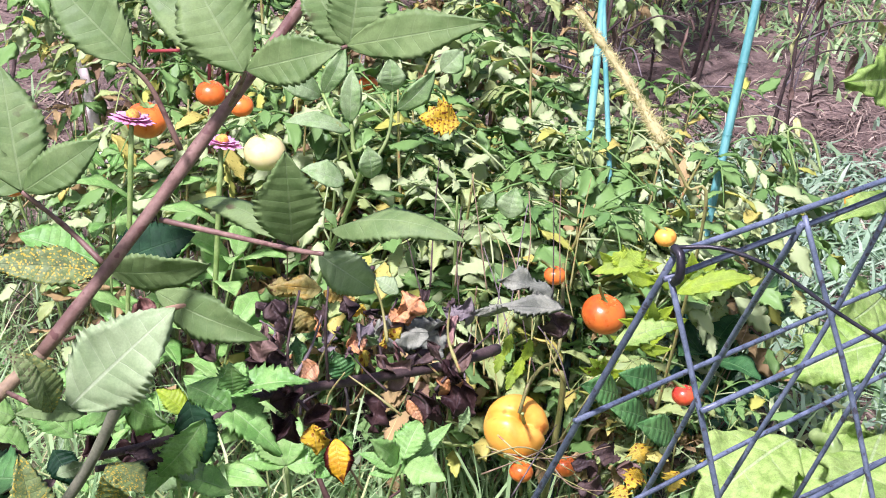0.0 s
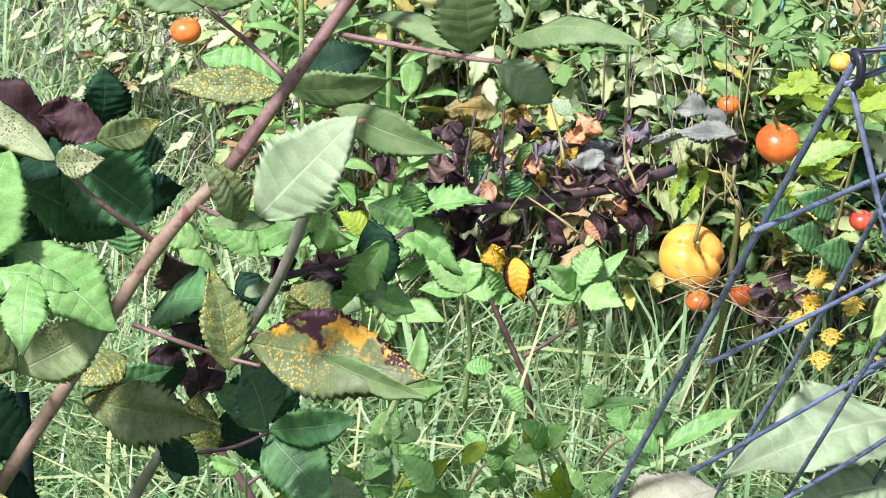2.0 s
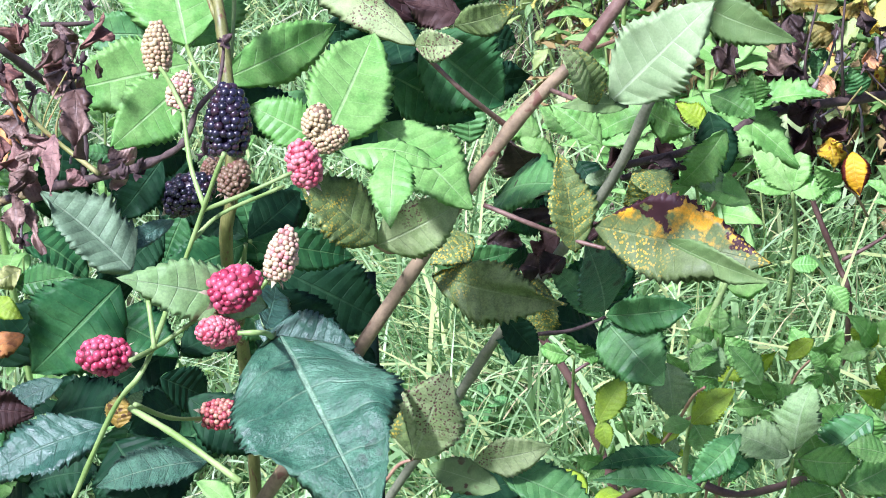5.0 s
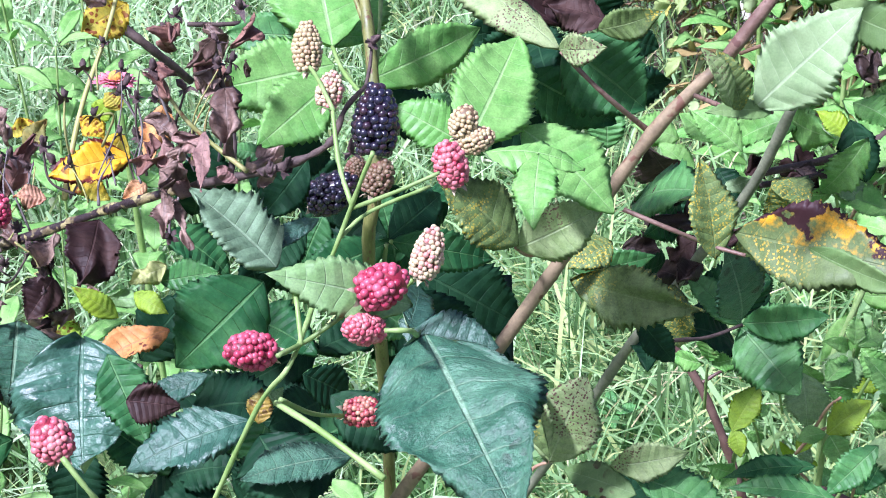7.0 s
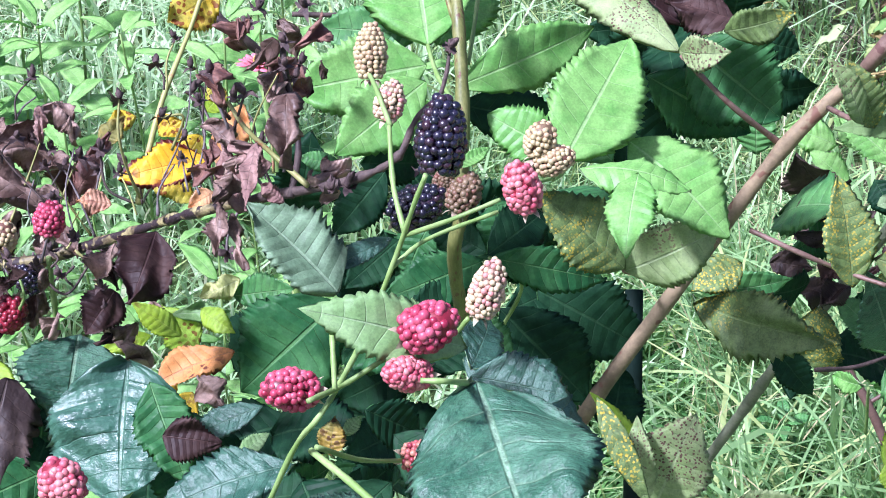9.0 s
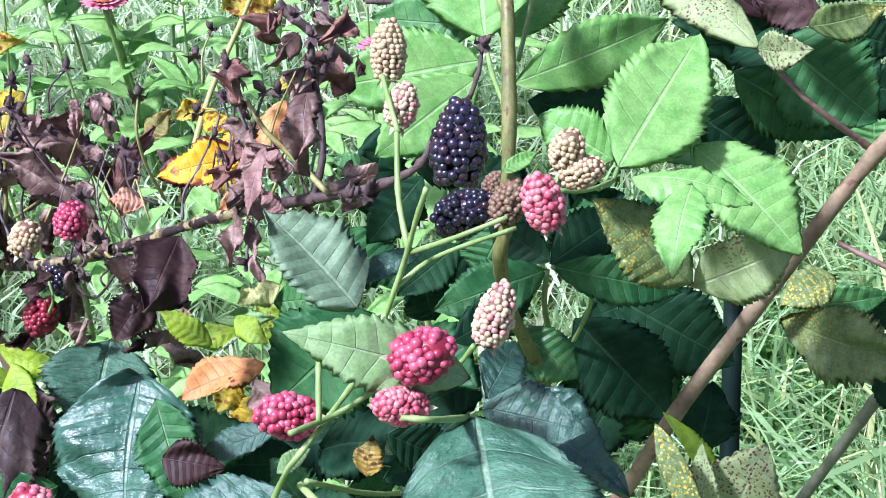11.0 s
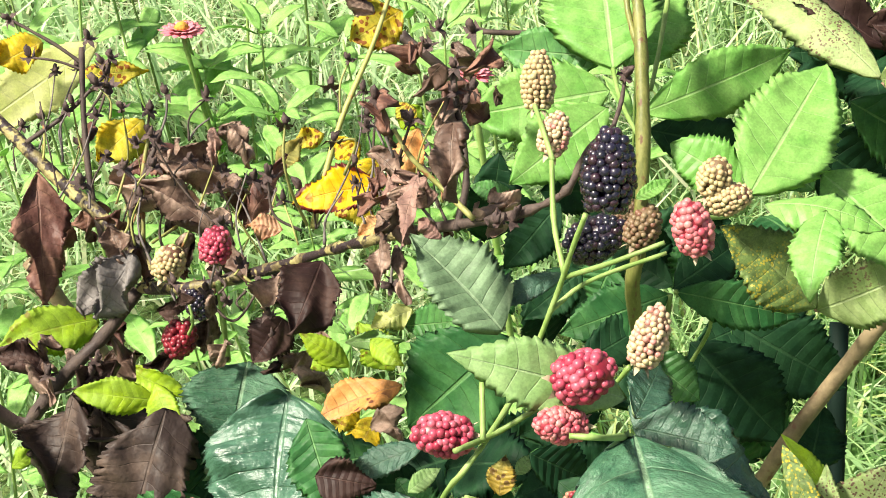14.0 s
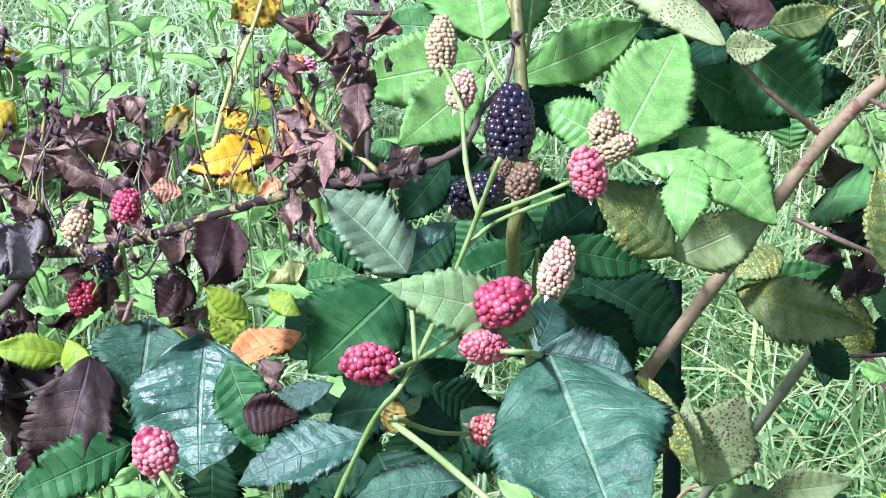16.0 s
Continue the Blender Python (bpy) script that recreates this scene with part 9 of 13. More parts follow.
leaf(cane_d, "umber", (0.3009, 1.1255, 0.7677), (0.3108, 1.1257, 0.7894), (-0.37, -0.91, 0.18), 0.0164, 0.25, 0.10, rows=30, half=3, crumple=0.35, ragged=0.2, twist=0.0)
leaf(cane_d, "brown", (0.3420, 1.1355, 0.7560), (0.3475, 1.1487, 0.7783), (-0.23, -0.81, 0.54), 0.0151, 0.25, 0.10, rows=30, half=3, crumple=0.35, ragged=0.2, twist=-0.35)
leaf(cane_d, "purple", (0.3349, 1.1386, 0.7591), (0.3482, 1.1246, 0.7403), (-0.25, -0.85, 0.46), 0.0167, 0.25, 0.10, rows=30, half=3, crumple=0.35, ragged=0.2, twist=0.7)
leaf(cane_d, "orange", (0.4605, 1.2234, 0.7359), (0.4857, 1.2304, 0.7533), (-0.15, -0.82, 0.55), 0.0185, 0.12, 0.10, rows=30, half=3, crumple=0.35, ragged=0.2, twist=0.0)
leaf(cane_d, "orange", (0.4129, 1.1764, 0.7441), (0.4285, 1.1762, 0.7476), (-0.12, -0.87, 0.48), 0.0158, 0.12, 0.10, rows=30, half=3, crumple=0.35, ragged=0.2, twist=0.7)
leaf(cane_d, "orange", (0.3874, 1.1559, 0.7430), (0.3753, 1.1516, 0.7331), (-0.16, -0.82, 0.55), 0.0155, 0.12, 0.10, rows=30, half=3, crumple=0.35, ragged=0.2, twist=-1.0499999999999998)
leaf(cane_d, "brown", (0.4695, 1.1984, 0.6985), (0.4469, 1.2125, 0.7152), (-0.01, -0.77, 0.63), 0.0193, 0.25, 0.10, rows=30, half=3, crumple=0.35, ragged=0.2, twist=-1.4)
leaf(cane_d, "umber", (0.4663, 1.2053, 0.7087), (0.4937, 1.2259, 0.7102), (0.40, -0.59, 0.70), 0.0147, 0.25, 0.10, rows=30, half=3, crumple=0.35, ragged=0.2, twist=1.4)
leaf(cane_d, "brown", (0.5007, 1.2161, 0.6965), (0.5299, 1.2318, 0.7097), (0.06, -0.71, 0.70), 0.0163, 0.25, 0.10, rows=30, half=3, crumple=0.35, ragged=0.2, twist=0.0)
leaf(cane_d, "orange", (0.5152, 1.2142, 0.6781), (0.4964, 1.2146, 0.6930), (0.10, -0.98, 0.15), 0.0168, 0.12, 0.10, rows=30, half=3, crumple=0.35, ragged=0.2, twist=-0.7)
leaf(cane_d, "mid", (0.4143, 1.1728, 0.7197), (0.4050, 1.1755, 0.7407), (-0.13, -0.99, 0.07), 0.0198, 0.12, 0.10, rows=30, half=3, crumple=0.1)
leaf(cane_d, "pink", (0.4792, 1.2411, 0.7308), (0.4620, 1.2350, 0.7167), (-0.28, -0.71, 0.65), 0.0141, 0.25, 0.10, rows=30, half=3, crumple=0.35, ragged=0.2, twist=0.7)
leaf(cane_d, "umber", (0.3547, 1.1648, 0.7868), (0.3644, 1.1513, 0.7677), (-0.27, -0.84, 0.46), 0.0141, 0.25, 0.10, rows=30, half=3, crumple=0.35, ragged=0.2, twist=0.7)
leaf(cane_d, "purple", (0.2458, 1.1003, 0.7139), (0.2686, 1.1048, 0.7267), (0.05, -0.97, 0.25), 0.0175, 0.25, 0.10, rows=30, half=3, crumple=0.35, ragged=0.2, twist=0.0)
leaf(cane_d, "purple", (0.2735, 1.1069, 0.7125), (0.2615, 1.1008, 0.6997), (-0.40, -0.62, 0.67), 0.0147, 0.25, 0.10, rows=30, half=3, crumple=0.35, ragged=0.2, twist=1.0499999999999998)
leaf(cane_d, "purple", (0.2464, 1.1238, 0.7135), (0.2272, 1.1206, 0.7037), (-0.12, -0.85, 0.51), 0.0138, 0.25, 0.10, rows=30, half=3, crumple=0.35, ragged=0.2, twist=-0.35)
leaf(cane_d, "dark", (0.2090, 1.1253, 0.7067), (0.2223, 1.1114, 0.6878), (-0.16, -0.84, 0.51), 0.0224, 0.12, 0.10, rows=30, half=3, crumple=0.1)
leaf(cane_d, "pale", (0.2042, 1.0743, 0.7191), (0.2224, 1.0754, 0.7254), (-0.12, -0.85, 0.51), 0.0108, 0.12, 0.10, rows=30, half=3, crumple=0.1)
leaf(cane_d, "ember", (0.2780, 1.1650, 0.7868), (0.2627, 1.1633, 0.7803), (-0.10, -0.88, 0.47), 0.0151, 0.12, 0.10, rows=30, half=3, crumple=0.35, ragged=0.2, twist=-0.7)
leaf(cane_d, "purple", (0.2782, 1.1071, 0.6949), (0.2945, 1.1166, 0.7142), (-0.16, -0.82, 0.55), 0.0139, 0.25, 0.10, rows=30, half=3, crumple=0.35, ragged=0.2, twist=-1.4)
leaf(cane_d, "purple", (0.3503, 1.1293, 0.7292), (0.3731, 1.1299, 0.7359), (-0.08, -0.93, 0.36), 0.0143, 0.25, 0.10, rows=30, half=3, crumple=0.35, ragged=0.2, twist=0.7)
leaf(cane_d, "pink", (0.5012, 1.2338, 0.7058), (0.5226, 1.2530, 0.7227), (-0.03, -0.64, 0.77), 0.0150, 0.25, 0.10, rows=30, half=3, crumple=0.35, ragged=0.2, twist=-0.7)
leaf(cane_d, "ash", (0.5384, 1.2598, 0.7185), (0.5140, 1.2657, 0.7217), (-0.16, -0.90, 0.40), 0.0214, 0.25, 0.10, rows=30, half=3, crumple=0.35, ragged=0.2, twist=-1.4)
leaf(cane_d, "fresh", (0.2938, 1.1449, 0.7435), (0.3543, 1.1032, 0.7052), (-0.15, -0.37, 0.92), 0.0338, 0.30, 0.08, wave=2.2, tooth=0.24, teeth=11)
leaf(cane_d, "fresh", (0.3157, 1.1235, 0.7408), (0.3698, 1.1101, 0.7553), (-0.13, -0.27, 0.95), 0.0241, 0.40, 0.08, wave=2.6, tooth=0.3, teeth=9)
leaf(cane_d, "fresh", (0.3184, 1.1226, 0.7411), (0.3301, 1.1285, 0.7622), (-0.18, -0.53, 0.83), 0.0219, 0.30, 0.08, wave=2.2, tooth=0.28, teeth=8)
leaf(cane_d, "lime", (0.2956, 1.1243, 0.7269), (0.2754, 1.1380, 0.7392), (-0.16, -0.42, 0.89), 0.0183, 0.20, 0.08, tooth=0.2)
leaf(cane_d, "mint", (0.2976, 1.1808, 0.6515), (0.3311, 1.1666, 0.6486), (-0.23, -0.39, 0.89), 0.0272, 0.18, 0.08, tooth=0.2)
leaf(cane_d, "pepper", (0.3068, 1.1713, 0.6634), (0.2887, 1.1678, 0.6421), (-0.26, -0.51, 0.82), 0.0231, 0.18, 0.08, tooth=0.2)
leaf(cane_d, "fresh", (0.3023, 1.0427, 0.7880), (0.2995, 1.0442, 0.8086), (-0.03, -1.00, 0.07), 0.0197, 0.35, 0.12, rows=52, half=5, wave=2.4, tooth=0.22, teeth=12)
leaf(cane_d, "fresh", (0.2754, 1.0494, 0.7920), (0.2993, 1.0287, 0.7840), (-0.11, -0.47, 0.87), 0.0240, 0.35, 0.12, rows=52, half=5, wave=2.4, tooth=0.22, teeth=12)
leaf(cane_d, "fresh", (0.2584, 1.0662, 0.7766), (0.2081, 1.0802, 0.7483), (-0.53, -0.47, 0.71), 0.0307, 0.35, 0.12, rows=52, half=5, wave=2.4, tooth=0.22, teeth=12)
leaf(cane_d, "fresh", (0.2085, 1.0424, 0.7642), (0.1777, 1.0603, 0.7848), (0.06, -0.71, 0.70), 0.0221, 0.35, 0.12, rows=52, half=5, wave=2.4, tooth=0.22, teeth=12)
leaf(cane_d, "fresh", (0.2932, 1.0714, 0.7556), (0.2666, 1.0738, 0.7149), (-0.14, -0.99, 0.03), 0.0269, 0.35, 0.12, rows=52, half=5, wave=2.4, tooth=0.22, teeth=12)
leaf(cane_d, "pale", (0.4707, 1.2443, 0.7473), (0.4552, 1.2543, 0.7557), (-0.26, -0.51, 0.82), 0.0147, 0.18, 0.08)
leaf(cane_d, "umber", (0.3508, 1.1580, 0.7663), (0.3569, 1.1396, 0.7335), (-0.47, -0.62, 0.62), 0.0249, 0.18, 0.08, crumple=0.2, ragged=0.1)
leaf(cane_d, "salmon", (0.4859, 1.2350, 0.7400), (0.4525, 1.2376, 0.7194), (-0.26, -0.51, 0.82), 0.0115, 0.18, 0.08, crumple=0.3, ragged=0.2, tooth=0.2)
leaf(cane_d, "frost", (0.4880, 1.2169, 0.7287), (0.4418, 1.2281, 0.7158), (-0.26, -0.51, 0.82), 0.0211, 0.18, 0.08, crumple=0.35, ragged=0.15)
leaf(cane_d, "umber", (0.1642, 1.0614, 0.7268), (0.1834, 1.0565, 0.7222), (-0.05, -0.52, 0.85), 0.0158, 0.18, 0.08, crumple=0.25, ragged=0.15)
leaf(cane_d, "purple", (0.1550, 1.0595, 0.7223), (0.1750, 1.0621, 0.7298), (-0.05, -0.52, 0.85), 0.0106, 0.18, 0.08, crumple=0.25, ragged=0.15)
leaf(cane_d, "umber", (0.1865, 1.0353, 0.6890), (0.1698, 1.0304, 0.6784), (-0.05, -0.52, 0.85), 0.0132, 0.18, 0.08, crumple=0.25, ragged=0.15)
leaf(cane_d, "umber", (0.1544, 1.0539, 0.7132), (0.1841, 1.0469, 0.7071), (-0.05, -0.52, 0.85), 0.0121, 0.18, 0.08, crumple=0.25, ragged=0.15)
leaf(cane_d, "umber", (0.2430, 1.0616, 0.7403), (0.2658, 1.0564, 0.7358), (-0.05, -0.52, 0.85), 0.0095, 0.18, 0.08, crumple=0.25, ragged=0.15)
leaf(cane_d, "purple", (0.2552, 1.0575, 0.7358), (0.2353, 1.0558, 0.7298), (-0.05, -0.52, 0.85), 0.0090, 0.18, 0.08, crumple=0.25, ragged=0.15)
leaf(cane_d, "fresh", (0.2220, 1.1224, 0.7203), (0.2695, 1.1273, 0.7362), (-0.03, -0.33, 0.94), 0.0262, 0.18, 0.08, tooth=0.16)
leaf(cane_d, "mint", (0.2037, 1.1273, 0.7251), (0.1843, 1.1393, 0.7410), (-0.03, -0.33, 0.94), 0.0209, 0.18, 0.08, tooth=0.16)
leaf(cane_d, "mint", (0.1932, 1.1165, 0.7061), (0.1702, 1.1299, 0.7236), (-0.03, -0.33, 0.94), 0.0224, 0.18, 0.08, tooth=0.16)
leaf(cane_d, "mint", (0.3201, 1.0911, 0.6870), (0.2817, 1.1012, 0.6965), (-0.03, -0.33, 0.94), 0.0239, 0.18, 0.08, tooth=0.16)
leaf(cane_d, "pepper", (0.2826, 1.1090, 0.7092), (0.3000, 1.0962, 0.6918), (-0.03, -0.33, 0.94), 0.0247, 0.18, 0.08, tooth=0.16)
leaf(cane_d, "umber", (0.1582, 1.1495, 0.6708), (0.1819, 1.1357, 0.6602), (-0.25, -0.56, 0.79), 0.0219, 0.18, 0.08, crumple=0.25, ragged=0.15)
leaf(cane_d, "purple", (0.1892, 1.1369, 0.6674), (0.1640, 1.1359, 0.6487), (-0.25, -0.56, 0.79), 0.0204, 0.18, 0.08, crumple=0.25, ragged=0.15)
leaf(cane_d, "umber", (0.1497, 1.1368, 0.6408), (0.1756, 1.1274, 0.6401), (-0.25, -0.56, 0.79), 0.0219, 0.18, 0.08, crumple=0.25, ragged=0.15)
leaf(cane_d, "purple", (0.1988, 1.1255, 0.6521), (0.1805, 1.1225, 0.6341), (-0.25, -0.56, 0.79), 0.0183, 0.18, 0.08, crumple=0.25, ragged=0.15)
leaf(cane_d, "umber", (0.2141, 1.1345, 0.6796), (0.1958, 1.1315, 0.6616), (-0.25, -0.56, 0.79), 0.0161, 0.18, 0.08, crumple=0.25, ragged=0.15)
leaf(cane_d, "umber", (0.1664, 1.1250, 0.6295), (0.1939, 1.1134, 0.6258), (-0.25, -0.56, 0.79), 0.0204, 0.18, 0.08, crumple=0.25, ragged=0.15)
leaf(cane_d, "purple", (0.2303, 1.1178, 0.6585), (0.2087, 1.1175, 0.6434), (-0.25, -0.56, 0.79), 0.0168, 0.18, 0.08, crumple=0.25, ragged=0.15)
cane_e = thing("blackberry_cane", 0.330, 1.450, 0, "bare maroon bramble shoot with thorns low in the grass", "blackberry plant", "blackberry plants")
cane(cane_e, "maroon", [(0.2315, 1.4033, 0.3775), (0.2584, 1.3852, 0.3366), (0.2844, 1.3657, 0.2743), (0.2995, 1.3552, 0.2235), (0.3252, 1.3525, 0.1500)], 0.0038, 0.0044, thorns=5)
cane(cane_e, "maroon", [(0.2572, 1.3875, 0.3399), (0.2740, 1.3908, 0.3494), (0.2855, 1.3987, 0.3458)], 0.002, 0.0008, name='thorn')
cane_f = thing("blackberry_cane", 0.620, 1.700, 0, "bare maroon bramble shoot with thorns low in the grass", "blackberry plant", "blackberry plants")
cane(cane_f, "maroon", [(0.5639, 1.7179, 0.3165), (0.5803, 1.7021, 0.2765), (0.5954, 1.6894, 0.2412), (0.6101, 1.6818, 0.1950), (0.6400, 1.7400, -0.0200)], 0.003, 0.0036, thorns=4)
cane(cane_f, "maroon", [(0.5998, 1.6916, 0.2459), (0.6291, 1.6955, 0.2594), (0.6691, 1.7109, 0.2749)], 0.0025, 0.0015, name='side_shoot')
cane_g = thing("blackberry_cane", 0.400, 1.300, 0, "low bramble runner with fresh leaves in the grass", "blackberry plant", "blackberry plants")
leaf(cane_g, "mint", (0.3895, 1.3963, 0.4248), (0.3603, 1.4189, 0.4534), (-0.17, -0.85, 0.50), 0.0245, 0.20, 0.10, rows=24, half=3)
leaf(cane_g, "fresh", (0.5500, 1.1871, 0.4826), (0.6150, 1.1910, 0.5112), (-0.01, -0.35, 0.94), 0.0192, 0.35, 0.08)
leaf(cane_g, "fresh", (0.5472, 1.1863, 0.4803), (0.5203, 1.2007, 0.4945), (-0.01, -0.35, 0.94), 0.0227, 0.30, 0.08)
leaf(cane_g, "mid", (0.4979, 1.0180, 0.5390), (0.4368, 1.0252, 0.5298), (-0.09, -0.33, 0.94), 0.0270, 0.18, 0.08)
leaf(cane_g, "fresh", (0.5312, 1.2853, 0.4805), (0.5171, 1.2784, 0.4645), (-0.11, -0.45, 0.88), 0.0212, 0.18, 0.08)
leaf(cane_g, "fresh", (0.5162, 1.2785, 0.4644), (0.5708, 1.2708, 0.4706), (-0.09, -0.33, 0.94), 0.0120, 0.18, 0.08)
leaf(cane_g, "pepper", (0.3344, 1.2080, 0.4980), (0.3219, 1.1887, 0.4650), (-0.07, -0.66, 0.75), 0.0345, 0.18, 0.08, tooth=0.2, rows=44)
leaf(cane_g, "fresh", (0.3496, 1.1218, 0.5143), (0.3268, 1.1395, 0.5386), (0.21, -0.53, 0.82), 0.0237, 0.18, 0.08, tooth=0.2, rows=44)
leaf(cane_g, "lime", (0.2206, 1.0728, 0.5278), (0.2411, 1.0881, 0.5557), (-0.07, -0.66, 0.75), 0.0219, 0.18, 0.08, tooth=0.2, rows=44)
leaf(cane_g, "lime", (0.2223, 1.0738, 0.5298), (0.2262, 1.0624, 0.5122), (-0.05, -0.45, 0.89), 0.0141, 0.18, 0.08, tooth=0.2, rows=44)
leaf(cane_g, "lime", (0.2784, 1.0417, 0.5446), (0.3098, 1.0510, 0.5647), (-0.31, -0.47, 0.82), 0.0237, 0.18, 0.08, tooth=0.2, rows=44)
leaf(cane_g, "fresh", (0.2782, 1.0336, 0.5507), (0.2877, 1.0225, 0.5346), (-0.07, -0.66, 0.75), 0.0212, 0.18, 0.08, tooth=0.2, rows=44)
leaf(cane_g, "mint", (0.2781, 1.0425, 0.5459), (0.2588, 1.0417, 0.5414), (-0.04, -0.39, 0.92), 0.0138, 0.18, 0.08, tooth=0.2, rows=44)
leaf(cane_g, "sage", (0.2783, 1.1216, 0.5398), (0.2808, 1.0999, 0.5056), (-0.07, -0.66, 0.75), 0.0338, 0.18, 0.08, tooth=0.2, rows=44)
leaf(cane_g, "deep", (0.2561, 0.9768, 0.5698), (0.1969, 0.9785, 0.5625), (-0.03, -0.27, 0.96), 0.0181, 0.18, 0.08, tooth=0.2, rows=44)
leaf(cane_g, "mid", (0.2608, 0.9333, 0.5767), (0.1914, 0.9440, 0.5821), (-0.03, -0.27, 0.96), 0.0196, 0.18, 0.08, tooth=0.2, rows=44)
leaf(cane_g, "mid", (0.2908, 0.9648, 0.5943), (0.2571, 0.9513, 0.5671), (0.21, -0.53, 0.82), 0.0221, 0.18, 0.08, tooth=0.2, rows=44)
leaf(cane_g, "mid", (0.3981, 1.0238, 0.5551), (0.3557, 1.0093, 0.5249), (-0.06, -0.59, 0.81), 0.0349, 0.18, 0.08, tooth=0.2, rows=44)
leaf(cane_g, "fresh", (0.3956, 0.9784, 0.5580), (0.3666, 0.9842, 0.5623), (-0.04, -0.39, 0.92), 0.0221, 0.18, 0.08, tooth=0.2, rows=44)
leaf(cane_g, "pale", (0.3358, 1.0272, 0.5124), (0.3493, 1.0451, 0.5431), (0.37, -0.64, 0.68), 0.0154, 0.18, 0.08, tooth=0.2, rows=44)
leaf(cane_g, "pale", (0.3734, 1.0133, 0.5154), (0.3794, 1.0261, 0.5368), (0.29, -0.65, 0.70), 0.0145, 0.18, 0.08, tooth=0.2, rows=44)
leaf(cane_g, "mid", (0.1188, 0.8440, 0.6751), (0.1735, 0.8245, 0.6532), (-0.04, -0.39, 0.92), 0.0298, 0.18, 0.08, tooth=0.2, rows=44)
leaf(cane_g, "deep", (0.3117, 1.0124, 0.5602), (0.2949, 0.9962, 0.5317), (0.29, -0.65, 0.70), 0.0224, 0.18, 0.08, tooth=0.2, rows=44)
leaf(cane_g, "fresh", (0.4363, 1.3539, 0.4642), (0.4599, 1.3514, 0.4642), (-0.05, -0.52, 0.85), 0.0190, 0.18, 0.08, tooth=0.2, rows=44)
leaf(cane_g, "lime", (0.4244, 1.2395, 0.4687), (0.4012, 1.2324, 0.4536), (-0.05, -0.45, 0.89), 0.0160, 0.18, 0.08, tooth=0.2, rows=44)
leaf(cane_g, "fresh", (0.4802, 1.3826, 0.4228), (0.4958, 1.3679, 0.4021), (-0.06, -0.59, 0.81), 0.0225, 0.18, 0.08, tooth=0.2, rows=44)
leaf(cane_g, "mint", (0.4434, 1.3946, 0.5121), (0.4113, 1.4203, 0.5439), (-0.10, -0.52, 0.85), 0.0286, 0.18, 0.08, tooth=0.2, rows=44)
leaf(cane_g, "mint", (0.4434, 1.3946, 0.5121), (0.4737, 1.3910, 0.5151), (-0.10, -0.52, 0.85), 0.0267, 0.18, 0.08, tooth=0.2, rows=44)
leaf(cane_g, "mint", (0.4434, 1.3946, 0.5121), (0.4558, 1.4143, 0.5472), (-0.10, -0.52, 0.85), 0.0248, 0.18, 0.08, tooth=0.2, rows=44)
leaf(cane_g, "mint", (0.4434, 1.3946, 0.5121), (0.4051, 1.4031, 0.5146), (-0.10, -0.52, 0.85), 0.0191, 0.18, 0.08, tooth=0.2, rows=44)
leaf(cane_g, "fresh", (0.5570, 1.4242, 0.4779), (0.6040, 1.4399, 0.5166), (-0.10, -0.52, 0.85), 0.0150, 0.18, 0.08, tooth=0.2, rows=44)
leaf(cane_g, "fresh", (0.5570, 1.4242, 0.4779), (0.5207, 1.4393, 0.4915), (-0.10, -0.52, 0.85), 0.0143, 0.18, 0.08, tooth=0.2, rows=44)
leaf(cane_g, "fresh", (0.5570, 1.4242, 0.4779), (0.5533, 1.4448, 0.5098), (-0.10, -0.52, 0.85), 0.0143, 0.18, 0.08, tooth=0.2, rows=44)
leaf(cane_g, "fresh", (0.5570, 1.4242, 0.4779), (0.5894, 1.4245, 0.4878), (-0.10, -0.52, 0.85), 0.0121, 0.18, 0.08, tooth=0.2, rows=44)
leaf(cane_g, "fresh", (0.5570, 1.4242, 0.4779), (0.5276, 1.4284, 0.4761), (-0.10, -0.52, 0.85), 0.0121, 0.18, 0.08, tooth=0.2, rows=44)
cane(cane_g, "green", [(0.4434, 1.3946, 0.5121), (0.4545, 1.4064, 0.4579), (0.4578, 1.4169, 0.3803)], 0.0018, 0.0022, name="stem")
cane(cane_g, "green", [(0.5570, 1.4242, 0.4779), (0.5684, 1.4389, 0.4285), (0.5737, 1.4505, 0.3723)], 0.0018, 0.0022, name="stem")
cane(cane_g, "green", [(0.2792, 1.0420, 0.5453), (0.2764, 1.0401, 0.5229), (0.2744, 1.0354, 0.4774)], 0.0018, 0.0022, name="stem")
cane(cane_g, "green", [(0.3909, 1.3790, 0.4399), (0.3491, 1.2913, 0.4443), (0.3180, 1.2293, 0.4348)], 0.0025, 0.0030, name="stem")
leaf(cane_g, "mint", (0.3917, 1.3946, 0.4227), (0.4305, 1.3902, 0.4253), (-0.12, -0.99, 0.06), 0.0261, 0.20, 0.10, rows=24, half=3)
leaf(cane_g, "mint", (0.3861, 1.3889, 0.4123), (0.3931, 1.4364, 0.3002), (-0.61, -0.72, -0.34), 0.0376, 0.20, 0.10, rows=24, half=3)
leaf(cane_g, "mint", (0.4015, 1.3945, 0.4249), (0.4144, 1.4187, 0.4666), (0.11, -0.87, 0.47), 0.0209, 0.20, 0.10, rows=24, half=3)
cane(cane_g, "green", [(0.3237, 1.1114, 0.5390), (0.3197, 1.1202, 0.5142), (0.3170, 1.1328, 0.4767)], 0.0011, 0.0013, name='petiole', sides=6)
cane(cane_g, "petiole", [(0.2941, 1.0726, 0.5524), (0.2898, 1.0859, 0.5347), (0.2868, 1.1032, 0.5046)], 0.0011, 0.0013, name='petiole', sides=6)
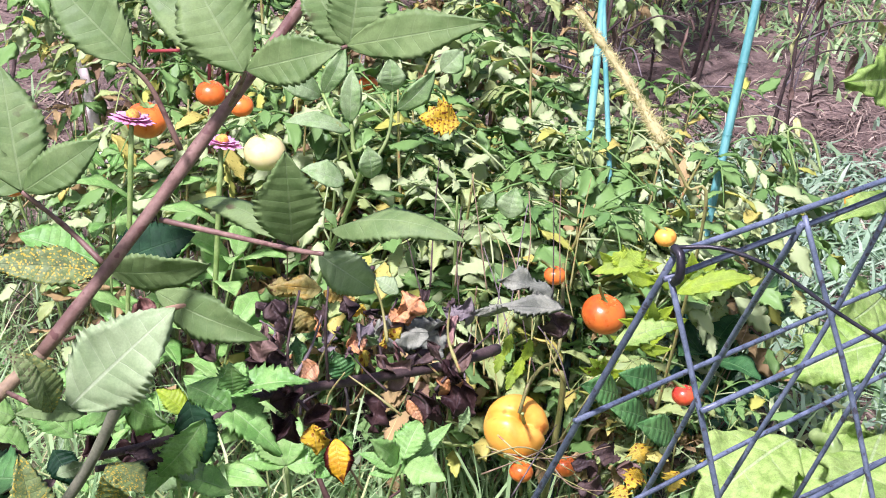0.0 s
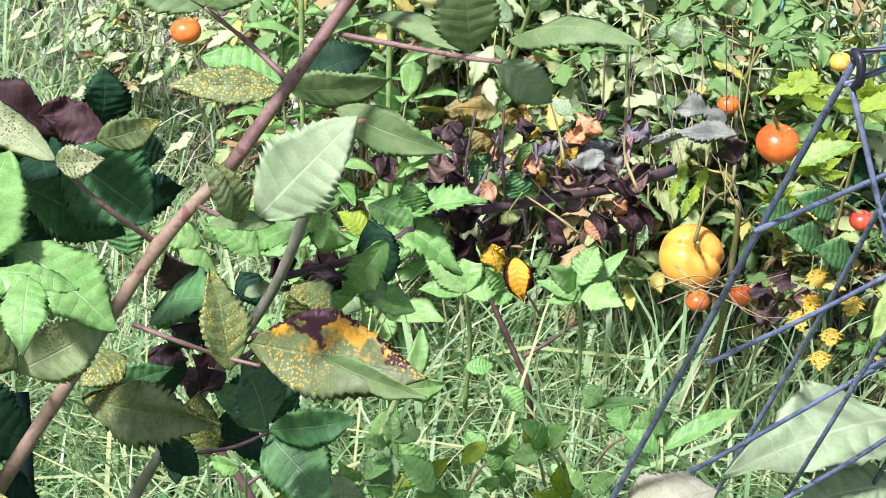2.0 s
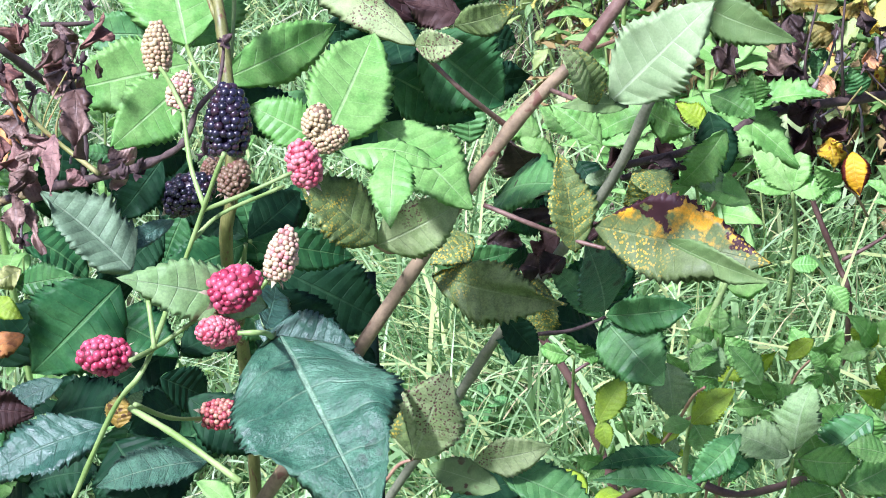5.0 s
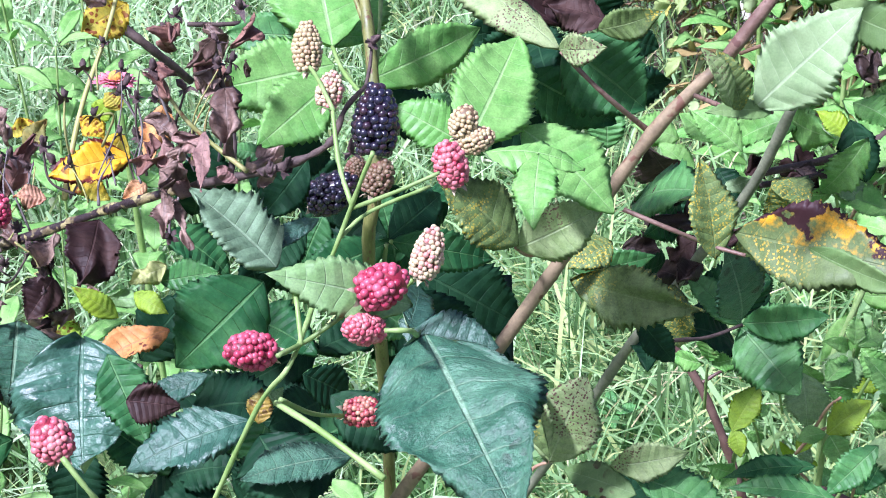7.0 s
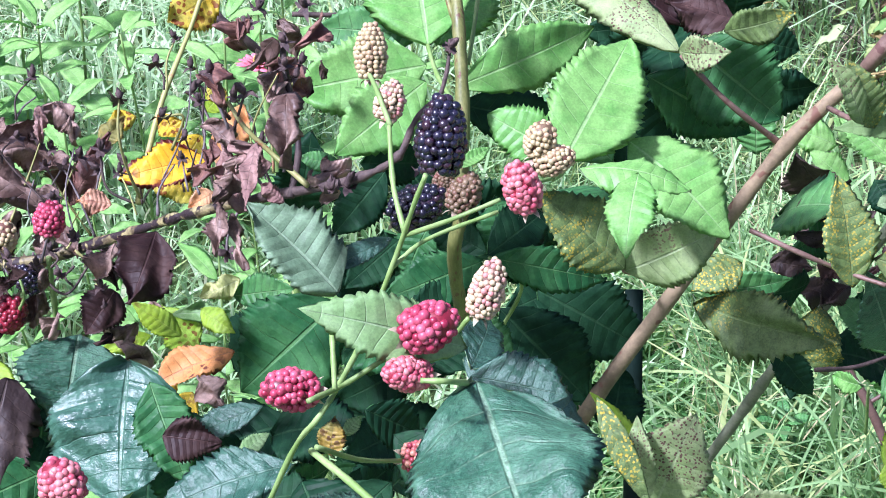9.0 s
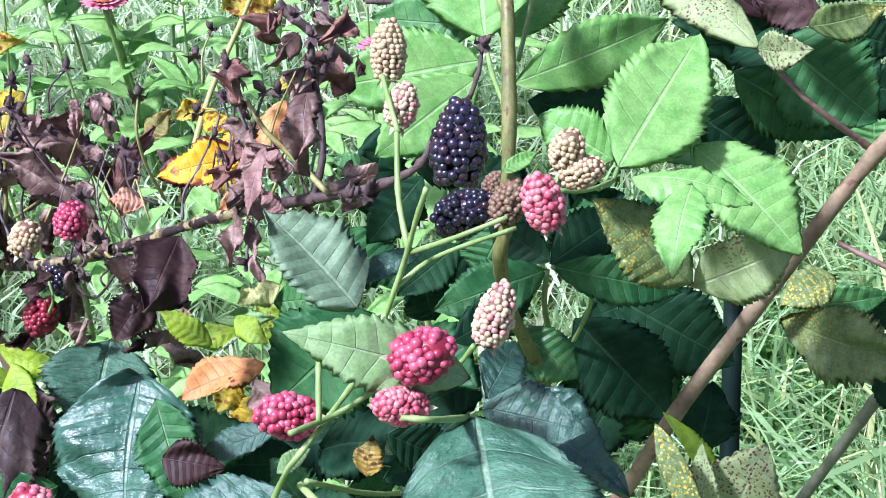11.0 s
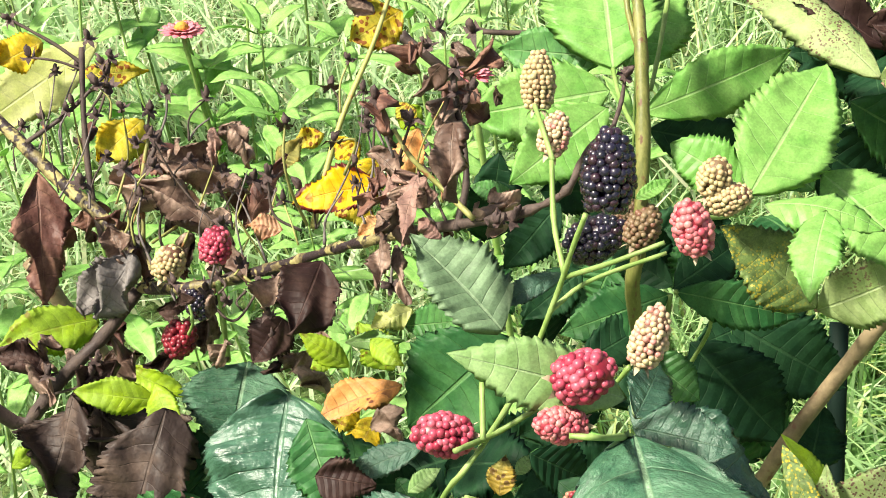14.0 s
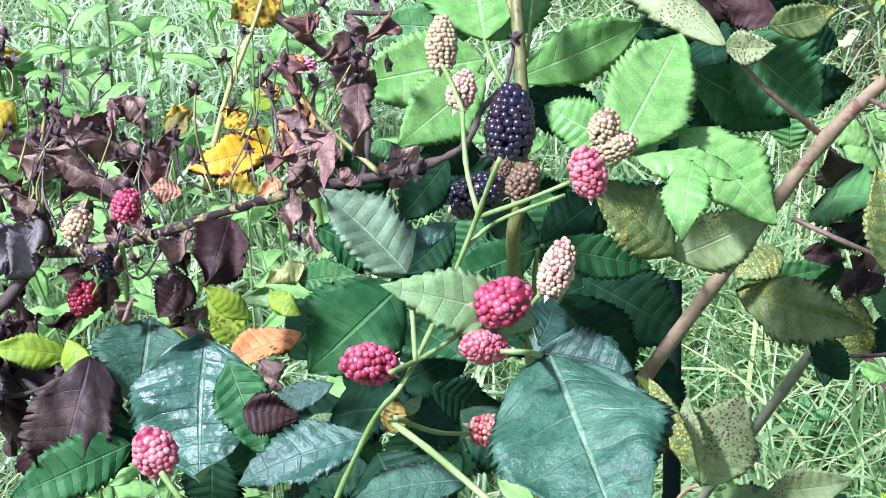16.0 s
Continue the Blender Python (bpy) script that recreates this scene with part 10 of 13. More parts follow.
cane(cane_g, "green", [(0.2879, 0.9809, 0.5699), (0.2797, 0.9896, 0.5439), (0.2727, 1.0022, 0.5054)], 0.0011, 0.0013, name='petiole', sides=6)
leaf(cane_g, "sage", (0.3295, 0.9733, 0.5683), (0.3464, 1.0035, 0.6012), (-0.66, -0.36, 0.66), 0.0375, 0.28, 0.09, rows=44, half=4, wave=2.0, tooth=0.2, teeth=12)
leaf(cane_g, "fresh", (0.3316, 0.9714, 0.5658), (0.3769, 0.9839, 0.5499), (0.33, -0.92, 0.22), 0.0277, 0.28, 0.09, rows=44, half=4, wave=2.0, tooth=0.2, teeth=12)
leaf(cane_g, "sage", (0.3262, 0.9729, 0.5669), (0.2955, 1.0067, 0.5625), (-0.39, -0.24, 0.89), 0.0304, 0.28, 0.09, rows=44, half=4, wave=2.0, tooth=0.2, teeth=12)
cane(cane_g, "green", [(0.3288, 0.9719, 0.5659), (0.3297, 0.9779, 0.5378), (0.3324, 0.9876, 0.4970)], 0.0011, 0.0013, name='petiole', sides=6)
cane(cane_g, "green", [(0.2305, 0.9442, 0.5797), (0.2487, 0.9514, 0.5579), (0.2690, 0.9625, 0.5237)], 0.0011, 0.0013, name='petiole', sides=6)
cane(cane_g, "green", [(0.2389, 1.1101, 0.5158), (0.2369, 1.1190, 0.4916), (0.2357, 1.1317, 0.4547)], 0.0011, 0.0013, name='petiole', sides=6)
cane(cane_g, "petiole", [(0.2870, 1.0633, 0.5359), (0.2792, 1.0772, 0.5182), (0.2724, 1.0951, 0.4880)], 0.0011, 0.0013, name='petiole', sides=6)
leaf(cane_g, "fresh", (0.4131, 1.0688, 0.4938), (0.4098, 1.0701, 0.5307), (0.02, -1.00, 0.04), 0.0257, 0.28, 0.09, rows=44, half=4, wave=2.0, tooth=0.2, teeth=12)
cane(cane_g, "petiole", [(0.4129, 1.0671, 0.4911), (0.4021, 1.0819, 0.4740), (0.3929, 1.1004, 0.4444)], 0.0011, 0.0013, name='petiole', sides=6)
leaf(cane_g, "fresh", (0.3686, 0.9912, 0.5242), (0.3492, 1.0114, 0.5595), (-0.61, -0.78, 0.11), 0.0412, 0.28, 0.09, rows=44, half=4, wave=2.0, tooth=0.2, teeth=12)
leaf(cane_g, "fresh", (0.3723, 0.9901, 0.5233), (0.4156, 1.0110, 0.5265), (0.32, -0.75, 0.59), 0.0276, 0.28, 0.09, rows=44, half=4, wave=2.0, tooth=0.2, teeth=12)
leaf(cane_g, "fresh", (0.3669, 0.9894, 0.5209), (0.3373, 1.0034, 0.4962), (-0.69, -0.31, 0.65), 0.0245, 0.28, 0.09, rows=44, half=4, wave=2.0, tooth=0.2, teeth=12)
cane(cane_g, "petiole", [(0.3697, 0.9896, 0.5219), (0.3821, 0.9948, 0.4955), (0.3971, 1.0035, 0.4561)], 0.0011, 0.0013, name='petiole', sides=6)
cane(cane_g, "petiole", [(0.1492, 0.8863, 0.6321), (0.1655, 0.8958, 0.6135), (0.1832, 0.9097, 0.5831)], 0.0011, 0.0013, name='petiole', sides=6)
cane(cane_g, "green", [(0.4486, 1.0468, 0.4678), (0.4460, 1.0544, 0.4414), (0.4455, 1.0653, 0.4017)], 0.0011, 0.0013, name='petiole', sides=6)
leaf(cane_g, "fresh", (0.5843, 1.3393, 0.3896), (0.6261, 1.3516, 0.3980), (0.12, -0.80, 0.58), 0.0301, 0.28, 0.09, rows=44, half=4, wave=2.0, tooth=0.2, teeth=12)
leaf(cane_g, "fresh", (0.5829, 1.3368, 0.3854), (0.5873, 1.2906, 0.3899), (-0.70, 0.00, 0.71), 0.0224, 0.28, 0.09, rows=44, half=4, wave=2.0, tooth=0.2, teeth=12)
leaf(cane_g, "fresh", (0.5806, 1.3409, 0.3913), (0.5844, 1.3710, 0.4041), (-0.72, -0.19, 0.67), 0.0274, 0.28, 0.09, rows=44, half=4, wave=2.0, tooth=0.2, teeth=12)
cane(cane_g, "petiole", [(0.5808, 1.3388, 0.3880), (0.5726, 1.3523, 0.3695), (0.5666, 1.3688, 0.3375)], 0.0011, 0.0013, name='petiole', sides=6)
leaf(cane_g, "mint", (0.5279, 1.2865, 0.3740), (0.5015, 1.3036, 0.3945), (-0.16, -0.85, 0.51), 0.0243, 0.28, 0.09, rows=44, half=4, wave=2.0, tooth=0.2, teeth=12)
leaf(cane_g, "fresh", (0.5334, 1.2855, 0.3738), (0.5533, 1.2823, 0.3926), (-0.60, -0.60, 0.53), 0.0193, 0.28, 0.09, rows=44, half=4, wave=2.0, tooth=0.2, teeth=12)
leaf(cane_g, "mint", (0.5266, 1.2846, 0.3708), (0.4830, 1.2517, 0.3893), (0.64, -0.56, 0.52), 0.0200, 0.28, 0.09, rows=44, half=4, wave=2.0, tooth=0.2, teeth=12)
cane(cane_g, "green", [(0.5303, 1.2847, 0.3717), (0.5425, 1.2912, 0.3473), (0.5574, 1.3005, 0.3090)], 0.0011, 0.0013, name='petiole', sides=6)
cane(cane_g, "green", [(0.2831, 0.9279, 0.5671), (0.3034, 0.9380, 0.5502), (0.3262, 0.9519, 0.5213)], 0.0011, 0.0013, name='petiole', sides=6)
leaf(cane_g, "mint", (0.2864, 1.1118, 0.6951), (0.2790, 1.1110, 0.7291), (-0.38, -0.92, -0.10), 0.0221, 0.28, 0.09, rows=44, half=4, wave=2.0, tooth=0.2, teeth=12)
leaf(cane_g, "fresh", (0.2837, 1.1106, 0.6925), (0.2513, 1.0927, 0.7047), (0.43, -0.89, -0.16), 0.0211, 0.28, 0.09, rows=44, half=4, wave=2.0, tooth=0.2, teeth=12)
cane(cane_g, "green", [(0.2866, 1.1102, 0.6926), (0.2918, 1.1199, 0.6713), (0.2986, 1.1339, 0.6386)], 0.0011, 0.0013, name='petiole', sides=6)
cane(cane_g, "petiole", [(0.3131, 1.1103, 0.6993), (0.3092, 1.1236, 0.6817), (0.3067, 1.1416, 0.6528)], 0.0011, 0.0013, name='petiole', sides=6)
leaf(cane_g, "fresh", (0.5522, 1.4127, 0.4982), (0.5726, 1.4333, 0.5258), (-0.40, -0.57, 0.72), 0.0284, 0.28, 0.09, rows=44, half=4, wave=2.0, tooth=0.2, teeth=12)
leaf(cane_g, "mint", (0.5541, 1.4098, 0.4939), (0.5814, 1.3786, 0.4963), (-0.50, -0.38, 0.78), 0.0284, 0.28, 0.09, rows=44, half=4, wave=2.0, tooth=0.2, teeth=12)
leaf(cane_g, "mint", (0.5480, 1.4129, 0.4973), (0.5128, 1.3930, 0.5334), (0.58, -0.80, 0.13), 0.0226, 0.28, 0.09, rows=44, half=4, wave=2.0, tooth=0.2, teeth=12)
cane(cane_g, "green", [(0.5506, 1.4110, 0.4951), (0.5482, 1.4202, 0.4711), (0.5481, 1.4326, 0.4340)], 0.0011, 0.0013, name='petiole', sides=6)
leaf(cane_g, "fresh", (0.4827, 1.3869, 0.5221), (0.4544, 1.3790, 0.5458), (0.02, -0.96, -0.29), 0.0226, 0.28, 0.09, rows=44, half=4, wave=2.0, tooth=0.2, teeth=12)
leaf(cane_g, "fresh", (0.4871, 1.3869, 0.5232), (0.4889, 1.3700, 0.5566), (-0.56, -0.75, -0.35), 0.0192, 0.28, 0.09, rows=44, half=4, wave=2.0, tooth=0.2, teeth=12)
leaf(cane_g, "fresh", (0.4826, 1.3843, 0.5180), (0.4664, 1.3848, 0.5045), (-0.49, -0.67, 0.56), 0.0151, 0.28, 0.09, rows=44, half=4, wave=2.0, tooth=0.2, teeth=12)
cane(cane_g, "petiole", [(0.4855, 1.3852, 0.5202), (0.5003, 1.3960, 0.5031), (0.5176, 1.4103, 0.4733)], 0.0011, 0.0013, name='petiole', sides=6)
leaf(cane_g, "fresh", (0.3695, 1.1633, 0.4682), (0.3513, 1.1536, 0.5104), (-0.34, -0.87, -0.35), 0.0266, 0.28, 0.09, rows=44, half=4, wave=2.0, tooth=0.2, teeth=12)
leaf(cane_g, "fresh", (0.3735, 1.1619, 0.4671), (0.3939, 1.1529, 0.4864), (-0.67, -0.62, 0.41), 0.0177, 0.28, 0.09, rows=44, half=4, wave=2.0, tooth=0.2, teeth=12)
leaf(cane_g, "fresh", (0.3672, 1.1618, 0.4653), (0.3467, 1.1796, 0.4521), (-0.67, -0.74, 0.05), 0.0174, 0.28, 0.09, rows=44, half=4, wave=2.0, tooth=0.2, teeth=12)
cane(cane_g, "green", [(0.3705, 1.1614, 0.4656), (0.3784, 1.1693, 0.4421), (0.3883, 1.1805, 0.4056)], 0.0011, 0.0013, name='petiole', sides=6)
leaf(cane_g, "fresh", (0.4389, 1.2789, 0.4221), (0.4551, 1.2594, 0.4612), (-0.26, -0.90, -0.34), 0.0260, 0.28, 0.09, rows=44, half=4, wave=2.0, tooth=0.2, teeth=12)
leaf(cane_g, "fresh", (0.4390, 1.2763, 0.4179), (0.4663, 1.2834, 0.3933), (0.38, -0.91, 0.16), 0.0181, 0.28, 0.09, rows=44, half=4, wave=2.0, tooth=0.2, teeth=12)
leaf(cane_g, "fresh", (0.4348, 1.2798, 0.4226), (0.4249, 1.3035, 0.4359), (0.01, -0.49, 0.87), 0.0221, 0.28, 0.09, rows=44, half=4, wave=2.0, tooth=0.2, teeth=12)
cane(cane_g, "petiole", [(0.4362, 1.2779, 0.4198), (0.4310, 1.2893, 0.3988), (0.4275, 1.3040, 0.3644)], 0.0011, 0.0013, name='petiole', sides=6)
leaf(cane_g, "lime", (0.4916, 1.2331, 0.4098), (0.4860, 1.2298, 0.4501), (-0.67, -0.72, -0.15), 0.0232, 0.28, 0.09, rows=44, half=4, wave=2.0, tooth=0.2, teeth=12)
leaf(cane_g, "mint", (0.4950, 1.2306, 0.4067), (0.5150, 1.2196, 0.4125), (-0.51, -0.85, 0.15), 0.0175, 0.28, 0.09, rows=44, half=4, wave=2.0, tooth=0.2, teeth=12)
leaf(cane_g, "lime", (0.4881, 1.2324, 0.4078), (0.4546, 1.2134, 0.4349), (0.57, -0.81, 0.14), 0.0167, 0.28, 0.09, rows=44, half=4, wave=2.0, tooth=0.2, teeth=12)
cane(cane_g, "green", [(0.4914, 1.2311, 0.4067), (0.4957, 1.2392, 0.3827), (0.5023, 1.2503, 0.3451)], 0.0011, 0.0013, name='petiole', sides=6)
leaf(cane_g, "fresh", (0.2647, 1.2337, 0.4079), (0.2742, 1.2408, 0.4186), (-0.39, -0.57, 0.72), 0.0128, 0.28, 0.09, rows=44, half=4, wave=2.0, tooth=0.2, teeth=12)
leaf(cane_g, "fresh", (0.2663, 1.2313, 0.4044), (0.2825, 1.2383, 0.3937), (0.37, -0.93, -0.05), 0.0112, 0.28, 0.09, rows=44, half=4, wave=2.0, tooth=0.2, teeth=12)
leaf(cane_g, "fresh", (0.2600, 1.2338, 0.4067), (0.2426, 1.2006, 0.4398), (0.66, -0.68, -0.33), 0.0085, 0.28, 0.09, rows=44, half=4, wave=2.0, tooth=0.2, teeth=12)
cane(cane_g, "green", [(0.2629, 1.2323, 0.4051), (0.2630, 1.2436, 0.3852), (0.2640, 1.2582, 0.3518)], 0.0011, 0.0013, name='petiole', sides=6)
leaf(cane_g, "fresh", (0.3993, 1.2149, 0.4243), (0.3799, 1.1970, 0.4618), (0.68, -0.73, 0.01), 0.0184, 0.28, 0.09, rows=44, half=4, wave=2.0, tooth=0.2, teeth=12)
leaf(cane_g, "fresh", (0.4035, 1.2138, 0.4237), (0.4224, 1.2286, 0.4236), (0.24, -0.30, 0.92), 0.0139, 0.28, 0.09, rows=44, half=4, wave=2.0, tooth=0.2, teeth=12)
leaf(cane_g, "fresh", (0.3973, 1.2129, 0.4207), (0.3838, 1.2275, 0.4051), (-0.66, -0.74, -0.13), 0.0145, 0.28, 0.09, rows=44, half=4, wave=2.0, tooth=0.2, teeth=12)
cane(cane_g, "petiole", [(0.4007, 1.2130, 0.4217), (0.4083, 1.2227, 0.4012), (0.4179, 1.2356, 0.3673)], 0.0011, 0.0013, name='petiole', sides=6)
leaf(cane_g, "fresh", (0.2314, 1.2259, 0.4796), (0.2327, 1.2154, 0.5191), (-0.54, -0.82, -0.20), 0.0208, 0.28, 0.09, rows=44, half=4, wave=2.0, tooth=0.2, teeth=12)
leaf(cane_g, "fresh", (0.2340, 1.2243, 0.4777), (0.2554, 1.2182, 0.4881), (-0.32, -0.94, 0.10), 0.0167, 0.28, 0.09, rows=44, half=4, wave=2.0, tooth=0.2, teeth=12)
leaf(cane_g, "fresh", (0.2276, 1.2252, 0.4776), (0.2082, 1.2453, 0.4731), (-0.73, -0.68, 0.10), 0.0188, 0.28, 0.09, rows=44, half=4, wave=2.0, tooth=0.2, teeth=12)
cane(cane_g, "green", [(0.2307, 1.2241, 0.4767), (0.2323, 1.2335, 0.4541), (0.2348, 1.2464, 0.4184)], 0.0011, 0.0013, name='petiole', sides=6)
leaf(cane_g, "mint", (0.4480, 1.1709, 0.5099), (0.4200, 1.1607, 0.5450), (0.57, -0.79, 0.23), 0.0207, 0.28, 0.09, rows=44, half=4, wave=2.0, tooth=0.2, teeth=12)
leaf(cane_g, "mint", (0.4522, 1.1703, 0.5100), (0.4576, 1.1479, 0.5450), (-0.98, -0.18, 0.03), 0.0192, 0.28, 0.09, rows=44, half=4, wave=2.0, tooth=0.2, teeth=12)
leaf(cane_g, "mint", (0.4467, 1.1692, 0.5068), (0.4232, 1.1768, 0.4955), (-0.49, -0.67, 0.55), 0.0171, 0.28, 0.09, rows=44, half=4, wave=2.0, tooth=0.2, teeth=12)
cane(cane_g, "green", [(0.4499, 1.1692, 0.5077), (0.4621, 1.1783, 0.4873), (0.4770, 1.1909, 0.4542)], 0.0011, 0.0013, name='petiole', sides=6)
leaf(cane_g, "fresh", (0.3714, 1.2370, 0.4459), (0.3559, 1.2487, 0.4715), (0.02, -0.91, 0.42), 0.0239, 0.28, 0.09, rows=44, half=4, wave=2.0, tooth=0.2, teeth=12)
leaf(cane_g, "lime", (0.3756, 1.2360, 0.4452), (0.3876, 1.2139, 0.4770), (-0.76, -0.63, -0.15), 0.0151, 0.28, 0.09, rows=44, half=4, wave=2.0, tooth=0.2, teeth=12)
leaf(cane_g, "lime", (0.3694, 1.2351, 0.4422), (0.3450, 1.2265, 0.4438), (0.20, -0.40, 0.90), 0.0154, 0.28, 0.09, rows=44, half=4, wave=2.0, tooth=0.2, teeth=12)
cane(cane_g, "green", [(0.3728, 1.2351, 0.4432), (0.3814, 1.2435, 0.4208), (0.3920, 1.2552, 0.3851)], 0.0011, 0.0013, name='petiole', sides=6)
leaf(cane_g, "fresh", (0.3133, 1.1834, 0.4851), (0.3365, 1.2036, 0.4908), (-0.04, -0.23, 0.97), 0.0203, 0.28, 0.09, rows=44, half=4, wave=2.0, tooth=0.2, teeth=12)
leaf(cane_g, "fresh", (0.3139, 1.1812, 0.4818), (0.3361, 1.1846, 0.4688), (0.17, -0.99, 0.02), 0.0142, 0.28, 0.09, rows=44, half=4, wave=2.0, tooth=0.2, teeth=12)
leaf(cane_g, "fresh", (0.3088, 1.1840, 0.4851), (0.2897, 1.1724, 0.5125), (0.12, -0.94, -0.32), 0.0165, 0.28, 0.09, rows=44, half=4, wave=2.0, tooth=0.2, teeth=12)
cane(cane_g, "green", [(0.3109, 1.1823, 0.4829), (0.3082, 1.1931, 0.4615), (0.3068, 1.2075, 0.4272)], 0.0011, 0.0013, name='petiole', sides=6)
leaf(cane_g, "fresh", (0.4878, 1.1056, 0.4228), (0.4849, 1.0902, 0.4553), (-0.72, -0.60, -0.35), 0.0144, 0.28, 0.09, rows=44, half=4, wave=2.0, tooth=0.2, teeth=12)
leaf(cane_g, "fresh", (0.4899, 1.1036, 0.4202), (0.5044, 1.0968, 0.4244), (-0.47, -0.59, 0.66), 0.0106, 0.28, 0.09, rows=44, half=4, wave=2.0, tooth=0.2, teeth=12)
leaf(cane_g, "fresh", (0.4834, 1.1051, 0.4209), (0.4641, 1.1017, 0.4315), (0.32, -0.90, 0.30), 0.0115, 0.28, 0.09, rows=44, half=4, wave=2.0, tooth=0.2, teeth=12)
cane(cane_g, "petiole", [(0.4865, 1.1041, 0.4201), (0.4911, 1.1138, 0.3989), (0.4983, 1.1267, 0.3643)], 0.0011, 0.0013, name='petiole', sides=6)
leaf(cane_g, "mid", (0.3533, 1.2415, 0.3468), (0.3679, 1.2635, 0.3569), (0.25, -0.54, 0.81), 0.0169, 0.28, 0.09, rows=44, half=4, wave=2.0, tooth=0.2, teeth=12)
leaf(cane_g, "mid", (0.3553, 1.2390, 0.3432), (0.3678, 1.2092, 0.3611), (-0.92, -0.38, 0.01), 0.0150, 0.28, 0.09, rows=44, half=4, wave=2.0, tooth=0.2, teeth=12)
leaf(cane_g, "mid", (0.3485, 1.2411, 0.3450), (0.3336, 1.2621, 0.3385), (-0.82, -0.51, 0.26), 0.0162, 0.28, 0.09, rows=44, half=4, wave=2.0, tooth=0.2, teeth=12)
cane(cane_g, "petiole", [(0.3518, 1.2399, 0.3438), (0.3523, 1.2493, 0.3210), (0.3541, 1.2616, 0.2842)], 0.0011, 0.0013, name='petiole', sides=6)
leaf(cane_g, "mint", (0.2599, 1.1950, 0.4474), (0.2511, 1.2073, 0.4536), (-0.44, -0.63, 0.64), 0.0115, 0.28, 0.09, rows=44, half=4, wave=2.0, tooth=0.2, teeth=12)
leaf(cane_g, "mint", (0.2643, 1.1942, 0.4473), (0.2766, 1.2078, 0.4473), (0.39, -0.35, 0.85), 0.0099, 0.28, 0.09, rows=44, half=4, wave=2.0, tooth=0.2, teeth=12)
leaf(cane_g, "mint", (0.2586, 1.1930, 0.4439), (0.2464, 1.2005, 0.4338), (-0.72, -0.49, 0.49), 0.0099, 0.28, 0.09, rows=44, half=4, wave=2.0, tooth=0.2, teeth=12)
cane(cane_g, "green", [(0.2618, 1.1932, 0.4451), (0.2685, 1.2041, 0.4263), (0.2765, 1.2186, 0.3944)], 0.0011, 0.0013, name='petiole', sides=6)
leaf(cane_g, "lime", (0.4441, 1.1855, 0.4994), (0.4369, 1.1918, 0.5165), (0.18, -0.89, 0.41), 0.0147, 0.28, 0.09, rows=44, half=4, wave=2.0, tooth=0.2, teeth=12)
leaf(cane_g, "lime", (0.4475, 1.1845, 0.4988), (0.4542, 1.1752, 0.5152), (-0.78, -0.63, -0.04), 0.0102, 0.28, 0.09, rows=44, half=4, wave=2.0, tooth=0.2, teeth=12)
leaf(cane_g, "mint", (0.4417, 1.1835, 0.4957), (0.4258, 1.1775, 0.4967), (0.18, -0.32, 0.93), 0.0117, 0.28, 0.09, rows=44, half=4, wave=2.0, tooth=0.2, teeth=12)
cane(cane_g, "green", [(0.4450, 1.1836, 0.4967), (0.4533, 1.1939, 0.4772), (0.4640, 1.2076, 0.4449)], 0.0011, 0.0013, name='petiole', sides=6)
leaf(cane_g, "fresh", (0.2903, 1.2607, 0.4419), (0.2762, 1.2503, 0.4737), (0.69, -0.72, 0.07), 0.0189, 0.28, 0.09, rows=44, half=4, wave=2.0, tooth=0.2, teeth=12)
leaf(cane_g, "fresh", (0.2943, 1.2596, 0.4413), (0.3057, 1.2437, 0.4654), (-0.89, -0.45, 0.12), 0.0146, 0.28, 0.09, rows=44, half=4, wave=2.0, tooth=0.2, teeth=12)
leaf(cane_g, "fresh", (0.2880, 1.2589, 0.4385), (0.2693, 1.2627, 0.4335), (-0.32, -0.51, 0.80), 0.0151, 0.28, 0.09, rows=44, half=4, wave=2.0, tooth=0.2, teeth=12)
cane(cane_g, "green", [(0.2915, 1.2587, 0.4392), (0.2983, 1.2685, 0.4185), (0.3063, 1.2816, 0.3845)], 0.0011, 0.0013, name='petiole', sides=6)
leaf(cane_g, "fresh", (0.2389, 1.1313, 0.4442), (0.2150, 1.1255, 0.4582), (0.25, -0.97, 0.02), 0.0170, 0.28, 0.09, rows=44, half=4, wave=2.0, tooth=0.2, teeth=12)
leaf(cane_g, "fresh", (0.2427, 1.1320, 0.4462), (0.2388, 1.1018, 0.4857), (-0.02, -0.79, -0.61), 0.0114, 0.28, 0.09, rows=44, half=4, wave=2.0, tooth=0.2, teeth=12)
leaf(cane_g, "fresh", (0.2393, 1.1296, 0.4416), (0.2250, 1.1220, 0.4373), (0.20, -0.74, 0.64), 0.0107, 0.28, 0.09, rows=44, half=4, wave=2.0, tooth=0.2, teeth=12)
cane(cane_g, "petiole", [(0.2420, 1.1304, 0.4434), (0.2517, 1.1416, 0.4258), (0.2628, 1.1563, 0.3952)], 0.0011, 0.0013, name='petiole', sides=6)
leaf(cane_g, "mid", (0.3365, 1.1474, 0.4279), (0.3515, 1.1762, 0.4295), (0.58, -0.34, 0.74), 0.0169, 0.28, 0.09, rows=44, half=4, wave=2.0, tooth=0.2, teeth=12)
leaf(cane_g, "mid", (0.3386, 1.1452, 0.4250), (0.3584, 1.1534, 0.4152), (0.52, -0.75, 0.42), 0.0120, 0.28, 0.09, rows=44, half=4, wave=2.0, tooth=0.2, teeth=12)
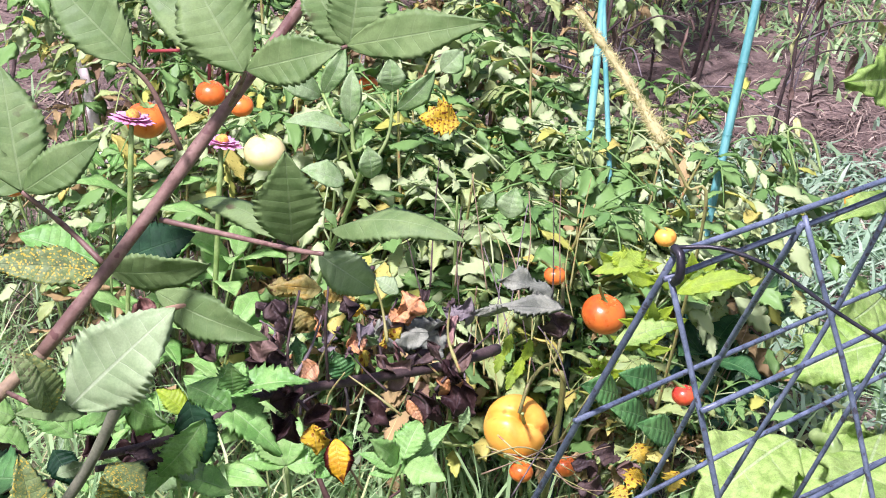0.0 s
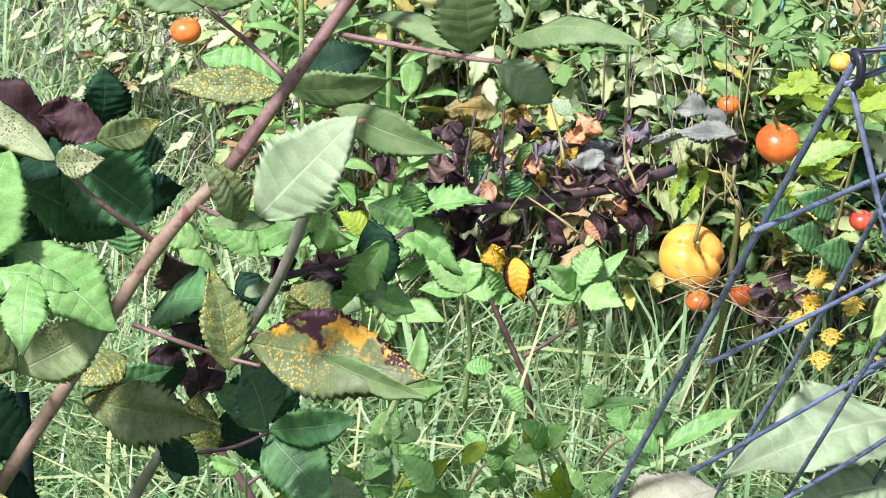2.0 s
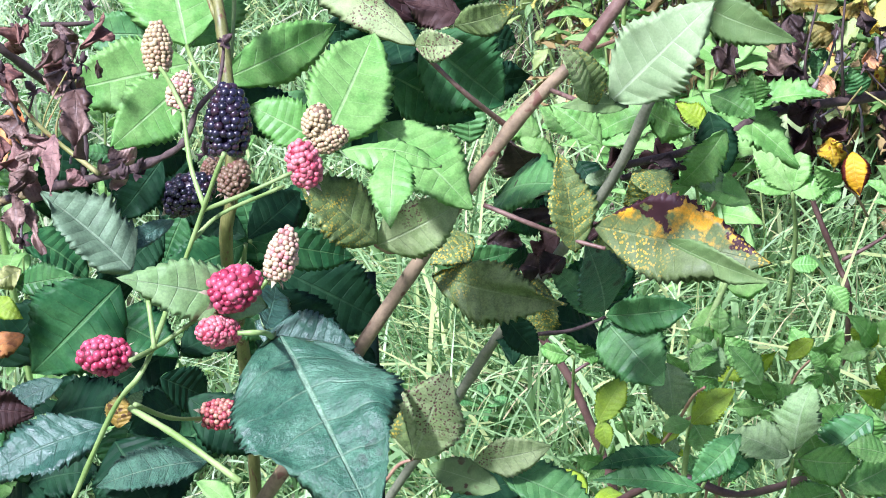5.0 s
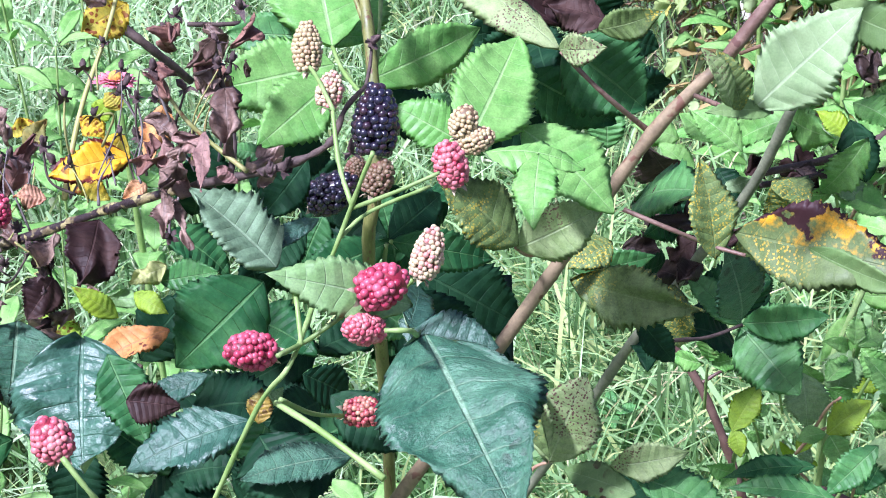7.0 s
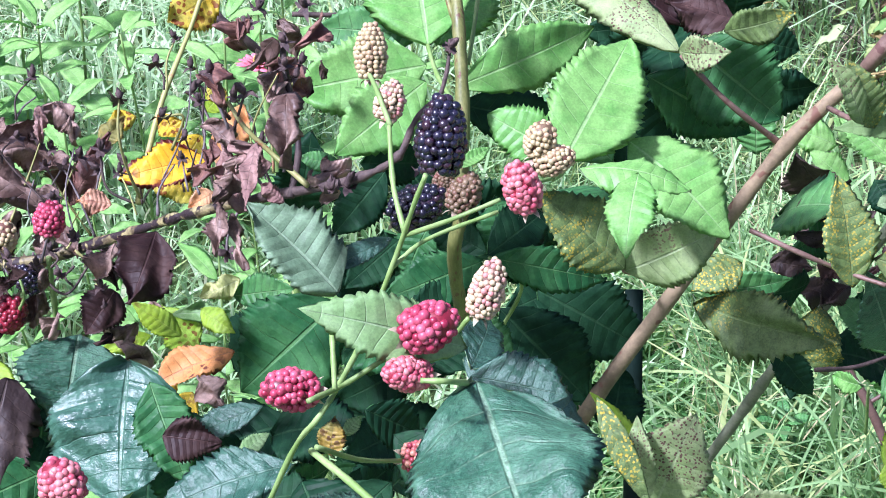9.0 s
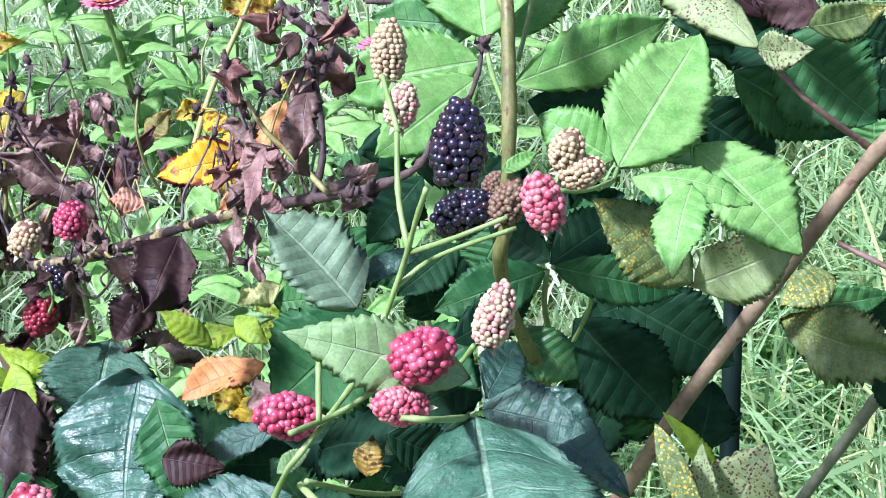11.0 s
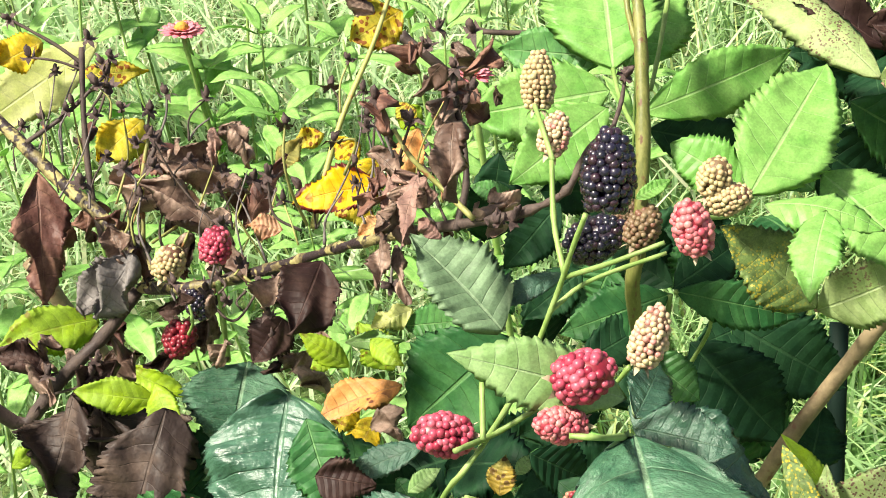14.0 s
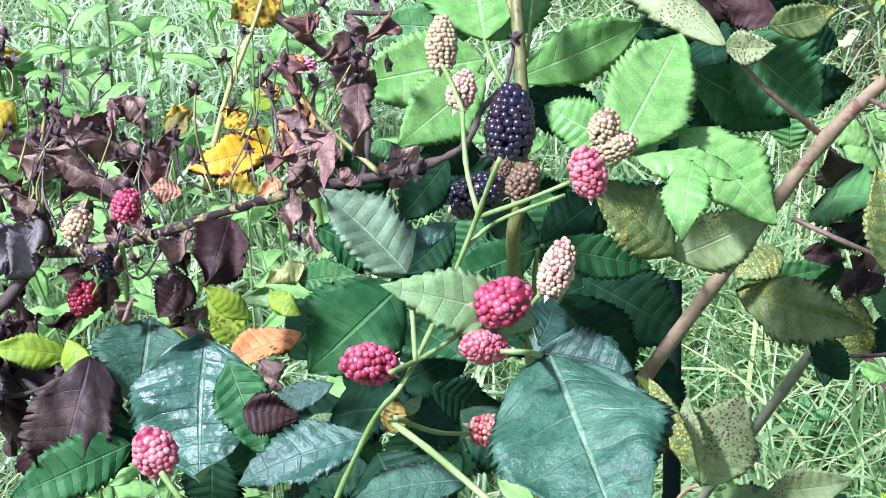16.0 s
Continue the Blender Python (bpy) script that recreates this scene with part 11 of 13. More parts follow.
leaf(cane_g, "mid", (0.3326, 1.1472, 0.4268), (0.3231, 1.1639, 0.4240), (-0.61, -0.22, 0.76), 0.0117, 0.28, 0.09, rows=44, half=4, wave=2.0, tooth=0.2, teeth=12)
cane(cane_g, "petiole", [(0.3352, 1.1458, 0.4252), (0.3356, 1.1564, 0.4042), (0.3375, 1.1703, 0.3700)], 0.0011, 0.0013, name='petiole', sides=6)
leaf(cane_g, "mint", (0.3359, 1.2003, 0.5067), (0.3377, 1.2135, 0.5237), (0.33, -0.76, 0.56), 0.0195, 0.28, 0.09, rows=44, half=4, wave=2.0, tooth=0.2, teeth=12)
leaf(cane_g, "mint", (0.3387, 1.1990, 0.5054), (0.3611, 1.2121, 0.5061), (0.12, -0.27, 0.95), 0.0171, 0.28, 0.09, rows=44, half=4, wave=2.0, tooth=0.2, teeth=12)
leaf(cane_g, "mint", (0.3325, 1.1994, 0.5045), (0.3072, 1.1850, 0.5216), (0.65, -0.60, 0.46), 0.0133, 0.28, 0.09, rows=44, half=4, wave=2.0, tooth=0.2, teeth=12)
cane(cane_g, "green", [(0.3357, 1.1985, 0.5038), (0.3389, 1.2081, 0.4820), (0.3436, 1.2213, 0.4474)], 0.0011, 0.0013, name='petiole', sides=6)
leaf(cane_g, "lime", (0.3041, 1.2114, 0.3964), (0.3189, 1.2277, 0.3987), (-0.08, -0.07, 0.99), 0.0151, 0.28, 0.09, rows=44, half=4, wave=2.0, tooth=0.2, teeth=12)
leaf(cane_g, "lime", (0.3051, 1.2091, 0.3930), (0.3189, 1.2019, 0.3919), (-0.39, -0.83, 0.40), 0.0117, 0.28, 0.09, rows=44, half=4, wave=2.0, tooth=0.2, teeth=12)
leaf(cane_g, "lime", (0.2996, 1.2119, 0.3961), (0.2822, 1.1856, 0.4297), (0.35, -0.82, -0.46), 0.0103, 0.28, 0.09, rows=44, half=4, wave=2.0, tooth=0.2, teeth=12)
cane(cane_g, "green", [(0.3018, 1.2102, 0.3940), (0.3010, 1.2218, 0.3744), (0.3013, 1.2368, 0.3414)], 0.0011, 0.0013, name='petiole', sides=6)
leaf(cane_g, "fresh", (0.3993, 1.1220, 0.4700), (0.4121, 1.1169, 0.4977), (-0.73, -0.64, 0.22), 0.0195, 0.28, 0.09, rows=44, half=4, wave=2.0, tooth=0.2, teeth=12)
leaf(cane_g, "fresh", (0.4003, 1.1197, 0.4667), (0.4212, 1.1192, 0.4578), (0.06, -0.98, 0.20), 0.0153, 0.28, 0.09, rows=44, half=4, wave=2.0, tooth=0.2, teeth=12)
leaf(cane_g, "fresh", (0.3959, 1.1226, 0.4701), (0.3925, 1.1494, 0.4711), (-0.86, -0.13, 0.49), 0.0164, 0.28, 0.09, rows=44, half=4, wave=2.0, tooth=0.2, teeth=12)
cane(cane_g, "petiole", [(0.3972, 1.1208, 0.4676), (0.3962, 1.1311, 0.4459), (0.3970, 1.1448, 0.4110)], 0.0011, 0.0013, name='petiole', sides=6)
leaf(cane_g, "fresh", (0.4451, 1.2628, 0.4230), (0.4319, 1.2698, 0.4402), (-0.09, -0.94, 0.31), 0.0154, 0.28, 0.09, rows=44, half=4, wave=2.0, tooth=0.2, teeth=12)
leaf(cane_g, "fresh", (0.4489, 1.2623, 0.4231), (0.4555, 1.2572, 0.4416), (-0.68, -0.73, 0.04), 0.0112, 0.28, 0.09, rows=44, half=4, wave=2.0, tooth=0.2, teeth=12)
leaf(cane_g, "fresh", (0.4437, 1.2602, 0.4186), (0.4335, 1.2742, 0.3989), (-0.54, -0.79, -0.29), 0.0148, 0.28, 0.09, rows=44, half=4, wave=2.0, tooth=0.2, teeth=12)
cane(cane_g, "green", [(0.4468, 1.2609, 0.4204), (0.4570, 1.2712, 0.4015), (0.4695, 1.2847, 0.3693)], 0.0011, 0.0013, name='petiole', sides=6)
leaf(cane_g, "fresh", (0.3462, 1.2709, 0.4105), (0.3490, 1.2743, 0.4383), (-0.08, -0.99, 0.13), 0.0196, 0.28, 0.09, rows=44, half=4, wave=2.0, tooth=0.2, teeth=12)
leaf(cane_g, "fresh", (0.3492, 1.2687, 0.4078), (0.3720, 1.2782, 0.4014), (0.45, -0.74, 0.50), 0.0125, 0.28, 0.09, rows=44, half=4, wave=2.0, tooth=0.2, teeth=12)
leaf(cane_g, "fresh", (0.3422, 1.2702, 0.4085), (0.3248, 1.2856, 0.4068), (-0.47, -0.45, 0.76), 0.0146, 0.28, 0.09, rows=44, half=4, wave=2.0, tooth=0.2, teeth=12)
cane(cane_g, "green", [(0.3455, 1.2690, 0.4074), (0.3469, 1.2786, 0.3851), (0.3497, 1.2913, 0.3492)], 0.0011, 0.0013, name='petiole', sides=6)
leaf(cane_g, "sage", (0.2894, 1.1522, 0.4271), (0.2650, 1.1347, 0.4562), (0.72, -0.66, 0.21), 0.0154, 0.28, 0.09, rows=44, half=4, wave=2.0, tooth=0.2, teeth=12)
leaf(cane_g, "sage", (0.2932, 1.1524, 0.4284), (0.2994, 1.1598, 0.4411), (-0.39, -0.71, 0.59), 0.0135, 0.28, 0.09, rows=44, half=4, wave=2.0, tooth=0.2, teeth=12)
leaf(cane_g, "sage", (0.2895, 1.1499, 0.4235), (0.2779, 1.1566, 0.4048), (-0.74, -0.63, 0.24), 0.0125, 0.28, 0.09, rows=44, half=4, wave=2.0, tooth=0.2, teeth=12)
cane(cane_g, "petiole", [(0.2921, 1.1508, 0.4256), (0.3023, 1.1617, 0.4075), (0.3142, 1.1759, 0.3763)], 0.0011, 0.0013, name='petiole', sides=6)
cane(cane_g, "maroon", [(0.2432, 1.1166, 0.4175), (0.2843, 1.0978, 0.4547), (0.3279, 1.0848, 0.4449), (0.3974, 1.1446, 0.4058)], 0.003, 0.003)
cane(cane_g, "green", [(0.3919, 1.3959, 0.4248), (0.3839, 1.3930, 0.3803), (0.3781, 1.4167, 0.3029), (0.4000, 1.5000, 0.0000)], 0.003, 0.003, name='stem')
# Filler leaves behind the berries; near-black greens stand for shade inside the bush.
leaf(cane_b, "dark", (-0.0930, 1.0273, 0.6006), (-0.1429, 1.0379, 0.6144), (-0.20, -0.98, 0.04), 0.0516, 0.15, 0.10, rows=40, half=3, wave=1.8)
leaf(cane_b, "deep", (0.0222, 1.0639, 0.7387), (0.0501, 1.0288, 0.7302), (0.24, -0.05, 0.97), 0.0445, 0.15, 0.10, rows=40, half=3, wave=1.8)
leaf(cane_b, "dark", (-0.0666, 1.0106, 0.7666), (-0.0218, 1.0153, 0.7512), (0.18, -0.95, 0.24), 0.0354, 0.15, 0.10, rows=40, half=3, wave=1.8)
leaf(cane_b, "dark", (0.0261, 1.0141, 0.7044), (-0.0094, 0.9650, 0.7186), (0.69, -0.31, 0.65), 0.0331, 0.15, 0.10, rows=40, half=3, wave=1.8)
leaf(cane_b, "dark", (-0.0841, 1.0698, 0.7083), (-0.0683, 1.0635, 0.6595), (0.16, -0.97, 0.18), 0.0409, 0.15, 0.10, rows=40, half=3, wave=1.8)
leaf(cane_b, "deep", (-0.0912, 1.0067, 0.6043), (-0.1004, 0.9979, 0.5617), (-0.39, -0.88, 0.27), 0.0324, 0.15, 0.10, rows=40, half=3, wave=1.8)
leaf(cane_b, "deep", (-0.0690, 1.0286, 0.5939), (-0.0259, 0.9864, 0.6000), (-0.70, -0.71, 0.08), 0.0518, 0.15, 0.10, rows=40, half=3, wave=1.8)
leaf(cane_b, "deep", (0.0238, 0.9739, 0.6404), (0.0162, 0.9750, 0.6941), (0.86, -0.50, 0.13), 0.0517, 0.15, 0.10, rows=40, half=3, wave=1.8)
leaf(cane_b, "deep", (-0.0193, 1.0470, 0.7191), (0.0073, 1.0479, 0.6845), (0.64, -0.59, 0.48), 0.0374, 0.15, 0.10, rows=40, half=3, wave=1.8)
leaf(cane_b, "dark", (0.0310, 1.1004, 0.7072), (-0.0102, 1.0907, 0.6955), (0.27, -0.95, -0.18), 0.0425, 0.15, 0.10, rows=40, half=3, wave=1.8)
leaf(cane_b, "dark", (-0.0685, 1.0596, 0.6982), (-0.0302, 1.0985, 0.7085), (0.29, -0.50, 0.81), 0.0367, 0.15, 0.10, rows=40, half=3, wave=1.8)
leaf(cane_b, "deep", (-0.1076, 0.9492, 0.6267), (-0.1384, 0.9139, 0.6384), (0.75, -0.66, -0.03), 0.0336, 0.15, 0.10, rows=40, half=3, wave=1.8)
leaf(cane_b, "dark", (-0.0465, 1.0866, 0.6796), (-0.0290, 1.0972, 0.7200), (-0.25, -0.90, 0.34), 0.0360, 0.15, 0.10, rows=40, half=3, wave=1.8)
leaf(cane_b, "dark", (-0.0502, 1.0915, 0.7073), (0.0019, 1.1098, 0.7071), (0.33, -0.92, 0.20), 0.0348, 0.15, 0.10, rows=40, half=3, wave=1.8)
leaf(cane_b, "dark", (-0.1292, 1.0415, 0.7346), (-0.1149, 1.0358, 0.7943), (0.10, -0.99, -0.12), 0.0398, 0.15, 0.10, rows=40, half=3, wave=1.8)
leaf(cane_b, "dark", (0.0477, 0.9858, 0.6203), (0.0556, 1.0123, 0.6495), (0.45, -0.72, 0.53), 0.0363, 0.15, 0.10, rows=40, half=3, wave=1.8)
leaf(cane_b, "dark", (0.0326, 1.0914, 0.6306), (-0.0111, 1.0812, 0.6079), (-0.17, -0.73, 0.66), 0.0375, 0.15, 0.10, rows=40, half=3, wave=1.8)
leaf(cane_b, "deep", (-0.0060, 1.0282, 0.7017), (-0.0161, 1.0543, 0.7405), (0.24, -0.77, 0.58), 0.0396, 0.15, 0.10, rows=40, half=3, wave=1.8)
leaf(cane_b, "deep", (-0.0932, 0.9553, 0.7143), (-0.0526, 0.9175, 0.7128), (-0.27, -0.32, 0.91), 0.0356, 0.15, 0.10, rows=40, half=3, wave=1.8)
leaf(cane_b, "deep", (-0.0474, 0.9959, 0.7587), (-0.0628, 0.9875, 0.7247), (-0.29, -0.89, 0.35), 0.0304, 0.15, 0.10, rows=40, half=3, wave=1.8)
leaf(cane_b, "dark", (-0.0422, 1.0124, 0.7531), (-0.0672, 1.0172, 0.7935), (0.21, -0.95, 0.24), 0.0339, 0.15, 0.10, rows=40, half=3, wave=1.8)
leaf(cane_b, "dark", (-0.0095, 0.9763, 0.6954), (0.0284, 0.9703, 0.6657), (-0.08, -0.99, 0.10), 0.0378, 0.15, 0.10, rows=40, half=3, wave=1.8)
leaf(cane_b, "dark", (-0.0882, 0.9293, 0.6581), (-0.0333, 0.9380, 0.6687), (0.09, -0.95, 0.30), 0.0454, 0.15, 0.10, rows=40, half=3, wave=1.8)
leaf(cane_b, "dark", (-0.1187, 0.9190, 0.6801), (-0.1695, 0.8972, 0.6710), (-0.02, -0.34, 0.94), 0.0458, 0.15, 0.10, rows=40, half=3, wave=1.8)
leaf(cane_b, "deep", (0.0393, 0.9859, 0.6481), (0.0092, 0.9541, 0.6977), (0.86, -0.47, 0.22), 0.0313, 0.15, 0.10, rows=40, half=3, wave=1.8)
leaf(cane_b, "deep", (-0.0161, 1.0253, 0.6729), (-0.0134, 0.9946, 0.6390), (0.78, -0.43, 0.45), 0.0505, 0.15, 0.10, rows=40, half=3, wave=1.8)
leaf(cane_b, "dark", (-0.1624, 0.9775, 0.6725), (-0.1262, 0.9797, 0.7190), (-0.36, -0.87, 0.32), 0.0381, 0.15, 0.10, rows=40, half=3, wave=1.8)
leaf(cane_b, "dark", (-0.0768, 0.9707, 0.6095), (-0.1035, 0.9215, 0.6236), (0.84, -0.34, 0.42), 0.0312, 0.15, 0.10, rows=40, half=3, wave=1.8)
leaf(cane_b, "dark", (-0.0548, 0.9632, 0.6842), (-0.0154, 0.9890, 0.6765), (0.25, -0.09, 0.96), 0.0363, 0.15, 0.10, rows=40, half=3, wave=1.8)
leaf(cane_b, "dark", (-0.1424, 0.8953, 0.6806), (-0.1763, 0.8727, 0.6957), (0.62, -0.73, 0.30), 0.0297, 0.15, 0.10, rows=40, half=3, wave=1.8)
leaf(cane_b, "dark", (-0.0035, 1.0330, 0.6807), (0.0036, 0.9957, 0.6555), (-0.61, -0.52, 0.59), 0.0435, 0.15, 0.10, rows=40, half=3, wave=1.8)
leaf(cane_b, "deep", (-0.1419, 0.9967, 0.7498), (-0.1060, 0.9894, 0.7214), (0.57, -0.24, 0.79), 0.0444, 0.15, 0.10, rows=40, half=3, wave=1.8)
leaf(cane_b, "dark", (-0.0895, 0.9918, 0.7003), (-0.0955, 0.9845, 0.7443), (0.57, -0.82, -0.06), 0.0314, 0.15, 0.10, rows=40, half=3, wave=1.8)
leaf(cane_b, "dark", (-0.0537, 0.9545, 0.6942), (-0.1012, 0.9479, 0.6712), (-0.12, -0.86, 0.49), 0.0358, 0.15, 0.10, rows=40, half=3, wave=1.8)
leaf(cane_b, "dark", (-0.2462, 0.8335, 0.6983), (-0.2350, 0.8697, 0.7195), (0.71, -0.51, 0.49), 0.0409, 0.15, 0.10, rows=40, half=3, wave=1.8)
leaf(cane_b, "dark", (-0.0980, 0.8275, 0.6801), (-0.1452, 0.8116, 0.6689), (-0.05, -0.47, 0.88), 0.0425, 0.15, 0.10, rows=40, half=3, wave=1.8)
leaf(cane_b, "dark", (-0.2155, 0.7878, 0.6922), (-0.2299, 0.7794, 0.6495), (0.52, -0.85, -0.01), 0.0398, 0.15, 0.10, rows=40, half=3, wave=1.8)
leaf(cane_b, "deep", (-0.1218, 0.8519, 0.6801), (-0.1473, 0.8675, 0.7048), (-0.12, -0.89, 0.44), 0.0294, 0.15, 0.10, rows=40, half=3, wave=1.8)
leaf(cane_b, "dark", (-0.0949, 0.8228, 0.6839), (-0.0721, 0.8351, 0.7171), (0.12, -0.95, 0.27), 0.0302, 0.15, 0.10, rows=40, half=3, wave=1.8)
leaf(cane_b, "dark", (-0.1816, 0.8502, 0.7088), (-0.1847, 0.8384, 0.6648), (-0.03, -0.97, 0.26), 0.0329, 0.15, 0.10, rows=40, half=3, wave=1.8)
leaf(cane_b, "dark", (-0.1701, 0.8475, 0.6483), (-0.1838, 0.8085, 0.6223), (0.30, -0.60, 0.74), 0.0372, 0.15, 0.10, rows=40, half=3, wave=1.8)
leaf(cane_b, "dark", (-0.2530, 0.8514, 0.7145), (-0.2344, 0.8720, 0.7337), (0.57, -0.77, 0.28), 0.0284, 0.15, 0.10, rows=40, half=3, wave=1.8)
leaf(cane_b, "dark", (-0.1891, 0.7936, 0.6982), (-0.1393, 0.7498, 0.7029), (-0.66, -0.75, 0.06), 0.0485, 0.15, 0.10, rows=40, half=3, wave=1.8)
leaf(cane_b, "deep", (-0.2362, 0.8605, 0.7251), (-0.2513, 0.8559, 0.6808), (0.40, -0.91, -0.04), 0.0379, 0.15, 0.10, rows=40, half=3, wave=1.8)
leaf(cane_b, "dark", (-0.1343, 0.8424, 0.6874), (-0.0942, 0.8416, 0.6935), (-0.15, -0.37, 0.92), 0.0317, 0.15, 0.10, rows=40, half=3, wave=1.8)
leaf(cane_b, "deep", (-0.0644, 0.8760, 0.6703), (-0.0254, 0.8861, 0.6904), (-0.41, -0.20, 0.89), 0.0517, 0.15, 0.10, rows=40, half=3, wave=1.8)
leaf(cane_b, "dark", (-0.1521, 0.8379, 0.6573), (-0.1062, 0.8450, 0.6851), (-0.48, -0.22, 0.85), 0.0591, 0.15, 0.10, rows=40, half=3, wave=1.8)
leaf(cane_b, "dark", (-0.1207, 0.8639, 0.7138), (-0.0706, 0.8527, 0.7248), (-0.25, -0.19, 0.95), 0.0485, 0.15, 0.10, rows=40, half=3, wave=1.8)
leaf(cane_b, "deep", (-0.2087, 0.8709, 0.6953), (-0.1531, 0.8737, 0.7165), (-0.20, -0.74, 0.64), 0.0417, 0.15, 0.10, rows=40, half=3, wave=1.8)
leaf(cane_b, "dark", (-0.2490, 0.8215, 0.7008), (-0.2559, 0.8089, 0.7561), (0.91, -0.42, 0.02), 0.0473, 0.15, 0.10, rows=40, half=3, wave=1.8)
# More filler; its dark and deep leaves stand for shadow behind this cane.
leaf(cane_a, "yellowspot", (0.2116, 1.0177, 0.6821), (0.2021, 0.9955, 0.7340), (-0.16, -0.90, -0.41), 0.0280, 0.15, 0.10, rows=40, half=3, wave=1.8)
leaf(cane_a, "dark", (0.1888, 1.1621, 0.6366), (0.1871, 1.1706, 0.6754), (-0.29, -0.94, 0.19), 0.0362, 0.15, 0.10, rows=40, half=3, wave=1.8)
leaf(cane_a, "yellowspot", (0.2303, 1.0480, 0.7419), (0.2477, 1.0243, 0.7332), (0.11, -0.27, 0.96), 0.0284, 0.15, 0.10, rows=40, half=3, wave=1.8)
leaf(cane_a, "deep", (0.2222, 1.0704, 0.6290), (0.2311, 1.0799, 0.6607), (0.51, -0.85, 0.11), 0.0360, 0.15, 0.10, rows=40, half=3, wave=1.8)
leaf(cane_a, "yellowspot", (0.1728, 1.0652, 0.6547), (0.1790, 1.0581, 0.6093), (-0.44, -0.90, 0.08), 0.0350, 0.15, 0.10, rows=40, half=3, wave=1.8)
leaf(cane_a, "mint", (0.1924, 1.1796, 0.6992), (0.1587, 1.1816, 0.7118), (0.23, -0.66, 0.72), 0.0285, 0.15, 0.10, rows=40, half=3, wave=1.8)
leaf(cane_a, "deep", (0.2362, 1.0557, 0.6615), (0.1923, 1.0730, 0.6455), (-0.47, -0.58, 0.66), 0.0374, 0.15, 0.10, rows=40, half=3, wave=1.8)
leaf(cane_a, "deep", (0.1884, 1.1480, 0.6704), (0.1614, 1.1111, 0.6647), (0.77, -0.60, 0.22), 0.0383, 0.15, 0.10, rows=40, half=3, wave=1.8)
leaf(cane_a, "umber", (0.1958, 1.1452, 0.6746), (0.2057, 1.1395, 0.6445), (0.33, -0.90, 0.28), 0.0235, 0.15, 0.10, rows=40, half=3, wave=1.8)
leaf(cane_a, "fresh", (0.2408, 1.0691, 0.7739), (0.2628, 1.0327, 0.7768), (-0.86, -0.52, -0.01), 0.0299, 0.15, 0.10, rows=40, half=3, wave=1.8)
leaf(cane_a, "yellowspot", (0.2391, 1.1644, 0.7016), (0.2460, 1.1669, 0.7445), (-0.21, -0.97, 0.09), 0.0318, 0.15, 0.10, rows=40, half=3, wave=1.8)
leaf(cane_a, "yellowspot", (0.2425, 1.0258, 0.7227), (0.2211, 1.0138, 0.7558), (-0.26, -0.84, -0.47), 0.0278, 0.15, 0.10, rows=40, half=3, wave=1.8)
leaf(cane_a, "dark", (0.1610, 1.1047, 0.5921), (0.1594, 1.0656, 0.5852), (0.05, -0.17, 0.98), 0.0227, 0.15, 0.10, rows=40, half=3, wave=1.8)
leaf(cane_a, "umber", (0.1892, 1.1334, 0.6920), (0.1598, 1.1081, 0.7360), (-0.15, -0.81, -0.57), 0.0411, 0.15, 0.10, rows=40, half=3, wave=1.8)
leaf(cane_a, "dark", (0.1651, 1.0505, 0.6821), (0.1316, 1.0227, 0.6931), (0.59, -0.79, -0.20), 0.0306, 0.15, 0.10, rows=40, half=3, wave=1.8)
leaf(cane_a, "mid", (0.1486, 1.0781, 0.7098), (0.1862, 1.0273, 0.7455), (-0.68, 0.02, 0.74), 0.0431, 0.15, 0.10, rows=40, half=3, wave=1.8)
leaf(cane_a, "dark", (0.2258, 1.0950, 0.5828), (0.1796, 1.0792, 0.6116), (0.56, -0.18, 0.81), 0.0491, 0.15, 0.10, rows=40, half=3, wave=1.8)
leaf(cane_a, "dark", (0.2195, 1.1366, 0.6120), (0.2391, 1.0765, 0.6106), (-0.15, -0.07, 0.99), 0.0404, 0.15, 0.10, rows=40, half=3, wave=1.8)
leaf(cane_a, "mid", (0.1417, 1.1692, 0.6995), (0.1424, 1.1778, 0.7350), (-0.27, -0.94, 0.23), 0.0296, 0.15, 0.10, rows=40, half=3, wave=1.8)
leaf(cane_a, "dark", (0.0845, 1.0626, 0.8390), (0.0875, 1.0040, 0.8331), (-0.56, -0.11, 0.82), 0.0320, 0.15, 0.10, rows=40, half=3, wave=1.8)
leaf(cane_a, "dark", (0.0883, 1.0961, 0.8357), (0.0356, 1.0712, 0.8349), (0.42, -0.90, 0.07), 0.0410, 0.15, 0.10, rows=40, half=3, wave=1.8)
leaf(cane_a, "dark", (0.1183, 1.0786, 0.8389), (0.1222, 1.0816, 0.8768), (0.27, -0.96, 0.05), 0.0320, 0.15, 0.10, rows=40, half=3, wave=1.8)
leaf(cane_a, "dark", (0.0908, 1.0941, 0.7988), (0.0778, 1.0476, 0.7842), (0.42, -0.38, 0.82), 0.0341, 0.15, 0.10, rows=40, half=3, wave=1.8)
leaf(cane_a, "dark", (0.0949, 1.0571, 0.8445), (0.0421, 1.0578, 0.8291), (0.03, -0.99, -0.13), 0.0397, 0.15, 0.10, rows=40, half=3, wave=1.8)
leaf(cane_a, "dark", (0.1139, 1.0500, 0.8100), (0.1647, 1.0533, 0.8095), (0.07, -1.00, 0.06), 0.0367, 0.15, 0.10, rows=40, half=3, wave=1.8)
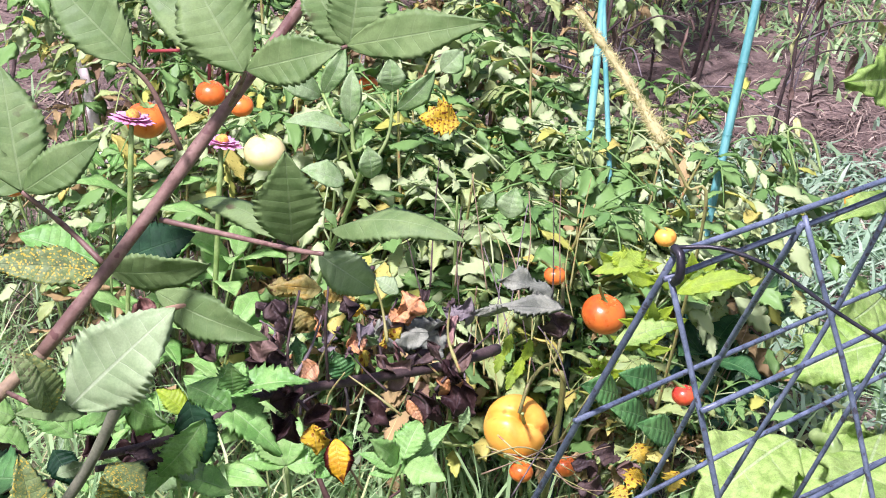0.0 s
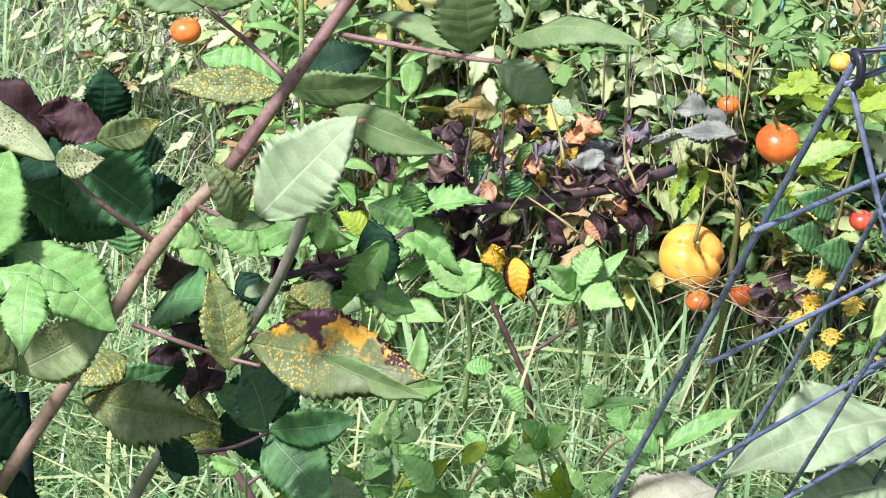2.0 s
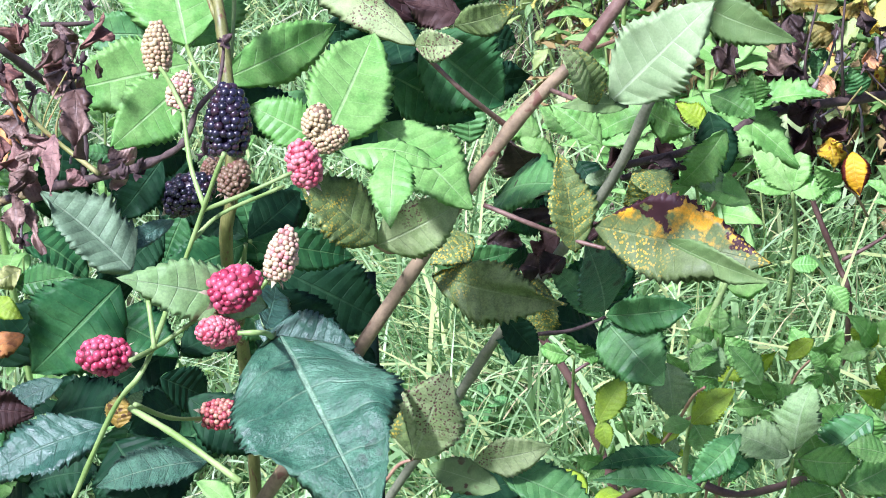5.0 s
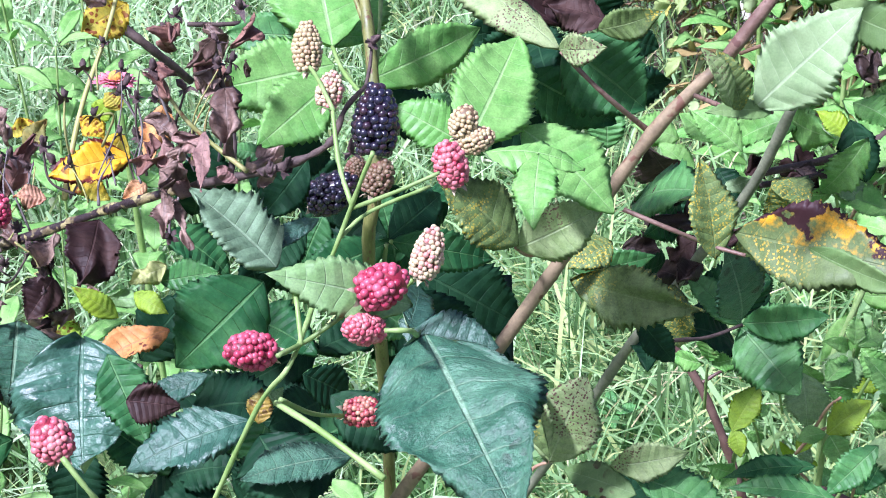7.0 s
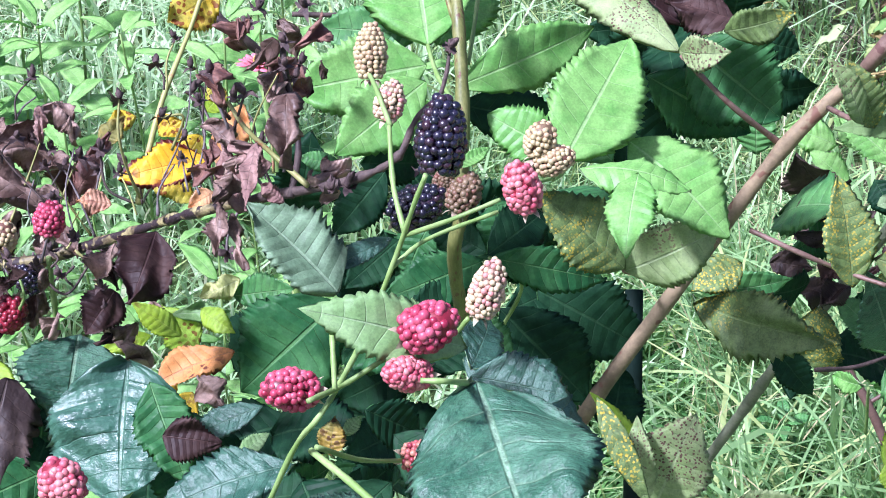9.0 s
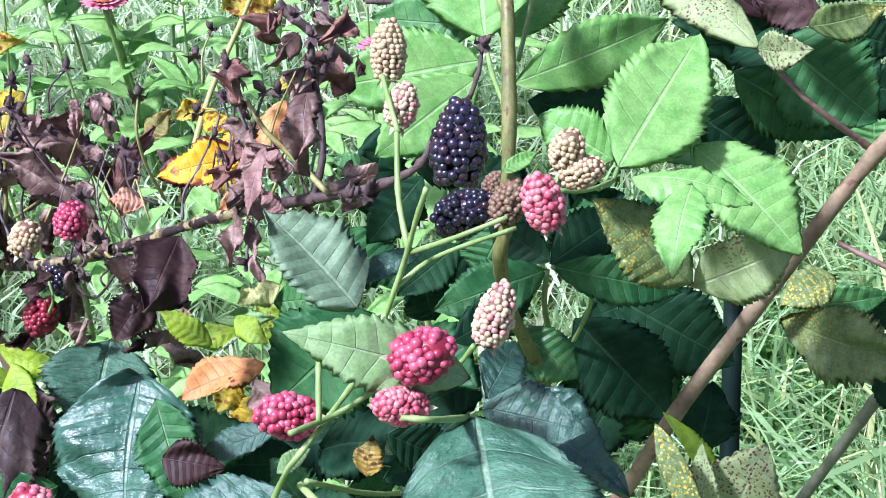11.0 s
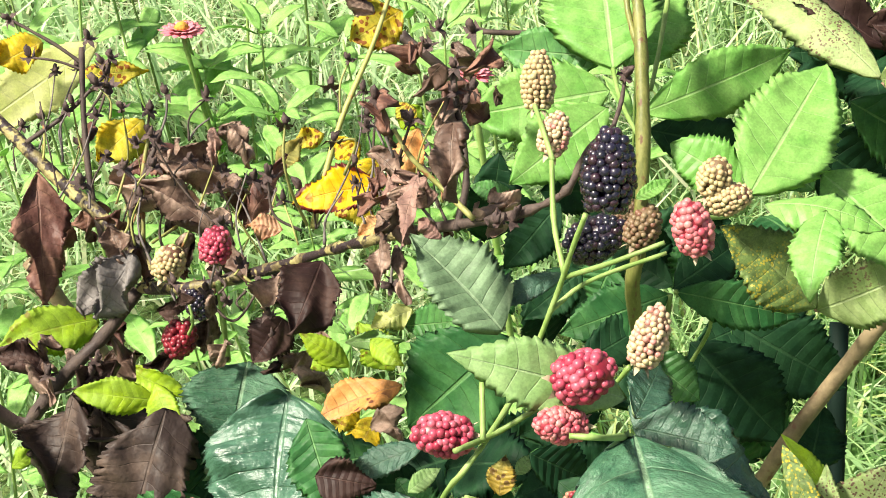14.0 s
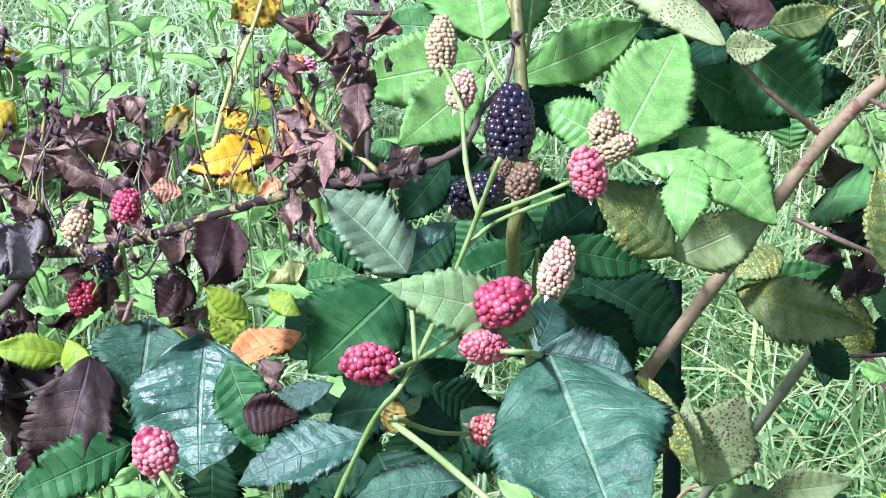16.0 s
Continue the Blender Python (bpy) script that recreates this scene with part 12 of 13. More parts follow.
leaf(cane_c, "wither", (-0.1146, 0.8049, 0.9411), (-0.1075, 0.8040, 0.9293), (0.34, -0.90, 0.28), 0.0043, 0.30, 0.12, rows=22, half=3, crumple=0.45, ragged=0.3, twist=1.0)
leaf(cane_c, "wither", (-0.0868, 0.8138, 0.9618), (-0.0992, 0.8200, 0.9437), (-0.59, -0.80, 0.14), 0.0086, 0.30, 0.12, rows=22, half=3, crumple=0.45, ragged=0.3, twist=-2.0)
leaf(cane_c, "ember", (-0.1133, 0.8729, 0.9416), (-0.1108, 0.8515, 0.9411), (0.50, 0.04, 0.87), 0.0053, 0.30, 0.12, rows=22, half=3, crumple=0.45, ragged=0.3, twist=-0.5)
leaf(cane_c, "ember", (-0.1084, 0.7999, 0.9099), (-0.1299, 0.8051, 0.9046), (-0.18, -0.96, -0.20), 0.0078, 0.30, 0.12, rows=22, half=3, crumple=0.45, ragged=0.3, twist=-0.6)
leaf(cane_c, "pink", (-0.1066, 0.7917, 0.9251), (-0.0920, 0.7815, 0.9230), (-0.46, -0.76, 0.46), 0.0087, 0.30, 0.12, rows=22, half=3, crumple=0.45, ragged=0.3, twist=-0.7)
leaf(cane_c, "wither", (-0.1211, 0.8114, 0.9229), (-0.1020, 0.7909, 0.9207), (-0.06, -0.16, 0.99), 0.0093, 0.30, 0.12, rows=22, half=3, crumple=0.45, ragged=0.3, twist=-0.9)
leaf(cane_c, "wither", (-0.0976, 0.8223, 0.9403), (-0.0851, 0.8206, 0.9309), (0.03, -0.97, 0.23), 0.0095, 0.30, 0.12, rows=22, half=3, crumple=0.45, ragged=0.3, twist=1.2)
leaf(cane_c, "wither", (-0.0957, 0.8725, 0.9422), (-0.0876, 0.8617, 0.9268), (0.69, -0.37, 0.62), 0.0121, 0.30, 0.12, rows=22, half=3, crumple=0.45, ragged=0.3, twist=1.2)
leaf(cane_c, "wither", (-0.1074, 0.7904, 0.9117), (-0.1130, 0.7750, 0.9070), (0.89, -0.39, 0.24), 0.0109, 0.30, 0.12, rows=22, half=3, crumple=0.45, ragged=0.3, twist=0.6)
leaf(cane_c, "ember", (-0.0703, 0.8332, 0.9595), (-0.0788, 0.8135, 0.9581), (0.89, -0.40, 0.22), 0.0097, 0.30, 0.12, rows=22, half=3, crumple=0.45, ragged=0.3, twist=0.2)
leaf(cane_c, "wither", (-0.0762, 0.8585, 0.9286), (-0.0751, 0.8631, 0.9171), (0.29, -0.90, -0.33), 0.0033, 0.30, 0.12, rows=22, half=3, crumple=0.45, ragged=0.3, twist=-0.2)
leaf(cane_c, "wither", (-0.1034, 0.7958, 0.9185), (-0.1071, 0.7971, 0.9073), (-0.34, -0.94, 0.01), 0.0059, 0.30, 0.12, rows=22, half=3, crumple=0.45, ragged=0.3, twist=-0.6)
leaf(cane_c, "ember", (-0.1062, 0.8645, 0.9473), (-0.1144, 0.8602, 0.9331), (-0.34, -0.82, 0.45), 0.0102, 0.30, 0.12, rows=22, half=3, crumple=0.45, ragged=0.3, twist=1.4)
leaf(cane_c, "ember", (-0.0918, 0.8125, 0.8879), (-0.0958, 0.8108, 0.8778), (0.46, -0.89, -0.03), 0.0054, 0.30, 0.12, rows=22, half=3, crumple=0.45, ragged=0.3, twist=-1.9)
leaf(cane_c, "ember", (-0.1191, 0.8175, 0.9118), (-0.1205, 0.8001, 0.9066), (0.44, -0.29, 0.85), 0.0063, 0.30, 0.12, rows=22, half=3, crumple=0.45, ragged=0.3, twist=-0.3)
leaf(cane_c, "ember", (-0.1133, 0.8124, 0.9517), (-0.1060, 0.7911, 0.9426), (-0.21, -0.45, 0.87), 0.0109, 0.30, 0.12, rows=22, half=3, crumple=0.45, ragged=0.3, twist=-0.0)
leaf(cane_c, "wither", (-0.2138, 0.8999, 0.8868), (-0.2015, 0.8847, 0.8720), (0.56, -0.30, 0.77), 0.0115, 0.30, 0.12, rows=22, half=3, crumple=0.45, ragged=0.3, twist=0.6)
leaf(cane_c, "ember", (-0.2903, 0.8965, 0.8458), (-0.2903, 0.8932, 0.8251), (-0.25, -0.96, 0.15), 0.0118, 0.30, 0.12, rows=22, half=3, crumple=0.45, ragged=0.3, twist=-1.7)
leaf(cane_c, "pink", (-0.2186, 0.8930, 0.8895), (-0.2175, 0.8806, 0.8760), (0.39, -0.66, 0.64), 0.0073, 0.30, 0.12, rows=22, half=3, crumple=0.45, ragged=0.3, twist=1.2)
leaf(cane_c, "ember", (-0.2624, 0.8711, 0.8472), (-0.2727, 0.8629, 0.8576), (0.75, -0.13, 0.65), 0.0081, 0.30, 0.12, rows=22, half=3, crumple=0.45, ragged=0.3, twist=-1.3)
leaf(cane_c, "wither", (-0.2614, 0.8504, 0.8622), (-0.2523, 0.8387, 0.8454), (0.47, -0.59, 0.66), 0.0114, 0.30, 0.12, rows=22, half=3, crumple=0.45, ragged=0.3, twist=-1.0)
leaf(cane_c, "wither", (-0.2107, 0.8745, 0.8537), (-0.2236, 0.8709, 0.8474), (-0.09, -0.77, 0.63), 0.0071, 0.30, 0.12, rows=22, half=3, crumple=0.45, ragged=0.3, twist=-0.3)
leaf(cane_c, "brown", (-0.2482, 0.9055, 0.8387), (-0.2530, 0.8893, 0.8306), (0.66, -0.48, 0.58), 0.0065, 0.30, 0.12, rows=22, half=3, crumple=0.45, ragged=0.3, twist=0.8)
leaf(cane_c, "brown", (-0.2266, 0.8986, 0.8205), (-0.2246, 0.8890, 0.8091), (-0.21, -0.76, 0.61), 0.0074, 0.30, 0.12, rows=22, half=3, crumple=0.45, ragged=0.3, twist=-0.1)
leaf(cane_c, "ember", (-0.2493, 0.8502, 0.8494), (-0.2622, 0.8523, 0.8277), (0.58, -0.71, -0.41), 0.0119, 0.30, 0.12, rows=22, half=3, crumple=0.45, ragged=0.3, twist=-1.0)
leaf(cane_c, "wither", (-0.2104, 0.8823, 0.8705), (-0.2000, 0.8761, 0.8632), (-0.11, -0.83, 0.55), 0.0061, 0.30, 0.12, rows=22, half=3, crumple=0.45, ragged=0.3, twist=-1.4)
leaf(cane_c, "wither", (-0.2523, 0.8910, 0.8573), (-0.2619, 0.8961, 0.8416), (-0.01, -0.96, -0.30), 0.0042, 0.30, 0.12, rows=22, half=3, crumple=0.45, ragged=0.3, twist=-1.5)
leaf(cane_c, "ember", (-0.2995, 0.9395, 0.8651), (-0.3000, 0.9171, 0.8638), (0.85, -0.05, 0.52), 0.0060, 0.30, 0.12, rows=22, half=3, crumple=0.45, ragged=0.3, twist=-1.6)
leaf(cane_c, "wither", (-0.2341, 0.8821, 0.8351), (-0.2463, 0.8616, 0.8321), (0.84, -0.52, 0.18), 0.0118, 0.30, 0.12, rows=22, half=3, crumple=0.45, ragged=0.3, twist=-1.6)
leaf(cane_c, "pink", (-0.2287, 0.8856, 0.8230), (-0.2261, 0.8656, 0.8078), (0.68, -0.38, 0.62), 0.0086, 0.30, 0.12, rows=22, half=3, crumple=0.45, ragged=0.3, twist=1.7)
leaf(cane_c, "pink", (-0.2457, 0.8710, 0.8318), (-0.2405, 0.8799, 0.8133), (0.84, -0.54, -0.03), 0.0051, 0.30, 0.12, rows=22, half=3, crumple=0.45, ragged=0.3, twist=-1.5)
leaf(cane_c, "wither", (-0.2062, 0.8556, 0.8494), (-0.1941, 0.8360, 0.8403), (-0.22, -0.52, 0.82), 0.0074, 0.30, 0.12, rows=22, half=3, crumple=0.45, ragged=0.3, twist=-0.9)
leaf(cane_c, "wither", (-0.2315, 0.9358, 0.8666), (-0.2193, 0.9295, 0.8561), (0.44, -0.45, 0.78), 0.0107, 0.30, 0.12, rows=22, half=3, crumple=0.45, ragged=0.3, twist=-0.3)
leaf(cane_c, "wither", (-0.2370, 0.8956, 0.8816), (-0.2402, 0.8843, 0.8768), (0.36, -0.46, 0.81), 0.0048, 0.30, 0.12, rows=22, half=3, crumple=0.45, ragged=0.3, twist=-1.2)
leaf(cane_c, "wither", (-0.2022, 0.8206, 0.8191), (-0.2144, 0.8284, 0.8004), (-0.43, -0.90, -0.09), 0.0072, 0.30, 0.12, rows=22, half=3, crumple=0.45, ragged=0.3, twist=-0.3)
leaf(cane_c, "purple", (-0.2136, 0.8207, 0.8414), (-0.2268, 0.8265, 0.8326), (-0.62, -0.56, 0.55), 0.0053, 0.30, 0.12, rows=22, half=3, crumple=0.45, ragged=0.3, twist=-1.7)
leaf(cane_c, "purple", (-0.1936, 0.8590, 0.8262), (-0.1818, 0.8486, 0.8133), (0.49, -0.41, 0.77), 0.0100, 0.30, 0.12, rows=22, half=3, crumple=0.45, ragged=0.3, twist=0.7)
leaf(cane_c, "wither", (-0.2206, 0.8477, 0.8028), (-0.2279, 0.8483, 0.7925), (0.29, -0.92, -0.26), 0.0044, 0.30, 0.12, rows=22, half=3, crumple=0.45, ragged=0.3, twist=0.3)
leaf(cane_c, "wither", (-0.1698, 0.8294, 0.8079), (-0.1830, 0.8296, 0.7974), (-0.08, -0.99, 0.08), 0.0072, 0.30, 0.12, rows=22, half=3, crumple=0.45, ragged=0.3, twist=1.6)
leaf(cane_c, "wither", (-0.2057, 0.8215, 0.8436), (-0.2105, 0.8221, 0.8296), (0.30, -0.94, -0.14), 0.0046, 0.30, 0.12, rows=22, half=3, crumple=0.45, ragged=0.3, twist=0.4)
leaf(cane_c, "wither", (-0.2231, 0.8567, 0.8095), (-0.2269, 0.8481, 0.7950), (0.38, -0.83, 0.40), 0.0099, 0.30, 0.12, rows=22, half=3, crumple=0.45, ragged=0.3, twist=-0.5)
leaf(cane_c, "purple", (-0.2362, 0.8407, 0.7971), (-0.2543, 0.8379, 0.7917), (0.15, -0.99, 0.01), 0.0068, 0.30, 0.12, rows=22, half=3, crumple=0.45, ragged=0.3, twist=0.5)
leaf(cane_c, "wither", (-0.1632, 0.8235, 0.8298), (-0.1554, 0.8181, 0.8166), (0.74, -0.35, 0.58), 0.0064, 0.30, 0.12, rows=22, half=3, crumple=0.45, ragged=0.3, twist=1.8)
leaf(cane_c, "purple", (-0.1701, 0.8343, 0.8322), (-0.1551, 0.8172, 0.8318), (-0.17, -0.17, 0.97), 0.0063, 0.30, 0.12, rows=22, half=3, crumple=0.45, ragged=0.3, twist=-1.3)
leaf(cane_c, "purple", (-0.1823, 0.8330, 0.8009), (-0.1859, 0.8123, 0.8072), (0.97, -0.09, 0.24), 0.0045, 0.30, 0.12, rows=22, half=3, crumple=0.45, ragged=0.3, twist=-1.1)
leaf(cane_c, "purple", (-0.2493, 0.8552, 0.8107), (-0.2276, 0.8500, 0.8177), (-0.31, -0.91, 0.28), 0.0081, 0.30, 0.12, rows=22, half=3, crumple=0.45, ragged=0.3, twist=-0.8)
leaf(cane_c, "wither", (-0.2628, 0.8546, 0.7868), (-0.2676, 0.8377, 0.7867), (0.16, -0.05, 0.99), 0.0106, 0.30, 0.12, rows=22, half=3, crumple=0.45, ragged=0.3, twist=0.5)
leaf(cane_c, "purple", (-0.2948, 0.8185, 0.7967), (-0.3207, 0.8227, 0.8091), (0.35, -0.35, 0.86), 0.0122, 0.30, 0.12, rows=22, half=3, crumple=0.45, ragged=0.3, twist=-0.1)
leaf(cane_c, "purple", (-0.2596, 0.8246, 0.8029), (-0.2813, 0.8115, 0.7922), (0.41, -0.88, 0.23), 0.0169, 0.30, 0.12, rows=22, half=3, crumple=0.45, ragged=0.3, twist=-1.8)
leaf(cane_c, "umber", (-0.2694, 0.8326, 0.7810), (-0.2838, 0.8106, 0.7787), (0.42, -0.36, 0.83), 0.0128, 0.30, 0.12, rows=22, half=3, crumple=0.45, ragged=0.3, twist=0.9)
leaf(cane_c, "wither", (-0.2985, 0.8406, 0.8059), (-0.2990, 0.8258, 0.8009), (-0.03, -0.32, 0.95), 0.0089, 0.30, 0.12, rows=22, half=3, crumple=0.45, ragged=0.3, twist=1.9)
leaf(cane_c, "wither", (-0.2959, 0.8493, 0.7919), (-0.2883, 0.8304, 0.7888), (0.46, 0.04, 0.89), 0.0049, 0.30, 0.12, rows=22, half=3, crumple=0.45, ragged=0.3, twist=0.3)
leaf(cane_c, "umber", (-0.2611, 0.8099, 0.7492), (-0.2584, 0.8176, 0.7248), (0.81, -0.57, -0.09), 0.0096, 0.30, 0.12, rows=22, half=3, crumple=0.45, ragged=0.3, twist=1.8)
leaf(cane_c, "umber", (-0.2846, 0.7869, 0.7525), (-0.2814, 0.7643, 0.7424), (-0.10, -0.42, 0.90), 0.0125, 0.30, 0.12, rows=22, half=3, crumple=0.45, ragged=0.3, twist=1.0)
leaf(cane_c, "purple", (-0.2812, 0.8174, 0.7872), (-0.2857, 0.7978, 0.7720), (0.89, -0.39, 0.24), 0.0143, 0.30, 0.12, rows=22, half=3, crumple=0.45, ragged=0.3, twist=-0.0)
leaf(cane_c, "umber", (-0.2344, 0.7851, 0.7616), (-0.2244, 0.7815, 0.7468), (-0.02, -0.97, 0.23), 0.0102, 0.30, 0.12, rows=22, half=3, crumple=0.45, ragged=0.3, twist=-0.3)
leaf(cane_d, "mid", (0.3752, 1.1713, 0.7561), (0.3768, 1.1593, 0.7399), (0.07, -0.80, 0.60), 0.0104, 0.30, 0.12, rows=22, half=3, crumple=0.45, ragged=0.3, twist=-1.9)
leaf(cane_d, "purple", (0.4923, 1.2022, 0.6874), (0.4981, 1.2001, 0.6615), (-0.56, -0.83, -0.06), 0.0102, 0.30, 0.12, rows=22, half=3, crumple=0.45, ragged=0.3, twist=0.2)
leaf(cane_d, "orange", (0.3587, 1.1873, 0.7356), (0.3669, 1.1737, 0.7348), (-0.42, -0.30, 0.86), 0.0062, 0.30, 0.12, rows=22, half=3, crumple=0.45, ragged=0.3, twist=-1.9)
leaf(cane_d, "orange", (0.4585, 1.1649, 0.7050), (0.4717, 1.1610, 0.6862), (-0.21, -0.98, 0.06), 0.0070, 0.30, 0.12, rows=22, half=3, crumple=0.45, ragged=0.3, twist=1.6)
leaf(cane_d, "umber", (0.3997, 1.1934, 0.6836), (0.3991, 1.1960, 0.6617), (0.02, -0.99, -0.12), 0.0081, 0.30, 0.12, rows=22, half=3, crumple=0.45, ragged=0.3, twist=-0.5)
leaf(cane_d, "purple", (0.4083, 1.2328, 0.6812), (0.4062, 1.2244, 0.6656), (-0.74, -0.54, 0.39), 0.0091, 0.30, 0.12, rows=22, half=3, crumple=0.45, ragged=0.3, twist=1.6)
leaf(cane_d, "sage", (0.4928, 1.1342, 0.7151), (0.4853, 1.1293, 0.6986), (-0.23, -0.90, 0.37), 0.0072, 0.30, 0.12, rows=22, half=3, crumple=0.45, ragged=0.3, twist=-0.9)
leaf(cane_d, "yellow", (0.4393, 1.1753, 0.7562), (0.4403, 1.1723, 0.7426), (-0.53, -0.84, 0.14), 0.0051, 0.30, 0.12, rows=22, half=3, crumple=0.45, ragged=0.3, twist=-0.8)
leaf(cane_d, "purple", (0.4405, 1.2494, 0.6827), (0.4266, 1.2539, 0.6735), (-0.59, -0.33, 0.74), 0.0078, 0.30, 0.12, rows=22, half=3, crumple=0.45, ragged=0.3, twist=1.6)
leaf(cane_d, "orange", (0.3972, 1.2488, 0.7001), (0.3895, 1.2603, 0.6798), (-0.77, -0.63, -0.06), 0.0100, 0.30, 0.12, rows=22, half=3, crumple=0.45, ragged=0.3, twist=0.2)
leaf(cane_d, "mid", (0.4038, 1.2645, 0.7111), (0.4200, 1.2637, 0.6975), (0.46, -0.66, 0.59), 0.0078, 0.30, 0.12, rows=22, half=3, crumple=0.45, ragged=0.3, twist=-0.1)
leaf(cane_d, "sage", (0.4806, 1.2462, 0.7188), (0.4821, 1.2240, 0.7117), (-0.50, -0.29, 0.81), 0.0076, 0.30, 0.12, rows=22, half=3, crumple=0.45, ragged=0.3, twist=-1.3)
leaf(cane_d, "mid", (0.3857, 1.2225, 0.7089), (0.3758, 1.2067, 0.7056), (0.22, -0.33, 0.92), 0.0049, 0.30, 0.12, rows=22, half=3, crumple=0.45, ragged=0.3, twist=-1.2)
leaf(cane_d, "pink", (0.3639, 1.1759, 0.7634), (0.3668, 1.1722, 0.7454), (-0.46, -0.88, 0.10), 0.0079, 0.30, 0.12, rows=22, half=3, crumple=0.45, ragged=0.3, twist=1.7)
leaf(cane_d, "sage", (0.3903, 1.2301, 0.7168), (0.3801, 1.2116, 0.7163), (0.52, -0.31, 0.80), 0.0064, 0.30, 0.12, rows=22, half=3, crumple=0.45, ragged=0.3, twist=-0.5)
leaf(cane_d, "yellow", (0.3928, 1.1428, 0.7194), (0.3862, 1.1282, 0.7149), (0.57, -0.46, 0.68), 0.0080, 0.30, 0.12, rows=22, half=3, crumple=0.45, ragged=0.3, twist=0.6)
leaf(cane_d, "umber", (0.3805, 1.2692, 0.7313), (0.3718, 1.2636, 0.7231), (-0.52, -0.34, 0.78), 0.0069, 0.30, 0.12, rows=22, half=3, crumple=0.45, ragged=0.3, twist=1.6)
leaf(cane_d, "umber", (0.4230, 1.2704, 0.7279), (0.4169, 1.2454, 0.7170), (-0.32, -0.31, 0.90), 0.0078, 0.30, 0.12, rows=22, half=3, crumple=0.45, ragged=0.3, twist=-1.9)
leaf(cane_d, "umber", (0.4753, 1.2518, 0.7098), (0.4866, 1.2540, 0.7013), (0.25, -0.96, 0.09), 0.0027, 0.30, 0.12, rows=22, half=3, crumple=0.45, ragged=0.3, twist=1.5)
leaf(cane_d, "umber", (0.4075, 1.1726, 0.7846), (0.4140, 1.1670, 0.7667), (-0.52, -0.85, 0.08), 0.0090, 0.30, 0.12, rows=22, half=3, crumple=0.45, ragged=0.3, twist=-1.0)
leaf(cane_d, "umber", (0.4406, 1.2507, 0.7026), (0.4639, 1.2593, 0.6846), (0.59, -0.69, 0.43), 0.0077, 0.30, 0.12, rows=22, half=3, crumple=0.45, ragged=0.3, twist=1.7)
leaf(cane_d, "umber", (0.4430, 1.2328, 0.7043), (0.4531, 1.2367, 0.6827), (0.43, -0.90, 0.04), 0.0069, 0.30, 0.12, rows=22, half=3, crumple=0.45, ragged=0.3, twist=-0.2)
leaf(cane_d, "orange", (0.4110, 1.2787, 0.7202), (0.4178, 1.2516, 0.7108), (-0.22, -0.37, 0.90), 0.0138, 0.30, 0.12, rows=22, half=3, crumple=0.45, ragged=0.3, twist=0.6)
leaf(cane_d, "umber", (0.4769, 1.1961, 0.7745), (0.4686, 1.1878, 0.7700), (-0.38, -0.12, 0.92), 0.0038, 0.30, 0.12, rows=22, half=3, crumple=0.45, ragged=0.3, twist=1.4)
leaf(cane_d, "ash", (0.4578, 1.2234, 0.7405), (0.4490, 1.2265, 0.7246), (-0.63, -0.75, 0.21), 0.0075, 0.30, 0.12, rows=22, half=3, crumple=0.45, ragged=0.3, twist=-1.2)
leaf(cane_d, "ash", (0.4244, 1.2598, 0.7112), (0.4240, 1.2498, 0.6956), (-0.40, -0.77, 0.50), 0.0109, 0.30, 0.12, rows=22, half=3, crumple=0.45, ragged=0.3, twist=1.2)
leaf(cane_d, "yellow", (0.4477, 1.2471, 0.7363), (0.4306, 1.2323, 0.7377), (0.62, -0.68, 0.39), 0.0074, 0.30, 0.12, rows=22, half=3, crumple=0.45, ragged=0.3, twist=1.2)
leaf(cane_d, "purple", (0.4959, 1.2042, 0.7138), (0.5098, 1.2049, 0.6923), (-0.07, -0.99, -0.08), 0.0092, 0.30, 0.12, rows=22, half=3, crumple=0.45, ragged=0.3, twist=-0.2)
leaf(cane_d, "yellow", (0.4311, 1.1936, 0.7309), (0.4249, 1.1704, 0.7246), (0.09, -0.29, 0.95), 0.0080, 0.30, 0.12, rows=22, half=3, crumple=0.45, ragged=0.3, twist=1.9)
leaf(cane_d, "pink", (0.4594, 1.2110, 0.7264), (0.4667, 1.2187, 0.7073), (0.53, -0.84, -0.13), 0.0072, 0.30, 0.12, rows=22, half=3, crumple=0.45, ragged=0.3, twist=-0.4)
leaf(cane_d, "purple", (0.3768, 1.2163, 0.7105), (0.3867, 1.2023, 0.7115), (-0.38, -0.21, 0.90), 0.0053, 0.30, 0.12, rows=22, half=3, crumple=0.45, ragged=0.3, twist=-1.8)
leaf(cane_d, "yellow", (0.4527, 1.1776, 0.7560), (0.4473, 1.1812, 0.7448), (-0.85, -0.46, 0.26), 0.0071, 0.30, 0.12, rows=22, half=3, crumple=0.45, ragged=0.3, twist=0.8)
leaf(cane_d, "umber", (0.4675, 1.1665, 0.7509), (0.4739, 1.1484, 0.7427), (-0.17, -0.46, 0.87), 0.0064, 0.30, 0.12, rows=22, half=3, crumple=0.45, ragged=0.3, twist=-1.9)
leaf(cane_d, "umber", (0.4418, 1.2026, 0.6901), (0.4433, 1.2033, 0.6775), (-0.04, -1.00, -0.06), 0.0043, 0.30, 0.12, rows=22, half=3, crumple=0.45, ragged=0.3, twist=-0.2)
leaf(cane_d, "purple", (0.5109, 1.2375, 0.6786), (0.5020, 1.2200, 0.6745), (-0.39, -0.01, 0.92), 0.0048, 0.30, 0.12, rows=22, half=3, crumple=0.45, ragged=0.3, twist=-1.1)
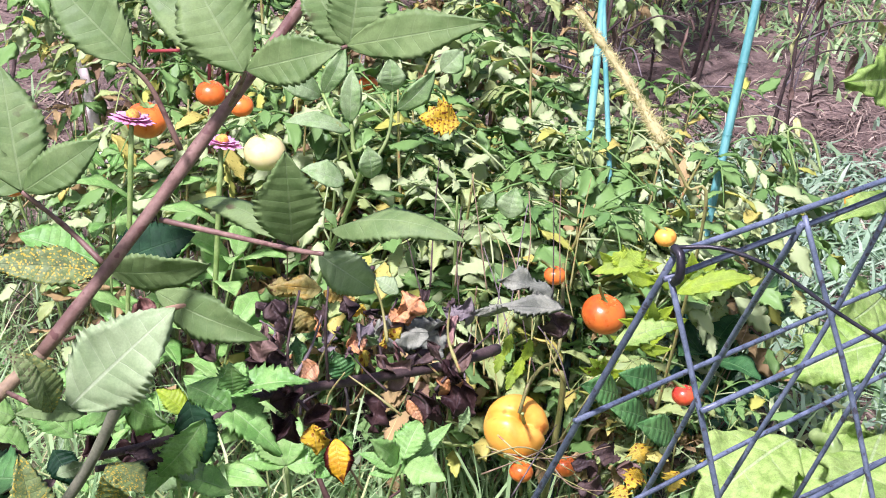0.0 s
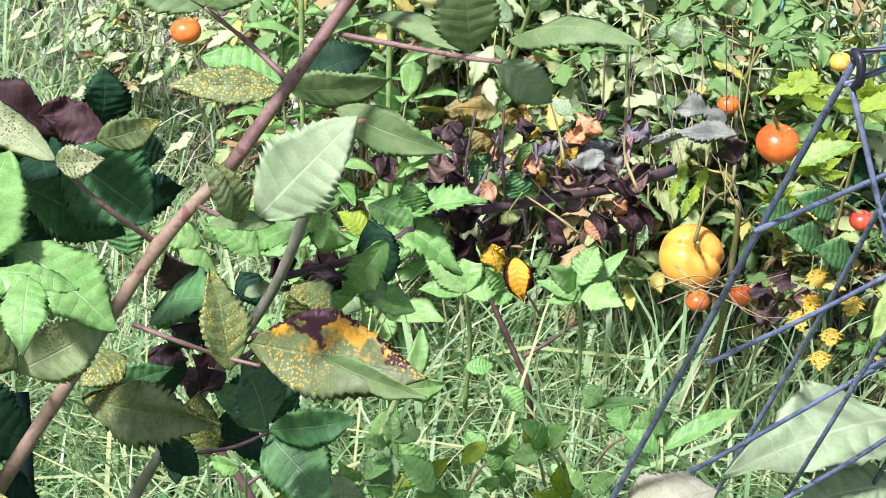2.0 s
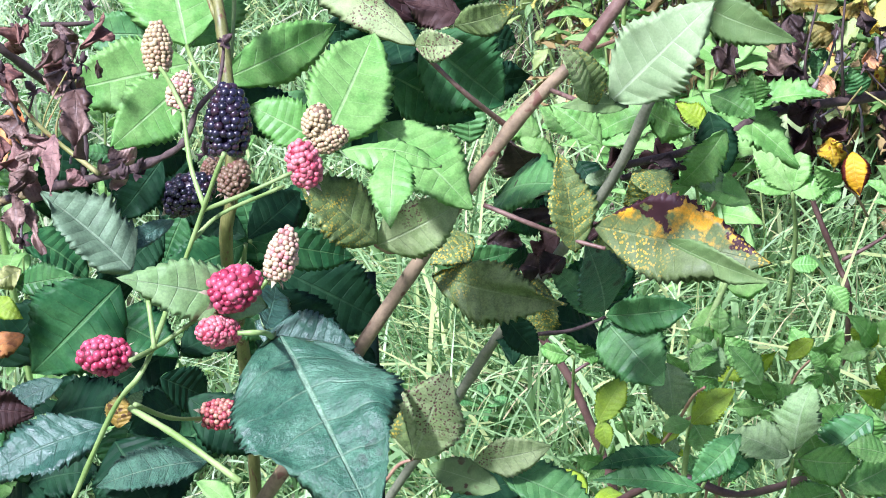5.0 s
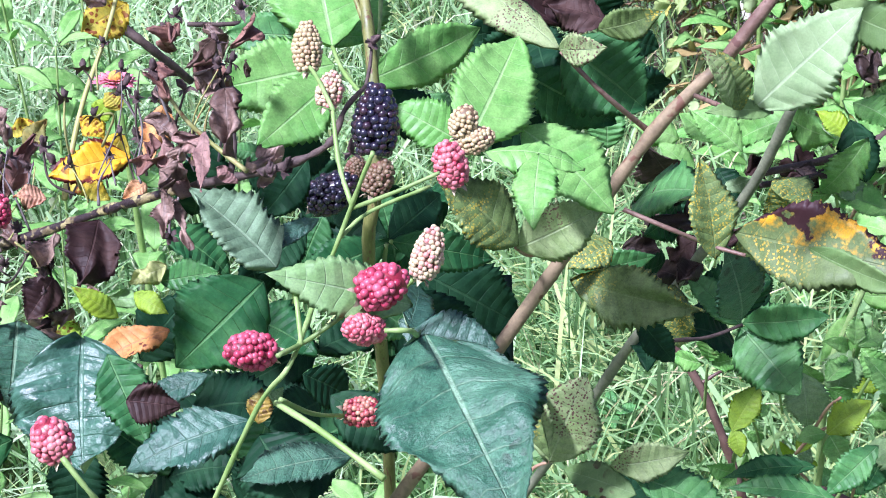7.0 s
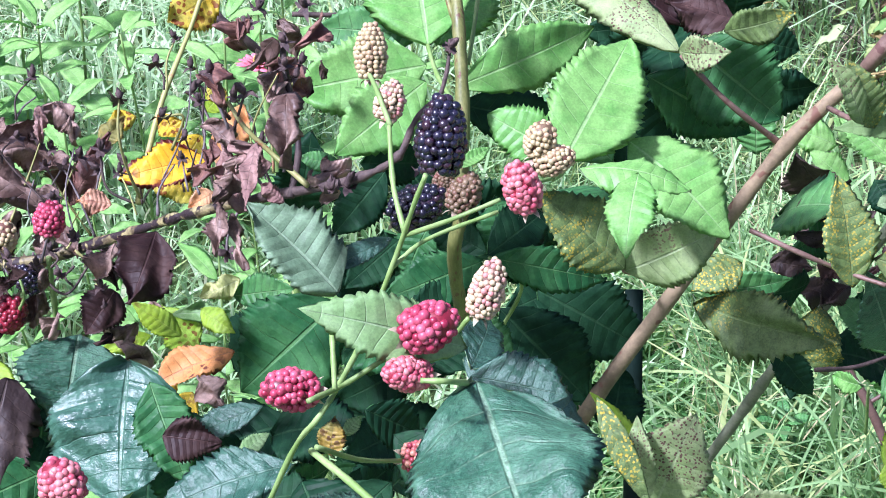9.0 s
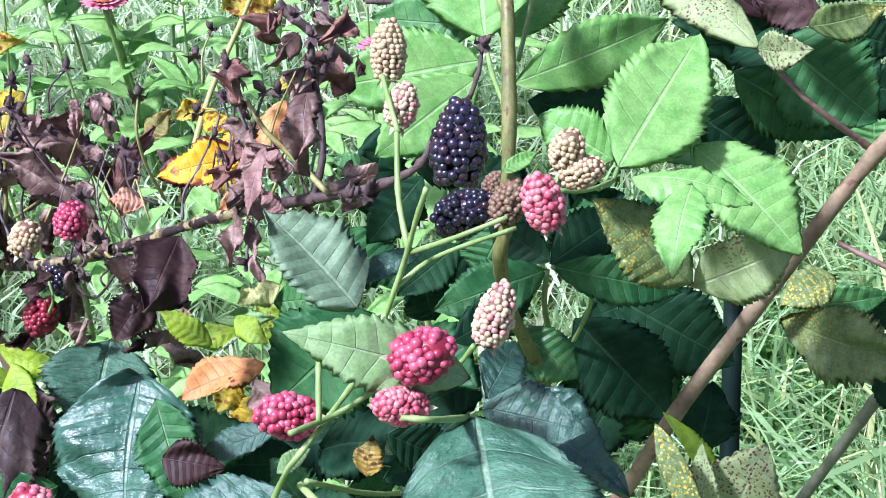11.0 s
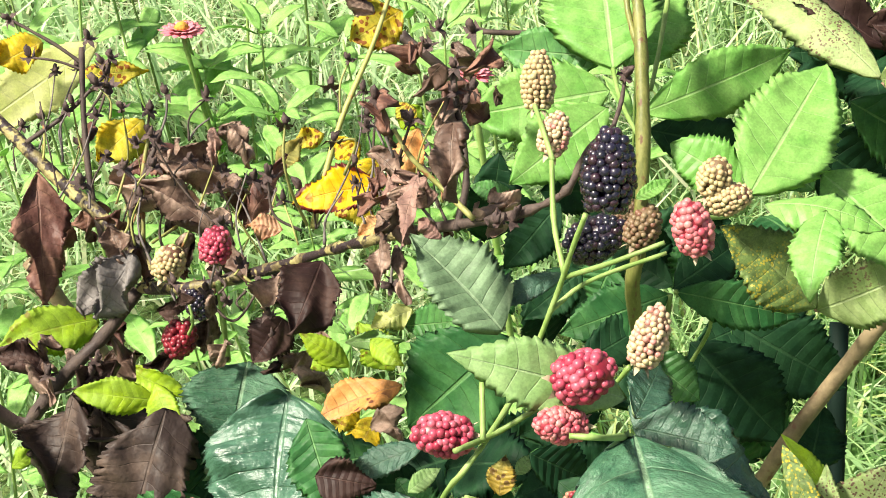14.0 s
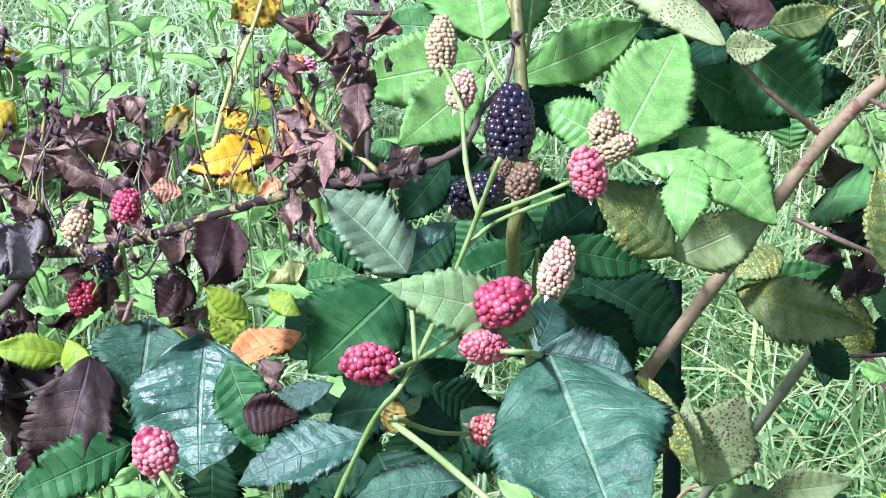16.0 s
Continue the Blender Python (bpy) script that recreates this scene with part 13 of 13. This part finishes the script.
leaf(cane_d, "umber", (0.4124, 1.2617, 0.7214), (0.4050, 1.2562, 0.7136), (-0.50, -0.41, 0.76), 0.0035, 0.30, 0.12, rows=22, half=3, crumple=0.45, ragged=0.3, twist=-1.2)
leaf(cane_d, "ash", (0.4204, 1.1451, 0.7803), (0.4048, 1.1241, 0.7711), (-0.30, -0.19, 0.94), 0.0086, 0.30, 0.12, rows=22, half=3, crumple=0.45, ragged=0.3, twist=1.6)
leaf(cane_d, "sage", (0.4286, 1.1855, 0.7489), (0.4419, 1.1915, 0.7361), (0.25, -0.95, -0.19), 0.0065, 0.30, 0.12, rows=22, half=3, crumple=0.45, ragged=0.3, twist=-1.7)
leaf(cane_d, "purple", (0.3645, 1.1475, 0.7381), (0.3682, 1.1392, 0.7211), (-0.65, -0.73, 0.22), 0.0090, 0.30, 0.12, rows=22, half=3, crumple=0.45, ragged=0.3, twist=0.5)
leaf(cane_d, "umber", (0.4479, 1.2069, 0.7468), (0.4311, 1.2014, 0.7564), (0.53, -0.64, 0.55), 0.0055, 0.30, 0.12, rows=22, half=3, crumple=0.45, ragged=0.3, twist=-0.5)
leaf(cane_d, "pink", (0.4558, 1.2429, 0.7063), (0.4437, 1.2454, 0.7053), (-0.21, -0.83, 0.51), 0.0055, 0.30, 0.12, rows=22, half=3, crumple=0.45, ragged=0.3, twist=0.6)
leaf(cane_d, "mid", (0.4072, 1.1839, 0.7373), (0.4023, 1.1843, 0.7234), (-0.64, -0.74, 0.21), 0.0055, 0.30, 0.12, rows=22, half=3, crumple=0.45, ragged=0.3, twist=-0.9)
leaf(cane_d, "mid", (0.3743, 1.1833, 0.7659), (0.3651, 1.1903, 0.7572), (-0.77, -0.42, 0.48), 0.0078, 0.30, 0.12, rows=22, half=3, crumple=0.45, ragged=0.3, twist=0.7)
leaf(cane_d, "ash", (0.4240, 1.2524, 0.7040), (0.4269, 1.2393, 0.6989), (-0.22, -0.39, 0.89), 0.0069, 0.30, 0.12, rows=22, half=3, crumple=0.45, ragged=0.3, twist=-1.2)
cane(cane_c, "grey", [(-0.2230, 0.8693, 0.8399), (-0.2174, 0.8773, 0.8499), (-0.2050, 0.8704, 0.8689)], 0.00062, 0.00036, name='twig', sides=5, bumps=0.15)
bud(cane_c, (-0.2050, 0.8704, 0.8689), 0.0055)
cane(cane_c, "dead", [(-0.2421, 0.8646, 0.8315), (-0.2467, 0.8709, 0.8431), (-0.2447, 0.8771, 0.8548)], 0.00088, 0.00036, name='twig', sides=5, bumps=0.15)
bud(cane_c, (-0.2447, 0.8771, 0.8548), 0.0055)
cane(cane_c, "gold", [(-0.2366, 0.8709, 0.8368), (-0.2280, 0.8849, 0.8548), (-0.2200, 0.8979, 0.8734)], 0.00076, 0.00036, name='twig', sides=5, bumps=0.15)
cane(cane_c, "gold", [(-0.2502, 0.8491, 0.8510), (-0.2520, 0.8548, 0.8606), (-0.2521, 0.8709, 0.8641)], 0.00056, 0.00036, name='twig', sides=5, bumps=0.15)
bud(cane_c, (-0.2521, 0.8709, 0.8641), 0.0055)
cane(cane_c, "dead", [(-0.2597, 0.8756, 0.8373), (-0.2593, 0.8817, 0.8465), (-0.2568, 0.9037, 0.8462)], 0.0006, 0.00036, name='twig', sides=5, bumps=0.15)
cane(cane_c, "gold", [(-0.2043, 0.8601, 0.8297), (-0.2053, 0.8646, 0.8370), (-0.1963, 0.8548, 0.8534)], 0.00051, 0.00036, name='twig', sides=5, bumps=0.15)
cane(cane_c, "grey", [(-0.2172, 0.8527, 0.8421), (-0.2217, 0.8589, 0.8536), (-0.2191, 0.8678, 0.8636)], 0.00047, 0.00036, name='twig', sides=5, bumps=0.15)
cane(cane_c, "gold", [(-0.1917, 0.8559, 0.8495), (-0.1885, 0.8627, 0.8587), (-0.1882, 0.8772, 0.8632)], 0.00064, 0.00036, name='twig', sides=5, bumps=0.15)
cane(cane_c, "grey", [(-0.1919, 0.8592, 0.8362), (-0.2003, 0.8691, 0.8550), (-0.2134, 0.8843, 0.8707)], 0.00068, 0.00036, name='twig', sides=5, bumps=0.15)
bud(cane_c, (-0.2134, 0.8843, 0.8707), 0.0055)
cane(cane_c, "gold", [(-0.2706, 0.8928, 0.8313), (-0.2660, 0.9054, 0.8488), (-0.2645, 0.9067, 0.8727)], 0.00042, 0.00036, name='twig', sides=5, bumps=0.15)
bud(cane_c, (-0.2645, 0.9067, 0.8727), 0.0055)
cane(cane_c, "grey", [(-0.1972, 0.8445, 0.8470), (-0.2009, 0.8549, 0.8646), (-0.2012, 0.8804, 0.8734)], 0.00047, 0.00036, name='twig', sides=5, bumps=0.15)
cane(cane_c, "dead", [(-0.2122, 0.8580, 0.8559), (-0.2303, 0.8659, 0.8756), (-0.2397, 0.8679, 0.8987)], 0.00057, 0.00036, name='twig', sides=5, bumps=0.15)
bud(cane_c, (-0.2397, 0.8679, 0.8987), 0.0055)
cane(cane_c, "gold", [(-0.2572, 0.8489, 0.8528), (-0.2534, 0.8544, 0.8598), (-0.2617, 0.8738, 0.8582)], 0.00078, 0.00036, name='twig', sides=5, bumps=0.15)
cane(cane_c, "grey", [(-0.2416, 0.8445, 0.8436), (-0.2482, 0.8525, 0.8587), (-0.2524, 0.8744, 0.8654)], 0.00083, 0.00036, name='twig', sides=5, bumps=0.15)
cane(cane_c, "gold", [(-0.2015, 0.8833, 0.8222), (-0.2170, 0.8932, 0.8440), (-0.2276, 0.9020, 0.8665)], 0.00082, 0.00036, name='twig', sides=5, bumps=0.15)
bud(cane_c, (-0.2276, 0.9020, 0.8665), 0.0055)
cane(cane_c, "dead", [(-0.2575, 0.8579, 0.8584), (-0.2554, 0.8626, 0.8648), (-0.2595, 0.8820, 0.8624)], 0.00043, 0.00036, name='twig', sides=5, bumps=0.15)
cane(cane_c, "grey", [(-0.1249, 0.8023, 0.8936), (-0.1281, 0.8068, 0.9019), (-0.1232, 0.8011, 0.9164)], 0.00064, 0.00036, name='twig', sides=5, bumps=0.15)
cane(cane_c, "grey", [(-0.0888, 0.8104, 0.8995), (-0.0856, 0.8234, 0.9183), (-0.0866, 0.8270, 0.9422)], 0.00071, 0.00036, name='twig', sides=5, bumps=0.15)
bud(cane_c, (-0.0866, 0.8270, 0.9422), 0.0055)
cane(cane_c, "grey", [(-0.1282, 0.8174, 0.8953), (-0.1251, 0.8267, 0.9082), (-0.1268, 0.8304, 0.9242)], 0.00075, 0.00036, name='twig', sides=5, bumps=0.15)
bud(cane_c, (-0.1268, 0.8304, 0.9242), 0.0055)
cane(cane_c, "grey", [(-0.1050, 0.8495, 0.8727), (-0.1080, 0.8521, 0.8780), (-0.1177, 0.8642, 0.8777)], 0.00044, 0.00036, name='twig', sides=5, bumps=0.15)
cane(cane_c, "dead", [(-0.0992, 0.8374, 0.8731), (-0.1037, 0.8427, 0.8832), (-0.1036, 0.8413, 0.8974)], 0.00082, 0.00036, name='twig', sides=5, bumps=0.15)
bud(cane_c, (-0.1036, 0.8413, 0.8974), 0.0055)
cane(cane_c, "gold", [(-0.1124, 0.8290, 0.8791), (-0.1041, 0.8432, 0.8975), (-0.0932, 0.8689, 0.9096)], 0.00075, 0.00036, name='twig', sides=5, bumps=0.15)
cane(cane_c, "gold", [(-0.1460, 0.7755, 0.8998), (-0.1490, 0.7798, 0.9077), (-0.1553, 0.7923, 0.9105)], 0.00047, 0.00036, name='twig', sides=5, bumps=0.15)
bud(cane_c, (-0.1553, 0.7923, 0.9105), 0.0055)
cane(cane_c, "gold", [(-0.0949, 0.8179, 0.8949), (-0.0947, 0.8291, 0.9121), (-0.0822, 0.8250, 0.9375)], 0.0008, 0.00036, name='twig', sides=5, bumps=0.15)
bud(cane_c, (-0.0822, 0.8250, 0.9375), 0.0055)
cane(cane_c, "gold", [(-0.0987, 0.7878, 0.9133), (-0.0969, 0.7991, 0.9300), (-0.0839, 0.7961, 0.9546)], 0.00049, 0.00036, name='twig', sides=5, bumps=0.15)
cane(cane_c, "grey", [(-0.1506, 0.8386, 0.8787), (-0.1397, 0.8548, 0.8991), (-0.1380, 0.8715, 0.9191)], 0.00045, 0.00036, name='twig', sides=5, bumps=0.15)
bud(cane_c, (-0.1380, 0.8715, 0.9191), 0.0055)
cane(cane_c, "grey", [(-0.0909, 0.7952, 0.8944), (-0.1025, 0.8011, 0.9084), (-0.1128, 0.8169, 0.9166)], 0.00073, 0.00036, name='twig', sides=5, bumps=0.15)
bud(cane_c, (-0.1128, 0.8169, 0.9166), 0.0055)
cane(cane_c, "dead", [(-0.1266, 0.8365, 0.8785), (-0.1310, 0.8495, 0.9004), (-0.1277, 0.8581, 0.9246)], 0.0007, 0.00036, name='twig', sides=5, bumps=0.15)
cane(cane_c, "grey", [(-0.1483, 0.8154, 0.8747), (-0.1477, 0.8219, 0.8843), (-0.1409, 0.8301, 0.8930)], 0.00077, 0.00036, name='twig', sides=5, bumps=0.15)
cane(cane_c, "dead", [(-0.1307, 0.8377, 0.8637), (-0.1354, 0.8456, 0.8779), (-0.1384, 0.8450, 0.8972)], 0.00054, 0.00036, name='twig', sides=5, bumps=0.15)
bud(cane_c, (-0.1384, 0.8450, 0.8972), 0.0055)
cane(cane_c, "gold", [(-0.2677, 0.8769, 0.8565), (-0.2628, 0.8902, 0.8750), (-0.2612, 0.8918, 0.9000)], 0.00078, 0.00036, name='twig', sides=5, bumps=0.15)
bud(cane_c, (-0.2612, 0.8918, 0.9000), 0.0055)
cane(cane_c, "dead", [(-0.3279, 0.9023, 0.8592), (-0.3292, 0.9080, 0.8685), (-0.3307, 0.9254, 0.8714)], 0.00055, 0.00036, name='twig', sides=5, bumps=0.15)
bud(cane_c, (-0.3307, 0.9254, 0.8714), 0.0055)
cane(cane_c, "gold", [(-0.3156, 0.8974, 0.8270), (-0.3076, 0.9108, 0.8444), (-0.3043, 0.9296, 0.8587)], 0.00086, 0.00036, name='twig', sides=5, bumps=0.15)
bud(cane_c, (-0.3043, 0.9296, 0.8587), 0.0055)
cane(cane_c, "gold", [(-0.2953, 0.9118, 0.8568), (-0.2994, 0.9192, 0.8700), (-0.2996, 0.9211, 0.8861)], 0.00066, 0.00036, name='twig', sides=5, bumps=0.15)
bud(cane_c, (-0.2996, 0.9211, 0.8861), 0.0055)
cane(cane_c, "grey", [(-0.3031, 0.8770, 0.8505), (-0.2899, 0.8925, 0.8689), (-0.2823, 0.9069, 0.8880)], 0.00059, 0.00036, name='twig', sides=5, bumps=0.15)
bud(cane_c, (-0.2823, 0.9069, 0.8880), 0.0055)
cane(cane_c, "grey", [(-0.3177, 0.9114, 0.8664), (-0.3127, 0.9228, 0.8820), (-0.3106, 0.9338, 0.8977)], 0.00051, 0.00036, name='twig', sides=5, bumps=0.15)
bud(cane_c, (-0.3106, 0.9338, 0.8977), 0.0055)
cane(cane_c, "grey", [(-0.3014, 0.9030, 0.8708), (-0.3031, 0.9078, 0.8789), (-0.3014, 0.9177, 0.8842)], 0.00054, 0.00036, name='twig', sides=5, bumps=0.15)
bud(cane_c, (-0.3014, 0.9177, 0.8842), 0.0055)
cane(cane_c, "grey", [(-0.3097, 0.9173, 0.8558), (-0.3107, 0.9298, 0.8756), (-0.3056, 0.9495, 0.8916)], 0.00072, 0.00036, name='twig', sides=5, bumps=0.15)
bud(cane_c, (-0.3056, 0.9495, 0.8916), 0.0055)
cane(cane_c, "dead", [(-0.2974, 0.8807, 0.8603), (-0.3023, 0.8915, 0.8791), (-0.3104, 0.9097, 0.8939)], 0.00045, 0.00036, name='twig', sides=5, bumps=0.15)
cane(cane_c, "gold", [(-0.3235, 0.9055, 0.8432), (-0.3205, 0.9151, 0.8568), (-0.3170, 0.9220, 0.8719)], 0.00082, 0.00036, name='twig', sides=5, bumps=0.15)
cane(cane_c, "dead", [(-0.2031, 0.8221, 0.8438), (-0.2002, 0.8248, 0.8467), (-0.2075, 0.8374, 0.8429)], 0.00076, 0.00036, name='twig', sides=5, bumps=0.15)
bud(cane_c, (-0.2075, 0.8374, 0.8429), 0.0055)
cane(cane_c, "gold", [(-0.1961, 0.8273, 0.8504), (-0.1943, 0.8290, 0.8523), (-0.1894, 0.8204, 0.8609)], 0.00055, 0.00036, name='twig', sides=5, bumps=0.15)
bud(cane_c, (-0.1894, 0.8204, 0.8609), 0.0055)
cane(cane_c, "grey", [(-0.2199, 0.8499, 0.8345), (-0.2197, 0.8482, 0.8319), (-0.2160, 0.8393, 0.8343)], 0.00063, 0.00036, name='twig', sides=5, bumps=0.15)
bud(cane_c, (-0.2160, 0.8393, 0.8343), 0.0055)
cane(cane_c, "dead", [(-0.1993, 0.8180, 0.8479), (-0.1976, 0.8163, 0.8447), (-0.2049, 0.8278, 0.8322)], 0.00082, 0.00036, name='twig', sides=5, bumps=0.15)
cane(cane_c, "gold", [(-0.1841, 0.8304, 0.8296), (-0.1866, 0.8293, 0.8289), (-0.1809, 0.8200, 0.8341)], 0.00056, 0.00036, name='twig', sides=5, bumps=0.15)
bud(cane_c, (-0.1809, 0.8200, 0.8341), 0.0055)
cane(cane_c, "dead", [(-0.2048, 0.8603, 0.8198), (-0.2091, 0.8565, 0.8159), (-0.2024, 0.8470, 0.8163)], 0.00074, 0.00036, name='twig', sides=5, bumps=0.15)
cane(cane_c, "grey", [(-0.2028, 0.8310, 0.8355), (-0.2051, 0.8301, 0.8350), (-0.1981, 0.8180, 0.8422)], 0.00051, 0.00036, name='twig', sides=5, bumps=0.15)
bud(cane_c, (-0.1981, 0.8180, 0.8422), 0.0055)
cane(cane_c, "grey", [(-0.2347, 0.8481, 0.8348), (-0.2336, 0.8437, 0.8276), (-0.2349, 0.8519, 0.8116)], 0.0008, 0.00036, name='twig', sides=5, bumps=0.15)
cane(cane_c, "grey", [(-0.2207, 0.8138, 0.8452), (-0.2223, 0.8156, 0.8485), (-0.2177, 0.8099, 0.8570)], 0.00055, 0.00036, name='twig', sides=5, bumps=0.15)
bud(cane_c, (-0.2177, 0.8099, 0.8570), 0.0055)
cane(cane_c, "grey", [(-0.2422, 0.8417, 0.8362), (-0.2404, 0.8408, 0.8341), (-0.2403, 0.8436, 0.8295)], 0.00049, 0.00036, name='twig', sides=5, bumps=0.15)
cane(cane_d, "grey", [(0.3771, 1.2359, 0.7183), (0.3797, 1.2393, 0.7243), (0.3687, 1.2421, 0.7313)], 0.00096, 0.0006, name='twig', sides=5, bumps=0.15)
cane(cane_d, "dead", [(0.4951, 1.2095, 0.6855), (0.5149, 1.2178, 0.7038), (0.5428, 1.2328, 0.7183)], 0.00121, 0.0006, name='twig', sides=5, bumps=0.15)
bud(cane_d, (0.5428, 1.2328, 0.7183), 0.0055)
cane(cane_d, "dead", [(0.5085, 1.1994, 0.6665), (0.5105, 1.2050, 0.6758), (0.5116, 1.2201, 0.6803)], 0.00107, 0.0006, name='twig', sides=5, bumps=0.15)
cane(cane_d, "dead", [(0.4595, 1.1256, 0.7160), (0.4584, 1.1303, 0.7230), (0.4413, 1.1221, 0.7379)], 0.00116, 0.0006, name='twig', sides=5, bumps=0.15)
cane(cane_d, "gold", [(0.4410, 1.1260, 0.7166), (0.4255, 1.1351, 0.7272), (0.4120, 1.1593, 0.7300)], 0.00128, 0.0006, name='twig', sides=5, bumps=0.15)
cane(cane_d, "grey", [(0.3836, 1.1701, 0.6945), (0.3857, 1.1743, 0.7016), (0.3973, 1.1727, 0.7110)], 0.00137, 0.0006, name='twig', sides=5, bumps=0.15)
cane(cane_d, "dead", [(0.4404, 1.1581, 0.7171), (0.4268, 1.1672, 0.7282), (0.4144, 1.1705, 0.7421)], 0.00101, 0.0006, name='twig', sides=5, bumps=0.15)
bud(cane_d, (0.4144, 1.1705, 0.7421), 0.0055)
cane(cane_d, "gold", [(0.4951, 1.2062, 0.7002), (0.4760, 1.2198, 0.7169), (0.4622, 1.2358, 0.7321)], 0.00089, 0.0006, name='twig', sides=5, bumps=0.15)
cane(cane_d, "grey", [(0.4247, 1.1894, 0.6810), (0.4247, 1.1959, 0.6913), (0.4232, 1.2044, 0.7007)], 0.00134, 0.0006, name='twig', sides=5, bumps=0.15)
cane(cane_d, "gold", [(0.4784, 1.1242, 0.7485), (0.4719, 1.1374, 0.7678), (0.4701, 1.1373, 0.7931)], 0.00139, 0.0006, name='twig', sides=5, bumps=0.15)
bud(cane_d, (0.4701, 1.1373, 0.7931), 0.0055)
cane(cane_d, "gold", [(0.4005, 1.1993, 0.7049), (0.4069, 1.2075, 0.7197), (0.4144, 1.2022, 0.7410)], 0.001, 0.0006, name='twig', sides=5, bumps=0.15)
bud(cane_d, (0.4144, 1.2022, 0.7410), 0.0055)
cane(cane_d, "grey", [(0.3716, 1.1520, 0.7339), (0.3843, 1.1616, 0.7523), (0.3916, 1.1695, 0.7718)], 0.00149, 0.0006, name='twig', sides=5, bumps=0.15)
cane(cane_d, "gold", [(0.4373, 1.1608, 0.7537), (0.4352, 1.1739, 0.7739), (0.4263, 1.1776, 0.7987)], 0.00131, 0.0006, name='twig', sides=5, bumps=0.15)
bud(cane_d, (0.4263, 1.1776, 0.7987), 0.0055)
cane(cane_d, "gold", [(0.3945, 1.1355, 0.7061), (0.3941, 1.1452, 0.7214), (0.4026, 1.1397, 0.7440)], 0.00086, 0.0006, name='twig', sides=5, bumps=0.15)
